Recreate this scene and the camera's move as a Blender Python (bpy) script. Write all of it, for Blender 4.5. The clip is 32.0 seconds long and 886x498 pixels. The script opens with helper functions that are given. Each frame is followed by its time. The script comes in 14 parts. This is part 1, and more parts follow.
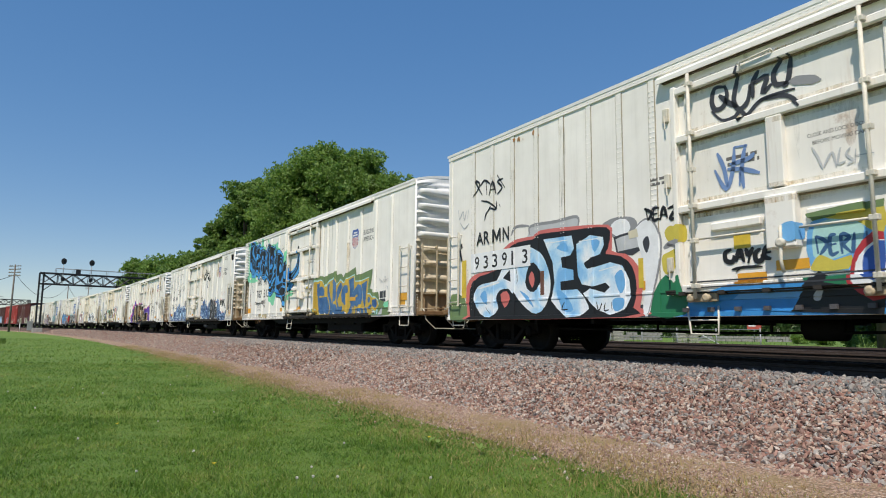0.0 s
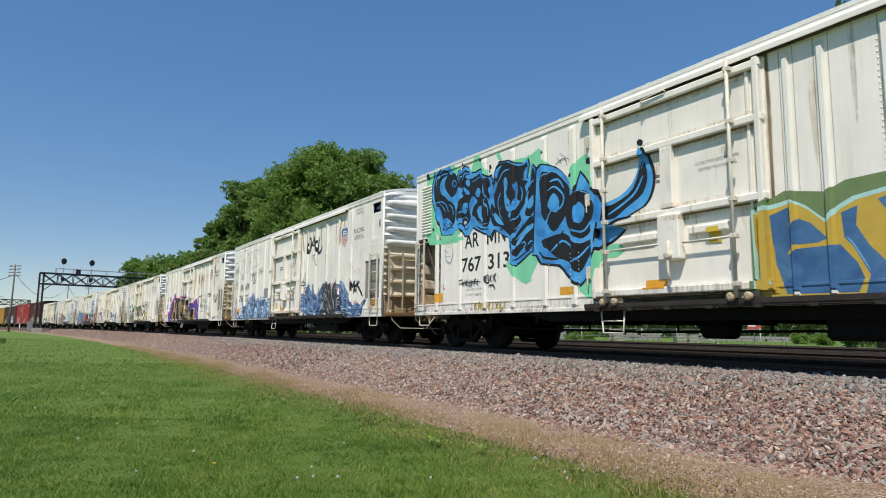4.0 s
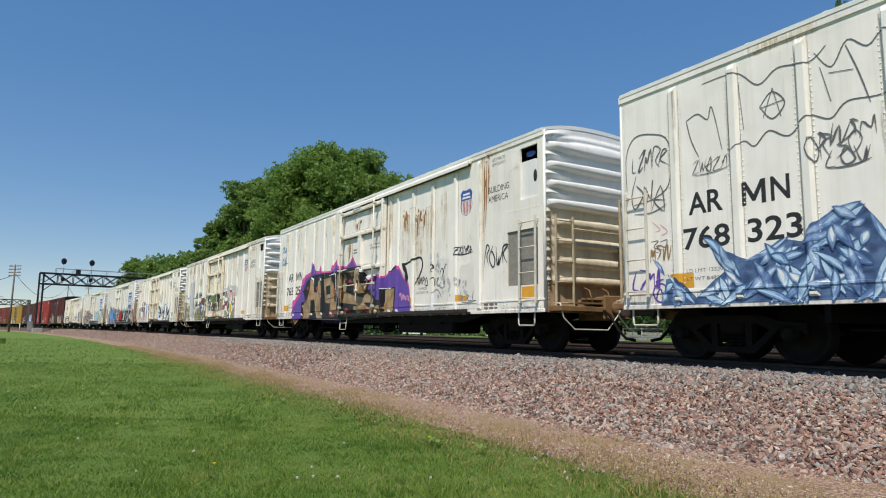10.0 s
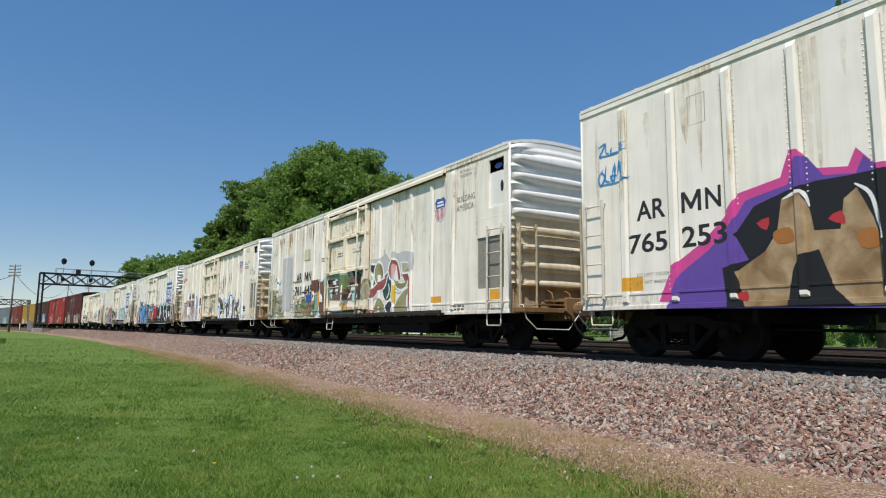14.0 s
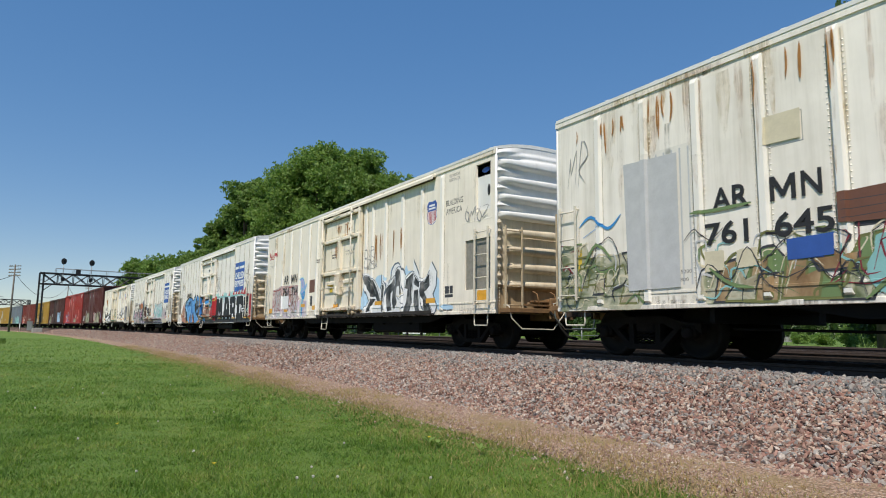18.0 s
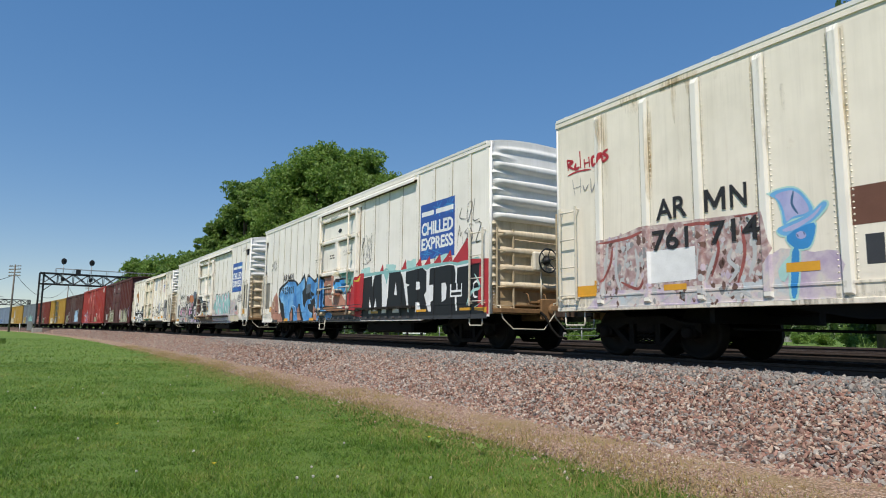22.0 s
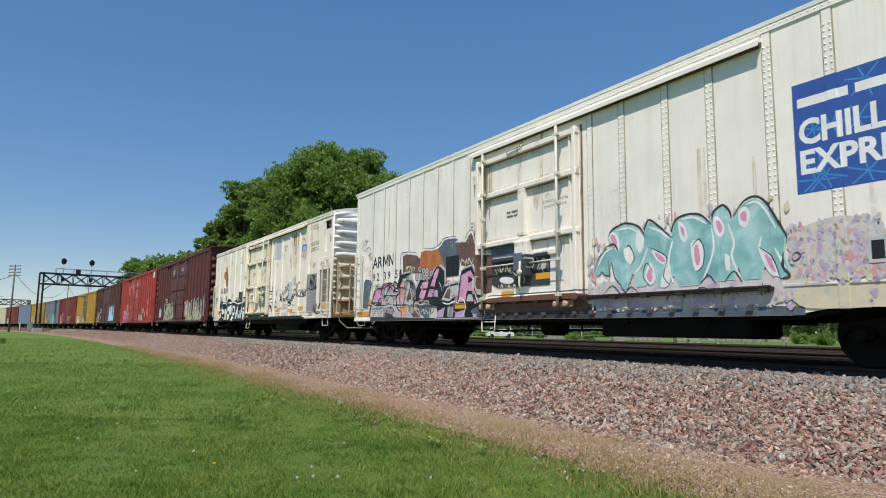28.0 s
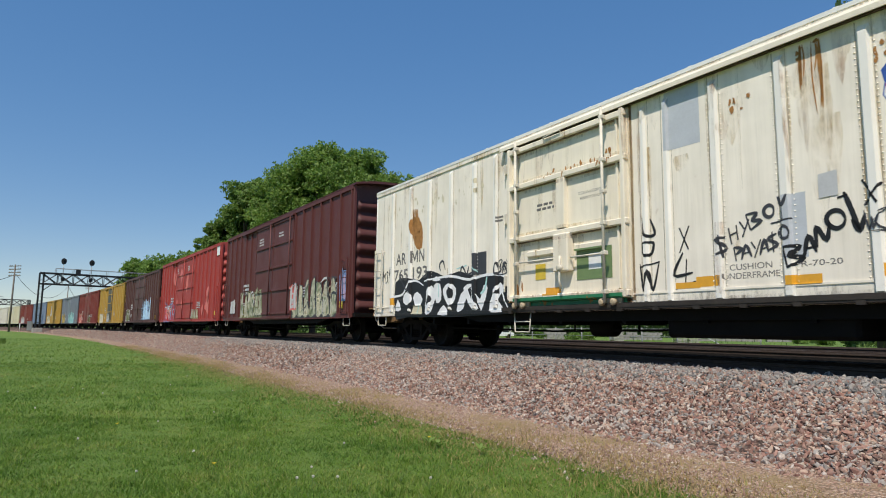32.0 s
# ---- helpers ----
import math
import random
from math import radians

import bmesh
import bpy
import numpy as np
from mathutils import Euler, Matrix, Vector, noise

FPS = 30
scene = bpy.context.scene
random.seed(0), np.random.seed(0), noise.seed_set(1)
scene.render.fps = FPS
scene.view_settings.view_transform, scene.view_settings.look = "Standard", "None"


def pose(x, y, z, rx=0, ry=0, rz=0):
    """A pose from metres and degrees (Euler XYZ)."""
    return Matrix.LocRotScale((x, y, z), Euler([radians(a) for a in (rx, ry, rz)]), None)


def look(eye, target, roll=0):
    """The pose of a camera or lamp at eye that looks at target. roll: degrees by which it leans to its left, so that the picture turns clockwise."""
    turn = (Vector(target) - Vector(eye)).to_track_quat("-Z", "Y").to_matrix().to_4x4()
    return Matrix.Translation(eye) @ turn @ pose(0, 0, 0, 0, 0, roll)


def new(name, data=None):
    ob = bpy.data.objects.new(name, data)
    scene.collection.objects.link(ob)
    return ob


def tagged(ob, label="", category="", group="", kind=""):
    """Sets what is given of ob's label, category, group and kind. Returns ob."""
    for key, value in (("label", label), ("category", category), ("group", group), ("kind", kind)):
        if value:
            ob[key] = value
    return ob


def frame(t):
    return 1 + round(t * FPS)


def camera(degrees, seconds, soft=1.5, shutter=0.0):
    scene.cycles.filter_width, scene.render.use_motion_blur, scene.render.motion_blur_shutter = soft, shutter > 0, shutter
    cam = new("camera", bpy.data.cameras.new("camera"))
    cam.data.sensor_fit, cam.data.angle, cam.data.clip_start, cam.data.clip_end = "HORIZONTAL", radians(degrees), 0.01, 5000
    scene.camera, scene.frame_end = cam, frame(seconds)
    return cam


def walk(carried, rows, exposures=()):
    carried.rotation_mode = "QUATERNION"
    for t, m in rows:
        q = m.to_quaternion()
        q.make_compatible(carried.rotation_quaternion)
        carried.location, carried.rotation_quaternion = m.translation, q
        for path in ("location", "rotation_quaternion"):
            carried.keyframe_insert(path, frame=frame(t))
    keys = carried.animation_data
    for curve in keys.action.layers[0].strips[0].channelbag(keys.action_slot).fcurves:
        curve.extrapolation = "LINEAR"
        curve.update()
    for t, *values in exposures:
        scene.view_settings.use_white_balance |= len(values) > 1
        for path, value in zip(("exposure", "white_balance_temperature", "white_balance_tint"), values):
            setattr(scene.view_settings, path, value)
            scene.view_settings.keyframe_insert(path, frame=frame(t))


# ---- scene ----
# camera on a tripod beside the line: it stands still
EYE = Vector((0.0, 0.0, 1.22))
YAW, PITCH, LEAN = 1.0322, 0.1262, 0.642
AIM = EYE + Vector((-math.sin(YAW) * math.cos(PITCH), math.cos(YAW) * math.cos(PITCH), math.sin(PITCH)))
cam = camera(69.557, 32.0, soft=1.0, shutter=0.08)
walk(cam, [(0.0, look(EYE, AIM, LEAN)), (32.0, look(EYE, AIM, LEAN))])

# ---- light ----
SUN_EL, SUN_SIDE = radians(57), radians(40)
SUN_DIR = Vector((math.sin(SUN_SIDE) * math.cos(SUN_EL), -math.cos(SUN_SIDE) * math.cos(SUN_EL), math.sin(SUN_EL)))
world = bpy.data.worlds.new("sky")
scene.world = world
world.use_nodes = True
wn = world.node_tree
sky = wn.nodes.new("ShaderNodeTexSky")
sky.sky_type, sky.sun_disc = "NISHITA", False
sky.sun_elevation, sky.sun_rotation = SUN_EL, math.atan2(SUN_DIR.x, SUN_DIR.y)
sky.altitude, sky.air_density, sky.dust_density, sky.ozone_density = 200, 0.9, 0.0, 3.6
wn.nodes["Background"].inputs[1].default_value = 0.105
tone = wn.nodes.new("ShaderNodeHueSaturation")
tone.inputs["Saturation"].default_value, tone.inputs["Value"].default_value = 1.88, 2.6
even = wn.nodes.new("ShaderNodeGamma")
even.inputs["Gamma"].default_value = 0.46
tone.inputs["Hue"].default_value = 0.509
wn.links.new(sky.outputs[0], even.inputs["Color"])
wn.links.new(even.outputs[0], tone.inputs["Color"])
wn.links.new(tone.outputs[0], wn.nodes["Background"].inputs[0])
sun = new("sun", bpy.data.lights.new("sun", "SUN"))
sun.data.energy, sun.data.angle, sun.data.color = 4.75, radians(0.53), (1.0, 0.915, 0.79)
sun.matrix_world = look(SUN_DIR * 50, (0, 0, 0))
scene.view_settings.exposure = 0.0

# ---- the line of the track: a wide curve ----
RAIL_Z = 0.80
R_SIDE, MID_Y = 988.8, 7.977 - 988.8      # radius of the line that the near car sides follow, and its centre


def on_line(s, off=0.0, z=0.0):
    """A point at arc length s, off metres beyond the near car sides."""
    a = s / R_SIDE
    return Vector(((R_SIDE + off) * math.sin(a), MID_Y + (R_SIDE + off) * math.cos(a), z))


def run(t):
    """How far the train has gone after t seconds."""
    return 4.10087642 * t + 0.0100331104 * t * t + 9.39044e-05 * t ** 3


# ---- materials ----
def material(name, rough=0.7, metal=0.0):
    m = bpy.data.materials.new(name)
    m.use_nodes = True
    b = m.node_tree.nodes["Principled BSDF"]
    b.inputs["Roughness"].default_value, b.inputs["Metallic"].default_value = rough, metal
    return m, m.node_tree, b


def nd(tree, kind, **kw):
    n = tree.nodes.new(kind)
    for k, v in kw.items():
        if k in ("Scale", "Detail", "Roughness", "W", "Distortion", "Strength", "Distance", "Randomness"):
            n.inputs[k].default_value = v
        elif k == "blend":
            n.blend_type = v
        elif k == "op":
            n.operation = v
    return n


def coords(tree, scale=(1, 1, 1), offset=(0, 0, 0)):
    c = tree.nodes.new("ShaderNodeTexCoord")
    m = tree.nodes.new("ShaderNodeMapping")
    m.inputs["Scale"].default_value, m.inputs["Location"].default_value = scale, offset
    tree.links.new(c.outputs["Object"], m.inputs[0])
    return m.outputs[0]


def ramp(tree, fac, stops):
    r = tree.nodes.new("ShaderNodeValToRGB")
    e = r.color_ramp.elements
    while len(e) < len(stops):
        e.new(0.5)
    for i, (p, c) in enumerate(stops):
        e[i].position = p
        e[i].color = (c, c, c, 1) if isinstance(c, (int, float)) else (*c, 1)
    tree.links.new(fac, r.inputs[0])
    return r.outputs[0]


def noise_tex(tree, vec, scale, detail=4, rough=0.55, distortion=0.0):
    n = nd(tree, "ShaderNodeTexNoise", Scale=scale, Detail=detail, Roughness=rough, Distortion=distortion)
    if vec is not None:
        tree.links.new(vec, n.inputs["Vector"])
    return n.outputs["Fac"]


def mix(tree, fac, a, b, blend="MIX"):
    n = tree.nodes.new("ShaderNodeMix")
    n.data_type, n.blend_type = "RGBA", blend
    for sock, v in ((n.inputs[0], fac), (n.inputs[6], a), (n.inputs[7], b)):
        if isinstance(v, (int, float)):
            sock.default_value = v
        elif isinstance(v, tuple):
            sock.default_value = (*v, 1)
        else:
            tree.links.new(v, sock)
    return n.outputs[2]


def bump(tree, b, height, strength=0.3, distance=0.02):
    n = nd(tree, "ShaderNodeBump", Strength=strength, Distance=distance)
    tree.links.new(height, n.inputs["Height"])
    tree.links.new(n.outputs[0], b.inputs["Normal"])


def multiply(tree, a, b):
    n = nd(tree, "ShaderNodeMath", op="MULTIPLY")
    for s, v in zip(n.inputs, (a, b)):
        if isinstance(v, (int, float)):
            s.default_value = v
        else:
            tree.links.new(v, s)
    return n.outputs[0]


def simple(name, colour, rough=0.6, metal=0.0, vary=0.25, scale=6.0, relief=0.15):
    """Plain paint or metal with mottling at two scales."""
    m, t, b = material(name, rough, metal)
    v = coords(t)
    n1, n2 = noise_tex(t, v, scale), noise_tex(t, v, scale * 9, 3)
    dark = tuple(c * (1 - vary) for c in colour)
    light = tuple(min(1, c * (1 + vary * 0.5)) for c in colour)
    base = ramp(t, n1, [(0.3, dark), (0.7, light)])
    base = mix(t, 0.35, base, ramp(t, n2, [(0.3, dark), (0.7, light)]))
    t.links.new(base, b.inputs["Base Color"])
    bump(t, b, n2, relief, 0.004)
    return m


def weathered(name, colour, grime=0.3, rust=0.15, streak=0.3, seed=0.0, rough=0.5, rust_col=(0.28, 0.12, 0.035), grime_col=(0.40, 0.36, 0.27)):
    """Old car paint: chalky mottling, runs of dirt down the sheets, rust spots with runs."""
    m, t, b = material(name, rough)
    v = coords(t, offset=(seed, seed * 0.7, 0))
    run_v = coords(t, scale=(5.0, 5.0, 0.35), offset=(seed, 0, seed))
    fine_v = coords(t, scale=(22.0, 22.0, 0.6), offset=(seed, 0, seed))
    big = noise_tex(t, v, 0.7, 5, 0.6)
    base = ramp(t, noise_tex(t, v, 1.6, 5), [(0.3, tuple(c * 0.90 for c in colour)), (0.7, colour)])
    run_f = multiply(t, ramp(t, noise_tex(t, run_v, 1.0, 5, 0.6), [(0.46, 0.0), (0.72, 1.0)]), streak)
    base = mix(t, run_f, base, grime_col)
    fine = multiply(t, ramp(t, noise_tex(t, fine_v, 1.0, 3, 0.6), [(0.5, 0.0), (0.8, 1.0)]), multiply(t, ramp(t, big, [(0.4, 0.0), (0.65, 1.0)]), streak))
    base = mix(t, fine, base, tuple(c * 0.5 for c in grime_col))
    base = mix(t, multiply(t, ramp(t, noise_tex(t, v, 0.45, 6, 0.65), [(0.48, 0.0), (0.75, 1.0)]), grime), base, grime_col)
    spot = ramp(t, noise_tex(t, v, 2.3, 6, 0.7), [(0.62, 0.0), (0.7, 1.0)])
    drip = ramp(t, noise_tex(t, coords(t, scale=(7, 7, 0.5), offset=(seed * 2, 0, 0)), 1.0, 5, 0.65), [(0.6, 0.0), (0.74, 1.0)])
    zone = ramp(t, noise_tex(t, v, 0.35, 2), [(0.47, 0.0), (0.62, 1.0)])
    ru = multiply(t, multiply(t, mix(t, 0.5, spot, drip), zone), min(1.0, rust * 3))
    base = mix(t, ru, base, rust_col)
    t.links.new(base, b.inputs["Base Color"])
    t.links.new(ramp(t, big, [(0.3, rough - 0.1), (0.7, rough + 0.15)]), b.inputs["Roughness"])
    bump(t, b, noise_tex(t, v, 9.0, 4), 0.12, 0.01)
    return m


def stony(name, colours, scale, relief=0.6, rough=0.9, dist=0.03, extra=None):
    m, t, b = material(name, rough)
    v = coords(t)
    vo = nd(t, "ShaderNodeTexVoronoi", Scale=scale)
    t.links.new(v, vo.inputs["Vector"])
    sep = t.nodes.new("ShaderNodeSeparateColor")
    t.links.new(vo.outputs["Color"], sep.inputs[0])
    n = len(colours)
    base = ramp(t, sep.outputs[0], [((i + 0.5) / n, c) for i, c in enumerate(colours)])
    # colour darkens between the stones, for the shade in the gaps
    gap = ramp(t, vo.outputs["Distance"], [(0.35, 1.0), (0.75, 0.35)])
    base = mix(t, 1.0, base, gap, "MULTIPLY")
    if extra:
        base = mix(t, ramp(t, noise_tex(t, v, extra[1], 5), [(0.45, 0.0), (0.65, 0.8)]), base, extra[0])
    t.links.new(base, b.inputs["Base Color"])
    bump(t, b, ramp(t, vo.outputs["Distance"], [(0.0, 1.0), (0.8, 0.0)]), relief, dist)
    return m


def islands(name, colours, rough=0.85, grain=30.0, translucent=0.0, patchy=0.0):
    """Loose pieces of one joined mesh, each of its own shade."""
    m, t, b = material(name, rough)
    g = t.nodes.new("ShaderNodeNewGeometry")
    n = len(colours)
    base = ramp(t, g.outputs["Random Per Island"], [((i + 0.5) / n, c) for i, c in enumerate(colours)])
    f = noise_tex(t, coords(t), grain, 3)
    base = mix(t, ramp(t, f, [(0.3, 0.35), (0.7, 0.0)]), base, tuple(c * 0.5 for c in colours[0]))
    if patchy:
        big = noise_tex(t, coords(t), patchy, 6, 0.7)
        base = mix(t, 1.0, base, ramp(t, big, [(0.38, (0.55, 0.74, 0.50)), (0.47, (0.92, 1.0, 0.9)), (0.55, (1.15, 1.1, 1.15)), (0.63, (1.75, 1.36, 2.1))]), "MULTIPLY")
    t.links.new(base, b.inputs["Base Color"])
    if translucent:
        tr = t.nodes.new("ShaderNodeBsdfTranslucent")
        t.links.new(base, tr.inputs[0])
        ms = t.nodes.new("ShaderNodeMixShader")
        ms.inputs[0].default_value = translucent
        t.links.new(b.outputs[0], ms.inputs[1])
        t.links.new(tr.outputs[0], ms.inputs[2])
        t.links.new(ms.outputs[0], t.nodes["Material Output"].inputs[0])
    return m


def sprayed(name, stops, scale=2.2, rough=0.5):
    """Spray paint that fades from shade to shade."""
    m, t, b = material(name, rough)
    v = coords(t)
    f = noise_tex(t, v, scale, 3, 0.5, 0.6)
    n = len(stops)
    base = ramp(t, f, [(0.34 + 0.32 * i / max(1, n - 1), c) for i, c in enumerate(stops)])
    base = mix(t, multiply(t, ramp(t, noise_tex(t, v, 30, 3), [(0.5, 0.0), (0.8, 1.0)]), 0.25), base, tuple(c * 0.6 for c in stops[0]))
    t.links.new(base, b.inputs["Base Color"])
    return m


def run_paint(name, colour, cover=0.5, seed=0.0):
    """Runs of rust and dirt: thin, broken, stretched down the sheet."""
    m, t, b = material(name, 0.8)
    f = noise_tex(t, coords(t, scale=(21, 21, 0.9), offset=(seed, 0, 0)), 1.0, 6, 0.7)
    g = noise_tex(t, coords(t, scale=(1.3, 1.3, 1.1), offset=(0, 0, seed)), 1.0, 5, 0.7)
    k = multiply(t, ramp(t, f, [(0.56 - cover * 0.22, 0.0), (0.68, 0.65)]), ramp(t, g, [(0.40, 0.0), (0.62, 1.0)]))
    b.inputs["Base Color"].default_value = (*colour, 1)
    tr = t.nodes.new("ShaderNodeBsdfTransparent")
    ms = t.nodes.new("ShaderNodeMixShader")
    t.links.new(k, ms.inputs[0])
    t.links.new(tr.outputs[0], ms.inputs[1])
    t.links.new(b.outputs[0], ms.inputs[2])
    t.links.new(ms.outputs[0], t.nodes["Material Output"].inputs[0])
    return m


WHITE_COL = (0.93, 0.895, 0.835)
MAT_ROOF = weathered("roof paint", (0.80, 0.80, 0.77), 0.2, 0.12, 0.15, 3.1)
MAT_END = weathered("end paint", (0.80, 0.80, 0.78), 0.22, 0.06, 0.15, 5.0)
MAT_END_LOW = weathered("lower end paint", (0.70, 0.62, 0.47), 0.6, 0.5, 0.5, 5.5, 0.7, (0.16, 0.08, 0.03), (0.30, 0.21, 0.12))
MAT_END_FOOT = weathered("rusty end foot", (0.46, 0.34, 0.20), 0.8, 0.8, 0.6, 6.5, 0.8, (0.13, 0.055, 0.025), (0.15, 0.09, 0.045))
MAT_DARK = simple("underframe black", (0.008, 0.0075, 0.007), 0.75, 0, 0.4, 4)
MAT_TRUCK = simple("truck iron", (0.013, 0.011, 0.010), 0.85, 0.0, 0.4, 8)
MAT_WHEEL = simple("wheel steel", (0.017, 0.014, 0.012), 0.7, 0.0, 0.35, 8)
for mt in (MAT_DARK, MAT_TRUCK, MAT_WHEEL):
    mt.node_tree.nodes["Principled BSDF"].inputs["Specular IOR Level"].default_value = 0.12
MAT_RUSTY = simple("rusty platform", (0.22, 0.125, 0.055), 0.85, 0.05, 0.45, 5, 0.3)
MAT_GAP_SHADE = simple("grimy gap and track shade", (0.10, 0.07, 0.045), 0.85, 0.05, 0.5, 5, 0.3)
MAT_GEAR = simple("grimy pale gear", (0.48, 0.39, 0.26), 0.7, 0, 0.45, 8, 0.2)
MAT_COUPLER = simple("coupler iron", (0.065, 0.042, 0.03), 0.8, 0.1, 0.45, 7, 0.3)
MAT_RODS = simple("pale rod paint", (0.66, 0.62, 0.52), 0.55, 0, 0.3, 6)
MAT_PLATE_O = simple("orange reflector", (0.72, 0.36, 0.03), 0.4, 0, 0.15, 8)
MAT_PLATE_Y = simple("yellow placard", (0.66, 0.48, 0.05), 0.5, 0, 0.2, 8)
MAT_BLACKP = simple("black lettering", (0.022, 0.022, 0.024), 0.6, 0, 0.3, 20, 0.05)
MAT_TRACKDARK = simple("shade-black track iron", (0.034, 0.028, 0.023), 0.8, 0.05, 0.5, 5, 0.3)
MAT_SEAL_SHADE = simple("grimy seal and rail shade", (0.25, 0.19, 0.12), 0.85, 0, 0.6, 3, 0.2)
MAT_SILLGREY = simple("grimy grey sill", (0.10, 0.095, 0.10), 0.7, 0.0, 0.5, 5, 0.2)
MAT_GREYP = simple("grey lettering", (0.16, 0.15, 0.14), 0.6, 0, 0.3, 20, 0.05)
MAT_SCREEN = simple("grey screen", (0.30, 0.28, 0.24), 0.6, 0.2, 0.3, 14, 0.2)
MAT_RAILHEAD = simple("rail steel", (0.20, 0.15, 0.115), 0.5, 0.35, 0.35, 10)
MAT_TIE = simple("old tie wood", (0.11, 0.085, 0.065), 0.9, 0, 0.4, 9, 0.4)
MAT_STEEL_BLK = simple("black steel", (0.014, 0.016, 0.020), 0.6, 0.2, 0.3, 5)
MAT_BARK = simple("bark", (0.11, 0.085, 0.06), 0.95, 0, 0.45, 3, 0.6)
MAT_POLE = simple("grey pole wood", (0.17, 0.15, 0.13), 0.9, 0, 0.35, 4, 0.4)


# ---- mesh helpers ----
def box(bm, x0, x1, y0, y1, z0, z1, bev=0.0):
    vs = [bm.verts.new((x, y, z)) for x in (x0, x1) for y in (y0, y1) for z in (z0, z1)]
    fs = [bm.faces.new([vs[i] for i in q]) for q in ((0, 1, 3, 2), (4, 6, 7, 5), (0, 4, 5, 1), (2, 3, 7, 6), (0, 2, 6, 4), (1, 5, 7, 3))]
    if bev:
        bmesh.ops.bevel(bm, geom=list({e for f in fs for e in f.edges}), offset=bev, segments=1, affect="EDGES")
    return bm


def ring_axes(d):
    d = Vector(d).normalized()
    a = d.cross(Vector((0, 0, 1)) if abs(d.z) < 0.9 else Vector((1, 0, 0))).normalized()
    return a, d.cross(a)


def rod(bm, pts, r, seg=6, caps=True, r1=None):
    """A round bar along the points."""
    pts = [Vector(p) for p in pts]
    rings = []
    for i, p in enumerate(pts):
        d = (pts[min(i + 1, len(pts) - 1)] - pts[max(i - 1, 0)])
        a, b = ring_axes(d)
        rr = r if r1 is None else r + (r1 - r) * i / (len(pts) - 1)
        if rings:
            # keep the ring from twisting
            ref = rings[-1][0].co - pts[i - 1]
            k = max(range(seg * 4), key=lambda q: (a * math.cos(q * math.pi / (2 * seg)) + b * math.sin(q * math.pi / (2 * seg))).dot(ref))
            ph = k * math.pi / (2 * seg)
        else:
            ph = 0
        rings.append([bm.verts.new(p + (a * math.cos(ph + 2 * math.pi * j / seg) + b * math.sin(ph + 2 * math.pi * j / seg)) * rr) for j in range(seg)])
    for u, v in zip(rings, rings[1:]):
        for j in range(seg):
            f = bm.faces.new((u[j], u[(j + 1) % seg], v[(j + 1) % seg], v[j]))
            f.smooth = seg > 5
    if caps:
        bm.faces.new(rings[0][::-1])
        bm.faces.new(rings[-1])
    return bm


def prism(bm, pts, axis, a0, a1):
    """Extrude a closed outline of 2D points along an axis ('x': pts are y,z; 'y': x,z; 'z': x,y)."""
    def place(p, a):
        return {"x": (a, p[0], p[1]), "y": (p[0], a, p[1]), "z": (p[0], p[1], a)}[axis]
    lo = [bm.verts.new(place(p, a0)) for p in pts]
    hi = [bm.verts.new(place(p, a1)) for p in pts]
    n = len(pts)
    for i in range(n):
        bm.faces.new((lo[i], lo[(i + 1) % n], hi[(i + 1) % n], hi[i]))
    bm.faces.new(lo[::-1])
    bm.faces.new(hi)
    return bm


def lathe(bm, prof, axis="y", seg=24, at=(0, 0, 0)):
    """Turn a profile of (along, radius) round an axis."""
    rings = []
    for h, r in prof:
        ring = []
        for j in range(seg):
            a = 2 * math.pi * j / seg
            c, s = r * math.cos(a), r * math.sin(a)
            p = {"y": (c, h, s), "x": (h, c, s), "z": (c, s, h)}[axis]
            ring.append(bm.verts.new(Vector(p) + Vector(at)))
        rings.append(ring)
    for u, v in zip(rings, rings[1:]):
        for j in range(seg):
            bm.faces.new((u[j], u[(j + 1) % seg], v[(j + 1) % seg], v[j])).smooth = True
    bm.faces.new(rings[0][::-1])
    bm.faces.new(rings[-1])
    return bm


def finish(bm, name, mat):
    bmesh.ops.recalc_face_normals(bm, faces=bm.faces)
    me = bpy.data.meshes.new(name)
    bm.to_mesh(me)
    bm.free()
    me.materials.append(mat)
    return me


def part(name, bm, mat, parent, label=""):
    ob = new(name, finish(bm, name, mat))
    ob.parent = parent
    if label:
        ob["label"] = label
    return ob


def shared(name, me, parent, m=None, label=""):
    """One more object on a mesh that is there already."""
    ob = new(name, me)
    ob.parent = parent
    if m is not None:
        ob.matrix_basis = m
    if label:
        ob["label"] = label
    return ob


def thing(name, m=None, label="", category="", group="", kind="", bm=None, mat=None):
    ob = new(name, finish(bm, name, mat) if bm else None)
    if m is not None:
        ob.matrix_basis = m
    return tagged(ob, label, category, group, kind)


def B():
    return bmesh.new()


def from_arrays(name, verts, faces, mat, smooth=False):
    me = bpy.data.meshes.new(name)
    me.from_pydata(verts.tolist() if hasattr(verts, "tolist") else verts, [], faces.tolist() if hasattr(faces, "tolist") else faces)
    me.materials.append(mat)
    if smooth:
        me.polygons.foreach_set("use_smooth", [True] * len(me.polygons))
    me.update()
    return me


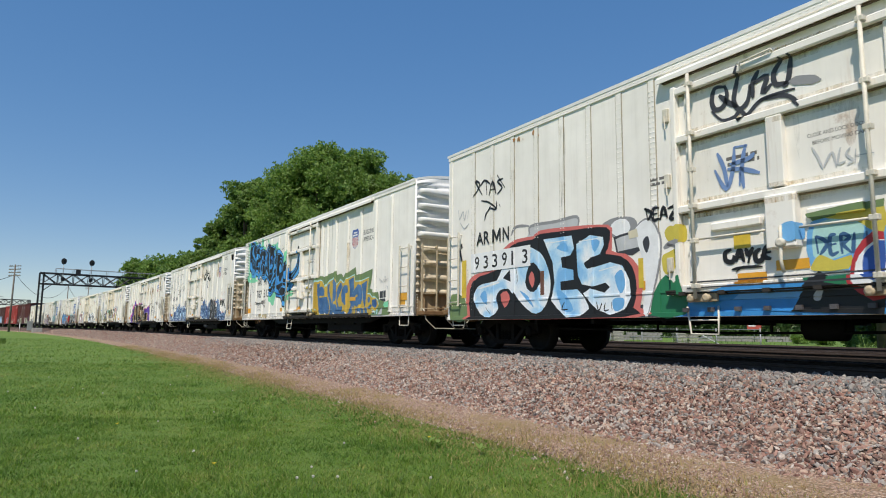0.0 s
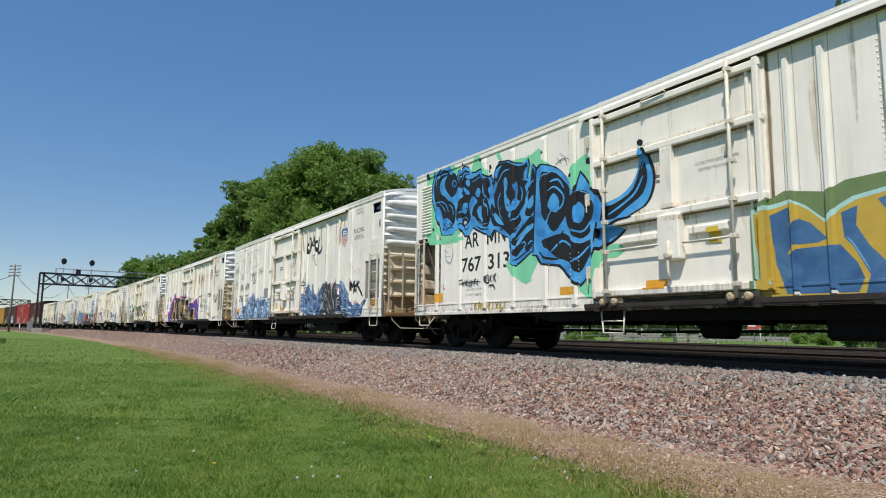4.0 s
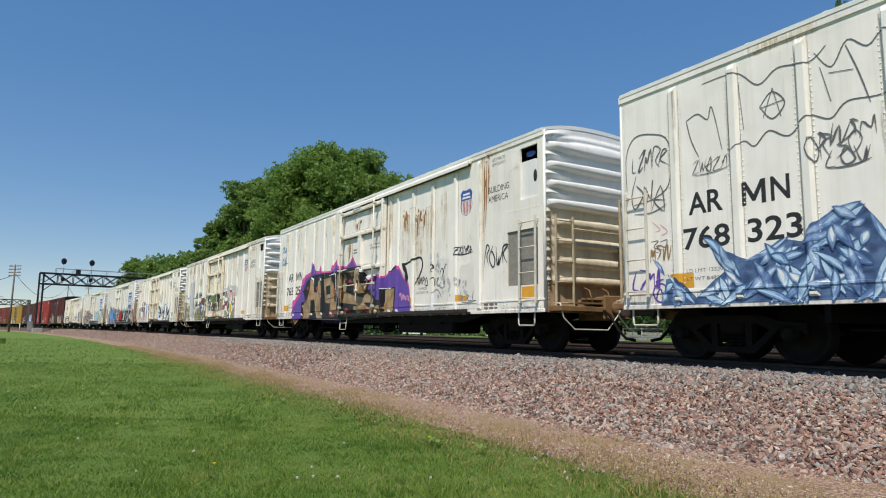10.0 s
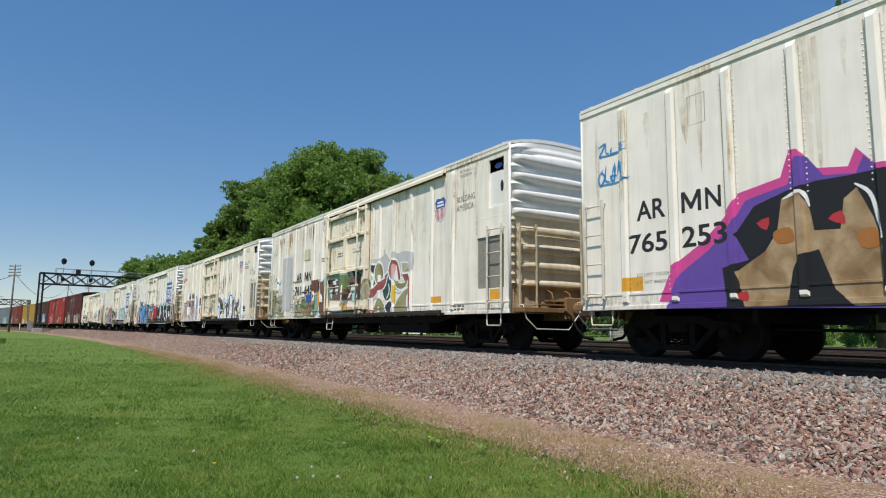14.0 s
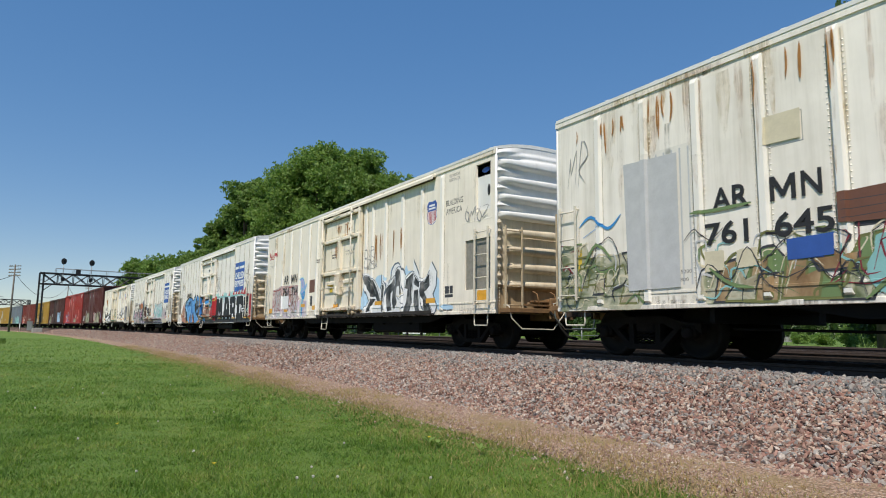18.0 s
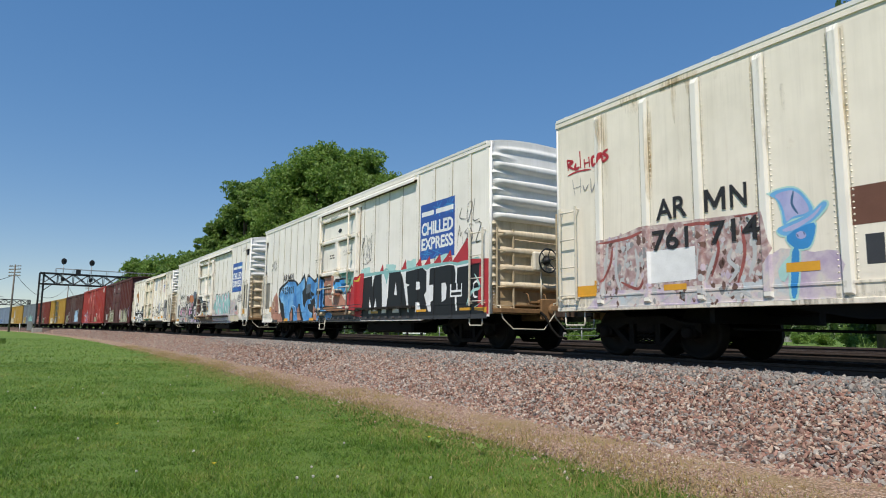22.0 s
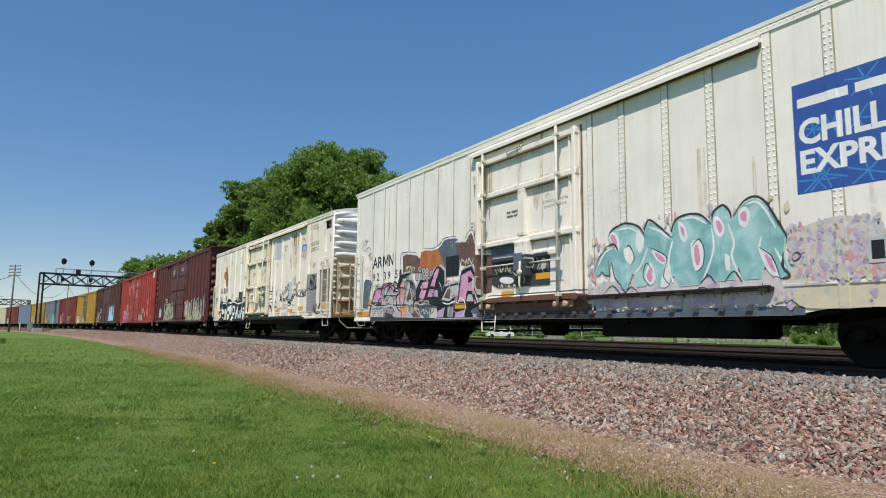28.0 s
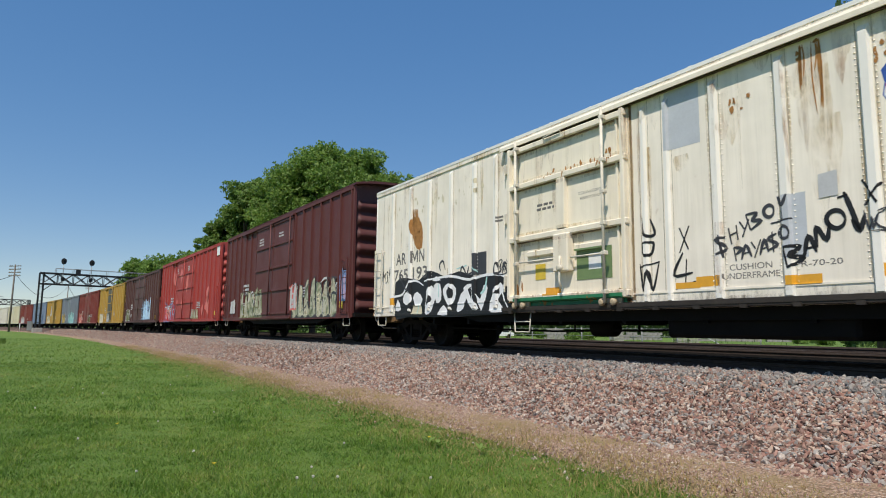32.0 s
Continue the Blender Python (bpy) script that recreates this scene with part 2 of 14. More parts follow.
# ---- ground, ballast and tracks ----
def sweep(name, section, s_list, mat, smooth=False, jitter=0.0):
    """A strip whose cross-section of (offset, height) follows the line."""
    rng = np.random.default_rng(7)
    vs, fs = [], []
    n = len(section)
    for s in s_list:
        for o, z in section:
            p = on_line(s, o, z)
            q = rng.normal(0, jitter, 3) if jitter else (0, 0, 0)
            vs.append((p.x + q[0], p.y + q[1], p.z + q[2] * 0.4))
    for i in range(len(s_list) - 1):
        for j in range(n - 1):
            a = i * n + j
            fs.append((a, a + 1, a + n + 1, a + n))
    return from_arrays(name, vs, fs, mat, smooth)


# lawn: mown grass with paler and yellower patches
MAT_LAWN, lt_, lb_ = material("lawn", 0.95)
lv = coords(lt_)
l_base = ramp(lt_, noise_tex(lt_, lv, 0.22, 6, 0.65), [(0.34, (0.045, 0.11, 0.010)), (0.5, (0.085, 0.17, 0.018)), (0.68, (0.16, 0.225, 0.04))])
l_fine = ramp(lt_, noise_tex(lt_, lv, 55.0, 4, 0.7), [(0.3, (0.055, 0.11, 0.012)), (0.7, (0.19, 0.275, 0.035))])
l_dry = ramp(lt_, noise_tex(lt_, lv, 1.4, 7, 0.75), [(0.58, 0.0), (0.78, 0.6)])
l_all = mix(lt_, l_dry, mix(lt_, 0.5, l_base, l_fine), (0.30, 0.28, 0.10))
lt_.links.new(l_all, lb_.inputs["Base Color"])
bump(lt_, lb_, noise_tex(lt_, lv, 40.0, 5, 0.7), 0.7, 0.05)

gs = sorted({round(x, 2) for x in list(np.linspace(-40, 40, 41)) + [60, 90, 140, 220, 400, 800, 1600, 3000, -60, -90, -140, -220, -400, -800, -1600, -3000]})
g_v, g_f = [], []
for gx in gs:
    for gy in gs:
        near = math.exp(-(gx * gx + gy * gy) / 3000)
        g_v.append((gx, gy, -0.02 + 0.035 * near * (noise.noise((gx * 0.15, gy * 0.15, 3)) - 0.2)))
for i in range(len(gs) - 1):
    for j in range(len(gs) - 1):
        a = i * len(gs) + j
        g_f.append((a, a + len(gs), a + len(gs) + 1, a + 1))
ground = new("ground", from_arrays("ground", g_v, g_f, MAT_LAWN, True))
tagged(ground, "mown green lawn with dandelions beside the railway", "ground", kind="structure")

PINKS = [(r * 1.10, g * 1.04, b * 0.95) for r, g, b in [(0.15, 0.085, 0.075), (0.25, 0.135, 0.112), (0.34, 0.205, 0.172), (0.20, 0.145, 0.13), (0.40, 0.28, 0.23), (0.10, 0.068, 0.062), (0.30, 0.18, 0.152), (0.45, 0.35, 0.295)]]
GREYS = [(a * 1.25, b * 1.25, c * 1.22) for a, b, c in [(0.11, 0.108, 0.105), (0.20, 0.19, 0.185), (0.28, 0.265, 0.25), (0.16, 0.135, 0.13), (0.34, 0.32, 0.295), (0.21, 0.155, 0.14)]]
# colours halved to put shade into the gaps under the loose stones
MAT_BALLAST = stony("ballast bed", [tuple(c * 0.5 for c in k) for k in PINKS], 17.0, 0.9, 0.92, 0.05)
MAT_GRAVEL = stony("fine gravel", [(0.28, 0.17, 0.12), (0.39, 0.25, 0.185), (0.46, 0.315, 0.24), (0.33, 0.21, 0.155), (0.56, 0.42, 0.33)], 46.0, 0.6, 0.95, 0.02, ((0.25, 0.18, 0.085), 1.3))
S_LIST = [-460 + 4 * i for i in range(106)] + [-36 + 0.8 * i for i in range(68)] + [20 + 6 * i for i in range(14)]
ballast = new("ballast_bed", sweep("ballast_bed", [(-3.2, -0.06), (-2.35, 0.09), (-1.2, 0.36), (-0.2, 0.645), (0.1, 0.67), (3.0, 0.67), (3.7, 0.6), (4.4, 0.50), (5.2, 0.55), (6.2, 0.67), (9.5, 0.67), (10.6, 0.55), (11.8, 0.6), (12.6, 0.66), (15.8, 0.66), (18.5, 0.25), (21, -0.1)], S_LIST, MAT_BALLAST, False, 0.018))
tagged(ballast, "pink and grey crushed stone ballast under the tracks", "ballast", kind="structure")
gravel = new("gravel_strip", sweep("gravel_strip", [(-3.75, -0.06), (-3.4, 0.015), (-3.0, 0.05), (-2.6, 0.075), (-2.2, 0.09), (-1.9, 0.06)], S_LIST, MAT_GRAVEL, True, 0.012))
tagged(gravel, "strip of fine tan gravel along the foot of the ballast", "gravel", kind="structure")


def rock_mesh(seed):
    rng = np.random.default_rng(seed)
    bm = B()
    bmesh.ops.create_icosphere(bm, subdivisions=1, radius=0.5)
    for v in bm.verts:
        v.co *= 1 + rng.uniform(-0.28, 0.22)
    for ax in range(3):
        for v in bm.verts:
            v.co[ax] *= (1.35, 0.72, 0.52)[ax]
    vs = np.array([v.co[:] for v in bm.verts])
    fs = np.array([[v.index for v in f.verts] for f in bm.faces])
    bm.free()
    return vs, fs


ROCKS = [rock_mesh(40 + k) for k in range(8)]
# coarser ones for pebbles and for stones far off
GRIT = []
for k in range(5):
    q = np.random.default_rng(80 + k)
    GRIT.append((np.array([(0.6, 0, 0), (-0.6, 0, 0), (0, 0.36, 0), (0, -0.36, 0), (0, 0, 0.27), (0, 0, -0.27)]) * q.uniform(0.75, 1.25, (6, 1)), np.array([(0, 2, 4), (2, 1, 4), (1, 3, 4), (3, 0, 4), (2, 0, 5), (1, 2, 5), (3, 1, 5), (0, 3, 5)])))


def random_turns(rng, n):
    q = rng.normal(size=(n, 4))
    q /= np.linalg.norm(q, axis=1)[:, None]
    w, x, y, z = q.T
    return np.stack([1 - 2 * (y * y + z * z), 2 * (x * y - z * w), 2 * (x * z + y * w), 2 * (x * y + z * w), 1 - 2 * (x * x + z * z), 2 * (y * z - x * w),
                     2 * (x * z - y * w), 2 * (y * z + x * w), 1 - 2 * (x * x + y * y)], 1).reshape(n, 3, 3)


def scatter_rocks(name, mat, count, s_of, o_of, z_of, size, seed, parent, label="", kinds=None):
    """Loose stones joined in one mesh: s_of and o_of draw places, z_of gives the height of the bed."""
    rng = np.random.default_rng(seed)
    s, o = s_of(rng, count), o_of(rng, count)
    a = s / R_SIDE
    pos = np.stack([(R_SIDE + o) * np.sin(a), MID_Y + (R_SIDE + o) * np.cos(a), z_of(o)], 1)
    sc = size * np.exp(rng.normal(0, 0.28, count))
    turn = random_turns(rng, count)
    kinds = kinds or ROCKS
    kind = rng.integers(0, len(kinds), count)
    allv, allf, base = [], [], 0
    for k, (rv, rf) in enumerate(kinds):
        m = kind == k
        v = np.einsum("nij,vj->nvi", turn[m], rv) * sc[m][:, None, None] + pos[m][:, None, :]
        f = rf[None] + (np.arange(m.sum()) * len(rv))[:, None, None] + base
        allv.append(v.reshape(-1, 3))
        allf.append(f.reshape(-1, 3))
        base += m.sum() * len(rv)
    ob = new(name, from_arrays(name, np.concatenate(allv), np.concatenate(allf), mat))
    ob.parent = parent
    return tagged(ob, label, kind="stuff")


BED_O, BED_Z = [-3.2, -2.35, -1.2, -0.2, 0.1, 3.0], [-0.02, 0.09, 0.36, 0.645, 0.67, 0.67]
bed_z = lambda o: np.interp(o, BED_O, BED_Z) + 0.012
MAT_STONES = islands("ballast stones", PINKS + [(0.44, 0.37, 0.30), (0.25, 0.24, 0.235), (0.40, 0.37, 0.335), (0.15, 0.135, 0.125), (0.55, 0.48, 0.42)], 0.9, 60)
MAT_STONES_G = islands("grey ballast stones", GREYS, 0.9, 60)
MAT_PEBBLES = islands("gravel pebbles", [(0.27, 0.165, 0.125), (0.37, 0.25, 0.19), (0.47, 0.36, 0.285), (0.20, 0.125, 0.10), (0.56, 0.48, 0.40)], 0.9, 80)
scatter_rocks("loose_stones", MAT_STONES, 46000, lambda r, n: 2 - 19 * r.random(n) ** 1.15, lambda r, n: -2.75 + 2.9 * r.random(n) ** 0.9, bed_z, 0.047, 1, ballast, "broken pink quartzite ballast stones")
scatter_rocks("loose_stones", MAT_STONES, 24000, lambda r, n: -16 - 36 * r.random(n), lambda r, n: -2.7 + 2.9 * r.random(n), bed_z, 0.058, 2, ballast)
scatter_rocks("loose_stones", MAT_STONES, 22000, lambda r, n: -50 - 75 * r.random(n), lambda r, n: -2.7 + 2.9 * r.random(n), bed_z, 0.09, 6, ballast, "", GRIT)
scatter_rocks("crest_stones", MAT_STONES_G, 17000, lambda r, n: 2 - 38 * r.random(n) ** 1.2, lambda r, n: r.normal(-0.12, 0.33, n), lambda o: bed_z(o) + 0.012, 0.054, 3, ballast, "grey ballast stones on the crest")
scatter_rocks("pebbles", MAT_PEBBLES, 34000, lambda r, n: 1 - 22 * r.random(n) ** 1.3, lambda r, n: r.normal(-2.8, 0.42, n), lambda o: np.interp(o, [-3.75, -3.4, -2.2], [-0.01, 0.02, 0.09]), 0.027, 4, gravel, "scattered gravel pebbles", GRIT)

# near-black sheets over the stone: oil, and the train's shade put into their colour
MAT_OILY_SHADE = stony("oily and shaded ballast", [(0.014, 0.013, 0.012), (0.022, 0.02, 0.018), (0.03, 0.027, 0.025), (0.018, 0.016, 0.015)], 17.0, 0.9, 0.9, 0.05)
MAT_OILY_SHADE.node_tree.nodes["Principled BSDF"].inputs["Specular IOR Level"].default_value = 0.0
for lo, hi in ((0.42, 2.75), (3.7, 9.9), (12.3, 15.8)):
    bed = new("oily_bed", sweep("oily_bed", [(lo, 0.64), (lo + 0.1, 0.688), ((lo + hi) / 2, 0.692), (hi - 0.1, 0.688), (hi, 0.64)], S_LIST, MAT_OILY_SHADE, False, 0.007))
    tagged(bed, "oily stone between the rails, coloured blacker for the train's shade", "ballast", kind="structure")

# sleepers and rails
RAIL_SEC = [(-0.070, -0.172), (0.070, -0.172), (0.070, -0.160), (0.012, -0.140), (0.010, -0.045), (0.036, -0.034), (0.036, -0.004), (0.026, 0.0),
            (-0.026, 0.0), (-0.036, -0.004), (-0.036, -0.034), (-0.010, -0.045), (-0.012, -0.140), (-0.070, -0.160)]


def tie_mesh():
    bm = B()
    box(bm, -0.115, 0.115, -1.3, 1.3, -0.19, -0.012, 0.012)
    return finish(bm, "sleeper", MAT_TIE)


TIE = tie_mesh()
tp = B()
box(tp, -0.09, 0.09, -0.17, 0.17, -0.012, 0.006)
for dx in (-0.05, 0.05):
    for dy in (-0.105, 0.105):
        box(tp, dx - 0.016, dx + 0.016, dy - 0.02, dy + 0.02, 0.0, 0.04)
TIE_PLATE = finish(tp, "tie_plate", MAT_RAILHEAD)


MAT_RAIL_DARK = simple("rusty rail", (0.06, 0.042, 0.034), 0.8, 0.0, 0.4, 10)


def railway_track(mid, label, near):
    track = thing("railway_track", None, label, "track", "railway tracks", "structure")
    for side in (-0.7525, 0.7525):
        sec = [(mid + side + o, RAIL_Z + z) for o, z in RAIL_SEC]
        sec.append(sec[0])
        ob = new("rail", sweep("rail", sec, [-460 + 8 * i for i in range(50)] + [-60 + 4 * i for i in range(40)], MAT_RAIL_DARK))
        ob.parent = track
    s = near[0]
    while s < near[1]:
        a = s / R_SIDE
        m = Matrix.Translation(on_line(s, mid, RAIL_Z - 0.172)) @ pose(0, 0, 0, 0, 0, -math.degrees(a) + random.uniform(-0.6, 0.6))
        shared("sleeper", TIE, track, m)
        shared("tie_plate", TIE_PLATE, track, m @ Matrix.Translation((0, -0.7525, 0)))
        s += 0.52
    return track


railway_track(1.55, "main track of rusty steel rails on wooden sleepers under the train", (-40, 8))
railway_track(7.75, "second track of rusty steel rails behind the train", (-60, -4))
railway_track(14.1, "third track of steel rails behind the train", (-70, -20))


# ---- freight cars: x runs forward from the middle, the near side is at y = -1.55, z = 0 on the rails ----
HALF, SILL = 8.25, 0.78

MAT_SEAM = simple("dark seam line", (0.38, 0.34, 0.26), 0.8, 0, 0.5, 4, 0.05)
MAT_DOOR_OLD = weathered("old door paint", (0.88, 0.81, 0.67), 0.25, 0.6, 0.18, 13.0, 0.6)
MAT_RIB = weathered("clean post paint", (0.88, 0.86, 0.80), 0.08, 0.05, 0.08, 15.0, 0.45)
MAT_DOOR = weathered("door paint", (0.90, 0.865, 0.80), 0.15, 0.3, 0.12, 12.0)


def X(u):
    return u - HALF


def wall_grid(bm, u0, u1, z0, z1, y0, y1, holes=()):
    """A wall of boxes round its openings."""
    us = sorted({u0, u1, *[h[0] for h in holes], *[h[1] for h in holes]})
    zs = sorted({z0, z1, *[h[2] for h in holes], *[h[3] for h in holes]})
    for a, b in zip(us, us[1:]):
        for c, d in zip(zs, zs[1:]):
            if not any(h[0] <= a and b <= h[1] and h[2] <= c and d <= h[3] for h in holes):
                box(bm, X(a), X(b), y0, y1, SILL + c, SILL + d)
    bmesh.ops.remove_doubles(bm, verts=bm.verts, dist=1e-5)
    inner = [f for f in bm.faces if all(len(e.link_faces) > 2 for e in f.edges)]
    if inner:
        bmesh.ops.delete(bm, geom=inner, context="FACES_ONLY")
    return bm


class Side:
    """The relief of a car's near side, so that paint can follow it."""

    def __init__(self, thing_ob):
        self.ob, self.rects, self.level, self.shift = thing_ob, [], 0, 0.0

    def add(self, u0, u1, z0, z1, h, mu=0.0, mz=0.0):
        """A raised field; mu and mz are the widths of its sloping flanks inside it, or none for upright ones."""
        g = 0.0 if mu else 0.004
        self.rects.append((u0 - g, u1 + g, z0 - g, z1 + g, h, mu or g, mz or 0.004))

    def height(self, u, z, hit):
        best = 0.0
        for r in hit:
            if r[0] < u < r[1] and r[2] < z < r[3]:
                k = min((u - r[0]) / r[5], (r[1] - u) / r[5], (z - r[2]) / r[6], (r[3] - z) / r[6], 1.0)
                best = max(best, r[4] * k)
        return best


def relief_box(bm, side, u0, u1, z0, z1, h, base=0.0, bev=0.0):
    box(bm, X(u0), X(u1), -1.55 - h, -1.55 - base + 0.004, SILL + z0, SILL + z1, bev)
    if side:
        side.add(u0, u1, z0, z1, h)
    return bm


def rib_bm(side, u, z0, z1, w=0.135, h=0.05):
    bm = B()
    lo, hi = w / 2, w / 2 - 0.022
    prism(bm, [(X(u) - lo, -1.548), (X(u) + lo, -1.548), (X(u) + hi, -1.55 - h), (X(u) - hi, -1.55 - h)], "z", SILL + z0, SILL + z1)
    # slanted head and foot
    for v in bm.verts:
        if v.co.y < -1.56:
            v.co.z += -0.09 if v.co.z > SILL + (z0 + z1) / 2 else 0.03
    if side:
        side.add(u - lo, u + lo, z0, z1, h, 0.022, 0.09)
    return bm


def rivet_row(vs, fs, pts, out=(0, -1, 0), r=0.012):
    """Low pyramids: rivet heads."""
    o = Vector(out)
    a, b = ring_axes(o)
    for p in pts:
        p = Vector(p)
        k = len(vs)
        vs += [tuple(p + (a * c + b * s) * r) for c, s in ((1, 0), (0, 1), (-1, 0), (0, -1))] + [tuple(p + o * r * 0.75)]
        fs += [(k, k + 1, k + 4), (k + 1, k + 2, k + 4), (k + 2, k + 3, k + 4), (k + 3, k, k + 4)]


def end_mesh(name, mat, x, out, height, style, width=1.5, rise=0.14, z_from=0.0, z_to=None):
    """A pressed steel end: rows of swelling ribs over the whole width."""
    ny, nz = 40, 96
    ys = np.linspace(-width, width, ny)
    zs = np.linspace(z_from, z_to or height, nz)
    Y, Z = np.meshgrid(ys, zs, indexing="ij")
    e = np.abs(Y) / width
    d = np.zeros_like(Y)
    if style == "reefer":
        for k in range(8):
            zc = 0.62 + 0.385 * k
            if zc > height - 0.25:
                break
            low = zc < 2.0
            body = np.clip(((0.84 if low else 0.95) - e) / 0.07, 0, 1) ** 0.6
            w = 0.075 + 0.035 * (1 - e)
            d = np.maximum(d, 0.135 * body * np.clip(1 - np.abs((Z - zc) / w) ** 3, 0, 1) ** 0.6)
            dart = np.clip((e - (0.90 if low else 0.5)) / (0.03 if low else 0.4), 0, 1) * np.clip((0.985 - e) / 0.02, 0, 1)
            for zd in ((zc + 0.192, zc) if low else (zc + 0.192,)):
                d = np.maximum(d, 0.11 * dart * np.clip(1 - np.abs((Z - zd) / 0.085), 0, 1))
        top = np.clip((0.86 - e) / 0.04, 0, 1) * np.clip(1 - np.abs((Z - height + 0.13) / 0.045), 0, 1) ** 0.5
        d = np.maximum(d, 0.05 * top)
        edge = np.clip((e - 0.955) / 0.03, 0, 1)
        d = np.maximum(d, 0.05 * edge * (0.6 + 0.4 * np.cos(Z * 2 * np.pi / 0.385)))
    else:
        for k in range(9):
            zc = 0.35 + 0.46 * k
            if zc > height - 0.2:
                break
            body = np.clip((0.95 - e) / 0.06, 0, 1)
            d = np.maximum(d, 0.12 * body * np.clip(1 - np.abs((Z - zc) / 0.16), 0, 1) ** 0.5)
        d = np.maximum(d, 0.05 * np.clip((e - 0.965) / 0.02, 0, 1))
    crown = rise * (1 - e ** 2.4) * np.clip((Z - height + 0.25) / 0.25, 0, 1)
    vs = np.stack([x + out * (d - 0.04), Y, SILL + Z + crown], -1).reshape(-1, 3)
    i, j = np.meshgrid(np.arange(ny - 1), np.arange(nz - 1), indexing="ij")
    a = (i * nz + j).ravel()
    q = np.stack([a, a + nz, a + nz + 1, a + 1], 1)
    if out < 0:
        q = q[:, ::-1]
    return from_arrays(name, vs, q, mat, True)


def ladder(parent, origin, along, width, z0, z1, n, out, name="ladder", mat=None):
    """Two stiles and n rungs, standing off a wall; origin is a point on the wall, out points away from it."""
    o, al, ou = Vector(origin), Vector(along), Vector(out)
    lad = new(name)
    lad.parent = parent
    mat = mat or MAT_RODS
    off = ou * 0.09
    for k in (0, 1):
        bm = B()
        p = o + al * (width * k) + off
        c = (p.x, p.y)
        box(bm, c[0] - 0.02, c[0] + 0.02, c[1] - 0.02, c[1] + 0.02, z0, z1, 0.006)
        for z in (z0 + 0.06, z1 - 0.06):
            rod(bm, [(p.x, p.y, z), tuple(Vector((p.x, p.y, z)) - off * 1.1)], 0.014, 5)
        part("stile", bm, mat, lad)
    me = None
    for i in range(n):
        z = z0 + 0.10 + (z1 - z0 - 0.2) * i / max(1, n - 1)
        if me is None:
            bm = B()
            a, b = o + off * 1.05, o + al * width + off * 1.05
            rod(bm, [(a.x, a.y, 0), (b.x, b.y, 0)], 0.013, 6)
            me = finish(bm, "rung", mat)
        shared("rung", me, lad, Matrix.Translation((0, 0, z)))
    return lad


def wheelset_mesh():
    bm = B()
    for side in (-1, 1):
        c = side * 0.7525
        i, o = c - 0.065 * side, c + 0.065 * side
        fl = c - 0.085 * side
        prof = [(fl, 0.30), (fl, 0.445), (fl + 0.02 * side, 0.452), (c - 0.045 * side, 0.425), (o, 0.415), (o + 0.004 * side, 0.36), (o - 0.03 * side, 0.35), (o - 0.045 * side, 0.20), (o - 0.01 * side, 0.14), (o + 0.02 * side, 0.12), (o + 0.02 * side, 0.05)]
        lathe(bm, prof, "y", 28)
    lathe(bm, [(-1.0, 0.075), (-0.9, 0.075), (-0.8, 0.085), (0, 0.078), (0.8, 0.085), (0.9, 0.075), (1.0, 0.075)], "y", 12)
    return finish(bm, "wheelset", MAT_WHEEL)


def side_frame_mesh(side):
    bm = B()
    y0, y1 = (0.94 * side, 1.07 * side)
    y0, y1 = min(y0, y1), max(y0, y1)
    top = [(-1.12, 0.40), (-1.12, 0.56), (-0.72, 0.60), (-0.45, 0.68), (0.45, 0.68), (0.72, 0.60), (1.12, 0.56), (1.12, 0.40), (0.98, 0.50), (0.78, 0.50), (0.66, 0.44), (0.40, 0.56), (-0.40, 0.56), (-0.66, 0.44), (-0.78, 0.50), (-0.98, 0.50)]
    prism(bm, top, "y", y0, y1)
    low = [(-0.70, 0.46), (-0.36, 0.14), (0.36, 0.14), (0.70, 0.46), (0.58, 0.46), (0.31, 0.225), (-0.31, 0.225), (-0.58, 0.46)]
    prism(bm, low, "y", y0, y1)
    for x in (-0.30, 0.26):
        box(bm, x - 0.03, x + 0.07, y0, y1, 0.2, 0.58)
    for x in (-0.88, 0.88):
        box(bm, x - 0.13, x + 0.13, y0 - 0.01, y1 + 0.01, 0.36, 0.54, 0.02)
        lathe(bm, [(y0 - 0.02, 0.10), (y1 + 0.05, 0.10), (y1 + 0.07, 0.07)] if side > 0 else [(y1 + 0.02, 0.10), (y0 - 0.05, 0.10), (y0 - 0.07, 0.07)], "y", 12, (x, 0, 0.42))
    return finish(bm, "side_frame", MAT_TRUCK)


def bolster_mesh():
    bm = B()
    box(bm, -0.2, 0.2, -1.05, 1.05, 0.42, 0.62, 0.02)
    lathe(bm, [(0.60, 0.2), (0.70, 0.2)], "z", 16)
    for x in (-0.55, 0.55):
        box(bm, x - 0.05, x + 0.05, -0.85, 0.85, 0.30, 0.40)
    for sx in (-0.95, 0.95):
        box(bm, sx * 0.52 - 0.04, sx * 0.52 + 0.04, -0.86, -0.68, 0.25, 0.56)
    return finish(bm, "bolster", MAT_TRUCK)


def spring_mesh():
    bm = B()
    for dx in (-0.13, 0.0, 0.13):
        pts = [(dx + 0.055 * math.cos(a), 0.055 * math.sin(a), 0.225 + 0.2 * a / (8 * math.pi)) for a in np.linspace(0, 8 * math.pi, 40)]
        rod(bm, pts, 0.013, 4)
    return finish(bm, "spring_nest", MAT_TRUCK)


WHEELSET, SF_NEAR, SF_FAR, BOLSTER, SPRINGS = wheelset_mesh(), side_frame_mesh(-1), side_frame_mesh(1), bolster_mesh(), spring_mesh()
SPINNERS = []


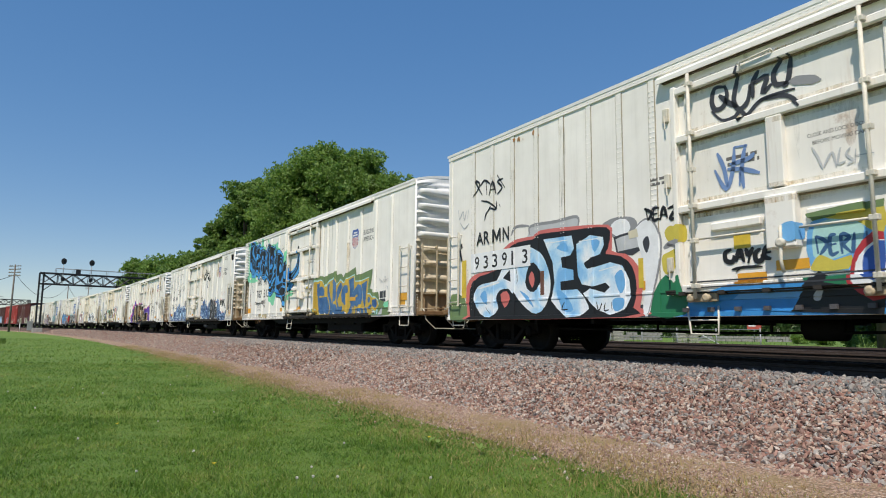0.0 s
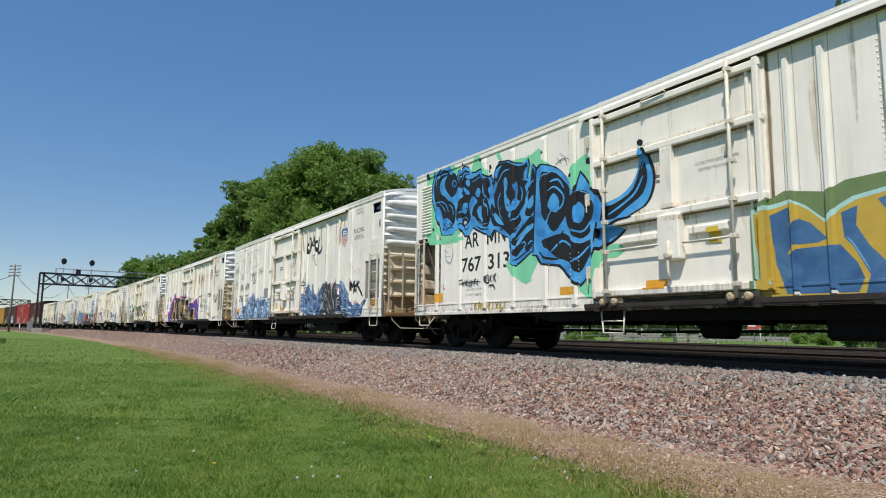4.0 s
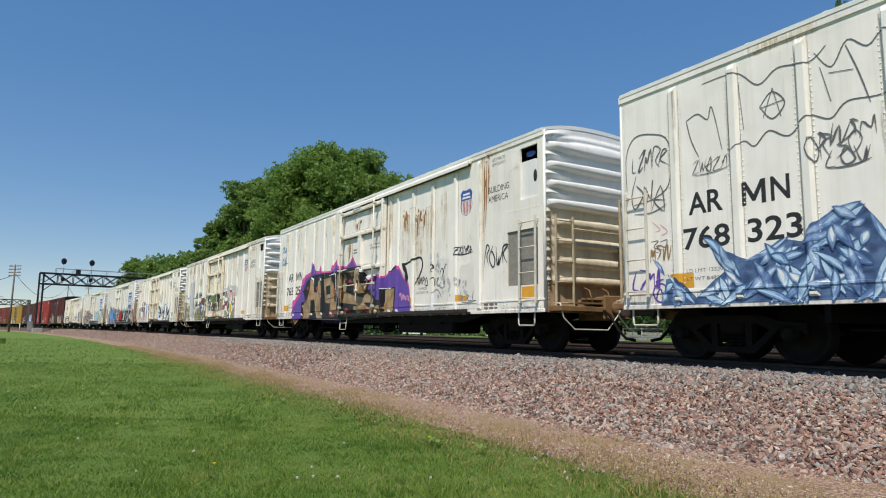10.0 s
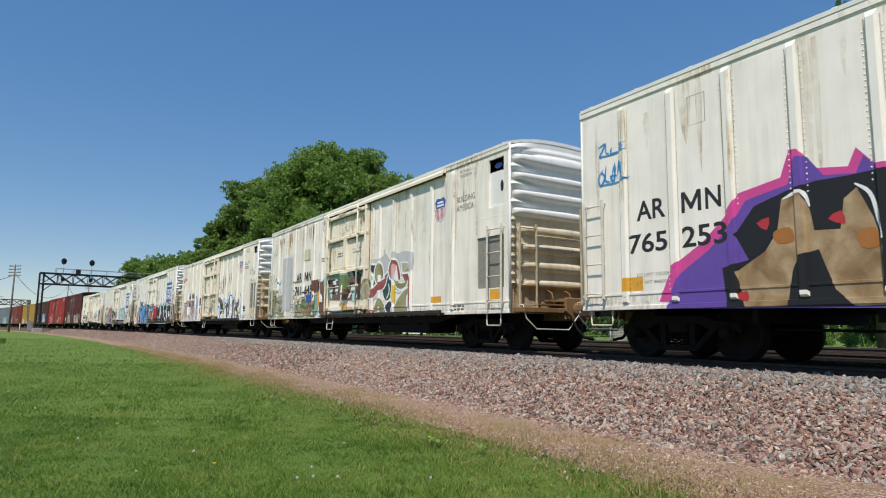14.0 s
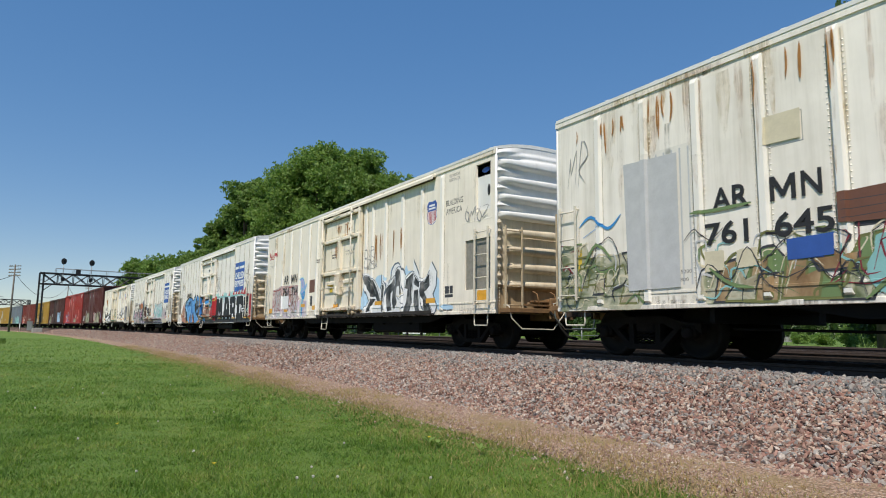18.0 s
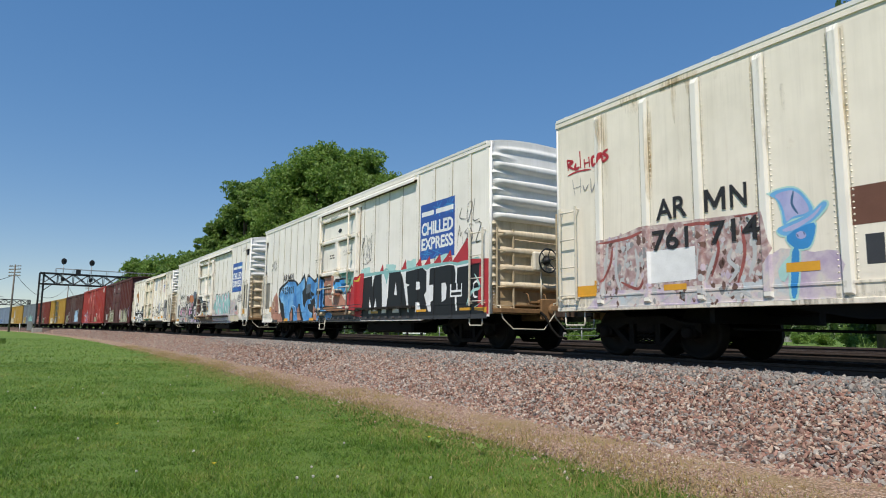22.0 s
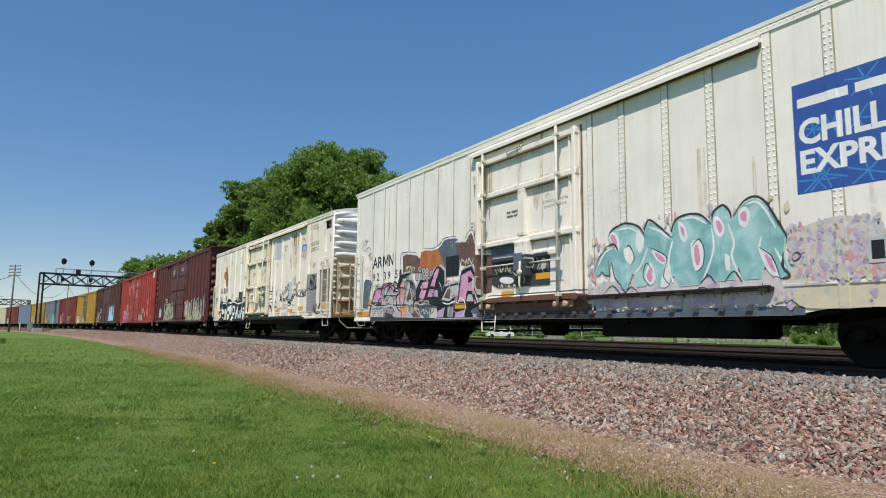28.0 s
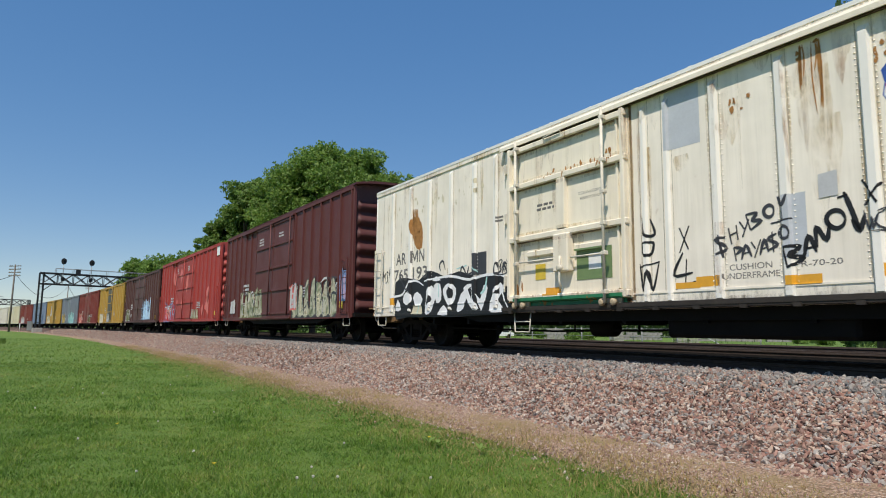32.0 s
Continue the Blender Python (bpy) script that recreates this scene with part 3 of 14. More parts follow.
def truck(car, u):
    tr = new("truck")
    tr.parent = car
    tr.location.x = X(u)
    tr["label"] = "black cast steel four-wheel truck"
    shared("side_frame", SF_NEAR, tr)
    shared("side_frame", SF_FAR, tr)
    shared("bolster", BOLSTER, tr)
    for sy in (-1.0, 1.0):
        shared("spring_nest", SPRINGS, tr, Matrix.Translation((0, sy, 0)))
    for sx in (-0.88, 0.88):
        SPINNERS.append((shared("wheelset", WHEELSET, tr, Matrix.Translation((sx, 0, 0.42)), "grimy steel wheels on an axle"), (sx, 0, 0.42)))


def coupler_mesh():
    bm = B()
    box(bm, -0.2, 0.62, -0.09, 0.09, -0.09, 0.09, 0.02)
    prism(bm, [(0.60, -0.16), (0.86, -0.20), (0.96, -0.13), (0.90, -0.03), (0.82, 0.05), (0.95, 0.16), (0.84, 0.20), (0.60, 0.14)], "z", -0.15, 0.15)
    rod(bm, [(0.80, -0.11, -0.2), (0.80, -0.11, 0.2)], 0.03, 8)
    box(bm, 0.55, 0.63, -0.15, 0.15, -0.16, 0.16, 0.02)
    return finish(bm, "coupler", MAT_COUPLER)


def striker_mesh():
    bm = B()
    box(bm, -0.5, 0.30, -0.22, 0.22, -0.24, 0.24, 0.02)
    box(bm, 0.30, 0.37, -0.34, 0.34, -0.22, 0.25, 0.02)
    lathe(bm, [(0.36, 0.16), (0.44, 0.15), (0.46, 0.1)], "x", 12)
    for s in (-1, 1):
        prism(bm, [(-0.5, s * 0.22), (0.2, s * 0.22), (-0.5, s * 1.35)], "z", 0.17, 0.21)
    return finish(bm, "draft_gear_housing", MAT_RUSTY)


def hose_mesh():
    bm = B()
    rod(bm, [(0.35, -0.35, -0.05), (0.5, -0.34, -0.15), (0.66, -0.3, -0.42), (0.78, -0.22, -0.58), (0.92, -0.1, -0.62)], 0.03, 7)
    return finish(bm, "air_hose", MAT_DARK)


def lever_mesh():
    bm = B()
    rod(bm, [(0.10, -1.42, -0.02), (0.28, -1.42, -0.04), (0.30, -1.36, -0.30), (0.32, -1.1, -0.52), (0.40, -0.3, -0.53), (0.52, -0.1, -0.2), (0.55, 0.0, 0.1)], 0.014, 6)
    return finish(bm, "uncoupling_lever", MAT_RODS)


def sill_step_mesh():
    bm = B()
    rod(bm, [(-0.25, -1.5, 0.02), (-0.25, -1.5, -0.20), (-0.23, -1.5, -0.25), (0.23, -1.5, -0.25), (0.25, -1.5, -0.20), (0.25, -1.5, 0.02)], 0.017, 6)
    return finish(bm, "sill_step", MAT_RODS)


def brake_wheel_mesh():
    bm = B()
    ring = [(0.0, 0.27 * math.cos(a), 0.27 * math.sin(a)) for a in np.linspace(0, 2 * math.pi, 25)]
    rod(bm, ring, 0.018, 6, False)
    for k in range(6):
        a = k * math.pi / 3 + 0.3
        rod(bm, [(0, 0, 0), (-0.03, 0.14 * math.cos(a), 0.14 * math.sin(a)), (0, 0.27 * math.cos(a), 0.27 * math.sin(a))], 0.012, 5)
    lathe(bm, [(-0.12, 0.10), (-0.06, 0.12), (0.02, 0.05), (0.03, 0.03)], "x", 12)
    return finish(bm, "brake_wheel", MAT_STEEL_BLK)


COUPLER, STRIKER, HOSE, LEVER, STEP, BRAKE_WHEEL = coupler_mesh(), striker_mesh(), hose_mesh(), lever_mesh(), sill_step_mesh(), brake_wheel_mesh()


def end_fittings(car, length, out, mat, detail=True, brake=False, rust=True):
    """Couplers, ladders and the rest at one end; out is +1 forward, -1 behind."""
    m = pose(out * length / 2, 0, 0.88, 0, 0, 0 if out > 0 else 180)
    shared("draft_gear_housing", STRIKER, car, m, "rust-brown draft gear housing")
    shared("coupler", COUPLER, car, m @ Matrix.Translation((0.04, 0, 0)), "rusty knuckle coupler")
    if not detail:
        return
    shared("air_hose", HOSE, car, m)
    shared("uncoupling_lever", LEVER, car, m @ Matrix.Translation((0, 0, 0.1)) if out > 0 else m @ Matrix.Translation((0, 0, 0.1)) @ Matrix.Diagonal((1, -1, 1, 1)))
    x = out * (length / 2 + 0.08)
    ladder(car, (x, -1.42, 0), (0, 1, 0), 0.45, 0.86, 2.66, 5, (out, 0, 0), mat=MAT_GEAR)
    ladder(car, (x, 0.97, 0), (0, 1, 0), 0.45, 0.86, 2.66, 5, (out, 0, 0), mat=MAT_GEAR)
    bm = B()
    rod(bm, [(x + out * 0.12, -0.95, 2.42), (x + out * 0.12, 0.98, 2.40)], 0.015, 6)
    part("grab_iron", bm, MAT_GEAR, car)
    for y in (-0.6, -0.1, 0.45):
        bm = B()
        rod(bm, [(x, y, 1.28), (x + out * 0.14, y, 1.22), (x + out * 0.22, y, 0.98)], 0.016, 6)
        part("platform_bracket", bm, MAT_RUSTY, car)
    bm = B()
    x0, x1 = sorted((out * (length / 2 - 0.02), out * (length / 2 + 0.34)))
    for k in range(5):
        box(bm, x0 + (x1 - x0) * (k + 0.1) / 5, x0 + (x1 - x0) * (k + 0.8) / 5, -0.95, 0.95, 0.955, 0.985)
    part("crossover_platform", bm, MAT_RUSTY, car, "rusty crossover platform")
    bm = B()
    box(bm, x0, x1, -1.45, 1.45, 0.80, 0.90, 0.01)
    part("end_sill", bm, MAT_RUSTY, car, "rust-brown end sill")
    bx = out * (length / 2 + 0.10)
    bm = B()
    box(bm, min(bx, bx + out * 0.02), max(bx, bx + out * 0.02), 0.35, 0.85, 1.75, 2.15)
    part("placard_board", bm, MAT_COUPLER, car, "brown placard board")
    if brake:
        bm = B()
        box(bm, min(bx, bx + out * 0.16), max(bx, bx + out * 0.16), -0.45, -0.1, 1.75, 2.2, 0.04)
        rod(bm, [(bx + out * 0.1, -0.2, 1.8), (bx + out * 0.1, -0.2, 1.0)], 0.02, 6)
        part("brake_housing", bm, MAT_STEEL_BLK if brake == "dark" else MAT_RODS, car)
        shared("brake_wheel", BRAKE_WHEEL, car, pose(bx + out * 0.24, -0.1, 2.0, 0, 0, 0 if out > 0 else 180), "black spoked hand brake wheel")


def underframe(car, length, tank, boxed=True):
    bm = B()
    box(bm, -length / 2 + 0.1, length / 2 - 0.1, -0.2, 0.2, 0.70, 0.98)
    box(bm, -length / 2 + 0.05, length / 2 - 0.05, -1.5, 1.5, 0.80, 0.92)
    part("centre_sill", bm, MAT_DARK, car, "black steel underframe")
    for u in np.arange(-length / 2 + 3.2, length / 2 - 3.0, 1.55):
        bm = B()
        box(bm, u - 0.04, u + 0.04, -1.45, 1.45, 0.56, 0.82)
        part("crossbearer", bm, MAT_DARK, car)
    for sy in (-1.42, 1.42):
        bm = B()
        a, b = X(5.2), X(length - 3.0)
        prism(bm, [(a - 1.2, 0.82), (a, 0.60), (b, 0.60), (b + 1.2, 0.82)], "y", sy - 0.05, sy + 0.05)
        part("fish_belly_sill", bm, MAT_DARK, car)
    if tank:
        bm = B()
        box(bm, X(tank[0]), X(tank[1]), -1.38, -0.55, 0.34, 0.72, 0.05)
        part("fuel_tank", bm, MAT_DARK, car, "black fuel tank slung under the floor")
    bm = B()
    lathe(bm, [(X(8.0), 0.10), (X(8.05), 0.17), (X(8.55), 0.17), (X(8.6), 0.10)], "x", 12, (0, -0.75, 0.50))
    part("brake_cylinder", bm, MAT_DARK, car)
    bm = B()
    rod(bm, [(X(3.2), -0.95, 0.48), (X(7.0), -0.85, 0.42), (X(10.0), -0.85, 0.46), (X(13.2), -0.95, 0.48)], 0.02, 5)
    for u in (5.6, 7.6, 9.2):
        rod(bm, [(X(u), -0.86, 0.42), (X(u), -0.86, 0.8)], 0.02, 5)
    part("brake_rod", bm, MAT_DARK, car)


def roof_mesh(length, eave, rise, mat, over=0.03):
    n = 20
    vs, fs = [], []
    for x in (-length / 2 + 0.03, length / 2 - 0.03):
        for k in range(n + 1):
            e = -1 + 2 * k / n
            vs.append((x, e * (1.55 + over), eave + rise * (1 - abs(e) ** 2.4)))
        for k in range(n + 1):
            e = 1 - 2 * k / n
            vs.append((x, e * (1.55 + over), eave - 0.06 + (rise - 0.02) * (1 - abs(e) ** 2.4)))
    m = 2 * (n + 1)
    for k in range(m):
        a, b = k, (k + 1) % m
        fs.append((a, b, b + m, a + m))
    fs += [tuple(range(m))[::-1], tuple(range(m, 2 * m))]
    return from_arrays("roof", vs, fs, mat)


def plug_door(car, side, white, u0, u1, mat_low=None, small=True):
    """The wide insulated door: a sheet with stiles and rails, locking bars and their gear."""
    door = new("plug_door")
    door.parent = car
    door["label"] = "white plug door with locking bars"
    bm = B()
    relief_box(bm, side, u0, u1, 0.2, 3.36, 0.03)
    part("door_sheet", bm, white, door)
    mid = (u0 + u1) / 2
    for z in (0.22, 1.40, 2.48, 3.24):
        bm = B()
        relief_box(bm, side, u0, u1 - 0.02, z, z + 0.11, 0.125, 0.03, 0.015)
        part("door_rail", bm, white, door)
        # brown strip that draws the shadow line beneath the rail
        bm = B()
        relief_box(bm, side, u0 + 0.12, u1 - 0.14, z - 0.022, z - 0.002, 0.07, 0.03)
        part("rail_lip", bm, MAT_SEAL_SHADE, door, "brown strip under the rail, coloured for its shadow")
    for u in (u0, u1 - 0.13):
        bm = B()
        relief_box(bm, side, u, u + 0.09, 0.2, 3.38, 0.132, 0.03, 0.015)
        part("door_stile", bm, white, door)
    bm = B()
    relief_box(bm, side, mid - 0.10, mid + 0.12, 1.53, 2.48, 0.13, 0.03, 0.01)
    part("door_stile", bm, white, door)
    for a, b in ((u0 + 0.6, mid - 0.25), (mid + 0.35, u1 - 0.6)):
        bm = B()
        relief_box(bm, side, a, b, 1.07, 1.19, 0.10, 0.03, 0.02)
        part("door_rail", bm, white, door)
    for u in (u0 + 0.40, u1 - 0.44):
        bm = B()
        rod(bm, [(X(u), -1.765, SILL + 0.12), (X(u), -1.765, SILL + 3.46)], 0.026, 8)
        for z in (0.30, 0.95, 1.46, 2.0, 2.55, 3.3):
            box(bm, X(u) - 0.05, X(u) + 0.05, -1.79, -1.70, SILL + z - 0.035, SILL + z + 0.035, 0.008)
        part("locking_bar", bm, MAT_RODS, door)
        bm = B()
        for k in (-0.12, 0.14):
            lathe(bm, [(-1.66, 0.05), (-1.73, 0.062), (-1.745, 0.03)], "y", 12, (X(u) + k, 0, SILL + 0.13))
        box(bm, X(u) - 0.22, X(u) + 0.25, -1.63, -1.58, SILL + 0.08, SILL + 0.2, 0.01)
        part("roller", bm, MAT_GEAR, door)
    for a, b in ((u0 - 0.085, u0 - 0.005), (u1 - 0.025, u1 + 0.04)):
        bm = B()
        relief_box(bm, side, a, b, 0.16, 3.4, 0.008)
        part("door_seal", bm, MAT_SEAL_SHADE, door, "grimy brown rubber door seal")
    # slim upright stiffeners beside the locking bars and a grimy gap under the door
    for u in (u0 + 0.22, u1 - 0.27):
        bm = B()
        relief_box(bm, side, u, u + 0.05, 0.35, 3.24, 0.075, 0.03, 0.01)
        part("stiffener", bm, white, door)
    bm = B()
    relief_box(bm, side, u0 + 0.05, u1 - 0.05, 0.10, 0.19, 0.02)
    part("bottom_gap", bm, MAT_GAP_SHADE, door, "grimy gap along the door's foot")
    bm = B()
    relief_box(bm, side, mid - 0.14, mid + 0.26, 0.72, 1.42, 0.19, 0.03, 0.02)
    part("lock_housing", bm, white, door)
    bm = B()
    rod(bm, [(X(mid + 0.08), -1.76, SILL + 1.0), (X(mid + 0.08), -1.78, SILL + 0.55), (X(mid + 0.1), -1.76, SILL + 0.40)], 0.022, 7)
    lathe(bm, [(-1.72, 0.06), (-1.80, 0.06), (-1.81, 0.03)], "y", 10, (X(mid + 0.08), 0, SILL + 0.78))
    part("door_handle", bm, MAT_RODS, door)
    bm = B()
    rod(bm, [(X(u0 + 0.25), -1.68, SILL + 0.98), (X(mid - 0.15), -1.68, SILL + 0.98)], 0.018, 6)
    rod(bm, [(X(mid + 0.28), -1.68, SILL + 0.96), (X(u1 - 0.5), -1.68, SILL + 0.96)], 0.018, 6)
    part("lock_rod", bm, MAT_RODS, door)
    bm = B()
    rod(bm, [(X(mid - 0.4), -1.66, SILL + 3.22), (X(mid - 0.4), -1.71, SILL + 3.26), (X(mid - 0.4), -1.71, SILL + 3.35), (X(mid + 0.05), -1.71, SILL + 3.38), (X(mid + 0.05), -1.66, SILL + 3.34)], 0.014, 6)
    part("top_bracket", bm, MAT_RODS, door)
    return door


def door_gear(car, side, white, u0, u_end, top_z=3.44, foot=0.0):
    bm = B()
    prism(bm, [(-1.55, top_z + 0.10), (-1.64, top_z + 0.08), (-1.68, top_z + 0.03), (-1.68, top_z - 0.04), (-1.66, top_z - 0.04), (-1.65, top_z + 0.01), (-1.55, top_z + 0.03)], "x", X(u0 - 0.25), X(u_end))
    for v in bm.verts:
        v.co.z += SILL
    part("upper_door_track", bm, white, car)
    # thin dark strip painted in as the upper track's shadow line
    bm = B()
    box(bm, X(u0 - 0.2), X(u_end - 0.05), -1.60, -1.548, SILL + top_z - 0.035, SILL + top_z + 0.028)
    part("track_slot", bm, MAT_GAP_SHADE, car, "dark strip under the door track, coloured for its shadow")
    # the lower track's shade is put into its near-black colour
    bm = B()
    box(bm, X(u0 - 0.2), X(u_end), -1.66, -1.548, SILL + foot, SILL + foot + 0.05, 0.01)
    box(bm, X(u0 - 0.2), X(u_end), -1.67, -1.65, SILL + foot + 0.04, SILL + foot + (0.065 if foot else 0.11))
    for k in range(11):
        q = u0 + 0.1 + (u_end - u0 - 0.2) * k / 10
        box(bm, X(q) - 0.05, X(q) + 0.05, -1.69, -1.60, SILL + foot - 0.02, SILL + foot + 0.03)
    part("lower_door_track", bm, MAT_TRACKDARK, car, "lower door track, coloured near-black for its shade")
    if foot > 0:
        bm = B()
        for q in np.arange(u0 + 0.1, u_end - 0.1, 0.42):
            box(bm, X(q) - 0.04, X(q) + 0.04, -1.62, -1.568, SILL - 0.06, SILL + 0.0)
        part("sill_bracket_row", bm, MAT_SILLGREY, car, "dark grey sill with brackets")
    bm = B()
    rod(bm, [(X(u0 + 0.1), -1.56, SILL + 0.02), (X(u0 + 0.2), -1.62, SILL - 0.38), (X(u0 + 0.65), -1.62, SILL - 0.38), (X(u0 + 0.62), -1.56, SILL + 0.02)], 0.016, 6)
    rod(bm, [(X(u0 + 0.15), -1.59, SILL - 0.18), (X(u0 + 0.64), -1.59, SILL - 0.18)], 0.013, 6)
    part("door_step", bm, MAT_RODS, car)
    for z in (0.55, 1.85, 2.9):
        bm = B()
        box(bm, X(u0 - 0.22), X(u0 - 0.12), -1.60, -1.54, SILL + z, SILL + z + 0.22, 0.01)
        rod(bm, [(X(u0 - 0.17), -1.61, SILL + z + 0.1), (X(u0 - 0.15), -1.62, SILL + z - 0.12)], 0.012, 5)
        part("door_stop", bm, MAT_RODS, car)


def machinery_bay(car, white, at_right, L):
    """The cooling plant behind its window and screen."""
    a, b = (L - 0.88, L - 0.12) if at_right else (0.12, 0.9)
    bm = B()
    box(bm, X(a - 0.3 if at_right else a), X(b if at_right else b + 0.3), -1.0, -0.98, SILL + 0.3, SILL + 3.5)
    part("bay_wall", bm, MAT_DARK, car)
    bm = B()
    lo, hi = 2.05, 3.1
    prism(bm, [(X(a + 0.02), SILL + lo), (X(b - 0.02), SILL + lo), (X(b - 0.02), SILL + hi - 0.1), (X(b - 0.2), SILL + hi), (X(a + 0.02), SILL + hi)], "y", -1.50, -1.05)
    part("cooling_unit", bm, MAT_END, car, "white cooling unit behind the opening")
    bm = B()
    lathe(bm, [(-1.505, 0.10), (-1.51, 0.07)], "y", 14, (X(b - 0.2), 0, SILL + 2.75))
    for v in bm.verts:
        v.co.x = X(b - 0.2) + (v.co.x - X(b - 0.2)) * 0.55
        v.co.z = SILL + 2.75 + (v.co.z - SILL - 2.75) * 1.3
    part("port", bm, MAT_BLACKP, car)
    bm = B()
    lathe(bm, [(-1.46, 0.15), (-1.465, 0.14)], "y", 20, (X((a + b) / 2), 0, SILL + 3.24))
    for v in bm.verts:
        v.co.z = SILL + 3.24 + (v.co.z - SILL - 3.24) * 0.4
    part("oval_badge", bm, PAINT["blue"], car, "small blue oval badge")


def reefer(rear, kind, body, number_group, label, bay="right", brake=None, tank=(10.2, 13.0), L=16.5, H=3.65, posts=(11.3, 12.3, 13.35, 14.32), door_paint=None, rear_posts=(1.1, 2.13, 3.12, 4.14, 5.14, 5.95), late=0.0, covered=()):
    """A white refrigerator car. kind: 'ribbed' with pressed posts or 'riveted' with flat sheets."""
    car = thing("refrigerator_car", None, label, "train car", "cars of the freight train")
    car["rear"] = rear
    side = Side(car)
    rise = 0.21 if kind == "ribbed" else 0.17
    H = 3.62 if kind == "ribbed" else 3.83
    foot = 0.0 if kind == "ribbed" else -0.13
    L += late
    holes = []
    if bay == "right":
        holes = [(15.75 + late, 16.30 + late, 2.30, 3.38), (15.32 + late, 16.30 + late, 0.55, 1.68)]
    elif bay == "left_open":
        holes = [(0.10, 1.25, 0.22, 1.95)]
    elif bay == "left":
        holes = [(0.12, 0.42, 1.75, 3.35), (0.12, 0.9, 0.45, 1.55)]
    bm = B()
    if foot:
        wall_grid(bm, 0, 13.7, foot, H, -1.55, -1.50, [h for h in holes if h[1] < 13.7])
        wall_grid(bm, 13.7, L, 0.02, H, -1.55, -1.50, [h for h in holes if h[0] > 13.7])
        prism(bm, [(X(13.7), SILL + foot), (X(14.5), SILL + 0.02), (X(13.7), SILL + 0.02)], "y", -1.55, -1.50)
    else:
        wall_grid(bm, 0, L, foot, H, -1.55, -1.50, holes)
    part("side_wall", bm, body, car)
    bm = B()
    box(bm, X(0), X(L), 1.50, 1.55, SILL + foot, SILL + H)
    part("side_wall", bm, body, car)
    for x, out in ((X(L), 1), (X(0), -1)):
        for z0, z1, mt, lab in ((0.0, 0.62, MAT_END_FOOT, "rust-brown foot of the pressed steel end"), (0.62, 2.06, MAT_END_LOW, "dirty tan pressed steel end sheet with swelling ribs"), (2.06, H - 0.04, MAT_END, "white pressed steel end sheet with swelling ribs")):
            ob = new("end_sheet", end_mesh("end_sheet", mt, x, out, H - 0.04, "reefer", 1.53, rise, z0, z1))
            ob.parent = car
            ob["label"] = lab
        for sy in (-1.55, 1.55):
            bm = B()
            rod(bm, [(x - out * 0.02, sy * 0.985, SILL), (x - out * 0.02, sy * 0.985, SILL + H)], 0.032, 8)
            part("corner_post", bm, MAT_END, car)
    ob = new("roof", roof_mesh(L, SILL + H + 0.03, rise, MAT_ROOF))
    ob.parent = car
    ob["label"] = "white steel roof"
    bm = B()
    for k in range(9):
        if k != 4:
            box(bm, X(L) - 0.002, X(L) + 0.006, 0.62 + 0.075 * k, 0.665 + 0.075 * k, SILL + H - 0.30, SILL + H - 0.22)
    part("stencil", bm, MAT_GREYP, car)
    # cross ridges on the roof
    n = 16
    vs, fs = [], []
    for k in range(13):
        e = (-1 + 2 * k / 12) * 0.97
        zt = SILL + H + 0.03 + rise * (1 - abs(e) ** 2.4)
        vs += [(-0.05, e * 1.59, zt - 0.02), (-0.03, e * 1.59, zt + 0.012), (0.03, e * 1.59, zt + 0.012), (0.05, e * 1.59, zt - 0.02)]
        if k:
            a = 4 * k
            fs += [(a - 4 + q, a - 3 + q, a + 1 + q, a + q) for q in range(3)]
    fs += [(0, 1, 2, 3), (51, 50, 49, 48)]
    ridge = from_arrays("roof_ridge", vs, fs, MAT_ROOF)
    for k in range(n):
        shared("roof_ridge", ridge, car, Matrix.Translation((X(0.25 + (L - 0.5) * k / (n - 1)), 0, 0)))
    # top chord and sill
    bm = B()
    relief_box(bm, side, 0, L, H - 0.12, H, 0.022)
    part("top_chord", bm, body, car)
    bm = B()
    relief_box(bm, side, 0, 13.7 if foot else L, foot, foot + 0.07, 0.02, 0.0, 0.006)
    relief_box(bm, side, 0, L, 0.24, 0.27, 0.012)
    part("side_sill", bm, body, car)
    u0, u1 = 6.5 + late, 9.72 + late
    track_end = (14.0 if kind == "ribbed" else 13.25) + late
    vs, fs = [], []
    if kind == "ribbed":
        for u in (*rear_posts, 10.0, 10.45, *posts):
            thin = u in (10.0, 10.45)
            part("side_post", rib_bm(side, u, 0.1, 3.46 if u < 6 or u > track_end else 3.32, 0.10 if thin else 0.135), MAT_RIB, car)
            # thin darker lines along both edges of the post
            decal(side, rect(u - 0.098, 0.28, 0.012, 3.1) + rect(u + 0.088, 0.28, 0.008, 3.1), MAT_SEAM, "seam_dirt", 0)
            for d in (-0.11, 0.11):
                if not thin:
                    rivet_row(vs, fs, [(X(u + d), -1.551, SILL + 0.3 + 0.075 * k) for k in range(40)], r=0.015)
        for u in (0.1, 15.22, L - 0.1):
            rivet_row(vs, fs, [(X(u), -1.551, SILL + 0.1 + 0.07 * k) for k in range(49)], r=0.016)
        if bay == "right":
            rivet_row(vs, fs, [(X(15.22 + 0.07 * k), -1.551, SILL + 2.1) for k in range(17)], r=0.016)
    else:
        us = [0.1, 0.92, 1.65, 2.38, 3.15, 3.9, 4.62, 5.35, 6.05, 9.95, 10.7, 11.6, 12.4, 13.3, 14.1, 14.9, 15.7, L - 0.1]
        us = [u + late if 0.2 < u < L - 0.2 else u for u in us]
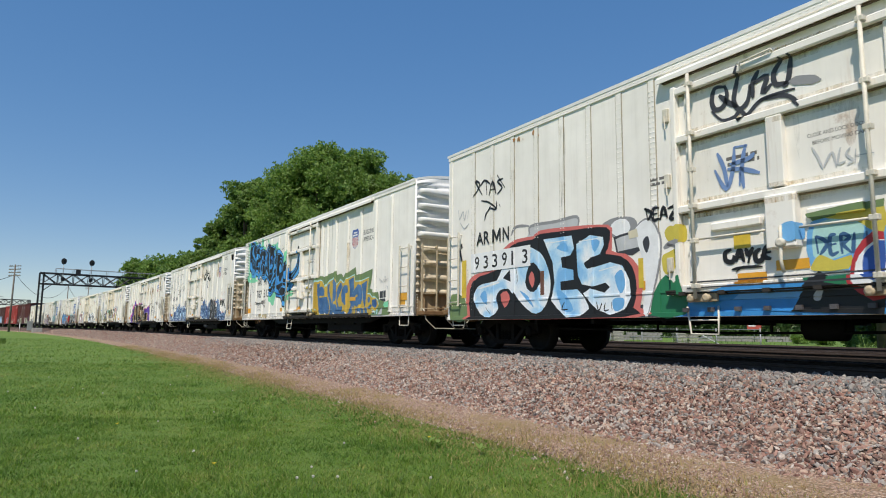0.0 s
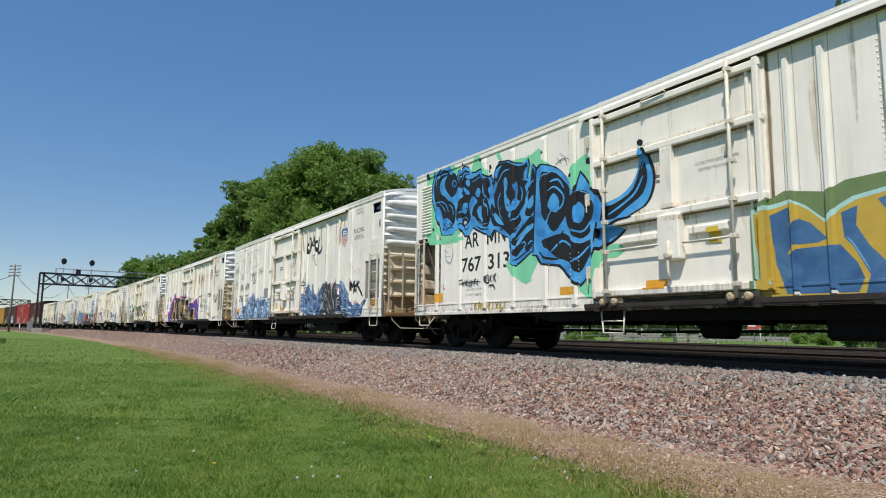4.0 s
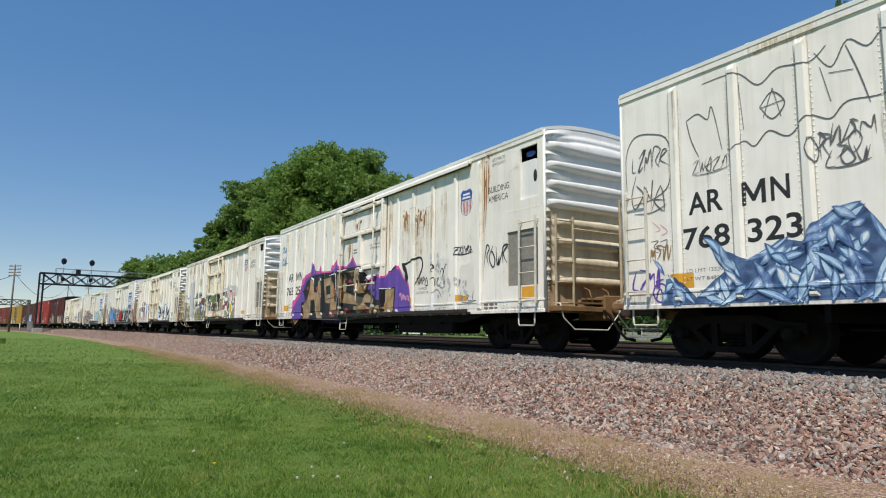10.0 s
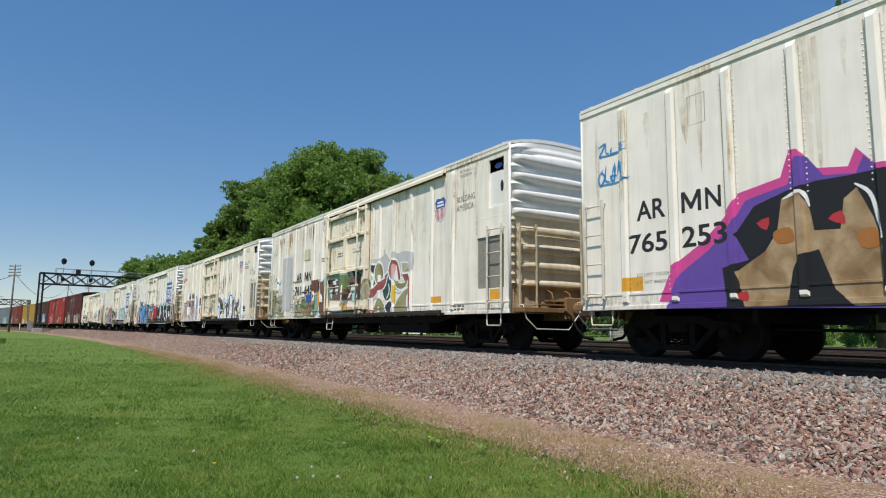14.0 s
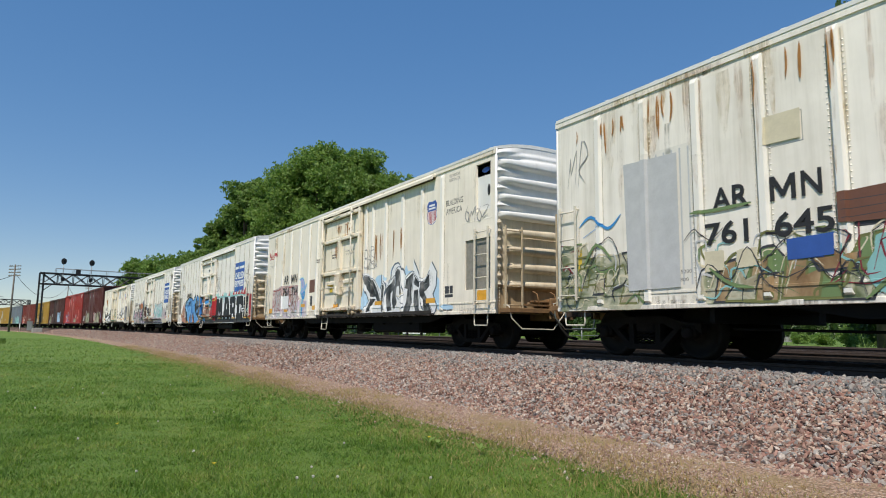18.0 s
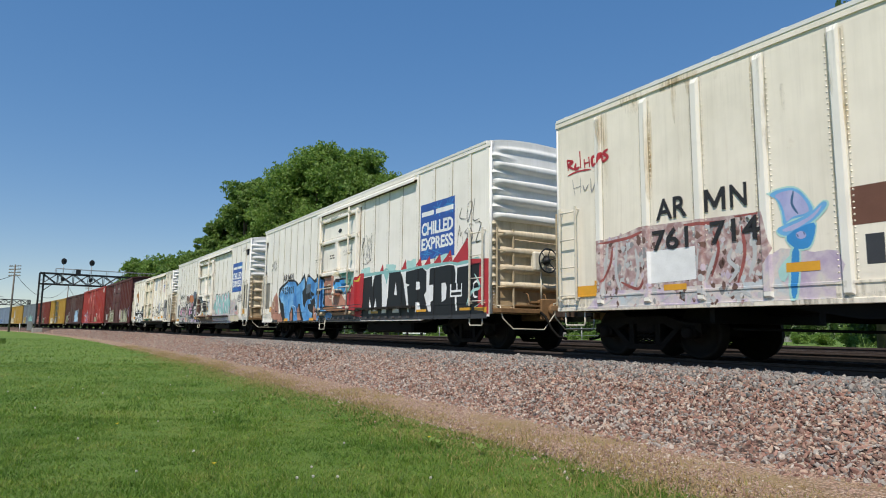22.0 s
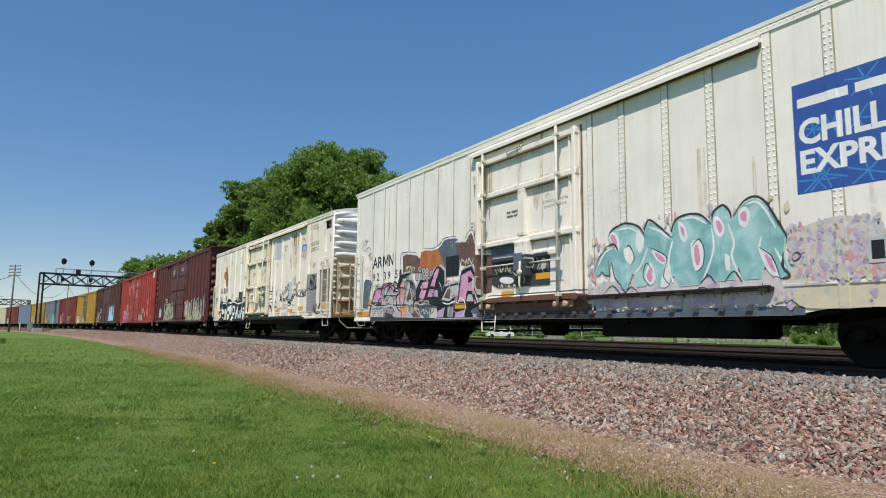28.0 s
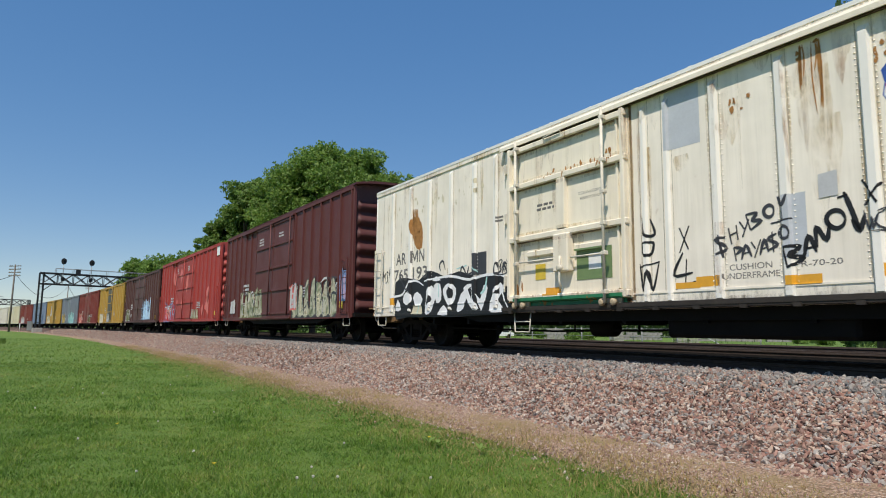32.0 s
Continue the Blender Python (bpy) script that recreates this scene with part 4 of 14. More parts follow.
        for u in us:
            bm = B()
            relief_box(bm, None, u - 0.06, u + 0.06, foot + 0.07, H - 0.12, 0.012)
            part("seam_strip", bm, body, car)
            side.add(u - 0.06, u + 0.06, foot + 0.07, H - 0.12, 0.013)
            if 0.2 < u < L - 0.2:
                # thin darker lines along both edges of the seam
                decal(side, rect(u - 0.078, 0.28, 0.018, H - 0.42) + rect(u + 0.06, 0.28, 0.014, H - 0.42), MAT_SEAM, "seam_dirt", 0)
            for d in (-0.035, 0.035) if u not in (0.1, L - 0.1) else (0,):
                rivet_row(vs, fs, [(X(u + d), -1.563, SILL + 0.1 + 0.085 * k) for k in range(41)], r=0.018)
        rivet_row(vs, fs, [(X(0.1 + 0.09 * k), -1.573, SILL + H - 0.07) for k in range(181)], r=0.014)
        rivet_row(vs, fs, [(X(0.1 + 0.09 * k), -1.551, SILL + 0.20) for k in range(181)], r=0.014)
    for sy, x in ((-1.53, X(L) + 0.045), (-1.53, X(0) - 0.045)):
        out = 1 if x > 0 else -1
        rivet_row(vs, fs, [(x - out * 0.03, -1.47, SILL + 0.2 + 0.07 * k) for k in range(48)], (out, 0, 0), 0.014)
    # rivet heads sunk under thick layers of spray paint do not show
    def bare(k):
        u, z = vs[fs[k][0]][0] + HALF - late, vs[fs[k][0]][2] - SILL
        return not any(a < u < b and c < z < d for a, b, c, d in covered) or vs[fs[k][0]][1] > -1.54
    fs = [f for k, f in enumerate(fs) if bare(k)]
    ob = new("rivets", from_arrays("rivets", vs, fs, body))
    ob.parent = car
    tagged(ob, "rows of rivet heads", kind="stuff")
    plug_door(car, side, door_paint or MAT_DOOR, u0, u1)
    door_gear(car, side, door_paint or MAT_DOOR, u0, track_end, 3.44 if kind == "ribbed" else 3.56, 0.0 if kind == "ribbed" else 0.2)
    if bay in ("right", "left"):
        machinery_bay(car, body, bay == "right", L)
        a, b, z0, z1 = holes[1]
        bm = B()
        box(bm, X(a), X(b), -1.520, -1.512, SILL + z0, SILL + z1)
        part("screen", bm, MAT_SCREEN, car, "grey machinery screen")
    elif bay == "left_open":
        bm = B()
        box(bm, X(1.2), X(1.25), -1.5, 1.5, SILL + 0.1, SILL + 2.1)
        box(bm, X(0.05), X(1.25), -1.45, 1.45, SILL + 0.1, SILL + 0.2)
        part("bay_wall", bm, MAT_END, car)
        bm = B()
        for k in range(5):
            rod(bm, [(X(1.15), -1.0 + 0.5 * k, SILL + 0.3), (X(1.15), -1.0 + 0.5 * k, SILL + 1.9)], 0.03, 6)
        rod(bm, [(X(0.3), -1.42, SILL + 1.95), (X(1.2), -1.42, SILL + 0.25)], 0.035, 6)
        part("bay_brace", bm, MAT_COUPLER, car)
        bm = B()
        for k in range(17):
            z = 2.05 + 0.075 * k
            prism(bm, [(-1.552, SILL + z), (-1.59, SILL + z + 0.015), (-1.552, SILL + z + 0.055)], "x", X(0.32), X(0.78))
        part("louvre", bm, body, car, "white cooling louvres")
    # side ladders and steps
    ladder(car, (X(L - 0.68), -1.55, 0), (1, 0, 0), 0.5, SILL + 0.18, SILL + 1.9, 4, (0, -1, 0))
    ladder(car, (X(0.16), -1.55, 0), (1, 0, 0), 0.42, SILL + 0.18, SILL + 1.9, 4, (0, -1, 0))
    for u in (0.4, L - 0.62):
        shared("sill_step", STEP, car, Matrix.Translation((X(u), 0, SILL)))
    end_fittings(car, L, 1, body, True, brake)
    end_fittings(car, L, -1, body, True)
    underframe(car, L, tank)
    truck(car, 1.6)
    truck(car, L - 1.6)
    # reflectors along the sill
    for u in (0.95, 5.55, 7.6, 10.9, 13.4, 15.6):
        if u == 15.6 and bay == "right":
            u = 15.8
        decal(side, rect(u, 0.30, 0.42, 0.15 if 1 < u < 15 else 0.22), MAT_PLATE_O, "reflector", 0)
    side.shift = late
    return car, side


# ---- paint on the sides ----
PAINT = {n: simple(n + " paint", c, 0.55, 0, 0.14, 5, 0.05) for n, c in {
    "blue": (0.035, 0.10, 0.38), "skyblue": (0.16, 0.42, 0.74), "pale_blue": (0.46, 0.66, 0.84), "mid_blue": (0.045, 0.27, 0.62), "steel_blue": (0.17, 0.27, 0.50),
    "denim": (0.05, 0.13, 0.27), "black": (0.012, 0.012, 0.014), "charcoal": (0.045, 0.047, 0.055), "grey": (0.28, 0.28, 0.29), "pale_grey": (0.52, 0.53, 0.54), "white": (0.82, 0.83, 0.84),
    "red": (0.45, 0.035, 0.045), "coral": (0.62, 0.16, 0.14), "maroon": (0.22, 0.03, 0.045), "pink": (0.70, 0.32, 0.50), "magenta": (0.62, 0.07, 0.30), "purple": (0.13, 0.07, 0.36), "lilac": (0.47, 0.38, 0.55),
    "green": (0.02, 0.18, 0.08), "mint": (0.22, 0.66, 0.40), "sage": (0.16, 0.24, 0.10), "olive": (0.16, 0.17, 0.06), "teal": (0.25, 0.50, 0.50), "aqua": (0.42, 0.68, 0.66), "gold": (0.55, 0.38, 0.06), "yellow": (0.60, 0.50, 0.08),
    "tan": (0.30, 0.20, 0.10), "brown": (0.16, 0.07, 0.045), "orange": (0.50, 0.18, 0.05), "cream": (0.66, 0.60, 0.44), "rust": (0.38, 0.15, 0.035)}.items()}

PAINT["swirl_blue"] = sprayed("bright blue spray", [(0.035, 0.20, 0.52), (0.06, 0.33, 0.72), (0.10, 0.42, 0.80)], 2.0)
PAINT["ades"] = sprayed("white and sky blue spray", [(0.20, 0.46, 0.76), (0.42, 0.66, 0.86), (0.74, 0.82, 0.88), (0.84, 0.87, 0.90)], 1.7)
PAINT["smoky"] = sprayed("smoky black spray", [(0.012, 0.013, 0.014), (0.04, 0.042, 0.045), (0.09, 0.095, 0.095), (0.20, 0.20, 0.20)], 4.0)
PAINT["feather"] = sprayed("blue feather spray", [(0.07, 0.13, 0.32), (0.20, 0.31, 0.55), (0.42, 0.55, 0.74)], 5.0)
PAINT["feather_dark"] = sprayed("dark blue feather spray", [(0.03, 0.06, 0.16), (0.09, 0.16, 0.33), (0.24, 0.36, 0.55)], 5.0)
PAINT["leaf_gap"] = sprayed("deep blue spray between leaves", [(0.03, 0.06, 0.14), (0.07, 0.12, 0.25), (0.12, 0.2, 0.36)], 5.0)
PAINT["feather_pale"] = sprayed("pale blue feather spray", [(0.13, 0.23, 0.42), (0.38, 0.54, 0.70), (0.68, 0.78, 0.86)], 5.0)
PAINT["feather_grey"] = sprayed("grey feather spray", [(0.05, 0.05, 0.06), (0.17, 0.17, 0.18), (0.36, 0.36, 0.37)], 5.0)
PAINT["tan_spray"] = sprayed("tan spray", [(0.22, 0.13, 0.06), (0.34, 0.23, 0.12), (0.45, 0.33, 0.20)], 3.0)
PAINT["moss"] = sprayed("faded moss spray", [(0.10, 0.13, 0.06), (0.28, 0.30, 0.20), (0.52, 0.50, 0.38), (0.35, 0.30, 0.20)], 3.0)
PAINT["faded"] = sprayed("faded lilac spray", [(0.45, 0.36, 0.50), (0.58, 0.50, 0.58), (0.66, 0.60, 0.56), (0.52, 0.58, 0.62)], 3.0)
PAINT["teal_spray"] = sprayed("teal spray", [(0.16, 0.38, 0.40), (0.27, 0.52, 0.53), (0.44, 0.66, 0.66)], 2.5)
for n, c in {"olive_pale": (0.27, 0.26, 0.13), "forest": (0.035, 0.075, 0.055), "brick": (0.30, 0.085, 0.075), "brown_grey": (0.15, 0.085, 0.07), "mint_pale": (0.30, 0.45, 0.33), "terracotta": (0.42, 0.20, 0.14), "slate": (0.10, 0.13, 0.17)}.items():
    PAINT[n] = sprayed(n.replace("_", " ") + " spray", [tuple(v * 0.75 for v in c), c, tuple(min(1, v * 1.25) for v in c)], 3.0)
PAINT["wing_blue"] = sprayed("bright sky-blue spray", [(0.035, 0.17, 0.46), (0.10, 0.33, 0.68), (0.22, 0.48, 0.78)], 1.4)
PAINT["teal_green"] = sprayed("sea-green spray", [(0.14, 0.38, 0.32), (0.24, 0.48, 0.42), (0.40, 0.58, 0.50)], 2.0)
PAINT["orange_dull"] = sprayed("dull orange spray", [(0.30, 0.13, 0.06), (0.42, 0.20, 0.10)], 2.5)
PAINT["pink_spray"] = sprayed("pink spray", [(0.56, 0.24, 0.40), (0.68, 0.34, 0.52), (0.76, 0.46, 0.60)], 3.0)
PAINT["rust_orange"] = sprayed("rust orange spray", [(0.40, 0.12, 0.03), (0.52, 0.19, 0.06)], 3.0)
PAINT["mauve"] = sprayed("faded mauve spray", [(0.32, 0.19, 0.18), (0.45, 0.32, 0.32), (0.66, 0.58, 0.54)], 8.0)
PAINT["lilac_blue"] = sprayed("lilac blue spray", [(0.36, 0.38, 0.66), (0.46, 0.47, 0.72)], 3.0)
PAINT["pencil"] = simple("pencil grey paint", (0.13, 0.13, 0.14), 0.7, 0, 0.2, 8, 0.05)
PAINT["denim_spray"] = sprayed("deep blue spray", [(0.035, 0.10, 0.24), (0.055, 0.15, 0.32), (0.09, 0.20, 0.38)], 2.5)
PAINT["coral_pale"] = sprayed("pale coral spray", [(0.60, 0.30, 0.28), (0.70, 0.42, 0.40)], 3.0)
PAINT["blue_spray"] = sprayed("blue spray", [(0.04, 0.19, 0.46), (0.14, 0.40, 0.72), (0.40, 0.64, 0.84)], 1.6)


def rect(u, z, w, h):
    return [[(u, z), (u + w, z), (u + w, z + h), (u, z + h)]]


def smooth(pts, n=5, closed=False):
    out = []
    m = len(pts)
    for i in range(m if closed else m - 1):
        p = [pts[(i + k) % m] if closed else pts[min(max(i + k, 0), m - 1)] for k in (-1, 0, 1, 2)]
        for j in range(n):
            t = j / n
            out.append(tuple(0.5 * (2 * p[1][a] + (p[2][a] - p[0][a]) * t + (2 * p[0][a] - 5 * p[1][a] + 4 * p[2][a] - p[3][a]) * t * t + (3 * p[1][a] - p[0][a] - 3 * p[2][a] + p[3][a]) * t ** 3) for a in (0, 1)))
    if not closed:
        out.append(tuple(pts[-1]))
    return out


def stroke(pts, w, n=5, taper=0.25, curve=True):
    """A brush line as quads."""
    ps = smooth(pts, n) if curve and len(pts) > 2 else pts
    m = len(ps)
    lft, rgt = [], []
    for i, p in enumerate(ps):
        a, b = ps[max(i - 1, 0)], ps[min(i + 1, m - 1)]
        dx, dz = b[0] - a[0], b[1] - a[1]
        d = math.hypot(dx, dz) or 1
        e = min(i, m - 1 - i) / max(1, (m - 1) * 0.25)
        h = w / 2 * (taper + (1 - taper) * min(1, e))
        lft.append((p[0] - dz / d * h, p[1] + dx / d * h))
        rgt.append((p[0] + dz / d * h, p[1] - dx / d * h))
    return [[lft[i], lft[i + 1], rgt[i + 1], rgt[i]] for i in range(m - 1)]


def blob(pts, n=4):
    return [smooth(pts, n, True)]


def letter_m(u, z, w, h, t):
    """A capital M drawn as one outline, t thick."""
    return [[(u, z), (u, z + h), (u + t * 1.1, z + h), (u + w / 2, z + h * 0.42), (u + w - t * 1.1, z + h), (u + w, z + h), (u + w, z), (u + w - t, z), (u + w - t, z + h * 0.66), (u + w / 2 + t * 0.35, z + h * 0.14),
             (u + w / 2 - t * 0.35, z + h * 0.14), (u + t, z + h * 0.66), (u + t, z)]]


def letters(text, u, z, w, h, fat=0.0, gap=1.0, lean=0.0):
    """The built-in letters as flat polygons, fitted to a width and height."""
    cu = bpy.data.curves.new("letters", "FONT")
    cu.body, cu.size, cu.offset, cu.space_character, cu.resolution_u, cu.fill_mode = text, 1.0, 0.0 if "M" in text else fat, gap, 3, "FRONT"
    ob = bpy.data.objects.new("letters", cu)
    scene.collection.objects.link(ob)
    me = bpy.data.meshes.new_from_object(ob)
    co = [v.co.copy() for v in me.vertices]
    polys = [[v for v in p.vertices] for p in me.polygons]
    bpy.data.objects.remove(ob)
    bpy.data.curves.remove(cu)
    bpy.data.meshes.remove(me)
    x0, x1 = min(c.x for c in co), max(c.x for c in co)
    y0, y1 = min(c.y for c in co), max(c.y for c in co)
    pts = [(u + (c.x - x0) / (x1 - x0) * w + lean * (c.y - y0) / (y1 - y0), z + (c.y - y0) / (y1 - y0) * h) for c in co]
    return [[pts[i] for i in p] for p in polys]


def fat_letters(text, u, z, w, h, fat, gap=1.0, lean=0.0):
    """Letters whose box is given without the fattening, so that layers of it stay in register."""
    grow = fat * 0.9
    return letters(text, u - grow, z - grow, w + 2 * grow, h + 2 * grow, fat / h * 0.75, gap, lean)


def decal(side, polys, mat, name="paint_mark", level=None, label="", y=-1.55):
    """Lay flat polygons of (u, z) on the relief of a side, a hair proud of it."""
    bm = B()
    for p in polys:
        if len(p) >= 3:
            try:
                bm.faces.new([bm.verts.new((a + side.shift, 0, b)) for a, b in p])
            except ValueError:
                pass
    if not bm.faces:
        bm.free()
        return None
    bm.normal_update()
    bmesh.ops.triangulate(bm, faces=[f for f in bm.faces if len(f.verts) > 3])
    us, zs = [v.co.x for v in bm.verts], [v.co.z for v in bm.verts]
    u0, u1, z0, z1 = min(us), max(us), min(zs), max(zs)
    hit = [r for r in side.rects if r[0] < u1 and r[1] > u0 and r[2] < z1 and r[3] > z0]
    cuts_u = sorted({c for r in hit for c in (r[0], r[0] + r[5], r[1] - r[5], r[1]) if u0 < c < u1})
    cuts_z = sorted({c for r in hit for c in (r[2], r[2] + r[6], r[3] - r[6], r[3]) if z0 < c < z1})
    for c in cuts_u:
        bmesh.ops.bisect_plane(bm, geom=bm.verts[:] + bm.edges[:] + bm.faces[:], plane_co=(c, 0, 0), plane_no=(1, 0, 0))
    for c in cuts_z:
        bmesh.ops.bisect_plane(bm, geom=bm.verts[:] + bm.edges[:] + bm.faces[:], plane_co=(0, 0, c), plane_no=(0, 0, 1))
    if level is None:
        side.level += 1
        level = side.level
    eps = 0.0012 + 0.00014 * level
    bm.normal_update()
    for f in bm.faces:
        if f.normal.y > 0:
            f.normal_flip()
    bm.verts.index_update()
    vs = [(X(v.co.x), y - side.height(v.co.x, v.co.z, hit) - eps, SILL + v.co.z) for v in bm.verts]
    fs = [tuple(v.index for v in f.verts) for f in bm.faces]
    bm.free()
    ob = new(name, from_arrays(name, vs, fs, mat))
    ob.parent = side.ob
    if label:
        ob["label"] = label
    return ob


def clusters(polys):
    """Polygons grouped into letters by the gaps between them."""
    out = []
    for p in sorted(polys, key=lambda q: min(v[0] for v in q)):
        a, b = min(v[0] for v in p), max(v[0] for v in p)
        if out and a < out[-1][0] - 1e-4:
            out[-1] = (max(b, out[-1][0]), out[-1][1] + [p])
        else:
            out.append((b, [p]))
    return [c for _, c in out]


def lettered(side, polys, mat, name, level=None):
    if level is None:
        side.level += 1
        level = side.level
    for c in clusters(polys):
        decal(side, c, mat, name, level)


def bars(side, u, z, w, rows, h=0.045, mat=None, seed=0, name="stencil"):
    """Small print that cannot be read: short bars in rows."""
    rng = random.Random(seed + int(u * 100))
    polys = []
    for r in range(rows):
        a = u + rng.uniform(0, 0.05) * w
        while a < u + w * 0.95:
            b = min(u + w, a + rng.uniform(0.08, 0.22))
            polys += rect(a, z - r * h * 1.7, b - a, h)
            a = b + 0.035
    decal(side, polys, mat or MAT_GREYP, name, 1)


def boxcar(rear, colour, seed, label, L=16.6, H=4.25, doors=2, end_colour=None, detail=True, gap_colour=None):
    """A steel boxcar with outside posts and sliding doors."""
    car = thing("boxcar", None, label, "train car", "cars of the freight train")
    car["rear"] = rear
    side = Side(car)
    paint = weathered("boxcar paint", colour, 0.22, 0.10, 0.25, seed, 0.6, (0.12, 0.05, 0.02), tuple(c * 0.5 + 0.04 for c in colour))
    dark = weathered("boxcar end paint", end_colour or tuple(c * 0.8 for c in colour), 0.3, 0.1, 0.3, seed + 1, 0.6, (0.12, 0.05, 0.02), tuple(c * 0.5 + 0.03 for c in colour))
    for y in (-1.52, 1.48):
        bm = B()
        box(bm, X(0), X(L), y, y + 0.04, SILL, SILL + H)
        part("side_wall", bm, paint, car)
    for x, out in ((X(L), 1), (X(0), -1)):
        ob = new("end_wall", end_mesh("end_wall", dark, x, out, H - 0.04, "box", 1.50))
        ob.parent = car
        for sy in (-1.5, 1.5):
            bm = B()
            box(bm, x - 0.05, x + 0.05, sy - 0.05, sy + 0.05, SILL, SILL + H, 0.01)
            part("corner_post", bm, paint, car)
    ob = new("roof", roof_mesh(L, SILL + H + 0.03, 0.14, dark))
    ob.parent = car
    d0, d1 = L / 2 - (2.45 if doors == 2 else 1.6), L / 2 + (2.45 if doors == 2 else 1.6)
    n = 6
    me = None
    for side_y in (-1, 1):
        us = [0.12 + (d0 - 0.2) * k / n for k in range(n + 1)] + [d1 + 0.1 + (L - d1 - 0.22) * k / n for k in range(n + 1)]
        for u in us:
            if me is None:
                bm = B()
                prism(bm, [(-0.05, -1.52), (0.05, -1.52), (0.045, -1.585), (-0.03, -1.585)], "z", SILL + 0.05, SILL + H - 0.1)
                me = finish(bm, "side_post", paint)
            shared("side_post", me, car, Matrix.Translation((X(u), 0, 0)) if side_y < 0 else pose(X(u), 0, 0, 0, 0, 180))
            if side_y < 0:
                side.add(u - 0.03, u + 0.045, 0.05, H - 0.1, 0.035)
    for z0, z1, h in ((H - 0.14, H, 0.03), (-0.02, 0.14, 0.04)):
        bm = B()
        box(bm, X(0), X(L), -1.55 - h, -1.515, SILL + z0, SILL + z1)
        part("side_chord", bm, paint, car)
        side.add(0, L, z0, z1, h)
    for k in range(doors):
        a = d0 + (d1 - d0) * k / doors + 0.03
        b = d0 + (d1 - d0) * (k + 1) / doors - 0.03
        door = new("sliding_door")
        door.parent = car
        bm = B()
        relief_box(bm, side, a, b, 0.12, H - 0.16, 0.03)
        part("door_sheet", bm, weathered("door paint", gap_colour, 0.2, 0.1, 0.2, seed, 0.6) if gap_colour and k == 0 else paint, door)
        for z in (0.2, 1.15, 2.1, 3.05, H - 0.3):
            bm = B()
            relief_box(bm, side, a + 0.03, b - 0.03, z, z + 0.09, 0.075, 0.03, 0.01)
            part("door_rail", bm, paint, door)
        bm = B()
        rod(bm, [(X(b - 0.25), -1.65, SILL + 0.15), (X(b - 0.25), -1.65, SILL + H - 0.2)], 0.025, 6)
        part("locking_bar", bm, paint, door)
    for z in (H - 0.2, 0.02):
        bm = B()
        box(bm, X(d0 - 2.2), X(d1 + 0.1), -1.66, -1.55, SILL + z, SILL + z + 0.065)
        part("door_track", bm, paint, car)
    if detail:
        ladder(car, (X(L - 0.6), -1.55, 0), (1, 0, 0), 0.45, SILL + 0.1, SILL + 1.9, 4, (0, -1, 0), mat=paint)
        ladder(car, (X(0.12), -1.55, 0), (1, 0, 0), 0.45, SILL + 0.1, SILL + 1.9, 4, (0, -1, 0), mat=paint)
        for u in (0.4, L - 0.4):
            shared("sill_step", STEP, car, Matrix.Translation((X(u), 0, SILL)))
    end_fittings(car, L, 1, dark, False)
    end_fittings(car, L, -1, dark, False)
    underframe(car, L, None)
    truck(car, 2.0)
    truck(car, L - 2.0)
    bars(side, d0 - 2.0, 1.55, 0.9, 3, 0.11, PAINT["pale_grey"], seed)
    bars(side, d0 - 2.0, 0.75, 0.8, 4, 0.05, PAINT["pale_grey"], seed)
    bars(side, d1 + 0.9, 1.1, 0.9, 4, 0.06, PAINT["pale_grey"], seed)
    decal(side, rect(L - 0.9, 0.3, 0.28, 0.25), MAT_PLATE_Y, "placard", 2)
    return car, side


# ---- the train, from the front ----
TRAIN = []


def white_mat(seed, grime, rust, streak, colour=WHITE_COL):
    return weathered("white car paint", colour, grime, rust, streak, seed)


CAR1, S1 = reefer(-13.0, "riveted", white_mat(1.0, 0.12, 0.08, 0.10), 1, "white riveted refrigerator car with large sky-blue graffiti", bay=None, brake=None, late=0.15, covered=((0.9, 6.2, -0.2, 1.42),))
CAR2, S2 = reefer(-31.16, "ribbed", white_mat(2.3, 0.15, 0.08, 0.15), 2, "white ribbed refrigerator car with blue and black graffiti", bay="left_open", brake="dark", posts=(11.2, 12.16, 13.16, 14.16, 15.16), covered=((0.8, 7.0, 1.1, 3.3), (9.6, 14.4, -0.1, 1.3)))
CAR3, S3 = reefer(-49.62, "ribbed", white_mat(3.7, 0.25, 0.10, 0.2), 3, "white ribbed refrigerator car with leaf-like blue graffiti", covered=((1.3, 6.2, -0.1, 0.8), (10.0, 15.2, -0.1, 0.95)))
CAR4, S4 = reefer(-68.10, "ribbed", white_mat(4.1, 0.26, 0.24, 0.20, (0.93, 0.89, 0.82)), 4, "white rust-streaked refrigerator car with purple and tan graffiti", rear_posts=(1.01, 2.0, 2.98, 3.95, 4.92, 5.8), covered=((2.1, 11.2, -0.1, 1.4),))
CAR5, S5 = reefer(-86.74, "ribbed", white_mat(5.9, 0.34, 0.28, 0.34, (0.93, 0.885, 0.80)), 5, "white grimy refrigerator car with pale letter graffiti", door_paint=MAT_DOOR_OLD, covered=((5.9, 13.6, -0.1, 1.5),))
CAR6, S6 = reefer(-105.2, "ribbed", white_mat(6.6, 0.20, 0.14, 0.18, (0.92, 0.855, 0.735)), 6, "cream-white refrigerator car with grey graffiti along the sill", door_paint=MAT_DOOR_OLD, covered=((1.0, 5.0, -0.1, 0.95), (10.0, 14.1, -0.1, 1.15)))
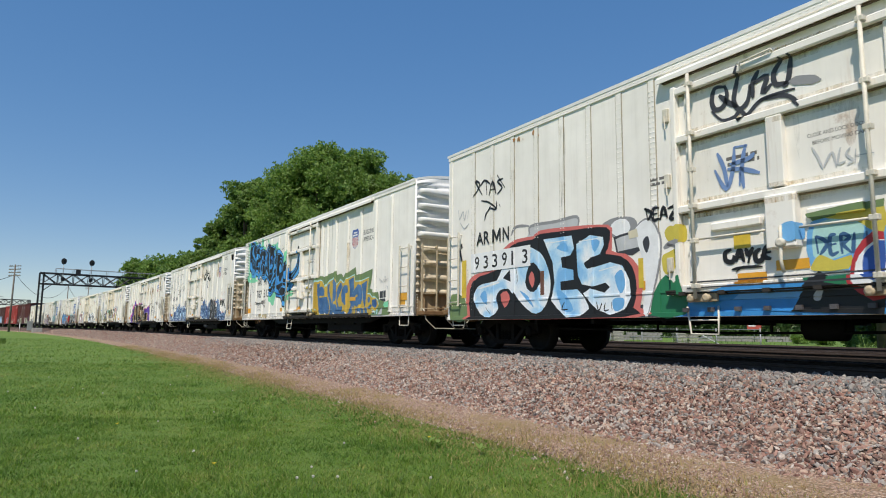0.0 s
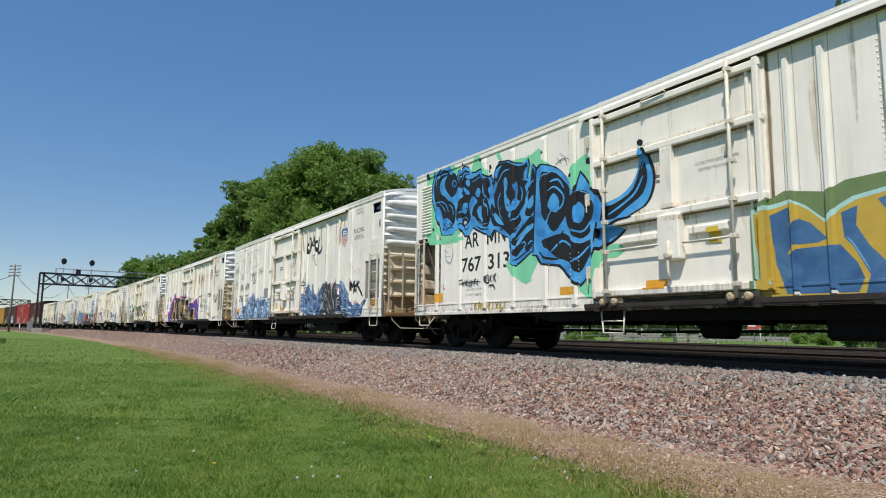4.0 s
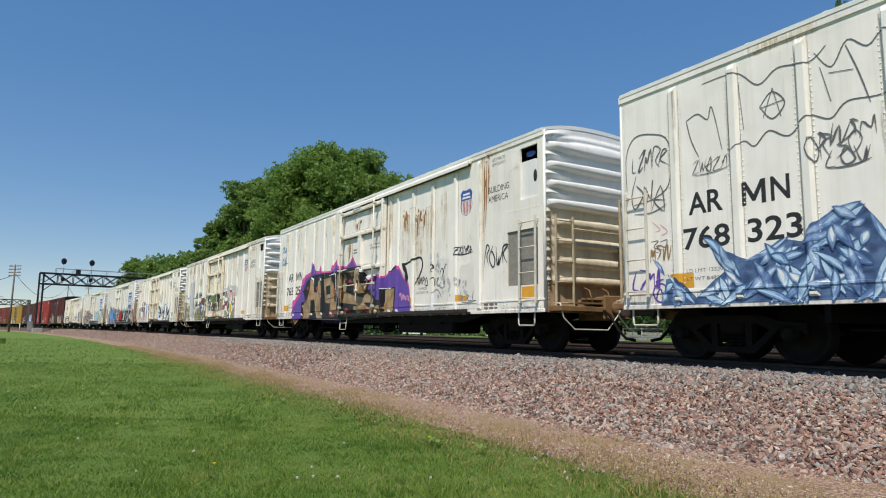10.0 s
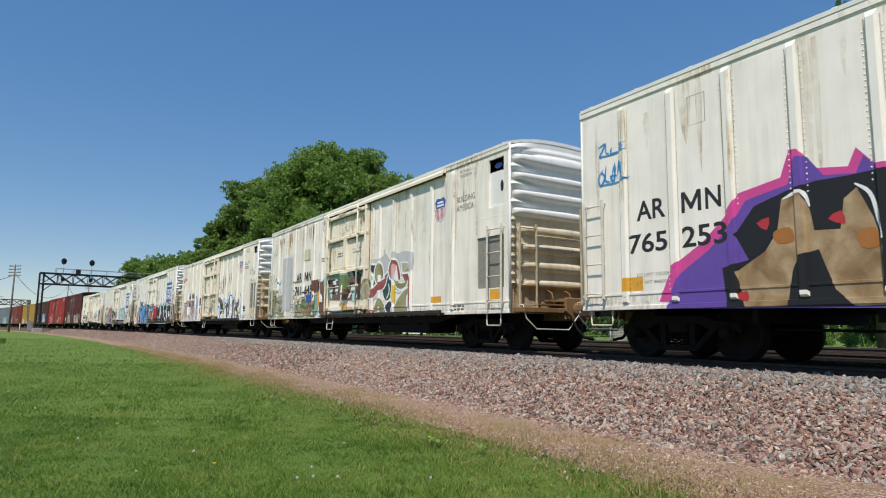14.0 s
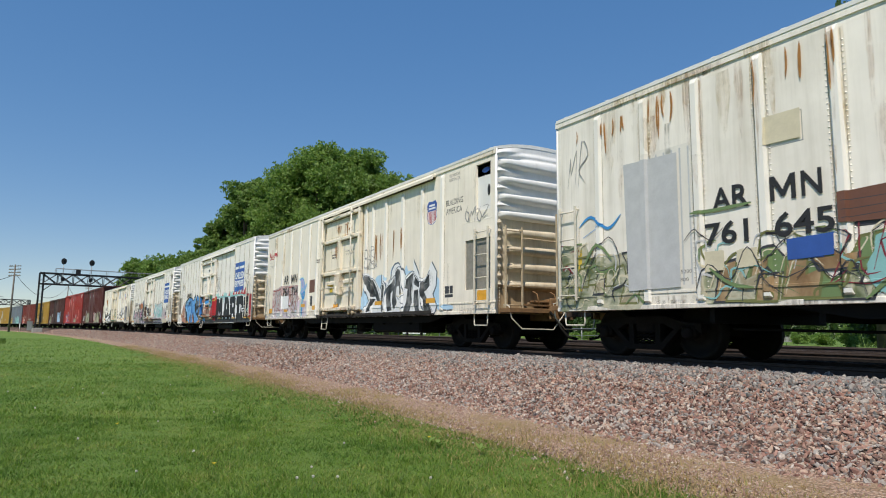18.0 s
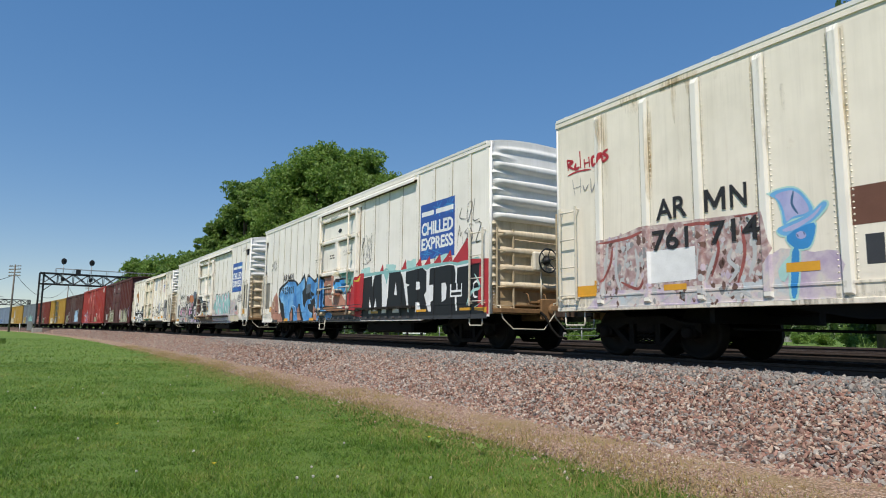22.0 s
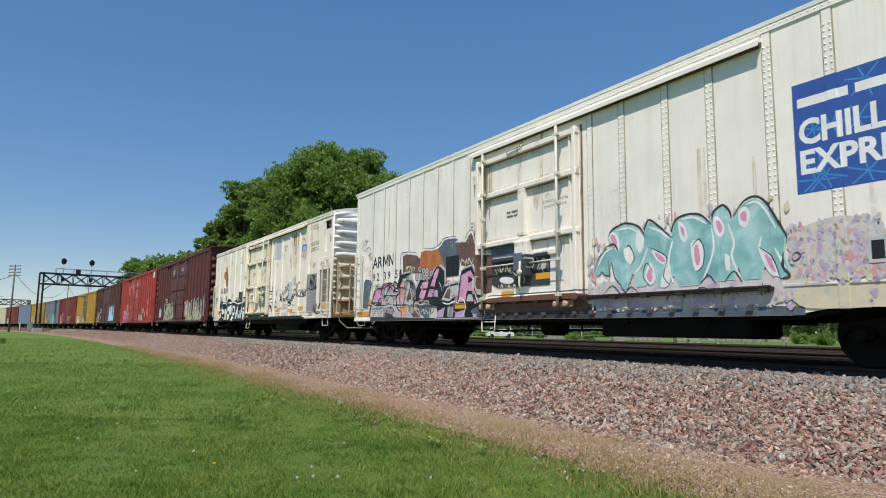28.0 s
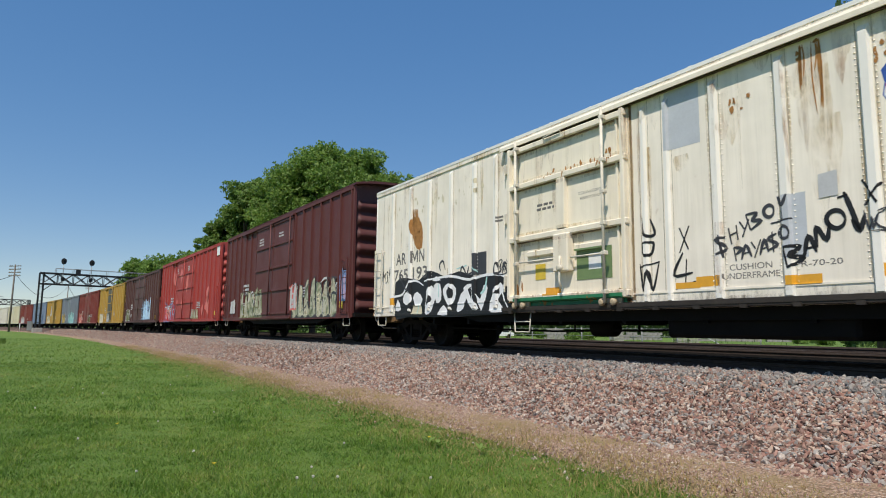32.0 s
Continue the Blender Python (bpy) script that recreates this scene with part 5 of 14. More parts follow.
CAR7, S7 = reefer(-124.08, "riveted", white_mat(7.2, 0.12, 0.06, 0.10), 7, "white riveted refrigerator car with a blue panel and black block letters", bay="left", brake="pale", late=0.22, covered=((1.0, 7.0, -0.2, 1.4), (9.7, 16.5, -0.2, 1.25), (13.4, 15.1, 1.4, 2.85)))
CAR8, S8 = reefer(-143.15, "riveted", white_mat(8.8, 0.20, 0.06, 0.15), 8, "white riveted refrigerator car with a blue panel and teal graffiti", late=0.25, covered=((0.8, 6.6, -0.2, 1.6), (9.9, 13.9, -0.2, 1.4), (13.6, 15.3, 1.4, 2.85)))
CAR9, S9 = reefer(-161.57, "ribbed", white_mat(9.4, 0.24, 0.30, 0.20, (0.93, 0.865, 0.75)), 9, "stained cream refrigerator car with black tags", door_paint=MAT_DOOR_OLD, covered=((0.9, 6.5, -0.1, 0.9),))
TRAIN += [CAR1, CAR2, CAR3, CAR4, CAR5, CAR6, CAR7, CAR8, CAR9]

STAINS = {"rust": run_paint("rust run", (0.36, 0.16, 0.04), 0.75, 1), "ochre": run_paint("ochre run", (0.52, 0.35, 0.12), 0.9, 5), "grime": run_paint("grime run", (0.22, 0.18, 0.12), 0.5, 9), "soot": run_paint("soot film", (0.10, 0.075, 0.05), 0.65, 13)}


def run_down(side, u, z, w, ln, kind):
    """A stain that starts at z and thins out on its way down."""
    ln = min(ln, z - 0.06)
    decal(side, [[(u - w * 0.4, z), (u + w * 0.4, z), (u + w * 0.5, z - ln * 0.3), (u + w * 0.22, z - ln * 0.8), (u + 0.01, z - ln), (u - w * 0.3, z - ln * 0.7), (u - w * 0.5, z - ln * 0.25)]], STAINS[kind], kind + "_run", 0, kind + " stain running down the side")


def soil(side, n, kinds, seed, top=3.46, us=None):
    rng = random.Random(seed)
    for k in range(n):
        u = rng.choice(us) + rng.uniform(-0.12, 0.12) if us and rng.random() < 0.6 else rng.uniform(0.3, 16.0)
        run_down(side, u, top if rng.random() < 0.45 else rng.uniform(1.0, top), rng.choice((0.05, 0.08, 0.12, 0.16)), rng.uniform(0.4, 2.3), rng.choice(kinds))
    # dirt along the sill
    decal(side, rect(0.1, 0.08, 16.2, 0.1 + 0.1 * rng.random()), STAINS["grime"], "grime_run", 0)
    decal(side, rect(0.05, 0.0, 16.4, 0.13), STAINS["soot"], "soot_run", 0)


def door_grime(side, seed, heavy):
    """Dirt that gathers beside the door's rails, along its track and behind the locking bars."""
    rng = random.Random(seed)
    for u in (6.42, 9.74):
        run_down(side, u, 3.3, 0.08, 3.0, "ochre" if heavy > 4 else "grime")
    for z in (3.22, 2.46, 1.38):
        decal(side, rect(6.63, z - 0.07, 2.94, 0.07), STAINS["rust" if heavy > 6 else "ochre"], "ochre_run", 0)
        decal(side, rect(6.63, z + 0.16, 2.94, 0.05), STAINS["ochre"], "ochre_run", 0)
    decal(side, rect(6.3, -0.0, 7.4, 0.16), STAINS["soot"], "soot_run", 0)
    decal(side, rect(6.35, 0.0, 3.5, 0.34), STAINS["rust" if heavy > 4 else "soot"], "rust_run", 0)
    for k in range(heavy):
        run_down(side, rng.uniform(6.7, 9.5), rng.choice((3.2, 2.45, 1.36)), rng.choice((0.08, 0.15, 0.25)), rng.uniform(0.3, 0.9), rng.choice(("rust", "ochre", "grime")))


for k, sd in enumerate((S1, S2, S3, S4, S5, S6, S7, S8, S9)):
    door_grime(sd, 300 + k, (3, 3, 5, 8, 10, 8, 3, 4, 12)[k])
POSTS = (1.1, 2.13, 3.12, 4.14, 5.14, 5.95, 10.0, 11.3, 12.3, 13.35, 14.32)
soil(S1, 7, ("grime", "ochre"), 1, 3.6)
soil(S2, 8, ("grime", "ochre"), 2, us=POSTS)
soil(S3, 16, ("grime", "grime", "ochre"), 3, us=POSTS)
soil(S4, 22, ("grime", "ochre", "rust"), 4, us=POSTS)
soil(S5, 30, ("grime", "ochre", "rust", "rust"), 5, us=POSTS)
soil(S6, 26, ("grime", "ochre", "grime"), 6, us=POSTS)
soil(S7, 8, ("grime",), 7, 3.6)
soil(S8, 10, ("grime", "ochre"), 8, 3.6)
soil(S9, 40, ("grime", "ochre", "rust", "rust", "ochre"), 9, us=POSTS)
for sd, kd, n in ((S3, "grime", 5), (S4, "ochre", 7), (S5, "ochre", 9), (S6, "ochre", 9), (S9, "ochre", 11), (S9, "rust", 6), (S5, "rust", 4), (S6, "rust", 3)):
    rng = random.Random(n * 7 + len(kd))
    for q in rng.sample(POSTS, n):
        run_down(sd, q + rng.choice((-0.1, 0.1)), rng.choice((3.46, 3.4, 2.6)), rng.uniform(0.05, 0.09), rng.uniform(1.2, 3.0), kd)
for sd, u, z, w, ln, kd in ((S4, 14.45, 3.5, 0.24, 2.9, "ochre"), (S4, 11.5, 2.55, 0.3, 0.8, "rust"), (S4, 11.0, 2.7, 0.2, 1.4, "ochre"), (S4, 7.3, 2.4, 0.25, 0.5, "ochre"), (S4, 7.2, 2.3, 0.1, 0.4, "rust"),
                            (S5, 2.2, 3.5, 0.4, 1.0, "ochre"), (S5, 2.3, 3.1, 0.3, 0.7, "rust"), (S5, 1.6, 2.7, 0.14, 1.0, "rust"), (S5, 2.6, 2.9, 0.12, 1.2, "soot"), (S5, 3.6, 3.4, 0.25, 1.0, "ochre"), (S5, 4.1, 3.4, 0.14, 1.7, "rust"),
                            (S9, 14.5, 3.4, 0.25, 2.0, "ochre"), (S9, 12.6, 3.3, 0.25, 1.4, "rust"), (S9, 3.4, 3.4, 0.2, 1.4, "ochre"), (S9, 2.4, 2.8, 0.3, 1.0, "rust")):
    run_down(sd, u, z, w, ln, kd)

for sd, kd, n in ((S4, "ochre", 5), (S5, "rust", 9), (S5, "ochre", 12), (S6, "ochre", 10), (S9, "rust", 12), (S9, "ochre", 16), (S3, "ochre", 4)):
    rng = random.Random(n * 31 + len(kd))
    for q in range(n):
        a = rng.uniform(0.3, 15.5)
        w = rng.uniform(0.3, 1.2)
        decal(sd, rect(a, 3.44, w, 0.17), STAINS[kd], kd + "_run", 0)
        run_down(sd, a + w * rng.random(), 3.46, rng.uniform(0.10, 0.32), rng.uniform(0.25, 1.3), kd)

MAROON, REDC, BROWN, YELLOW, OXIDE, SLATE = (0.105, 0.024, 0.021), (0.36, 0.042, 0.034), (0.088, 0.033, 0.028), (0.44, 0.27, 0.045), (0.20, 0.037, 0.026), (0.18, 0.21, 0.25)
CONSIST = [(-179.2, MAROON, 15.9, 4.25, "dark maroon steel boxcar with graffiti along the sill", None), (-197.42, REDC, 16.9, 4.25, "bright red boxcar with a white end patch", (0.42, 0.055, 0.045)),
           (-214.58, BROWN, 16.0, 4.1, "dark brown boxcar with pale blue graffiti", None), (-232.1, YELLOW, 16.0, 4.0, "mustard yellow boxcar with a dark door", None), (-249.8, OXIDE, 16.2, 4.0, "oxide red boxcar with faded graffiti", None),
           (-267.3, SLATE, 16.0, 4.0, "grey boxcar with teal graffiti", None), (-285.0, YELLOW, 16.0, 4.0, "mustard yellow boxcar with dark graffiti", None), (-302.6, (0.20, 0.26, 0.36), 16.0, 4.0, "blue-grey steel boxcar in the train", None),
           (-320.2, OXIDE, 16.0, 4.0, "oxide red boxcar with faded graffiti", None), (-337.8, (0.62, 0.58, 0.42), 16.0, 4.0, "pale cream boxcar far down the train", None), (-355.4, (0.66, 0.63, 0.55), 16.0, 4.0, "dirty white boxcar far down the train", None),
           (-373.0, OXIDE, 16.0, 4.0, "oxide red boxcar with faded graffiti", None)]
BOXES = []
for i, (rear, col, ln, ht, lab, ec) in enumerate(CONSIST):
    car, sd = boxcar(rear, col, 20.0 + 3.3 * i, lab, ln, ht, 2 if i in (0, 1, 2, 4) else 1, ec, i < 5, (0.06, 0.055, 0.04) if i == 3 else None)
    TRAIN.append(car)
    BOXES.append(sd)


# ---- lettering and graffiti on the near sides; u runs from the rear corner, z from the sill ----
P = PAINT
S2.shift, S4.shift, S8.shift = 0.08, 0.17, 0.42


def scribble(side, u, z, w, h, n, seed, mat, pen=0.035, slant=0.1, name="spray_tag"):
    """A row of quick spray-can strokes."""
    rng = random.Random(seed)
    polys = []
    cw = w / n
    r = rng.uniform
    forms = [[(0.1, 0), (0.2, 1), (0.9, 0.9), (0.3, 0.5), (0.9, 0)], [(0, 0.9), (0.9, 1), (0.1, 0), (1, 0.1)], [(0.5, 1), (0.1, 0.5), (0.5, 0), (0.95, 0.45), (0.5, 1), (0.2, 0.8)], [(0, 0), (0.5, 1.05), (0.7, 0), (0.15, 0.4), (1, 0.45)],
             [(0.1, 1), (0.3, 0), (0.6, 0.8), (0.8, 0), (1.1, 1)], [(0.9, 0.9), (0.2, 0.8), (0.8, 0.4), (0.1, 0)], [(0.2, 1), (0.15, 0.1), (0.9, 0)], [(0.1, 0), (0.2, 1), (0.5, 0.5), (0.8, 1), (0.9, 0)]]
    for i in range(n):
        x = u + cw * i
        q = r(-0.12, 0.12)
        pts = [(x + cw * (0.0 + 1.05 * a + r(-0.22, 0.22)), z + h * (b * r(0.7, 1.25) + q + r(-0.08, 0.08))) for a, b in rng.choice(forms)]
        pts = [(a + slant * (b - z), b) for a, b in pts]
        polys.append(stroke(pts, pen * r(0.75, 1.25), 3))
    if rng.random() < 0.5:
        polys.append(stroke([(u + 0.1 * w, z - 0.1 * h), (u + 0.6 * w, z - 0.16 * h), (u + w * 1.05, z + 0.05 * h)], pen * 0.8, 5))
    side.level += 1
    for p in polys:
        decal(side, p, mat, name, side.level)


def rimmed(side, pts, paint, rim, soft, edge):
    """A filled form with a rim of another paint."""
    for p, g in ((rim, edge), (paint, -0.01)):
        q = grow(pts, g)
        decal(side, blob(q, soft) if soft else [q], P[p], "graffiti_shape")


def grow(pts, g):
    cx, cz = sum(p[0] for p in pts) / len(pts), sum(p[1] for p in pts) / len(pts)
    return [(x + g * (x - cx) / (math.hypot(x - cx, z - cz) or 1), z + g * (z - cz) / (math.hypot(x - cx, z - cz) or 1)) for x, z in pts]


def piece(side, word, u, z, w, h, layers, gap=0.9, lean=0.0):
    """Fat letters in layers, the outermost first: (paint, fattening)."""
    for paint, fat in layers:
        decal(side, fat_letters(word, u, z, w, h, fat, gap, lean), P[paint], "graffiti_letter")


def patch(side, u, z, w, h, paint, seed=0, rough=0.08, name="paint_patch", n=14):
    rng = random.Random(seed)
    pts = []
    for i in range(n):
        a = 2 * math.pi * i / n
        c, s = math.cos(a), math.sin(a)
        m = max(abs(c), abs(s))
        k = 1 + rng.uniform(-rough, rough)
        pts.append((u + w / 2 + c / m * w / 2 * k, z + h / 2 + s / m * h / 2 * k))
    decal(side, blob(pts, 2), P[paint] if isinstance(paint, str) else paint, name)


def sheet_patch(side, u, z, w, h, mat, name="welded_patch"):
    decal(side, rect(u, z, w, h), mat, name, 0)


def drips(side, u, z, w, h, seed, mat, n=5, name="rust_run"):
    rng = random.Random(seed)
    polys = []
    for i in range(n):
        a = u + rng.uniform(0, w)
        l = h * rng.uniform(0.35, 1)
        polys += stroke([(a, z), (a + rng.uniform(-0.02, 0.02), z - l * 0.5), (a + rng.uniform(-0.03, 0.03), z - l)], rng.uniform(0.015, 0.045), 3, 0.15)
    decal(side, polys, mat, name)


def stain(side, u, z, w, h, seed, mat, n=9, name="rust_stain"):
    rng = random.Random(seed)
    polys = []
    for i in range(n):
        cx, cz, r = u + w * rng.random(), z + h * rng.random(), rng.uniform(0.02, 0.12) * max(0.3, min(w, h))
        polys += blob([(cx + r * math.cos(a) * rng.uniform(0.5, 1.5), cz + r * math.sin(a) * rng.uniform(0.6, 2.2)) for a in np.linspace(0, 6.28, 8)[:-1]], 2)
    decal(side, polys, mat, name)


def drawn(side, paint, w, lines, name="spray_tag", y=-1.55, taper=0.45):
    """One tag of several spray-can lines."""
    decal(side, [q for ln in lines for q in stroke(ln, w, 4, taper)], P[paint], name, None, "", y)


def mark(side, text, u, z, w, h, mat=None, fat=0.003, name="lettering"):
    if h > 0.1:
        lettered(side, letters(text, u, z, w, h, fat), mat or MAT_BLACKP, "painted_letter", 3)
    else:
        decal(side, letters(text, u, z, w, h, fat), mat or MAT_BLACKP, name, 3)


def road_number(side, digits, ua, za, ub, zb, h=0.36, plate=None, mat=None):
    """The reporting letters above and the car's number below, each in two groups."""
    if plate:
        decal(side, rect(*plate), P["white"], "number_panel", 92)
    ink = mat or MAT_BLACKP
    lv = 95 if plate else 95 if side in (S5, S6, S7) else 3
    if h < 0.31:
        step = 0.34 if plate else 0.26
        lettered(side, letters("AR", ua, za, 0.5, h, 0.015), ink, "painted_letter", lv)
        decal(side, letter_m(ua + 0.62, za, 0.29, h, h * 0.17), ink, "painted_letter", lv)
        decal(side, letters("N", ua + 0.98, za, 0.22, h, 0.015), ink, "painted_letter", lv)
        for k, c in enumerate(digits):
            decal(side, letters(c, ub + step * k, zb, 0.06 if c == "1" else 0.17, h, 0.012), ink, "painted_digit", lv)
    else:
        for txt, u, z, w in (("AR", ua, za, 0.58), ("N", ua + 1.30, za, 0.26), (digits[:3], ub, zb, 0.68 if digits[2] == "1" else 0.78), (digits[3:], ub + 1.05, zb, 0.76)):
            lettered(side, letters(txt, u, z, w, h, 0.018), ink, "painted_digit" if txt in digits else "painted_letter", lv)
        decal(side, letter_m(ua + 0.88, za, 0.35, h, h * 0.19), ink, "painted_letter", lv)


def busy(side, u0, u1, z0, z1, n, paints, seed, w=(0.015, 0.05), size=0.3, name="graffiti_stroke"):
    """Overlapping outlines, highlights and shadow lines of a wild piece, each stroke its own."""
    rng = random.Random(seed)
    for k in range(n):
        u, z = rng.uniform(u0, u1), rng.uniform(z0, z1)
        a = rng.choice((1.2, 1.57, 1.9, 0.5, 2.7, 1.4)) + rng.uniform(-0.2, 0.2)
        pts = [(u, z)]
        for j in range(rng.choice((2, 3, 3))):
            q = pts[-1]
            d = size * rng.uniform(0.5, 1.2)
            pts.append((min(u1, max(u0, q[0] + d * math.cos(a))), min(z1, max(z0, q[1] + d * math.sin(a)))))
            a += rng.choice((-1, 1)) * rng.uniform(0.4, 1.8)
        decal(side, stroke(pts, rng.uniform(*w), 3, 0.3, k % 3 > 0), P[paints[k % len(paints)]], name, 60 + k % 12)


def shield(side, u, z, w=0.46, h=0.6):
    """The railroad's shield: blue head over red and white stripes."""
    def outline(g):
        return [(u - g, z + h * 0.86), (u + w * 0.16, z + h + g * 0.5), (u + w * 0.5, z + h * 0.94 + g), (u + w * 0.84, z + h + g * 0.5), (u + w + g, z + h * 0.86), (u + w * 0.94 + g, z + h * 0.6),
                (u + w + g, z + h * 0.36), (u + w * 0.86, z + h * 0.1 - g), (u + w * 0.5, z - g), (u + w * 0.14, z + h * 0.1 - g), (u - g, z + h * 0.36), (u + w * 0.06 - g, z + h * 0.6)]
    decal(side, [outline(0.015)], P["blue"], "shield_emblem", 3, "red, white and blue shield emblem")
    decal(side, [outline(0.0)], P["white"], "shield_emblem", 4)
    head = [(u, z + h * 0.86), (u + w * 0.16, z + h), (u + w * 0.5, z + h * 0.94), (u + w * 0.84, z + h), (u + w, z + h * 0.86), (u + w * 0.94, z + h * 0.58), (u + w * 0.06, z + h * 0.58)]
    decal(side, [head], P["blue"], "shield_emblem", 5)
    stripes = []
    for k in range(7):
        a = u + w * (0.05 + 0.133 * k)
        lift = 0.03 + 0.12 * abs(k - 3) / 3
        stripes += rect(a, z + h * lift, w * 0.068, h * (0.57 - lift))
    lettered(side, stripes, P["red"], "shield_stripe", 6)
    decal(side, rect(u + w * 0.2, z + h * 0.78, w * 0.6, h * 0.08) + rect(u + w * 0.14, z + h * 0.65, w * 0.72, h * 0.08), P["white"], "shield_emblem", 7)


def slogans(side, u=14.48, z=2.62, mech=True):
    mark(side, "BUILDING", u, z, 0.74, 0.145)
    mark(side, "AMERICA", u, z - 0.21, 0.70, 0.145)
    if mech:
        mark(side, "MECHANICAL", u + 0.14, z + 0.69, 0.47, 0.075, MAT_GREYP)
        mark(side, "REFRIGERATION", u + 0.14, z + 0.58, 0.47, 0.075, MAT_GREYP)


def small_print(side, seed=0):
    bars(side, 7.35, 2.05, 0.5, 2, 0.05, seed=seed)
    mark(side, "CLOSE AND LOCK DOORS", 8.5, 2.09, 0.72, 0.05, MAT_GREYP, 0.0)
    mark(side, "BEFORE MOVING CAR", 8.56, 1.99, 0.62, 0.05, MAT_GREYP, 0.0)
    bars(side, 5.98, 2.02, 0.36, 2, 0.045, seed=seed)
    if seed in (2, 3, 4, 5, 6, 9):
        a = 2.3 if seed in (2, 5, 6) else 1.25 - side.shift
        mark(side, "LD LMT 135200", a, 0.52, 0.66, 0.055, MAT_GREYP, 0.0)
        mark(side, "LT WT 84800", a, 0.40, 0.60, 0.055, MAT_GREYP, 0.0)
    else:
        bars(side, 1.2, 0.62, 0.75, 2, 0.035, MAT_GREYP, seed=seed + 1)
    bars(side, 14.3, 0.17, 0.5, 2, 0.045, seed=seed + 2)


RUST = simple("rust", (0.40, 0.19, 0.055), 0.9, 0, 0.5, 9, 0.3)
GRIME = simple("brown grime", (0.48, 0.40, 0.27), 0.9, 0, 0.4, 9, 0.1)
GREY_PATCH = simple("grey primer patch", (0.50, 0.53, 0.57), 0.5, 0, 0.12, 3, 0.05)
PALE_PATCH = simple("fresh white patch", (0.76, 0.73, 0.66), 0.5, 0, 0.08, 3, 0.05)
CHALK = simple("chalk grey", (0.30, 0.31, 0.31), 0.8, 0, 0.2, 20, 0.05)

# first car: sky-blue letters with black and coral edges
decal(S1, rect(0.95, -0.125, 5.2, 0.2), P["charcoal"], "graffiti_field")
decal(S1, rect(6.3, -0.125, 3.4, 0.25), P["mid_blue"], "graffiti_field")
decal(S1, blob([(5.89, -0.09), (6.03, 0.31), (6.22, 0.52), (6.36, 0.39), (6.55, 0.49), (6.58, -0.09)], 2), P["green"], "paint_patch")
decal(S1, blob([(-0.02, -0.12), (0.02, 0.47), (0.56, 0.37), (0.71, -0.11)], 2), P["sage"], "paint_patch")
decal(S1, blob([(6.22, 1.17), (6.32, 1.27), (6.43, 1.21), (6.41, 1.04), (6.3, 1.02)], 3), P["yellow"], "paint_patch")
decal(S1, blob([(6.5, 1.23), (6.64, 1.22), (6.65, 1.01), (6.53, 1)], 3), P["yellow"], "paint_patch")
decal(S1, blob([(6.16, 0.8), (6.31, 0.87), (6.46, 0.9), (6.43, 0.65), (6.28, 0.52), (6.18, 0.58)], 3), P["yellow"], "paint_patch")
drawn(S1, "grey", 0.09, [[(6.2, 0.93), (6.36, 1), (6.57, 0.99)],
    [(6.26, 0.99), (6.46, 0.92)]], "graffiti_stroke")
decal(S1, [[(2.79, 1.37), (2.94, 1.7), (3.73, 1.7), (4.3, 1.71), (4.31, 1.52), (3.32, 1.54)]], P["pale_grey"], "graffiti_field")
drawn(S1, "grey", 0.06, [[(2.33, 1.59), (2.5, 1.76), (2.92, 1.72)],
    [(2.94, 1.54), (2.97, 1.71), (3.73, 1.7), (4.28, 1.71), (4.31, 1.52)]], "graffiti_stroke")
decal(S1, blob([(4.86, 1.44), (5.12, 1.55), (5.4, 1.55), (5.62, 1.49), (5.69, 1.35), (5.49, 1.24), (5.15, 1.23)], 2), P["grey"], "graffiti_field")
decal(S1, blob([(5.09, 1.38), (5.2, 1.5), (5.45, 1.5), (5.54, 1.35), (5.44, 1.24), (5.22, 1.24)], 2), P["white"], "graffiti_field")
decal(S1, [[(5.16, 1.23), (5.49, 1.27), (5.76, 1.33), (5.79, 0.97), (5.57, 0.88), (5.23, 0.93)]], P["charcoal"], "graffiti_field")
decal(S1, [[(5.21, 1.19), (5.75, 1.27), (5.76, 1.01), (5.26, 0.97)]], P["pale_grey"], "graffiti_field")
decal(S1, blob([(0.7, -0.02), (0.65, 0.62), (1.02, 0.88), (1.83, 0.99), (2.03, 1.34), (2.5, 1.5), (3.04, 1.5), (3.25, 1.59), (3.96, 1.56), (4.83, 1.49), (5.14, 1.39), (5.12, 1), (5.43, 0.92), (5.69, 0.69), (5.77, 0.38), (5.7, 0.03), (5.63, -0.13), (0.87, -0.12)], 2), P["coral"], "graffiti_field")
decal(S1, blob([(0.8, -0.05), (0.79, 0.56), (1.15, 0.82), (1.83, 0.92), (2.09, 1.26), (2.53, 1.43), (3.04, 1.44), (3.25, 1.52), (4.11, 1.48), (4.83, 1.45), (5.09, 1.35), (5.03, 1.05), (4.98, 0.96), (5.33, 0.89), (5.57, 0.68), (5.64, 0.35), (5.56, 0.03), (5.35, -0.12), (0.98, -0.12)], 2), P["black"], "graffiti_field")
decal(S1, blob([(0.95, 0.33), (1.09, 0.59), (1.41, 0.66), (1.81, 0.69), (1.99, 0.91), (2.19, 1.04), (2.46, 0.92), (2.51, 0.62), (2.38, 0.39), (2.23, 0.5), (1.93, 0.48), (1.79, 0.32), (1.87, 0.1), (1.58, -0.08), (1.2, -0)], 2), P["ades"], "graffiti_letter")
decal(S1, [[(2.03, 0.73), (2.28, 0.89), (2.3, 0.64)]], P["black"], "graffiti_cut")
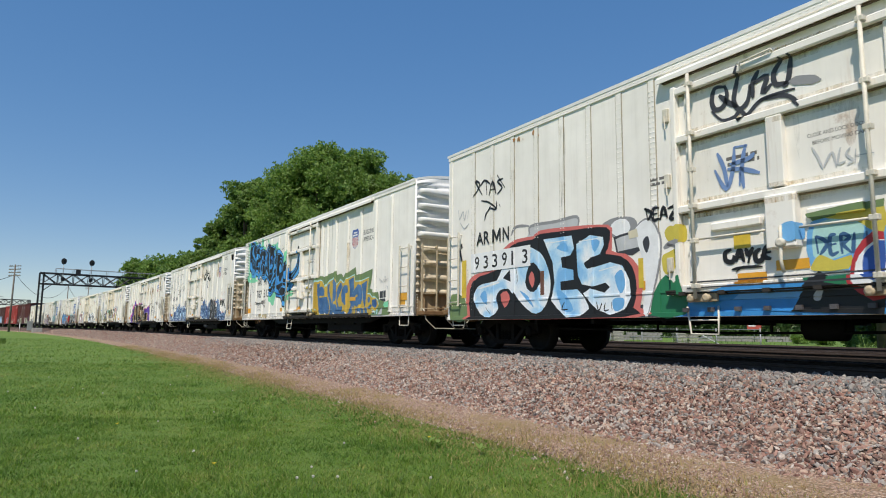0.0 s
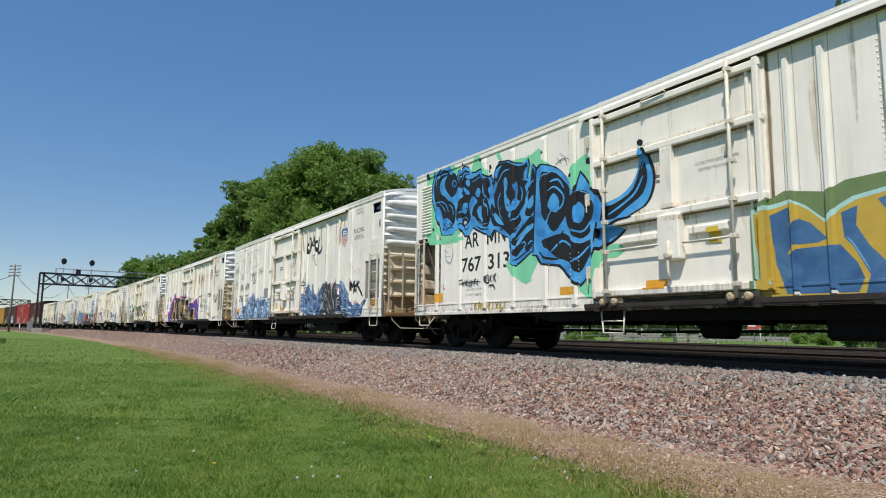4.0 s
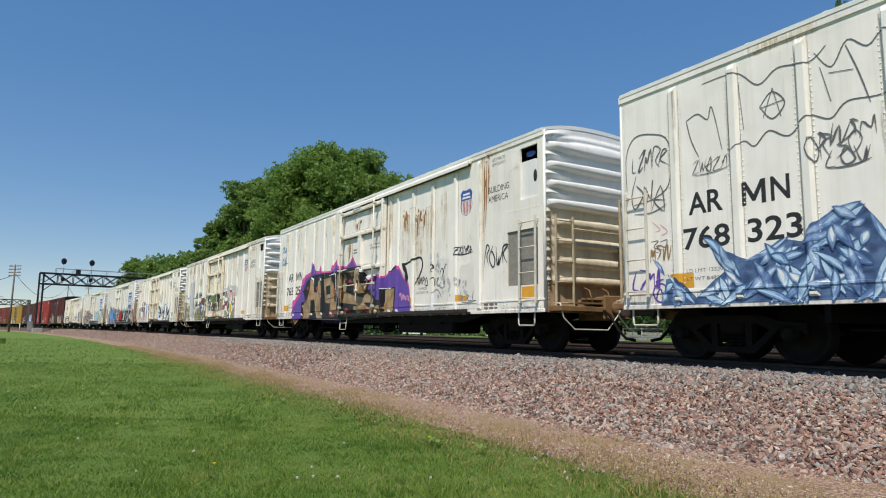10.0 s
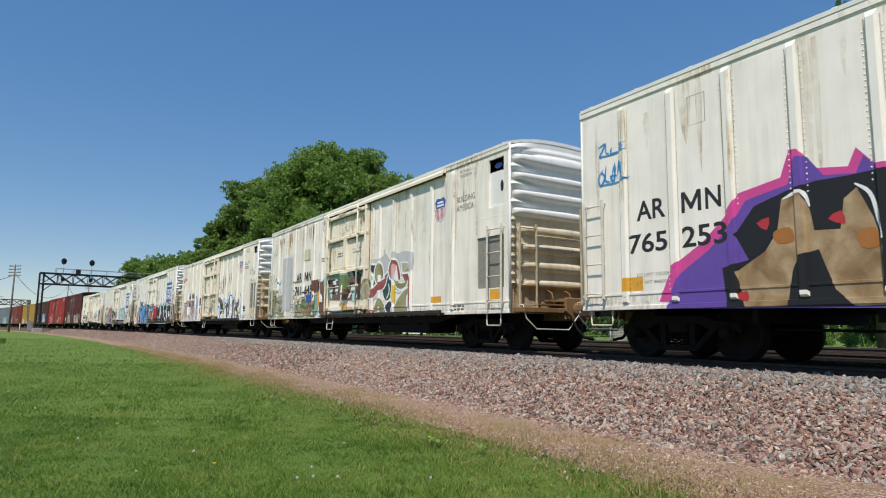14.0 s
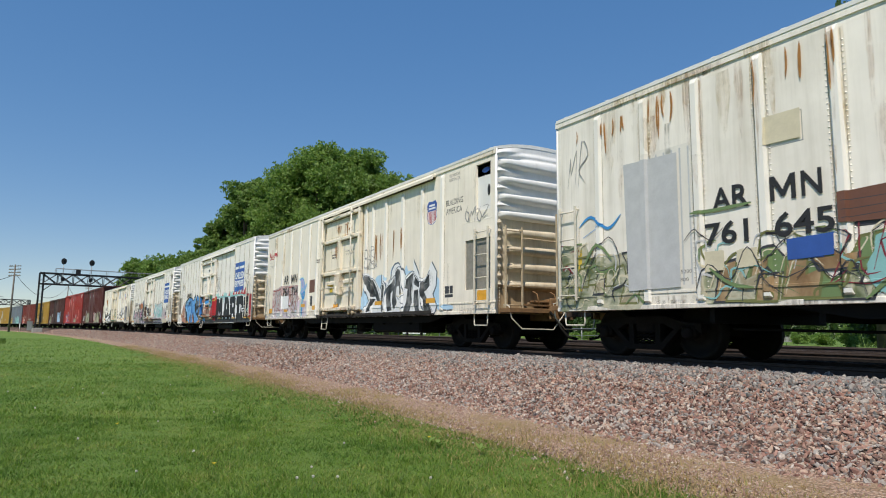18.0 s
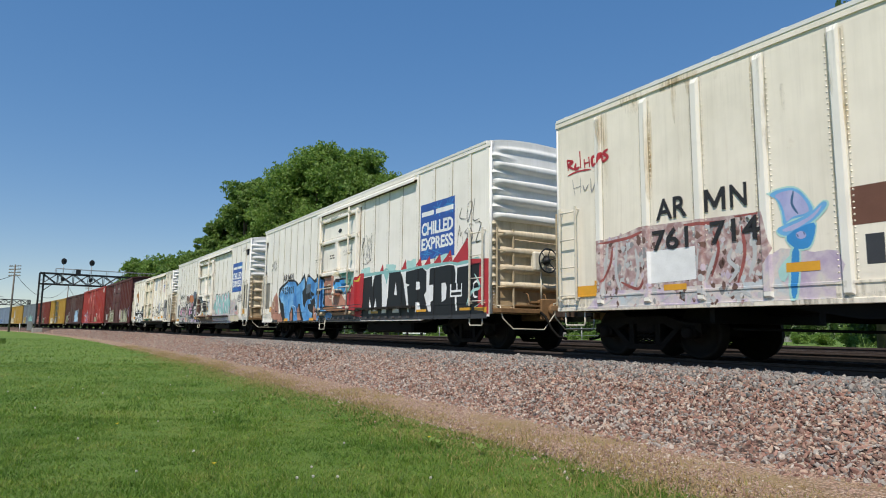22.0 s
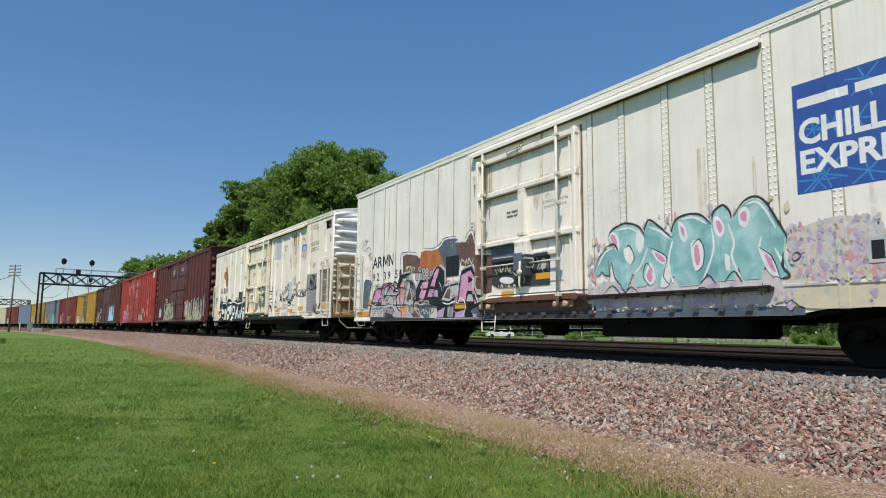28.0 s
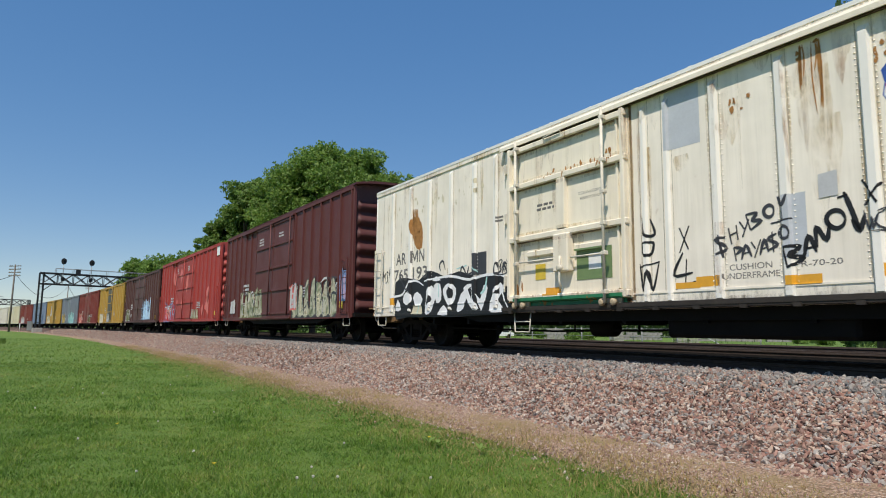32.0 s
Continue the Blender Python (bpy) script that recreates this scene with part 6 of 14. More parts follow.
decal(S1, blob([(1.95, 0.39), (2.17, 0.45), (2.28, 0.28), (2.09, 0.11)], 2), P["coral"], "graffiti_cut")
decal(S1, blob([(2.29, 1.22), (2.7, 1.34), (3.06, 1.25), (3.31, 1.1), (3.47, 0.84), (3.55, 0.56), (3.48, 0.24), (3.26, 0.01), (2.99, -0.01), (2.64, 0.2), (2.4, 0.45), (2.53, 0.62), (2.49, 0.89)], 2), P["ades"], "graffiti_letter")
decal(S1, blob([(2.93, 0.97), (3.16, 0.91), (3.27, 0.68), (3.15, 0.44), (2.93, 0.41), (2.78, 0.6)], 2), P["black"], "graffiti_cut")
decal(S1, blob([(2.89, 0.68), (3, 0.81), (3.08, 0.64), (3, 0.48)], 2), P["coral"], "graffiti_cut")
decal(S1, [[(3.35, 1.4), (4.14, 1.38), (4.2, 1.14), (4.1, 1.02), (3.86, 1), (3.89, 0.81), (4.17, 0.75), (4.18, 0.57), (3.82, 0.55), (3.85, 0.39), (4.27, 0.39), (4.44, 0.25), (4.57, 0.04), (4.34, -0.09), (3.99, -0.11), (3.72, 0.06), (3.56, 0.21), (3.66, 0.55), (3.61, 0.93)]], P["ades"], "graffiti_letter")
decal(S1, [[(4.26, 1.21), (4.62, 1.33), (4.92, 1.26), (4.94, 1.12), (4.84, 0.97), (4.62, 0.93), (4.51, 0.82), (4.67, 0.75), (5.08, 0.81), (5.36, 0.73), (5.49, 0.49), (5.52, 0.21), (5.39, 0.01), (5.07, -0.08), (4.74, 0.02), (4.41, 0.31), (4.6, 0.39), (4.93, 0.3), (5.06, 0.39), (4.96, 0.47), (4.66, 0.42), (4.39, 0.47), (4.29, 0.64), (4.27, 0.9)]], P["ades"], "graffiti_letter")
decal(S1, blob([(4.45, 0.85), (4.62, 0.9), (4.76, 0.87), (4.7, 0.77), (4.53, 0.74)], 2), P["black"], "graffiti_cut")
decal(S1, blob([(1.2, 0.38), (1.41, 0.5), (1.46, 0.19)], 3), P["skyblue"], "graffiti_fill")
decal(S1, blob([(3.72, 1.19), (3.96, 1.27), (4.05, 1.09)], 3), P["skyblue"], "graffiti_fill")
decal(S1, blob([(5.17, 0.56), (5.35, 0.66), (5.41, 0.4), (5.29, 0.27)], 3), P["skyblue"], "graffiti_fill")
decal(S1, blob([(3.71, 0.39), (3.94, 0.33), (4.16, 0.03), (3.9, 0.02)], 3), P["skyblue"], "graffiti_fill")
decal(S1, blob([(5.12, 0.18), (5.37, 0.19), (5.35, 0.03), (5.15, -0.01)], 3), P["skyblue"], "graffiti_fill")
decal(S1, blob([(2.6, 0.44), (2.87, 0.32), (3.04, 0.09)], 3), P["skyblue"], "graffiti_fill")
decal(S1, blob([(4.66, 1.24), (4.85, 1.19), (4.71, 1.02)], 3), P["skyblue"], "graffiti_fill")
drawn(S1, "white", 0.035, [[(1.11, 0.55), (1.54, 0.6), (1.91, 0.65)],
    [(2.57, 1.19), (3, 1.19)],
    [(3.41, 1.31), (4.04, 1.31)],
    [(4.33, 1.25), (4.82, 1.25)],
    [(4.81, 0.68), (5.2, 0.73)]], "graffiti_stroke")
drawn(S1, "black", 0.025, [[(4.74, 0.15), (4.79, -0), (4.87, 0.13)],
    [(4.95, 0.13), (4.92, -0), (5.03, 0.01)],
    [(5.08, 0.14), (5.1, -0.01)],
    [(3.94, 0.17), (3.87, 0.04), (4.02, 0.04)],
    [(2.56, 0.16), (2.71, 0.02)],
    [(1.41, 0.13), (1.58, -0.01)]], "spray_tag")
decal(S1, blob([(5.66, 1.34), (5.85, 1.44), (6.03, 1.36), (6.15, 1.07), (6.11, 0.67), (5.99, 0.28), (5.87, -0.11), (5.76, 0.02), (5.84, 0.42), (5.8, 0.74), (5.7, 1.03)], 3), P["white"], "graffiti_swirl")
drawn(S1, "grey", 0.035, [[(5.66, 1.34), (5.85, 1.44), (6.03, 1.36), (6.15, 1.07), (6.11, 0.67), (5.99, 0.28), (5.86, -0.08)]], "graffiti_swirl")
decal(S1, blob([(5.79, 1.08), (5.89, 1.16), (5.93, 1.03), (5.86, 0.89)], 3), P["charcoal"], "graffiti_swirl")
decal(S1, [[(5.49, 1.28), (5.68, 1.31), (5.7, 1.17), (5.51, 1.16)]], P["cream"], "paper_notice")
decal(S1, rect(5.69, 0.34, 0.10, 0.48), MAT_PLATE_Y, "reflector")
decal(S1, rect(3.25, 0.33, 0.11, 0.46), P["brown"], "paint_patch")
decal(S1, rect(0.46, 0.37, 0.18, 0.86), MAT_PLATE_Y, "reflector")
drawn(S1, "black", 0.1, [[(0.42, 1.63), (0.45, 1.52)],
    [(0.35, 1.54), (0.45, 1.23)]], "spray_tag", taper=0.7)
road_number(S1, "933913", 1.06, 1.52, 1.0, 0.98, 0.29, (0.86, 0.92, 2.1, 0.42))
drawn(S1, "black", 0.05, [[(0.91, 2.65), (1.18, 2.89), (1, 3), (1.27, 2.64)],
    [(1.2, 2.86), (1.36, 2.96), (1.58, 2.84)],
    [(1.42, 2.92), (1.45, 2.61)],
    [(1.53, 2.59), (1.68, 2.87), (1.79, 2.57)],
    [(1.58, 2.7), (1.77, 2.69)],
    [(2.05, 2.87), (1.85, 2.84), (2.01, 2.68), (1.83, 2.56)],
    [(1.83, 2.99), (2.11, 2.66)],
    [(1.66, 2.97), (1.7, 2.69)]], "spray_tag")
drawn(S1, "black", 0.04, [[(1.23, 2.52), (1.49, 2.45), (1.68, 2.35), (1.81, 2.25)],
    [(1.81, 2.42), (1.79, 2.24), (1.53, 2.33)],
    [(1.62, 2.33), (1.43, 2.2), (1.36, 2.05)],
    [(1.91, 2.33), (1.95, 2.27)]], "spray_tag")
drawn(S1, "pale_grey", 0.03, [[(0.29, 2.46), (0.34, 2.23), (0.49, 2.39), (0.54, 2.18), (0.63, 2.38)],
    [(0.72, 2.39), (0.68, 2.18)],
    [(0.37, 2.14), (0.54, 1.98), (0.73, 2.07)]], "spray_tag")
drawn(S1, "black", 0.055, [[(5.87, 1.62), (5.91, 1.41)],
    [(5.84, 1.61), (5.98, 1.52), (5.91, 1.41)],
    [(6.14, 1.58), (6.03, 1.57), (6.03, 1.4), (6.14, 1.41)],
    [(6.02, 1.49), (6.11, 1.49)],
    [(6.15, 1.38), (6.22, 1.58), (6.29, 1.39)],
    [(6.18, 1.46), (6.27, 1.45)],
    [(6.3, 1.54), (6.46, 1.55), (6.34, 1.38), (6.48, 1.38)]], "spray_tag")
drawn(S1, "charcoal", 0.075, [[(7.39, 3.13), (7.23, 3.16), (7.17, 2.98), (7.23, 2.84), (7.36, 2.86), (7.42, 3.01), (7.38, 3.16)],
    [(7.29, 3.04), (7.42, 2.9), (7.57, 2.78)],
    [(7.64, 3.34), (7.57, 3.11), (7.52, 2.88), (7.6, 2.74), (7.73, 2.82), (7.77, 3.05)],
    [(7.91, 3.2), (7.81, 3.04), (7.81, 2.83)],
    [(7.82, 3.03), (8.02, 3.08), (7.95, 2.87), (8.08, 2.95)],
    [(8.25, 3.24), (8.12, 3.09), (8.14, 2.92), (8.31, 2.9)],
    [(8.36, 3.25), (8.31, 2.94), (8.23, 2.85)]], "spray_tag")
drawn(S1, "charcoal", 0.06, [[(7.16, 2.84), (7.32, 2.66), (7.51, 2.65), (7.6, 2.71), (7.68, 2.62), (7.61, 2.56), (7.75, 2.65), (7.92, 2.77), (8.2, 2.79), (8.39, 2.78)],
    [(7.88, 2.77), (8.12, 2.76), (8.31, 2.7), (8.47, 2.51)]], "spray_tag")
drawn(S1, "grey", 0.12, [[(8.31, 2.9), (8.5, 2.86), (8.72, 2.79)]], "spray_tag", taper=0.1)
drawn(S1, "steel_blue", 0.065, [[(7.22, 2.2), (7.32, 1.95), (7.36, 1.68)],
    [(7.17, 1.96), (7.34, 1.65), (7.46, 1.92), (7.49, 2.22)],
    [(7.49, 2.22), (7.69, 2.2)],
    [(7.41, 1.99), (7.68, 2.01), (7.79, 2.07)],
    [(7.66, 2.22), (7.59, 1.89), (7.61, 1.61)],
    [(7.37, 1.93), (7.61, 1.88), (7.85, 1.78)],
    [(7.55, 1.66), (7.56, 1.85)]], "spray_tag")
drawn(S1, "pale_grey", 0.03, [[(8.55, 1.96), (8.62, 1.81), (8.67, 1.66)],
    [(8.68, 1.68), (8.79, 1.84), (8.83, 1.65)],
    [(8.89, 1.88), (8.85, 1.69), (8.94, 1.7)],
    [(9, 1.85), (8.95, 1.78), (9.02, 1.69), (8.95, 1.65)],
    [(9.06, 1.82), (9.04, 1.65)],
    [(9.04, 1.74), (9.25, 1.73)]], "spray_tag")
decal(S1, blob([(8.43, 0.9), (8.57, 1.07), (8.9, 1.09), (9.31, 1.07), (9.27, 0.42), (8.86, 0.4), (8.45, 0.48)], 2), P["skyblue"], "graffiti_field")
decal(S1, blob([(8.49, 0.83), (8.58, 1), (8.9, 1.02), (9.08, 0.95), (9, 0.64), (8.54, 0.53)], 3), P["aqua"], "graffiti_field")
decal(S1, blob([(8.64, 1.06), (8.84, 1.11), (9.31, 1.1), (9.29, 0.8), (9.13, 0.86), (9.02, 0.96), (8.77, 1.02)], 2), P["yellow"], "graffiti_field")
decal(S1, [[(8.45, 1.12), (8.91, 1.16), (9.32, 1.18), (9.31, 1.09), (8.9, 1.08), (8.5, 1.03)]], P["sage"], "graffiti_field")
decal(S1, blob([(8.46, 0.48), (8.57, 0.61), (8.73, 0.52), (8.93, 0.57), (8.89, 0.41), (8.49, 0.41)], 2), P["yellow"], "graffiti_field")
decal(S1, blob([(8.15, 0.93), (8.23, 1.03), (8.38, 1.02), (8.4, 0.84), (8.27, 0.79)], 3), P["skyblue"], "graffiti_field")
drawn(S1, "denim", 0.05, [[(8.53, 0.84), (8.55, 0.62)],
    [(8.53, 0.84), (8.66, 0.74), (8.57, 0.6)],
    [(8.77, 0.83), (8.7, 0.81), (8.7, 0.6), (8.79, 0.62)],
    [(8.7, 0.71), (8.77, 0.72)],
    [(8.83, 0.59), (8.83, 0.82), (8.92, 0.78), (8.85, 0.7), (8.94, 0.59)],
    [(8.98, 0.83), (8.96, 0.6), (9.07, 0.66)],
    [(9.11, 0.83), (9.12, 0.63)]], "spray_tag")
drawn(S1, "black", 0.07, [[(7.38, 0.79), (7.28, 0.75), (7.29, 0.64), (7.39, 0.62), (7.41, 0.71)],
    [(7.44, 0.61), (7.5, 0.78), (7.56, 0.6)],
    [(7.46, 0.67), (7.55, 0.67)],
    [(7.59, 0.79), (7.63, 0.69), (7.7, 0.79)],
    [(7.65, 0.69), (7.62, 0.58)],
    [(7.81, 0.76), (7.73, 0.71), (7.74, 0.6), (7.82, 0.61), (7.82, 0.69)],
    [(7.96, 0.79), (7.88, 0.76), (7.85, 0.65), (7.95, 0.61)],
    [(7.87, 0.7), (7.95, 0.7)]], "spray_tag")
drawn(S1, "black", 0.04, [[(7.37, 0.51), (7.56, 0.53), (7.82, 0.52)],
    [(7.43, 0.47), (7.51, 0.53)]], "spray_tag")
decal(S1, [[(6.86, -0), (6.92, 0.18), (7.37, 0.3), (8.45, 0.27), (8.51, 0.13), (8.36, -0.09)]], P["mid_blue"], "graffiti_field")
decal(S1, [[(7.36, 0.1), (7.54, 0.23), (8.38, 0.22), (8.34, 0.08)]], P["skyblue"], "graffiti_field")
decal(S1, [[(8.39, 0.33), (8.98, 0.35), (9.26, 0.36), (9.25, 0.23), (8.45, 0.22)]], P["green"], "graffiti_field")
decal(S1, [[(8.16, -0.08), (8.3, 0.14), (8.54, 0.41), (8.68, 0.32), (8.64, 0.26), (8.84, 0.22), (9.25, 0.1), (9.23, -0.13)]], P["black"], "graffiti_field")
decal(S1, blob([(8.44, 0.07), (8.51, 0.19), (8.58, 0.18), (8.52, 0.05)], 2), P["pale_grey"], "graffiti_field")
decal(S1, blob([(8.9, 0.25), (8.93, 0.5), (9.06, 0.73), (9.29, 0.8), (9.24, 0.05), (8.99, 0.11)], 2), P["red"], "graffiti_field")
decal(S1, blob([(8.95, 0.26), (8.97, 0.47), (9.09, 0.64), (9.29, 0.71), (9.25, 0.13), (9.03, 0.18)], 2), P["white"], "graffiti_field")
decal(S1, blob([(9.04, 0.37), (9.06, 0.55), (9.15, 0.65), (9.29, 0.7), (9.26, 0.28), (9.09, 0.29)], 2), P["blue"], "graffiti_field")
decal(S1, rect(7.42, 0.79, 0.25, 0.23), MAT_PLATE_Y, "placard")
decal(S1, rect(8.01, 0.45, 0.43, 0.13), MAT_PLATE_O, "reflector")
small_print(S1, 1)
stain(S1, 2.4, 3.5, 1.0, 0.12, 21, RUST, 7)
patch(S1, 10.0, 0.0, 6.4, 1.2, "mid_blue", 22, 0.05)
piece(S1, "IX", 11.0, 0.1, 3.6, 1.0, [("black", 0.16), ("coral", 0.04)])

# second car: blue and black swirls, then yellow and blue letters
decal(S2, blob([(0.5, 1.91), (0.38, 2.89), (0.49, 3.53), (0.9, 3.68), (1.31, 3.54), (0.94, 2.81), (1.05, 1.85), (2.13, 1.8), (1.98, 1.68), (0.85, 1.74)], 2), P["mint"], "paint_patch")
decal(S2, blob([(1.64, 3.36), (2.08, 3.46), (1.97, 3.11)], 2), P["mint"], "paint_patch")
decal(S2, blob([(2.45, 3.1), (2.67, 3.61), (2.84, 3.4), (3.02, 3)], 2), P["mint"], "paint_patch")
decal(S2, blob([(4.07, 3.08), (4.41, 3.07), (4.91, 3.25), (5, 3), (5.31, 2.76), (4.74, 2.7)], 2), P["mint"], "paint_patch")
decal(S2, blob([(5.68, 2.35), (5.85, 2.66), (6.24, 2.83), (6.38, 2.47), (6.49, 2.07), (6.1, 2.18)], 2), P["mint"], "paint_patch")
decal(S2, blob([(3.8, 1), (4.09, 1.14), (4.88, 1.15), (4.66, 0.73), (4.48, 0.56), (4.1, 0.74)], 2), P["mint"], "paint_patch")
decal(S2, blob([(5.92, 0.49), (6.37, 0.95), (6.91, 1.11), (7.11, 0.98), (6.9, 0.87), (6.55, 0.83), (6.33, 0.22), (6.09, 0.3)], 2), P["mint"], "paint_patch")
road_number(S2, "767313", 2.24, 1.5, 2.12, 0.95, 0.34)
swirl_front = [(4.55, 2.97), (4.71, 2.74), (4.96, 2.88), (5.44, 2.71), (5.72, 2.46), (5.92, 2.16), (6.06, 2.5), (6.31, 2.17), (6.49, 2.05), (6.6, 1.83), (6.83, 1.86), (7.02, 1.9), (7.27, 2.04), (7.42, 2.28), (7.52, 2.61), (7.65, 2.35), (7.72, 2.1), (7.67, 1.85), (7.51, 1.65), (7.1, 1.53), (6.86, 1.43), (7.1, 1.33), (6.77, 1.15), (6.48, 1.08), (6.39, 0.88), (6.21, 0.67), (6.02, 0.48), (5.7, 0.68), (5.48, 0.88), (4.97, 0.94), (4.84, 1.11), (4.5, 1.14), (4.17, 1.06), (4.15, 2.06)]
decal(S2, blob(grow(swirl_front, 0.06), 2), P["black"], "graffiti_field")
decal(S2, blob(swirl_front, 2), P["swirl_blue"], "graffiti_field")
decal(S2, blob([(4.94, 2.69), (5.41, 2.63), (5.72, 2.34), (5.82, 2.02), (5.62, 1.74), (5.31, 1.51), (5.08, 1.79), (4.94, 2.13)], 3), P["black"], "graffiti_swirl")
decal(S2, blob([(5.68, 1.95), (6, 2.2), (6.4, 1.99), (6.51, 1.72), (6.3, 1.4), (6, 1.3), (5.7, 1.56)], 3), P["black"], "graffiti_swirl")
decal(S2, blob([(5.01, 1.36), (5.6, 1.45), (5.92, 1.23), (6.41, 1.24), (6.24, 0.94), (5.98, 0.68), (5.7, 0.91), (5.36, 1.03)], 3), P["black"], "graffiti_swirl")
decal(S2, blob([(6.63, 1.75), (6.93, 1.8), (7.3, 1.97), (7.52, 2.39), (7.61, 2.14), (7.51, 1.86), (7.18, 1.69), (6.84, 1.52), (6.63, 1.59)], 3), P["black"], "graffiti_swirl")
decal(S2, blob([(5.88, 1.83), (6, 1.98), (6.15, 1.82), (6.08, 1.61), (5.92, 1.61)], 3), P["swirl_blue"], "graffiti_fill")
decal(S2, blob([(5.14, 2.03), (5.31, 2.26), (5.48, 2.08), (5.4, 1.87)], 3), P["swirl_blue"], "graffiti_fill")
drawn(S2, "swirl_blue", 0.04, [[(5.1, 1.68), (5.23, 1.92), (5.52, 1.95), (5.6, 2.16), (5.35, 2.38), (5.14, 2.33)],
    [(5.76, 1.51), (6.08, 1.42), (6.3, 1.59), (6.34, 1.84)],
    [(5.23, 1.14), (5.56, 1.31), (5.84, 1.14)],
    [(5.8, 0.88), (6.04, 1), (6.26, 1.15)],
    [(5.2, 2.5), (5.45, 2.5), (5.62, 2.3)],
    [(6.74, 1.62), (7.05, 1.74), (7.35, 1.9), (7.52, 2.15)]], "graffiti_curl")
drawn(S2, "skyblue", 0.018, [[(4.92, 2.6), (5.31, 2.69), (5.68, 2.4)],
    [(5.64, 1.5), (6, 1.22), (6.41, 1.34)],
    [(5.96, 2.2), (6.23, 2.09), (6.49, 1.89)],
    [(5.72, 0.72), (5.96, 0.54), (6.15, 0.74)],
    [(6.56, 1.14), (6.8, 1.25), (7.01, 1.32)],
    [(6.91, 1.47), (7.21, 1.56), (7.51, 1.7)],
    [(7.49, 2.27), (7.58, 2.4), (7.64, 2.2)]], "graffiti_curl")
drawn(S2, "black", 0.05, [[(6.63, 1.82), (6.56, 1.51), (6.48, 1.17)],
    [(4.88, 1.17), (5.1, 1.03), (5.44, 0.98)],
    [(5.6, 1.5), (5.44, 1.32), (5.52, 1.02)],
    [(6.82, 1.43), (7.08, 1.49), (7.34, 1.5)]], "graffiti_curl")
decal(S2, blob([(5.07, 3.12), (5.05, 3.09), (5, 3.1), (4.98, 3.14), (5, 3.16), (5.05, 3.15)], 2), P["black"], "spray_dot")
decal(S2, blob([(5.86, 2.5), (5.83, 2.46), (5.77, 2.47), (5.74, 2.52), (5.78, 2.56), (5.83, 2.55)], 2), P["black"], "spray_dot")
decal(S2, blob([(6.35, 2.66), (6.31, 2.62), (6.23, 2.63), (6.2, 2.69), (6.24, 2.74), (6.31, 2.73)], 2), P["black"], "spray_dot")
decal(S2, blob([(7.54, 2.7), (7.51, 2.65), (7.44, 2.67), (7.41, 2.72), (7.45, 2.77), (7.51, 2.75)], 2), P["black"], "spray_dot")
decal(S2, blob([(0.54, 3), (0.72, 3.5), (1, 3.61), (1.19, 3.68), (0.88, 3.51), (0.78, 2.89), (1.19, 1.98), (1.9, 2.02), (2.16, 2.06), (2.1, 1.88), (1.73, 1.75), (1.24, 1.79), (0.95, 2.14), (0.72, 2.56)], 2), P["mint"], "paint_patch")
decal(S2, blob([(1.61, 3.47), (1.7, 3.62), (1.91, 3.46), (2.03, 3.35), (1.95, 3.19)], 2), P["mint"], "paint_patch")
decal(S2, blob([(2.45, 3.21), (2.66, 3.51), (2.75, 3.6), (2.89, 3.51), (2.89, 3.17), (2.69, 3.16)], 2), P["mint"], "paint_patch")
decal(S2, blob([(2.89, 3.21), (2.93, 3.43), (3.03, 3.25), (3.13, 3.17), (3.19, 3.03), (3.02, 3.02)], 2), P["mint"], "paint_patch")
decal(S2, blob([(3.47, 3.43), (3.55, 3.49), (3.64, 3.38), (3.68, 3.28), (3.57, 3.31)], 2), P["mint"], "paint_patch")
decal(S2, blob([(4.13, 3.12), (4.18, 3.18), (4.52, 3.15), (4.58, 3.18), (4.8, 3.06), (4.79, 2.83), (4.55, 2.71)], 2), P["mint"], "paint_patch")
decal(S2, blob([(4.24, 0.86), (4.44, 1.03), (4.67, 1.19), (4.63, 0.61), (4.41, 0.7)], 2), P["mint"], "paint_patch")
swirl_rear = [(0.71, 2.96), (0.77, 3.29), (0.9, 3.58), (1.19, 3.65), (1.61, 3.58), (1.72, 3.41), (1.9, 3.24), (1.99, 3.34), (2.22, 3.44), (2.43, 3.37), (2.52, 3.22), (2.69, 3.2), (2.89, 3.23), (2.97, 3.09), (3.16, 2.99), (3.29, 3.01), (3.34, 2.86), (3.39, 3.08), (3.54, 3.24), (3.91, 3.2), (4.12, 3.1), (4.38, 3.04), (4.54, 3.11), (4.59, 2.98), (4.54, 2.8), (4.51, 2.69), (4.63, 2.77), (4.66, 2.97), (4.79, 2.86), (4.68, 1.22), (4.44, 1.11), (4.28, 1.03), (4.12, 0.97), (4, 1.04), (3.98, 1.3), (3.92, 1.36), (3.9, 1.58), (3.69, 1.66), (3.54, 1.75), (3.39, 1.81), (3.23, 1.67), (3.07, 1.78), (2.8, 1.87), (2.6, 1.97), (2.42, 1.79), (2.26, 1.81), (2.08, 2.01), (1.87, 1.98), (1.72, 1.9), (1.23, 1.95), (1.17, 2.1), (1.06, 2.33), (0.87, 2.62)]
decal(S2, [grow(swirl_rear, 0.045)], P["black"], "graffiti_field")
decal(S2, [swirl_rear], P["swirl_blue"], "graffiti_field")
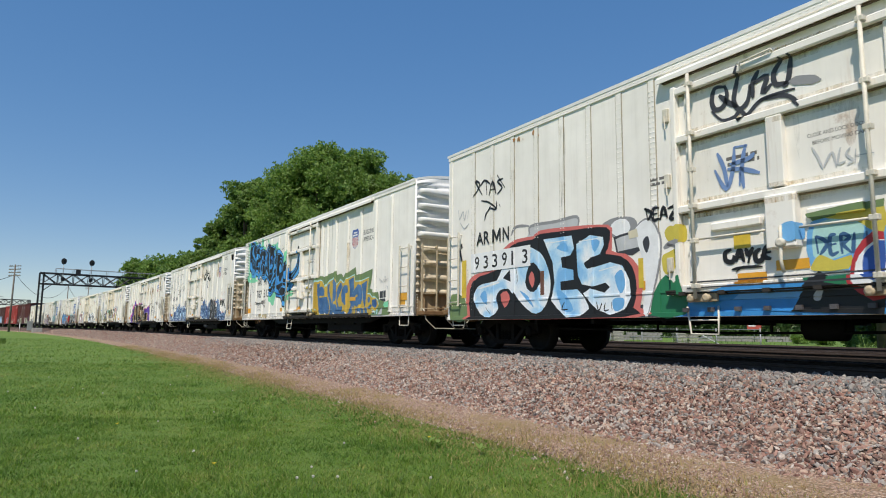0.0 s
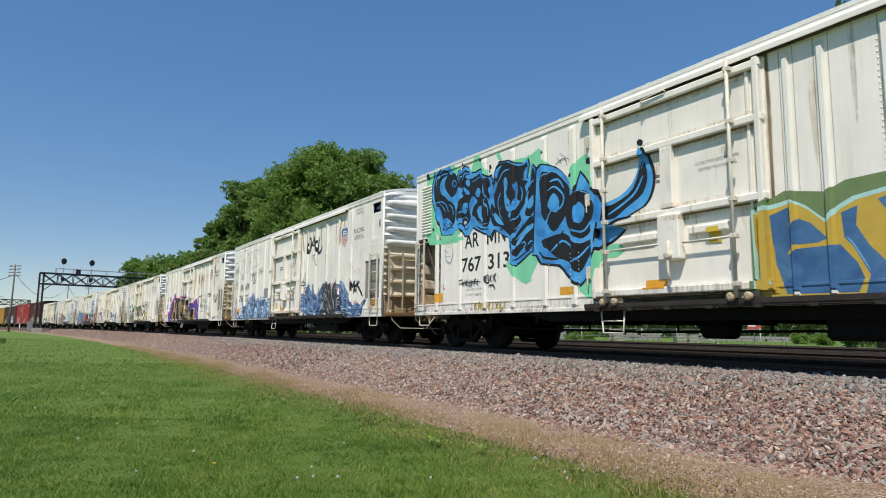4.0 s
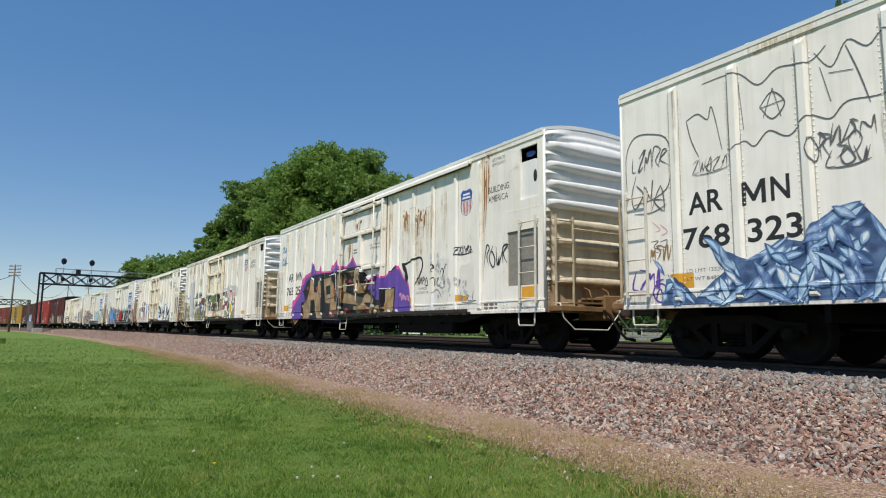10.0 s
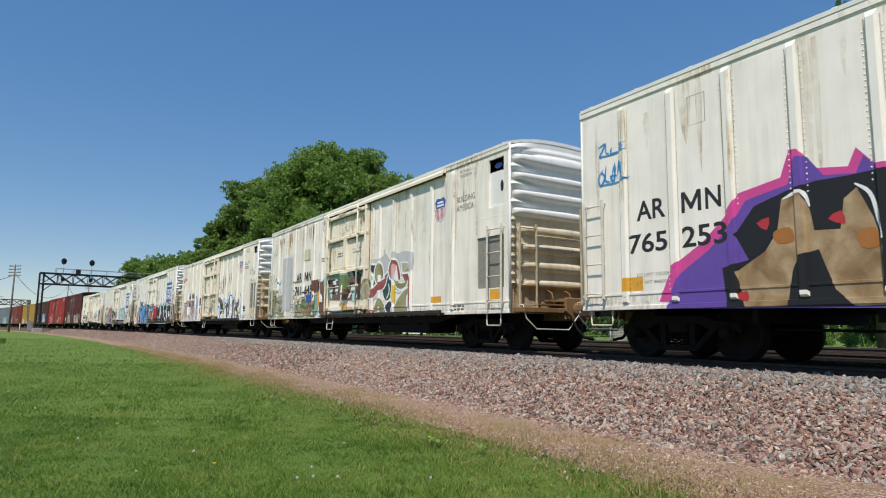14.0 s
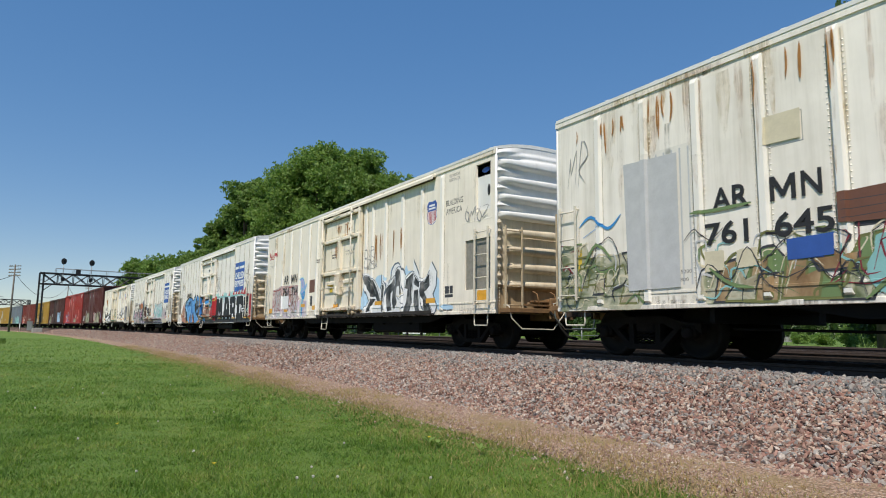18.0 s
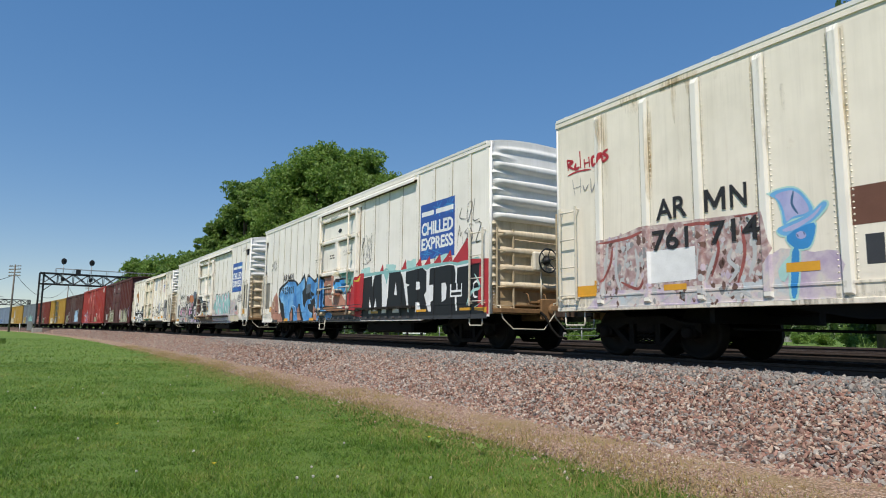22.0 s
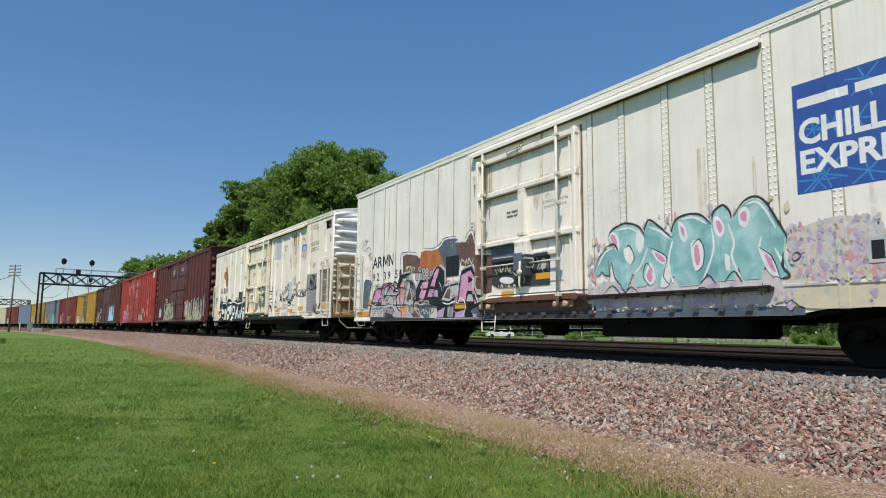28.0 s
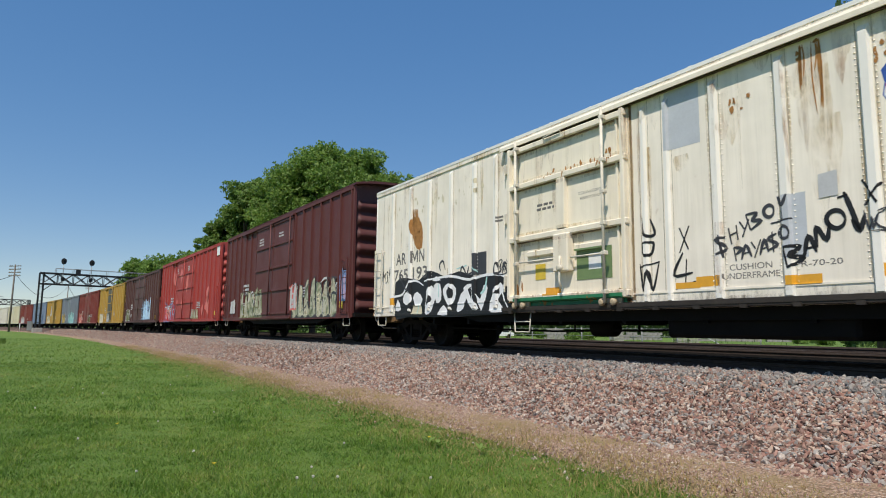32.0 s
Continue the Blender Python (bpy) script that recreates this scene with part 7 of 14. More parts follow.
decal(S2, blob([(0.84, 2.92), (0.81, 3.21), (0.92, 3.47), (1.15, 3.57), (1.47, 3.51), (1.6, 3.37), (1.76, 3.4), (1.89, 3.26), (1.94, 3.07), (1.87, 2.9), (1.71, 2.81), (1.5, 2.81), (1.73, 2.64), (1.84, 2.48), (1.81, 2.2), (1.64, 2.11), (1.42, 2.21), (1.31, 2.13), (1.25, 2.37), (1.09, 2.65), (0.9, 2.79)], 2), P["black"], "graffiti_swirl")
decal(S2, blob([(1.98, 3.02), (2.05, 3.25), (2.22, 3.36), (2.38, 3.3), (2.43, 3.22), (2.25, 3.22), (2.33, 3.13), (2.57, 3.1), (2.83, 3.15), (2.88, 3.03), (2.76, 2.89), (2.53, 2.91), (2.5, 2.8), (2.7, 2.77), (2.57, 2.68), (2.47, 2.62), (2.41, 2.45), (2.49, 2.22), (2.41, 2.09), (2.23, 2.02), (2.12, 2.1), (2.15, 2.23), (2, 2.23), (1.89, 2.19), (1.86, 2.41), (1.94, 2.58), (2.17, 2.77), (1.93, 2.91)], 2), P["black"], "graffiti_swirl")
decal(S2, blob([(2.51, 2.9), (2.84, 3.01), (2.99, 3.08), (3.05, 2.91), (3, 2.72), (3.11, 2.55), (3.22, 2.33), (3.26, 2.12), (3.18, 1.93), (3.06, 1.9), (2.79, 2.04), (2.66, 2.18), (2.53, 2.25), (2.61, 2.44), (2.76, 2.54), (2.61, 2.66), (2.5, 2.79)], 2), P["black"], "graffiti_swirl")
decal(S2, blob([(3.05, 2.99), (3.2, 2.95), (3.24, 2.8), (3.15, 2.72), (3.24, 2.57), (3.18, 2.5), (3.07, 2.66)], 2), P["black"], "graffiti_swirl")
decal(S2, blob([(3.25, 2.12), (3.3, 2.4), (3.43, 2.25), (3.39, 2.55), (3.51, 2.75), (3.45, 2.86), (3.35, 2.69), (3.4, 3.02), (3.49, 3.2), (3.69, 3.22), (3.98, 3.15), (4.21, 3.03), (4.42, 3.01), (4.53, 3.04), (4.54, 2.86), (4.42, 2.7), (4.56, 2.64), (4.45, 2.55), (4.52, 2.4), (4.44, 2.18), (4.28, 2.04), (4.34, 1.88), (4.12, 1.64), (3.99, 1.58), (3.9, 1.64), (3.75, 1.75), (3.55, 1.85), (3.37, 1.89)], 2), P["black"], "graffiti_swirl")
decal(S2, blob([(4.45, 2.01), (4.57, 2.22), (4.53, 2.44), (4.64, 2.61), (4.68, 2.87), (4.78, 2.75), (4.73, 1.99), (4.53, 1.93)], 2), P["black"], "graffiti_swirl")
decal(S2, blob([(4.05, 1.44), (4.22, 1.64), (4.42, 1.77), (4.72, 1.92), (4.68, 1.31), (4.49, 1.21), (4.44, 1.31), (4.29, 1.22), (4.16, 1.13), (4.07, 1.23), (4.15, 1.35)], 2), P["black"], "graffiti_swirl")
decal(S2, blob([(1.17, 2.97), (1.09, 3.19), (1.21, 3.34), (1.45, 3.39), (1.35, 3.28), (1.34, 3.11), (1.52, 2.91), (1.69, 2.74), (1.53, 2.74), (1.34, 2.89)], 2), P["swirl_blue"], "graffiti_fill")
decal(S2, blob([(0.88, 2.82), (1.02, 2.67), (1.2, 2.36), (1.28, 2.08), (1.19, 2.15), (1.04, 2.45)], 2), P["swirl_blue"], "graffiti_fill")
decal(S2, blob([(1.27, 2.32), (1.47, 2.33), (1.69, 2.16), (1.49, 2.15), (1.33, 2.2)], 2), P["swirl_blue"], "graffiti_fill")
decal(S2, blob([(1.93, 2.91), (2.06, 2.98), (2.15, 2.88), (2.03, 2.74), (1.92, 2.61)], 2), P["swirl_blue"], "graffiti_fill")
decal(S2, blob([(2.26, 3.08), (2.38, 3.11), (2.46, 3.01), (2.41, 2.93), (2.3, 2.99)], 2), P["swirl_blue"], "graffiti_fill")
decal(S2, blob([(2.16, 2.56), (2.32, 2.57), (2.37, 2.49), (2.31, 2.33), (2.13, 2.38)], 2), P["swirl_blue"], "graffiti_fill")
decal(S2, blob([(2.16, 2.97), (2.33, 2.88), (2.46, 2.76), (2.29, 2.77)], 2), P["swirl_blue"], "graffiti_fill")
decal(S2, blob([(2.7, 2.66), (2.69, 2.76), (2.8, 2.82), (2.87, 2.72), (2.82, 2.62)], 2), P["swirl_blue"], "graffiti_fill")
decal(S2, blob([(2.74, 2.33), (2.86, 2.41), (2.98, 2.36), (2.91, 2.25), (3.05, 2.07), (3, 2.01), (2.83, 2.14)], 2), P["swirl_blue"], "graffiti_fill")
decal(S2, blob([(3.75, 2.68), (3.74, 2.83), (3.81, 2.87), (3.86, 2.74), (3.83, 2.54), (3.88, 2.41), (3.97, 2.34), (3.99, 2.2), (3.94, 2.11), (3.83, 2.17), (3.77, 2.35)], 2), P["swirl_blue"], "graffiti_fill")
decal(S2, blob([(4.1, 2.64), (4.19, 2.71), (4.24, 2.52), (4.2, 2.34), (4.3, 2.27), (4.19, 2.16), (4.02, 2.08), (3.99, 2.17), (4.11, 2.31), (4.14, 2.48)], 2), P["swirl_blue"], "graffiti_fill")
decal(S2, blob([(3.41, 2.96), (3.47, 3.11), (3.67, 3.16), (3.56, 3.06), (3.5, 2.92)], 2), P["swirl_blue"], "graffiti_fill")
decal(S2, blob([(4.36, 2.72), (4.43, 2.68), (4.42, 2.83), (4.53, 2.95), (4.52, 2.81), (4.46, 2.7)], 2), P["swirl_blue"], "graffiti_fill")
decal(S2, blob([(4.53, 2.12), (4.66, 2.3), (4.73, 2.32), (4.72, 2.14), (4.62, 2.07)], 2), P["swirl_blue"], "graffiti_fill")
decal(S2, blob([(4.14, 1.35), (4.28, 1.52), (4.54, 1.7), (4.71, 1.76), (4.71, 1.67), (4.47, 1.56), (4.29, 1.4)], 2), P["swirl_blue"], "graffiti_fill")
decal(S2, blob([(3.91, 2.08), (4.05, 2.08), (4.03, 1.97), (3.92, 1.99)], 2), P["swirl_blue"], "graffiti_fill")
decal(S2, blob([(3.41, 2.17), (3.59, 2.04), (3.76, 1.85), (3.55, 1.91), (3.42, 2.03)], 2), P["swirl_blue"], "graffiti_fill")
decal(S2, blob([(2.2, 2.13), (2.28, 2.15), (2.34, 2.11), (2.26, 2.05)], 2), P["pale_grey"], "graffiti_fill")
drawn(S2, "swirl_blue", 0.03, [[(1.04, 3.13), (1.04, 3.36), (1.22, 3.46), (1.47, 3.43)],
    [(1.75, 3.13), (1.79, 3.06), (1.86, 3.07), (1.84, 3.16), (1.73, 3.2), (1.68, 3.13), (1.74, 3.02)],
    [(0.97, 2.73), (1.14, 2.79), (1.4, 2.67), (1.52, 2.47)],
    [(1.55, 2.65), (1.7, 2.54), (1.74, 2.36)],
    [(2.13, 3.15), (2.21, 3.27), (2.37, 3.25)],
    [(2.03, 2.35), (2.15, 2.39), (2.29, 2.3)],
    [(2.55, 3.02), (2.7, 3.04), (2.85, 3.08)],
    [(2.55, 2.58), (2.66, 2.6), (2.74, 2.49)],
    [(3.16, 2.14), (3.15, 2.29), (3.06, 2.46), (3.09, 2.53)],
    [(3.57, 2.21), (3.54, 2.4), (3.64, 2.56)],
    [(3.59, 2.88), (3.74, 3.01), (3.97, 3.02)],
    [(3.97, 1.89), (4.18, 1.94), (4.3, 2.02)],
    [(4.32, 2.58), (4.38, 2.43), (4.33, 2.26)],
    [(4.6, 2.52), (4.68, 2.6), (4.75, 2.62)],
    [(4.15, 1.48), (4.34, 1.59), (4.57, 1.74)],
    [(4.38, 1.27), (4.47, 1.36), (4.43, 1.42), (4.35, 1.38)],
    [(4.54, 1.35), (4.64, 1.41), (4.69, 1.4)],
    [(4.46, 2.25), (4.52, 2.35), (4.59, 2.43)]], "graffiti_curl")
drawn(S2, "skyblue", 0.014, [[(0.94, 3.29), (1.05, 3.47), (1.24, 3.53)],
    [(1.1, 2.76), (1.19, 2.68), (1.28, 2.62), (1.41, 2.48)],
    [(2.02, 3.06), (2.11, 3.23), (2.27, 3.3)],
    [(2.34, 3.07), (2.44, 3.06), (2.43, 2.97)],
    [(2.72, 2.8), (2.81, 2.82), (2.9, 2.71)],
    [(3.45, 2.74), (3.54, 2.83), (3.62, 2.88)],
    [(3.65, 2.26), (3.6, 2.13), (3.69, 1.98)],
    [(3.76, 2.84), (3.82, 2.86), (3.87, 2.74), (3.84, 2.58)],
    [(4.08, 2.26), (4.19, 2.29), (4.29, 2.25)],
    [(4.12, 1.71), (4.25, 1.77), (4.38, 1.85)],
    [(4.54, 2.16), (4.63, 2.27), (4.72, 2.3)],
    [(3.29, 2.21), (3.41, 2.08), (3.6, 1.93)],
    [(2.81, 2.08), (2.96, 1.97), (3.15, 1.97)],
    [(2.16, 2.21), (2.3, 2.23), (2.39, 2.14)]], "graffiti_curl")
drawn(S2, "black", 0.03, [[(1.69, 3.39), (1.8, 3.26), (1.92, 3.2)],
    [(1.2, 3.62), (1, 3.47), (0.89, 3.21)],
    [(1.98, 2.1), (2.16, 2.09), (2.29, 1.94), (2.43, 2)],
    [(2.72, 1.97), (2.94, 1.87), (3.19, 1.84)],
    [(3.6, 1.75), (3.75, 1.78), (3.89, 1.69)],
    [(3.96, 1.67), (4.03, 1.45), (4.06, 1.21)],
    [(4.1, 1.07), (4.25, 1.11), (4.51, 1.22)],
    [(3.11, 2.81), (3.18, 2.86), (3.27, 2.79)],
    [(2.24, 2.46), (2.37, 2.42)],
    [(3.94, 2.55), (3.93, 2.78), (4.02, 2.91), (4.17, 2.9)],
    [(1.42, 2.05), (1.6, 2.09), (1.75, 2.07)],
    [(4.29, 1.69), (4.49, 1.76), (4.67, 1.87)]], "graffiti_curl")
decal(S2, blob([(0.62, 3.52), (0.58, 3.46), (0.5, 3.48), (0.46, 3.56), (0.5, 3.62), (0.58, 3.6)], 2), P["black"], "spray_dot")
decal(S2, blob([(0.85, 2.12), (0.83, 2.09), (0.78, 2.1), (0.76, 2.14), (0.78, 2.18), (0.83, 2.17)], 2), P["black"], "spray_dot")
decal(S2, blob([(1.34, 2.07), (1.32, 2.04), (1.29, 2.05), (1.27, 2.08), (1.29, 2.11), (1.32, 2.1)], 2), P["black"], "spray_dot")
decal(S2, blob([(2.19, 3.51), (2.18, 3.48), (2.15, 3.49), (2.13, 3.53), (2.15, 3.55), (2.18, 3.54)], 2), P["black"], "spray_dot")
decal(S2, blob([(2.89, 3.45), (2.87, 3.42), (2.84, 3.43), (2.82, 3.47), (2.84, 3.5), (2.88, 3.49)], 2), P["black"], "spray_dot")
decal(S2, blob([(3.3, 3.2), (3.27, 3.17), (3.23, 3.18), (3.21, 3.23), (3.24, 3.27), (3.28, 3.25)], 2), P["black"], "spray_dot")
decal(S2, blob([(3.25, 3.12), (3.24, 3.1), (3.21, 3.11), (3.2, 3.14), (3.22, 3.16), (3.24, 3.15)], 2), P["black"], "spray_dot")
decal(S2, blob([(3.28, 3), (3.26, 2.98), (3.24, 2.99), (3.23, 3.02), (3.24, 3.04), (3.27, 3.03)], 2), P["black"], "spray_dot")
decal(S2, blob([(1.12, 3.51), (1.11, 3.49), (1.09, 3.5), (1.07, 3.52), (1.09, 3.54), (1.11, 3.53)], 2), P["black"], "spray_dot")
decal(S2, blob([(2.37, 2.68), (2.36, 2.65), (2.33, 2.66), (2.31, 2.69), (2.33, 2.72), (2.36, 2.71)], 2), P["black"], "spray_dot")
decal(S2, blob([(1.63, 2.17), (1.62, 2.14), (1.58, 2.15), (1.57, 2.18), (1.59, 2.21), (1.62, 2.2)], 2), P["black"], "spray_dot")
decal(S2, blob([(3.89, 2.26), (3.88, 2.24), (3.86, 2.24), (3.85, 2.27), (3.86, 2.29), (3.88, 2.29)], 2), P["black"], "spray_dot")
decal(S2, blob([(4.4, 1.75), (4.39, 1.73), (4.37, 1.73), (4.37, 1.76), (4.38, 1.78), (4.4, 1.77)], 2), P["black"], "spray_dot")
decal(S2, blob([(3.38, 2.82), (3.37, 2.8), (3.34, 2.81), (3.33, 2.84), (3.35, 2.86), (3.37, 2.85)], 2), P["black"], "spray_dot")
decal(S2, blob([(4.22, 2.58), (4.21, 2.56), (4.2, 2.57), (4.19, 2.58), (4.2, 2.6), (4.21, 2.59)], 2), P["black"], "spray_dot")
decal(S2, blob([(4.28, 2.15), (4.28, 2.14), (4.26, 2.14), (4.26, 2.16), (4.26, 2.17), (4.28, 2.17)], 2), P["black"], "spray_dot")
drawn(S2, "pencil", 0.02, [[(5.44, 2.92), (5.56, 2.79)],
    [(5.39, 2.8), (5.64, 2.87), (5.72, 2.71)],
    [(5.52, 3), (5.81, 2.79)]], "spray_tag")
decal(S2, [[(9.36, 1.29), (9.81, 1.48), (10.32, 1.38), (10.56, 1.48), (11.12, 1.5), (11.22, 1.55), (11.28, 1.39), (11.57, 1.43), (11.68, 1.4), (11.83, 1.29), (11.91, 1.39), (12.12, 1.41), (12.73, 1.55), (12.82, 1.3), (13.13, 1.3), (13.94, 1.41), (13.86, 1.04), (13.77, 0.83), (13.95, 0.8), (14.09, 0.7), (14.34, 0.71), (14.41, 0.49), (14.74, 0.4), (15.09, 0.45), (15.07, 0.05), (14.34, 0.04), (9.34, 0.09)]], P["sage"], "graffiti_halo")
decal(S2, [[(9.38, 1.28), (9.88, 1.36), (10.07, 1.25), (10.3, 1.04), (10.44, 1.18), (10.63, 1.27), (11.14, 1.34), (11.28, 1.09), (11.56, 1.25), (11.7, 1.21), (11.81, 1.14), (12.05, 1.18), (12.12, 1.25), (12.68, 1.34), (12.72, 1.13), (13.1, 1.11), (13.72, 1.19), (13.66, 0.86), (13.64, 0.71), (13.81, 0.7), (13.95, 0.59), (14.17, 0.58), (14.33, 0.49), (14.4, 0.36), (14.23, 0.23), (13.66, 0.05), (9.41, 0.14)]], P["aqua"], "graffiti_halo")
decal(S2, [[(9.41, 1.22), (9.91, 1.31), (10.1, 1.19), (10.32, 0.98), (10.47, 1.13), (10.66, 1.22), (11.17, 1.29), (11.26, 1.05), (11.54, 1.2), (11.67, 1.17), (11.78, 1.1), (12.03, 1.14), (12.09, 1.21), (12.66, 1.3), (12.7, 1.1), (13.08, 1.07), (13.71, 1.16), (13.64, 0.83), (13.63, 0.67), (13.79, 0.66), (13.93, 0.56), (14.15, 0.55), (14.31, 0.46), (14.39, 0.32), (14.22, 0.19), (13.64, 0.01), (9.44, 0.09)]], P["gold"], "graffiti_halo")
decal(S2, [[(9.61, 1.18), (9.85, 1.26), (9.89, 1.15), (9.84, 1), (9.98, 1.09), (10.12, 1.02), (10.32, 0.8), (10.2, 0.76), (9.88, 0.76), (9.8, 0.64), (9.97, 0.71), (10.46, 0.71), (10.64, 0.48), (10.71, 0.29), (10.63, 0.13), (9.78, 0.14), (9.66, 0.54)]], P["denim_spray"], "graffiti_letter")
decal(S2, [[(10.49, 1.09), (10.68, 1.15), (10.65, 0.92), (10.78, 0.67), (10.96, 0.45), (10.99, 1.04), (10.9, 1.19), (11.16, 1.27), (11.23, 1.01), (11.23, 0.64), (11.13, 0.46), (11.27, 0.4), (11.56, 0.11), (10.71, 0.11), (10.77, 0.33), (10.6, 0.68), (10.51, 0.79)]], P["denim_spray"], "graffiti_letter")
decal(S2, [[(11.3, 0.46), (11.29, 0.82), (11.4, 1), (11.63, 1.15), (11.77, 0.99), (11.53, 0.75), (11.36, 0.55), (11.51, 0.34), (11.74, 0.38), (11.79, 0.24), (11.97, 0.19), (12.05, 0.04), (11.63, 0.05), (11.41, 0.26)]], P["denim_spray"], "graffiti_letter")
decal(S2, [[(11.67, 0.74), (11.77, 0.96), (11.98, 1.04), (12.15, 1.01), (12.2, 0.83), (12.12, 0.75), (12.13, 0.4), (11.98, 0.39), (11.74, 0.51)]], P["denim_spray"], "graffiti_letter")
decal(S2, [[(12.24, 1.17), (12.62, 1.25), (12.67, 0.86), (12.54, 0.74), (12.69, 0.86), (12.88, 0.97), (13.11, 1), (13.24, 0.88), (13.28, 0.64), (13.21, 0.41), (12.94, 0.3), (12.68, 0.37), (12.61, 0.01), (12.07, 0.02), (12.28, 0.18), (12.44, 0.38), (12.34, 0.56), (12.35, 0.9)]], P["denim_spray"], "graffiti_letter")
decal(S2, [[(13.2, 0.99), (13.59, 1.08), (13.55, 0.85), (13.5, 0.3), (13.42, 0.32), (13.34, 0.48), (13.3, 0.72), (13.25, 0.88)]], P["denim_spray"], "graffiti_letter")
decal(S2, [[(12.8, 0.26), (13.61, 0.28), (13.64, 0.03), (12.83, 0)]], P["denim_spray"], "graffiti_letter")
decal(S2, blob([(13.64, 0.52), (13.74, 0.6), (13.83, 0.51), (13.73, 0.41)], 4), P["denim_spray"], "graffiti_letter")
decal(S2, [[(13.66, 0.27), (13.85, 0.37), (13.97, 0.33), (13.81, 0.22)]], P["denim_spray"], "graffiti_letter")
decal(S2, [[(14.06, 0.49), (14.22, 0.51), (14.29, 0.35), (14.18, 0.24), (14.05, 0.35)]], P["denim_spray"], "graffiti_letter")
drawn(S2, "gold", 0.07, [[(12.77, 0.61), (12.88, 0.66), (12.97, 0.61)],
    [(12.55, 0.33), (12.6, 0.21), (12.51, 0.03)],
    [(12.86, 0.24), (12.92, 0.03)],
    [(13.2, 0.24), (13.15, 0.04)],
    [(13.35, 0.29), (13.43, 0.17), (13.37, 0.02)],
    [(11.73, 0.2), (11.95, 0.23)]], "graffiti_stroke")
drawn(S2, "skyblue", 0.02, [[(10.54, 0.79), (10.62, 0.68), (10.77, 0.38)],
    [(11.26, 0.8), (11.41, 0.96)],
    [(12.56, 0.72), (12.65, 0.87)],
    [(13.27, 0.8), (13.32, 0.63), (13.28, 0.49)]], "graffiti_stroke")
drawn(S2, "aqua", 0.05, [[(13.99, 0.18), (14.1, 0.2)],
    [(13.98, 0.12), (14.08, 0.14)],
    [(14, 0.19), (14, 0.09)],
    [(14.12, 0.19), (14.15, 0.1), (14.2, 0.18)],
    [(14.24, 0.18), (14.31, 0.19), (14.26, 0.09), (14.33, 0.11)]], "spray_tag")
decal(S2, [[(14.67, 0.32), (14.74, 0.4), (15.09, 0.42), (15.08, 0.26), (14.79, 0.25)]], P["mint"], "graffiti_halo")
decal(S2, [[(14.33, 0.06), (14.54, 0.23), (14.62, 0.26), (14.59, 0.06)]], P["pale_grey"], "graffiti_halo")
decal(S2, rect(12.35, 0.51, 0.45, 0.12), MAT_PLATE_O, "reflector")
drawn(S2, "pale_grey", 0.018, [[(14.37, 1.09), (14.59, 1), (14.72, 1.06)],
    [(14.38, 1.06), (14.62, 0.94)],
    [(14.73, 1.14), (14.79, 1.11), (14.77, 0.99), (14.71, 1.01), (14.73, 1.14)],
    [(14.77, 1.02), (14.91, 1.05), (15.02, 1.07)],
    [(14.69, 0.98), (14.65, 0.73)],
    [(14.79, 0.97), (14.79, 0.71)],
    [(14.83, 0.86), (14.92, 0.83), (14.89, 0.74)]], "pen_outline")
decal(S2, rect(15.55, 0.42, 0.55, 0.2), MAT_PLATE_O, "reflector")
shield(S2, 12.4, 2.15)
slogans(S2, 13.23, 2.5, False)
small_print(S2, 2)
drawn(S2, "charcoal", 0.028, [[(2.08, 0.75), (2.14, 0.79), (2.19, 0.66), (2.25, 0.79)],
    [(2.29, 0.77), (2.3, 0.64)],
    [(2.4, 0.78), (2.3, 0.71), (2.42, 0.63)],
    [(2.48, 0.75), (2.44, 0.66), (2.53, 0.64), (2.55, 0.73), (2.48, 0.75)],
    [(2.6, 0.77), (2.6, 0.63)],
    [(2.73, 0.78), (2.66, 0.75), (2.66, 0.63)],
    [(2.65, 0.7), (2.72, 0.71)],
    [(2.8, 0.76), (2.75, 0.68), (2.82, 0.63)],
    [(2.08, 0.69), (2.29, 0.72), (2.9, 0.71)]], "spray_tag")
drawn(S2, "charcoal", 0.035, [[(3.18, 0.84), (3.1, 0.8), (3.11, 0.68), (3.19, 0.67), (3.22, 0.76), (3.18, 0.84)],
    [(3.11, 0.75), (3.21, 0.76)],
    [(3.31, 0.84), (3.26, 0.75), (3.31, 0.7)],
    [(3.37, 0.85), (3.37, 0.67)],
    [(3.48, 0.86), (3.4, 0.77), (3.48, 0.67)],
    [(3.2, 0.59), (3.36, 0.61), (3.44, 0.51)],
    [(3.53, 0.8), (3.55, 0.78)],
    [(3.56, 0.75), (3.57, 0.74)]], "spray_tag")
drawn(S2, "grey", 0.02, [[(1.45, 1.66), (1.39, 1.44), (1.52, 1.25), (1.67, 1.27), (1.74, 1.48), (1.67, 1.7)],
    [(1.35, 1.57), (1.57, 1.46)],
    [(1.39, 1.4), (1.63, 1.38)],
    [(1.47, 1.75), (1.6, 1.58)]], "spray_tag")
drawn(S2, "coral_pale", 0.025, [[(1.14, 0.72), (1.16, 0.63)],
    [(1.23, 0.75), (1.27, 0.62)],
    [(1.34, 0.74), (1.32, 0.63), (1.41, 0.64)]], "spray_tag")
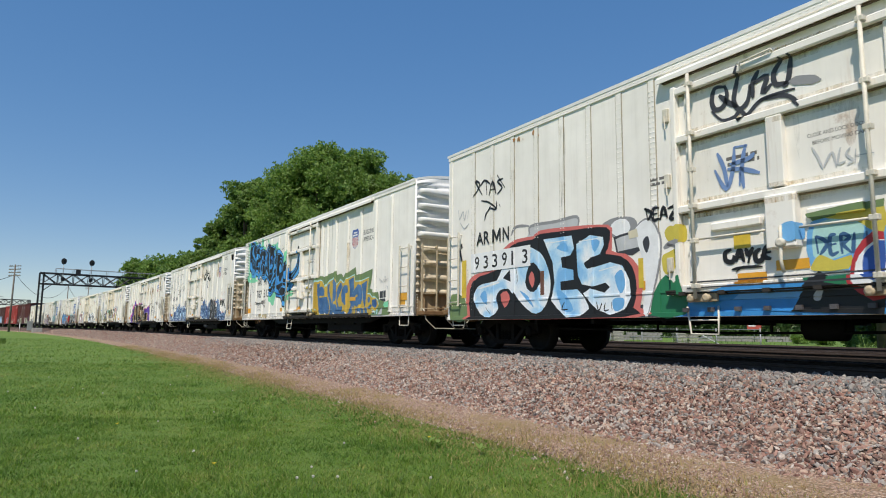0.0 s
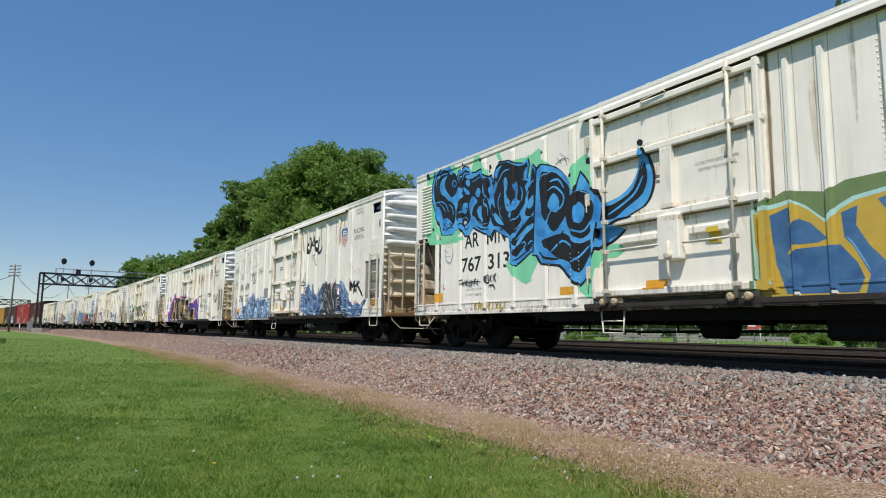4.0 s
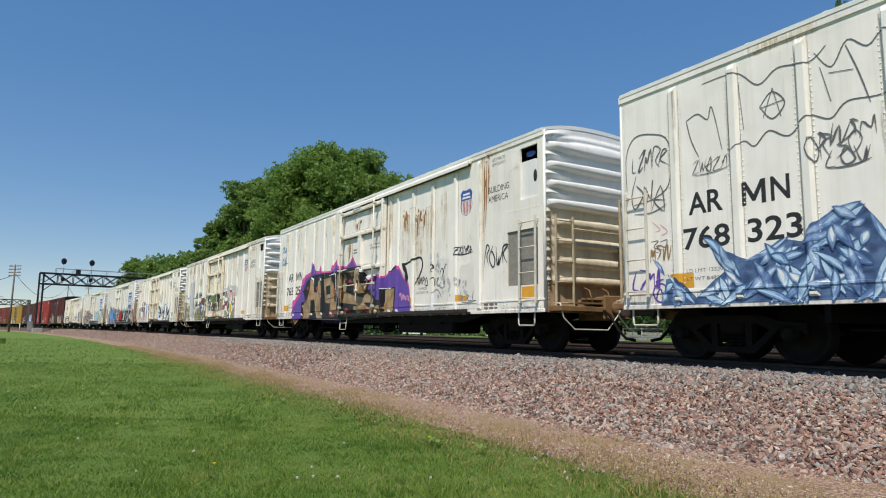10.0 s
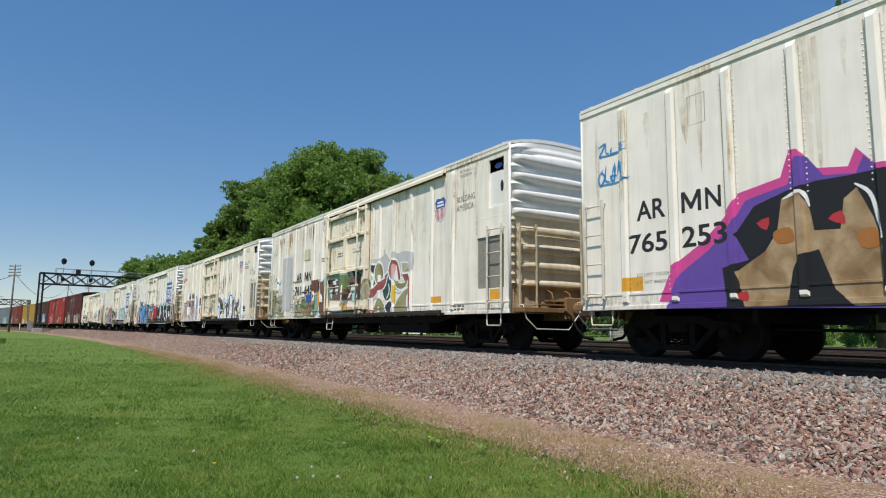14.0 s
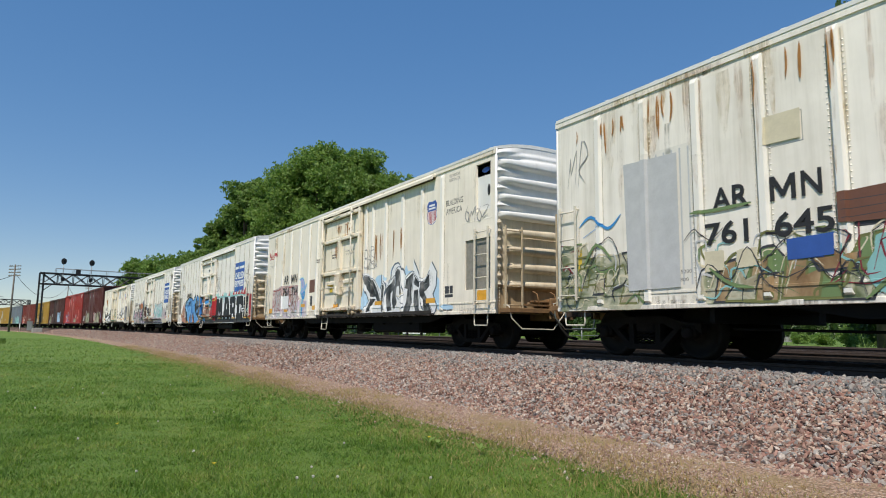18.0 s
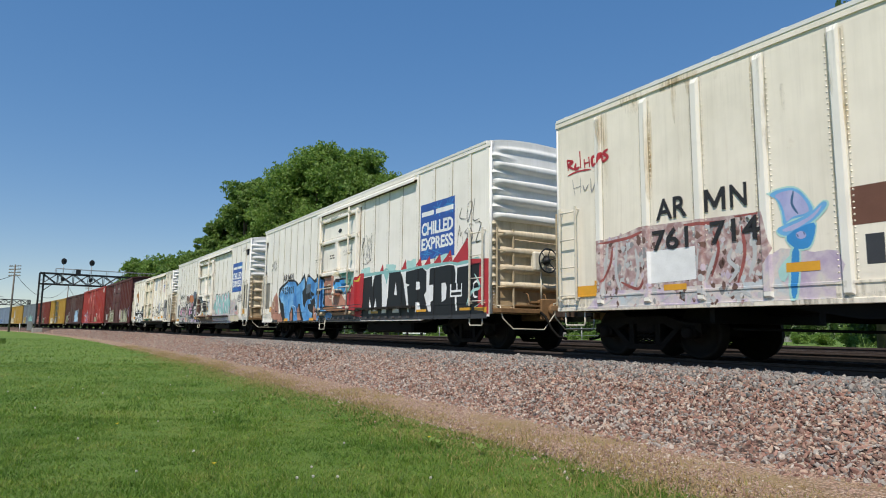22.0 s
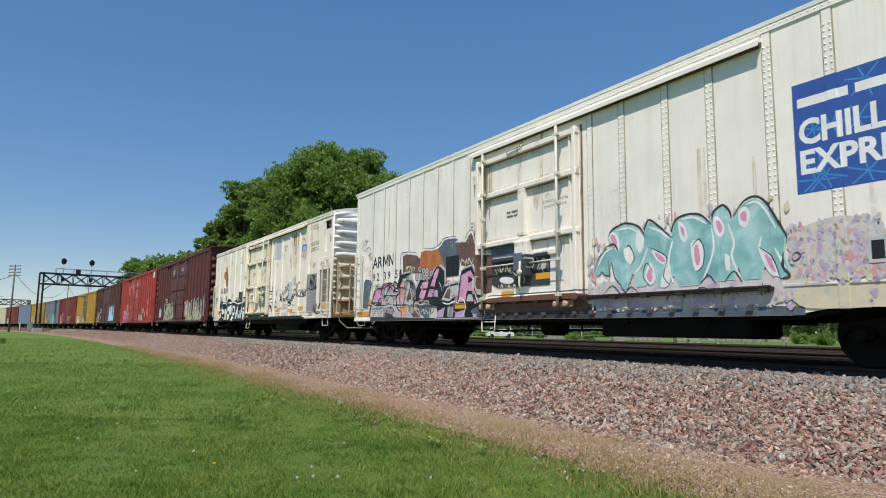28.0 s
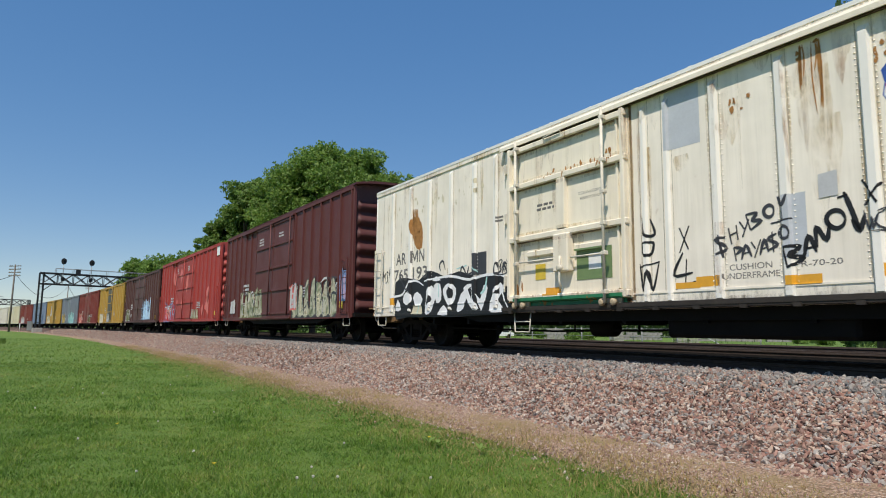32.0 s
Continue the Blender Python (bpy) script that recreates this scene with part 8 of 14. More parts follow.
drawn(S2, "gold", 0.05, [[(2.73, 0.24), (2.66, 0.18), (2.69, 0.09)],
    [(2.81, 0.07), (2.87, 0.25), (2.93, 0.07)],
    [(3.05, 0.23), (3, 0.15), (3.06, 0.08)],
    [(3.15, 0.24), (3.12, 0.06)],
    [(3.26, 0.25), (3.19, 0.16), (3.26, 0.07)],
    [(3.37, 0.24), (3.34, 0.08)],
    [(3.46, 0.24), (3.53, 0.09)],
    [(3.54, 0.25), (3.45, 0.08)],
    [(3.63, 0.24), (3.62, 0.09), (3.72, 0.1)],
    [(3.77, 0.24), (3.75, 0.1)]], "spray_tag")
decal(S2, rect(8.7, 0.92, 0.2, 0.22), MAT_PLATE_Y, "placard")
decal(S2, rect(14.42, 0.52, 0.2, 0.2) + rect(14.65, 0.53, 0.14, 0.2) + rect(14.42, 0.42, 0.36, 0.085), P["charcoal"], "data_panel", 2)
bars(S2, 14.44, 0.66, 0.15, 3, 0.025, P["pale_grey"])


def almond(base, tip, w, bow=0.0):
    """The outline of a plump leaf between its base and its tip."""
    dx, dz = tip[0] - base[0], tip[1] - base[1]
    ln = math.hypot(dx, dz)
    nx, nz = -dz / ln, dx / ln
    up, down = [], []
    for q, k in ((0.0, 0.12), (0.16, 0.5), (0.34, 0.86), (0.54, 1.0), (0.72, 0.85), (0.88, 0.48), (1.0, 0.04)):
        c = bow * ln * math.sin(math.pi * q)
        up.append((base[0] + dx * q + nx * (c + w * k / 2), base[1] + dz * q + nz * (c + w * k / 2)))
        down.append((base[0] + dx * q + nx * (c - w * k / 2), base[1] + dz * q + nz * (c - w * k / 2)))
    return up + down[::-1]


def painted_leaf(side, base, tip, w, paints, lv, bow=0.0):
    """One sprayed leaf: dark rim, body and a pale streak."""
    ln = math.hypot(tip[0] - base[0], tip[1] - base[1])
    g = min(0.03, 0.12 * ln) / ln
    inner = lambda q0, q1: ((base[0] + (tip[0] - base[0]) * q0, base[1] + (tip[1] - base[1]) * q0), (base[0] + (tip[0] - base[0]) * q1, base[1] + (tip[1] - base[1]) * q1))
    decal(side, [almond(base, tip, w, bow)], P[paints[0]], "graffiti_leaf", lv)
    decal(side, [almond(*inner(g, 1 - g), w * 0.70, bow)], P[paints[1]], "graffiti_leaf", lv + 1)
    decal(side, [almond(*inner(0.3, 1 - 1.6 * g), w * 0.34, bow * 1.4)], P[paints[2]], "graffiti_leaf", lv + 2)


def inside(p, poly):
    odd = False
    for (x0, z0), (x1, z1) in zip(poly, poly[1:] + poly[:1]):
        if (z0 > p[1]) != (z1 > p[1]) and p[0] < (x1 - x0) * (p[1] - z0) / (z1 - z0) + x0:
            odd = not odd
    return odd


def leafage(side, ground, ground_paint, tips, n, root, length, paints, seed, cross=0.35):
    """A bush of sprayed leaves: the named long ones first, then n that fill the ground."""
    rng = random.Random(seed)
    decal(side, [ground], P[ground_paint], "graffiti_field", 18)
    for k, (base, tip, w) in enumerate(tips):
        painted_leaf(side, base, tip, w, paints[k % len(paints)], 20 + (k % 8) * 3, rng.uniform(-0.06, 0.06))
    us, zs = [p[0] for p in ground], [p[1] for p in ground]
    spots = []
    while len(spots) < n:
        p = (rng.uniform(min(us), max(us)), rng.uniform(0.02, max(zs)))
        if inside(p, ground):
            spots.append(p)
    spots.sort()
    for k, p in enumerate(spots):
        if root:
            ang = math.atan2(p[1] - root[1], p[0] - root[0]) + rng.gauss(0, cross)
        else:
            ang = radians(rng.choice((125, 140, 150, 60, 45, 95, 110, 20))) + rng.uniform(-0.2, 0.2)
        ln = rng.uniform(*length) * (1.2 - 0.4 * p[1] / max(zs))
        base = (p[0] - 0.5 * ln * math.cos(ang), max(0.015, p[1] - 0.5 * ln * math.sin(ang)))
        tip = (base[0] + ln * math.cos(ang), max(0.015, base[1] + ln * math.sin(ang)))
        if not inside(tip, ground) and rng.random() < 0.75:
            tip = ((base[0] + tip[0]) / 2, (base[1] + tip[1]) / 2)
        if math.hypot(tip[0] - base[0], tip[1] - base[1]) > 0.1:
            painted_leaf(side, base, tip, (rng.uniform(0.055, 0.105) if root else rng.uniform(0.09, 0.15)) * (0.7 + 0.8 * ln), paints[rng.randrange(len(paints))], 46 + (k % 28) * 3, rng.uniform(-0.1, 0.1))


# third car
road_number(S3, "768323", 1.32, 1.38, 1.21, 0.86, 0.33)
patch(S3, 10.0, 0.02, 4.6, 0.2, "denim", 50, 0.05)
decal(S3, blob([(10.12, 0.99), (10.23, 1.08), (10.34, 1), (10.27, 0.89)], 3), P["coral_pale"], "paint_patch")
decal(S3, blob([(10.97, 0.99), (11.06, 1.06), (11.11, 0.97), (11.03, 0.91)], 3), P["coral_pale"], "paint_patch")
decal(S3, blob([(11.41, 0.82), (11.53, 0.85), (11.53, 0.66), (11.43, 0.68)], 3), P["coral_pale"], "paint_patch")
decal(S3, blob([(12.11, 0.96), (12.2, 1.02), (12.23, 0.9), (12.14, 0.86)], 3), P["coral_pale"], "paint_patch")
decal(S3, blob([(9.83, 0.32), (10.06, 0.37), (10.02, 0.22)], 3), P["coral_pale"], "paint_patch")
decal(S3, blob([(13.21, 0.99), (13.35, 1.08), (13.4, 0.86), (13.27, 0.81)], 3), P["coral_pale"], "paint_patch")
decal(S3, blob([(14.57, 0.45), (14.74, 0.52), (14.77, 0.39), (14.62, 0.35)], 3), P["coral_pale"], "paint_patch")
decal(S3, blob([(12.72, 1.08), (12.9, 1.16), (12.92, 1.02)], 3), P["coral_pale"], "paint_patch")
BLUE_LEAF = [("feather_dark", "feather", "feather_pale"), ("denim", "feather_pale", "pale_blue"), ("feather_dark", "feather_pale", "white"), ("denim", "feather", "pale_blue")]
GREY_LEAF = [("black", "feather_grey", "grey"), ("black", "charcoal", "feather_grey"), ("black", "feather_grey", "pale_grey")]
DEEP_LEAF = [("denim", "feather", "feather_pale"), ("denim", "feather_dark", "feather"), ("denim", "feather", "pale_blue"), ("black", "feather_dark", "feather")]
leafage(S3, [(0.78, 0.05), (0.87, 0.45), (1.07, 0.47), (1.41, 0.15), (1.67, 0.36), (1.92, 0.52), (1.8, 0.73), (1.68, 0.87), (2, 0.75), (2.27, 0.62), (2.5, 0.73), (2.72, 0.87), (3, 0.8), (3.13, 1), (3.35, 1.12), (3.72, 1.18), (3.82, 1.04), (3.96, 0.77), (4.08, 0.81), (4.21, 0.94), (4.4, 0.98), (4.53, 0.79), (4.67, 0.95), (4.82, 0.9), (5, 0.78), (5.15, 0.86), (5.36, 0.9), (5.67, 0.72), (6.08, 0.92), (6.36, 0.92), (6.21, 0.54), (5.98, 0.27), (6.31, 0.06)], "leaf_gap", [((3.07, 0.88), (3.72, 1.2), 0.17), ((3.45, 0.92), (3.76, 1.16), 0.1), ((1.68, 0.89), (2.03, 0.44), 0.12), ((1.85, 0.76), (2.17, 0.38), 0.1), ((4.08, 0.81), (4.42, 0.99), 0.13), ((4.3, 0.9), (4.64, 0.5), 0.12), ((4.68, 0.96), (4.94, 0.6), 0.12), ((3.8, 1.06), (4.03, 0.59), 0.1), ((0.62, 0.79), (0.84, 0.51), 0.07), ((0.9, 0.52), (1.4, 0.04), 0.1), ((3.36, 0.98), (3.78, 0.57), 0.13), ((2.18, 0.61), (2.85, 0.9), 0.09), ((4.52, 0.66), (4.7, 0.28), 0.1)], 122, None, (0.38, 0.64), BLUE_LEAF, 501)
leafage(S3, [(9.77, 0.32), (9.84, 0.87), (10.13, 0.93), (10.33, 0.82), (10.55, 1.27), (10.69, 1.22), (10.83, 0.85), (11.07, 1.19), (11.2, 1.11), (11.36, 0.78), (11.55, 0.69), (11.61, 1.05), (11.69, 0.99), (11.72, 0.75), (12.03, 1.19), (12.08, 1.13), (11.97, 0.78), (12.15, 0.65), (12.12, 0.12), (10.55, 0.17)], "feather_dark", [((10.82, 0.33), (9.84, 0.91), 0.14), ((10.65, 0.41), (10.06, 0.92), 0.12), ((10.95, 0.47), (10.56, 1.32), 0.13), ((11.03, 0.54), (10.74, 1.11), 0.1), ((11.3, 0.52), (11.06, 1.24), 0.13), ((11.39, 0.51), (11.22, 1.05), 0.1), ((11.54, 0.5), (11.63, 1.08), 0.11), ((11.64, 0.63), (12.06, 1.21), 0.16), ((10.64, 0.24), (9.84, 0.6), 0.12), ((10.57, 0.2), (9.82, 0.42), 0.1), ((11.58, 0.28), (12.14, 0.68), 0.14), ((11.14, 0.31), (10.33, 0.72), 0.12)], 50, (11.39, 0.08), (0.4, 0.75), DEEP_LEAF, 502, 0.2)
leafage(S3, [(11.85, 0.02), (11.9, 0.75), (12.0, 1.12), (12.2, 1.2), (12.42, 1.12), (12.6, 1.18), (12.8, 0.95), (13.0, 1.2), (13.2, 1.1), (13.35, 0.8), (13.6, 0.55), (13.9, 0.3), (14.2, 0.02)], "charcoal", [((12.6, 0.3), (12.02, 1.2), 0.13), ((12.7, 0.4), (12.3, 1.28), 0.12), ((12.9, 0.4), (12.62, 1.24), 0.12), ((13.0, 0.45), (13.08, 1.3), 0.11), ((13.1, 0.3), (13.4, 0.95), 0.1), ((12.5, 0.2), (11.8, 0.8), 0.11)], 46, (12.95, -0.1), (0.35, 0.6), GREY_LEAF, 503, 0.25)
leafage(S3, [(13.38, 0.04), (13.44, 1.19), (13.62, 1.18), (13.78, 0.87), (13.93, 0.94), (14.07, 0.82), (14.29, 0.58), (14.48, 0.37), (14.82, 0.44), (14.94, 0.39), (15.13, 0.37), (15.39, 0.57), (15.5, 0.59), (15.45, 0.47), (15.24, 0.29), (15.15, 0.02)], "feather_dark", [((14.44, 0.24), (13.44, 1.24), 0.13), ((14.28, 0.33), (13.7, 1.18), 0.12), ((14.44, 0.33), (13.86, 0.97), 0.12), ((14.5, 0.3), (14.02, 0.79), 0.11), ((15.06, 0.28), (15.5, 0.59), 0.12), ((14.6, 0.27), (14.94, 0.45), 0.09), ((14.8, 0.09), (15.42, 0.54), 0.1)], 28, (14.54, 0.02), (0.3, 0.6), DEEP_LEAF, 504, 0.25)
drawn(S3, "charcoal", 0.03, [[(16.07, 0.5), (16.04, 0.41), (15.95, 0.35), (15.85, 0.36), (15.77, 0.42), (15.74, 0.53), (15.78, 0.63), (15.87, 0.68), (15.97, 0.67), (16.05, 0.6), (16.07, 0.5)],
    [(16.02, 0.51), (15.99, 0.44), (15.94, 0.41), (15.87, 0.41), (15.82, 0.46), (15.8, 0.52), (15.82, 0.59), (15.88, 0.62), (15.95, 0.62), (16, 0.57), (16.02, 0.51)],
    [(15.96, 0.51), (15.95, 0.48), (15.92, 0.47), (15.89, 0.47), (15.87, 0.49), (15.86, 0.52), (15.87, 0.55), (15.9, 0.56), (15.93, 0.56), (15.95, 0.54), (15.96, 0.51)]], "spray_tag")
drawn(S3, "charcoal", 0.02, [[(15.78, 0.34), (15.84, 0.24), (15.93, 0.31), (16.03, 0.35)],
    [(15.76, 0.6), (15.73, 0.69), (15.82, 0.71)]], "spray_tag")
drawn(S3, "coral_pale", 0.016, [[(14.46, 1.48), (14.56, 1.38), (14.52, 1.33)],
    [(14.56, 1.4), (14.82, 1.43)],
    [(14.63, 1.51), (14.69, 1.41)],
    [(14.78, 1.58), (14.88, 1.47), (15, 1.44), (14.9, 1.35)]], "spray_tag")
drawn(S3, "pencil", 0.016, [[(0.6, 1.06), (0.74, 1.06), (0.65, 0.97), (0.83, 0.91)],
    [(0.77, 1.04), (0.91, 1.06), (0.86, 0.95), (0.77, 1)],
    [(0.82, 0.85), (0.94, 0.94)],
    [(0.59, 0.91), (0.74, 0.88)]], "spray_tag")
drawn(S3, "coral_pale", 0.016, [[(0.63, 1.38), (0.78, 1.24), (0.69, 1.21)],
    [(0.78, 1.32), (0.92, 1.19), (0.8, 1.14)]], "spray_tag")
drawn(S3, "purple", 0.03, [[(0.88, 0.24), (0.84, 0.14), (0.75, 0.1), (0.66, 0.15), (0.62, 0.25), (0.66, 0.36), (0.76, 0.39), (0.85, 0.35), (0.88, 0.24)],
    [(0.66, 0.13), (0.75, 0.31), (0.84, 0.13)]], "spray_tag")
for u in (4.15, 11.95):
    decal(S3, rect(u, 0.30, 0.46, 0.15), MAT_PLATE_O, "reflector")
drawn(S3, "black", 0.13, [[(10.55, 2.94), (10.69, 2.87), (10.71, 2.56), (10.61, 2.44), (10.47, 2.42), (10.43, 2.6), (10.51, 2.75)],
    [(10.73, 2.56), (10.86, 2.7), (10.98, 2.86), (11.05, 2.87), (11.1, 2.63), (11.15, 2.39)],
    [(10.83, 2.64), (11.1, 2.6)],
    [(11.16, 2.83), (11.18, 2.56), (11.21, 2.49)],
    [(11.41, 2.75), (11.23, 2.62), (11.33, 2.45), (11.47, 2.32)]], "spray_tag")
drawn(S3, "black", 0.11, [[(11.54, 2.87), (11.48, 2.63), (11.44, 2.33), (11.62, 2.31), (11.75, 2.41), (11.8, 2.57)]], "spray_tag", taper=0.3)
drawn(S3, "charcoal", 0.04, [[(10.83, 2.3), (10.84, 2.1)],
    [(10.83, 2.3), (10.96, 2.27)],
    [(10.84, 2.21), (10.93, 2.2)],
    [(10.83, 2.11), (10.93, 2.11)],
    [(11, 2.26), (11.01, 2.06)],
    [(10.95, 2.27), (11.13, 2.25)],
    [(11.12, 2.22), (11.13, 2.02)],
    [(11.07, 2.29), (11.22, 2.12), (11.36, 1.87)]], "spray_tag")
drawn(S3, "charcoal", 0.045, [[(9.85, 1.16), (10.05, 1.22), (10.35, 1.23)],
    [(9.87, 1.18), (10.06, 1.37), (10.12, 1.55)],
    [(10.21, 1.71), (10.25, 1.35), (10.29, 1.16)],
    [(10.09, 1.24), (10.15, 1.33), (10.26, 1.31), (10.32, 1.2), (10.24, 1.11), (10.12, 1.15), (10.09, 1.24)]], "spray_tag")
drawn(S3, "black", 0.09, [[(14.38, 0.83), (14.37, 1.1), (14.48, 0.95), (14.61, 1.12), (14.54, 0.72)],
    [(14.68, 0.93), (14.61, 0.91), (14.68, 0.83), (14.59, 0.81)],
    [(14.8, 1.14), (14.74, 0.75)],
    [(14.98, 1.09), (14.76, 0.99), (14.59, 0.94)],
    [(14.78, 1), (15.01, 0.83), (15.23, 0.61)]], "spray_tag")
drawn(S3, "coral_pale", 0.03, [[(14.11, 1.24), (14.22, 1.12), (14.32, 1.21)],
    [(14.36, 1.22), (14.39, 1.08)],
    [(14.15, 1.08), (14.26, 1.01), (14.35, 1.05)]], "spray_tag")
drawn(S3, "grey", 0.05, [[(9.94, -0.08), (9.97, -0.32)],
    [(10.07, -0.07), (9.95, -0.18), (10.08, -0.32)],
    [(10.13, -0.09), (10.18, -0.3), (10.24, -0.14), (10.3, -0.3), (10.35, -0.07)],
    [(10.42, -0.09), (10.39, -0.28), (10.52, -0.27), (10.54, -0.09), (10.42, -0.09)],
    [(10.56, -0.09), (10.7, -0.08)],
    [(10.63, -0.09), (10.62, -0.28)],
    [(10.87, -0.07), (10.75, -0.1), (10.74, -0.28), (10.89, -0.27)],
    [(10.74, -0.18), (10.84, -0.17)]], "tank_tag", y=-1.38)
for pts in ([(3.29, 3.18), (3.49, 2.93), (3.69, 3.2), (3.91, 3.04), (4.11, 3.17), (4.4, 2.95), (4.7, 3.2)], [(1.34, 2.83), (1.42, 2.5), (1.54, 2.23)], [(1.34, 2.83), (1.54, 2.89), (1.71, 2.76), (1.79, 2.92), (1.93, 2.25)],
            [(2.05, 2.18), (2.27, 2.29), (2.43, 2.18), (2.64, 2.34), (2.91, 2.2), (3.17, 2.39), (3.44, 2.28), (3.65, 2.44), (4.06, 2.41), (4.5, 2.6)], [(1.64, 3.32), (2.19, 3.3), (2.52, 3.02), (2.81, 3.16), (3.22, 3.09), (3.44, 3.23)],
            [(3.67, 3.14), (3.8, 2.74), (3.9, 2.35)], [(3.35, 2.97), (3.46, 2.49)], [(3.45, 2.86), (3.74, 2.81)], [(2.53, 2.7), (2.71, 2.86), (2.88, 2.66), (2.70, 2.49), (2.53, 2.7)], [(2.57, 2.53), (2.72, 2.91)], [(2.72, 2.91), (2.82, 2.49)], [(2.54, 2.68), (2.88, 2.7)],
            [(2.23, 3.12), (2.28, 2.45)], [(0.13, 1.96), (0.13, 2.54), (0.31, 2.83), (0.66, 2.81), (0.99, 2.61), (1.0, 1.98), (0.73, 1.76), (0.27, 1.7)]):
    decal(S3, stroke(pts, 0.018, 5, 0.6), P["pencil"], "pen_outline")
scribble(S3, 0.2, 2.25, 0.75, 0.28, 5, 401, P["pencil"], 0.024)
scribble(S3, 1.4, 1.98, 0.6, 0.18, 5, 402, P["pencil"], 0.016)
scribble(S3, 3.2, 1.95, 0.75, 0.25, 4, 403, P["pencil"], 0.028)
scribble(S3, 3.35, 1.68, 0.5, 0.22, 3, 404, P["pencil"], 0.024)
scribble(S3, 0.55, 0.75, 0.4, 0.3, 3, 405, P["tan"], 0.03)
scribble(S3, 0.2, 0.3, 0.6, 0.3, 4, 406, P["purple"], 0.04)
scribble(S3, 3.1, 1.8, 0.7, 0.3, 4, 60, P["pencil"], 0.018)
scribble(S3, 4.2, 2.0, 0.8, 0.35, 4, 61, P["pencil"], 0.018)
scribble(S3, 0.2, 1.6, 0.7, 0.45, 3, 62, P["pencil"], 0.02)
decal(S3, rect(5.2, 0.92, 0.54, 0.42), P["grey"], "data_panel", 2)
bars(S3, 5.23, 1.24, 0.48, 6, 0.02, P["charcoal"], 5, "stencil")
bars(S3, 5.25, 1.28, 0.48, 5, 0.045, P["pale_grey"])
scribble(S3, 7.3, 0.78, 0.5, 0.2, 4, 63, P["pencil"], 0.018)
scribble(S3, 8.7, 0.75, 0.45, 0.25, 4, 64, P["pencil"], 0.02)
decal(S3, rect(7.0, 0.42, 0.2, 0.24), MAT_PLATE_Y, "placard")
drips(S3, 10.0, 3.3, 4.0, 1.0, 65, GRIME, 14, "grime_run")
shield(S3, 13.5, 2.3)
slogans(S3)
small_print(S3, 3)

# fourth car: purple field with pink edge, tan letters
road_number(S4, "765253", 1.10, 1.43, 0.92, 0.9, 0.32)
decal(S4, [[(1.51, 0.11), (1.77, 0.64), (2.32, 0.95), (2.69, 1.26), (2.93, 1.57), (3.54, 1.67), (3.67, 2.01), (3.8, 1.99), (4, 1.7), (4.38, 1.64), (4.48, 1.85), (4.68, 1.61), (5.53, 1.57), (5.65, 1.73), (5.96, 1.92), (6.14, 1.83), (6.26, 1.68), (6.83, 1.62), (7.11, 1.73), (7.3, 1.89), (7.46, 1.73), (7.62, 1.59), (8.02, 1.45), (8.36, 1.18), (8.64, 1.08), (9.08, 1.22), (9.26, 1.18), (9.33, 1.04), (9.5, 1.13), (9.87, 1.26), (10.13, 1.37), (10.31, 1.37), (10.42, 1.26), (10.61, 1.05), (10.81, 0.97), (10.94, 0.78), (10.98, 0.54), (11, 0.4), (11.14, 0.25), (11.18, 0.18), (11.13, 0.06), (8.93, -0.02), (6.3, -0.08)]], P["magenta"], "graffiti_field")
decal(S4, [[(1.65, -0), (1.91, 0.52), (2.43, 0.83), (2.79, 1.14), (3.03, 1.45), (3.63, 1.56), (3.76, 1.9), (3.89, 1.88), (4.09, 1.59), (4.46, 1.54), (4.56, 1.74), (4.75, 1.5), (5.6, 1.48), (5.72, 1.63), (6.02, 1.82), (6.2, 1.73), (6.32, 1.58), (6.78, 1.54), (7.07, 1.66), (7.26, 1.82), (7.41, 1.66), (7.58, 1.51), (7.98, 1.38), (8.33, 1.11), (8.6, 1.01), (9.04, 1.15), (9.23, 1.11), (9.29, 0.98), (9.47, 1.07), (9.84, 1.2), (10.1, 1.32), (10.28, 1.31), (10.39, 1.2), (10.58, 1), (10.78, 0.91), (10.91, 0.72), (10.96, 0.49), (10.97, 0.34), (11.12, 0.2), (11.08, 0.06), (8.93, -0.02), (6.45, -0.09)]], P["purple"], "graffiti_field")
decal(S4, [[(2.69, -0), (2.63, 0.55), (3.04, 0.63), (2.85, 1), (3.15, 1.35), (3.61, 1.48), (3.98, 1.54), (4.36, 1.53), (4.66, 1.54), (5.84, 1.51), (6.25, 1.57), (7.07, 1.56), (7.84, 1.55), (8.08, 1.53), (8.15, 1.36), (8.44, 1.2), (8.57, 1), (8.45, 0.82), (8.6, 0.73), (8.92, 0.58), (8.97, 0.49), (9.33, 0.45), (9.35, 0.76), (10.13, 0.8), (10.15, 0.55), (10.05, -0.02), (6.45, -0.07)]], P["black"], "graffiti_letter")
decal(S4, [[(3.54, 1.39), (3.79, 1.44), (3.9, 1.18), (3.94, 0.92), (4.25, 0.9), (4.31, 1.26), (4.46, 1.37), (4.62, 0.99), (4.71, 0.63), (4.67, 0.17), (4.86, -0.02), (4.36, -0.03), (4.15, 0.18), (3.98, 0.68), (3.73, 0.63), (3.64, 0.45), (3.55, -0.01), (2.96, -0.01), (2.85, 0.48), (3.28, 0.72), (3.46, 0.96)]], P["tan_spray"], "graffiti_letter")
decal(S4, [[(4.85, 1.33), (5.58, 1.37), (5.76, 1.07), (5.84, 0.57), (6.18, 0.34), (6.14, 0.06), (5.58, 0.06), (5.48, 0.48), (5.09, 0.5), (4.94, 0.85)]], P["tan_spray"], "graffiti_letter")
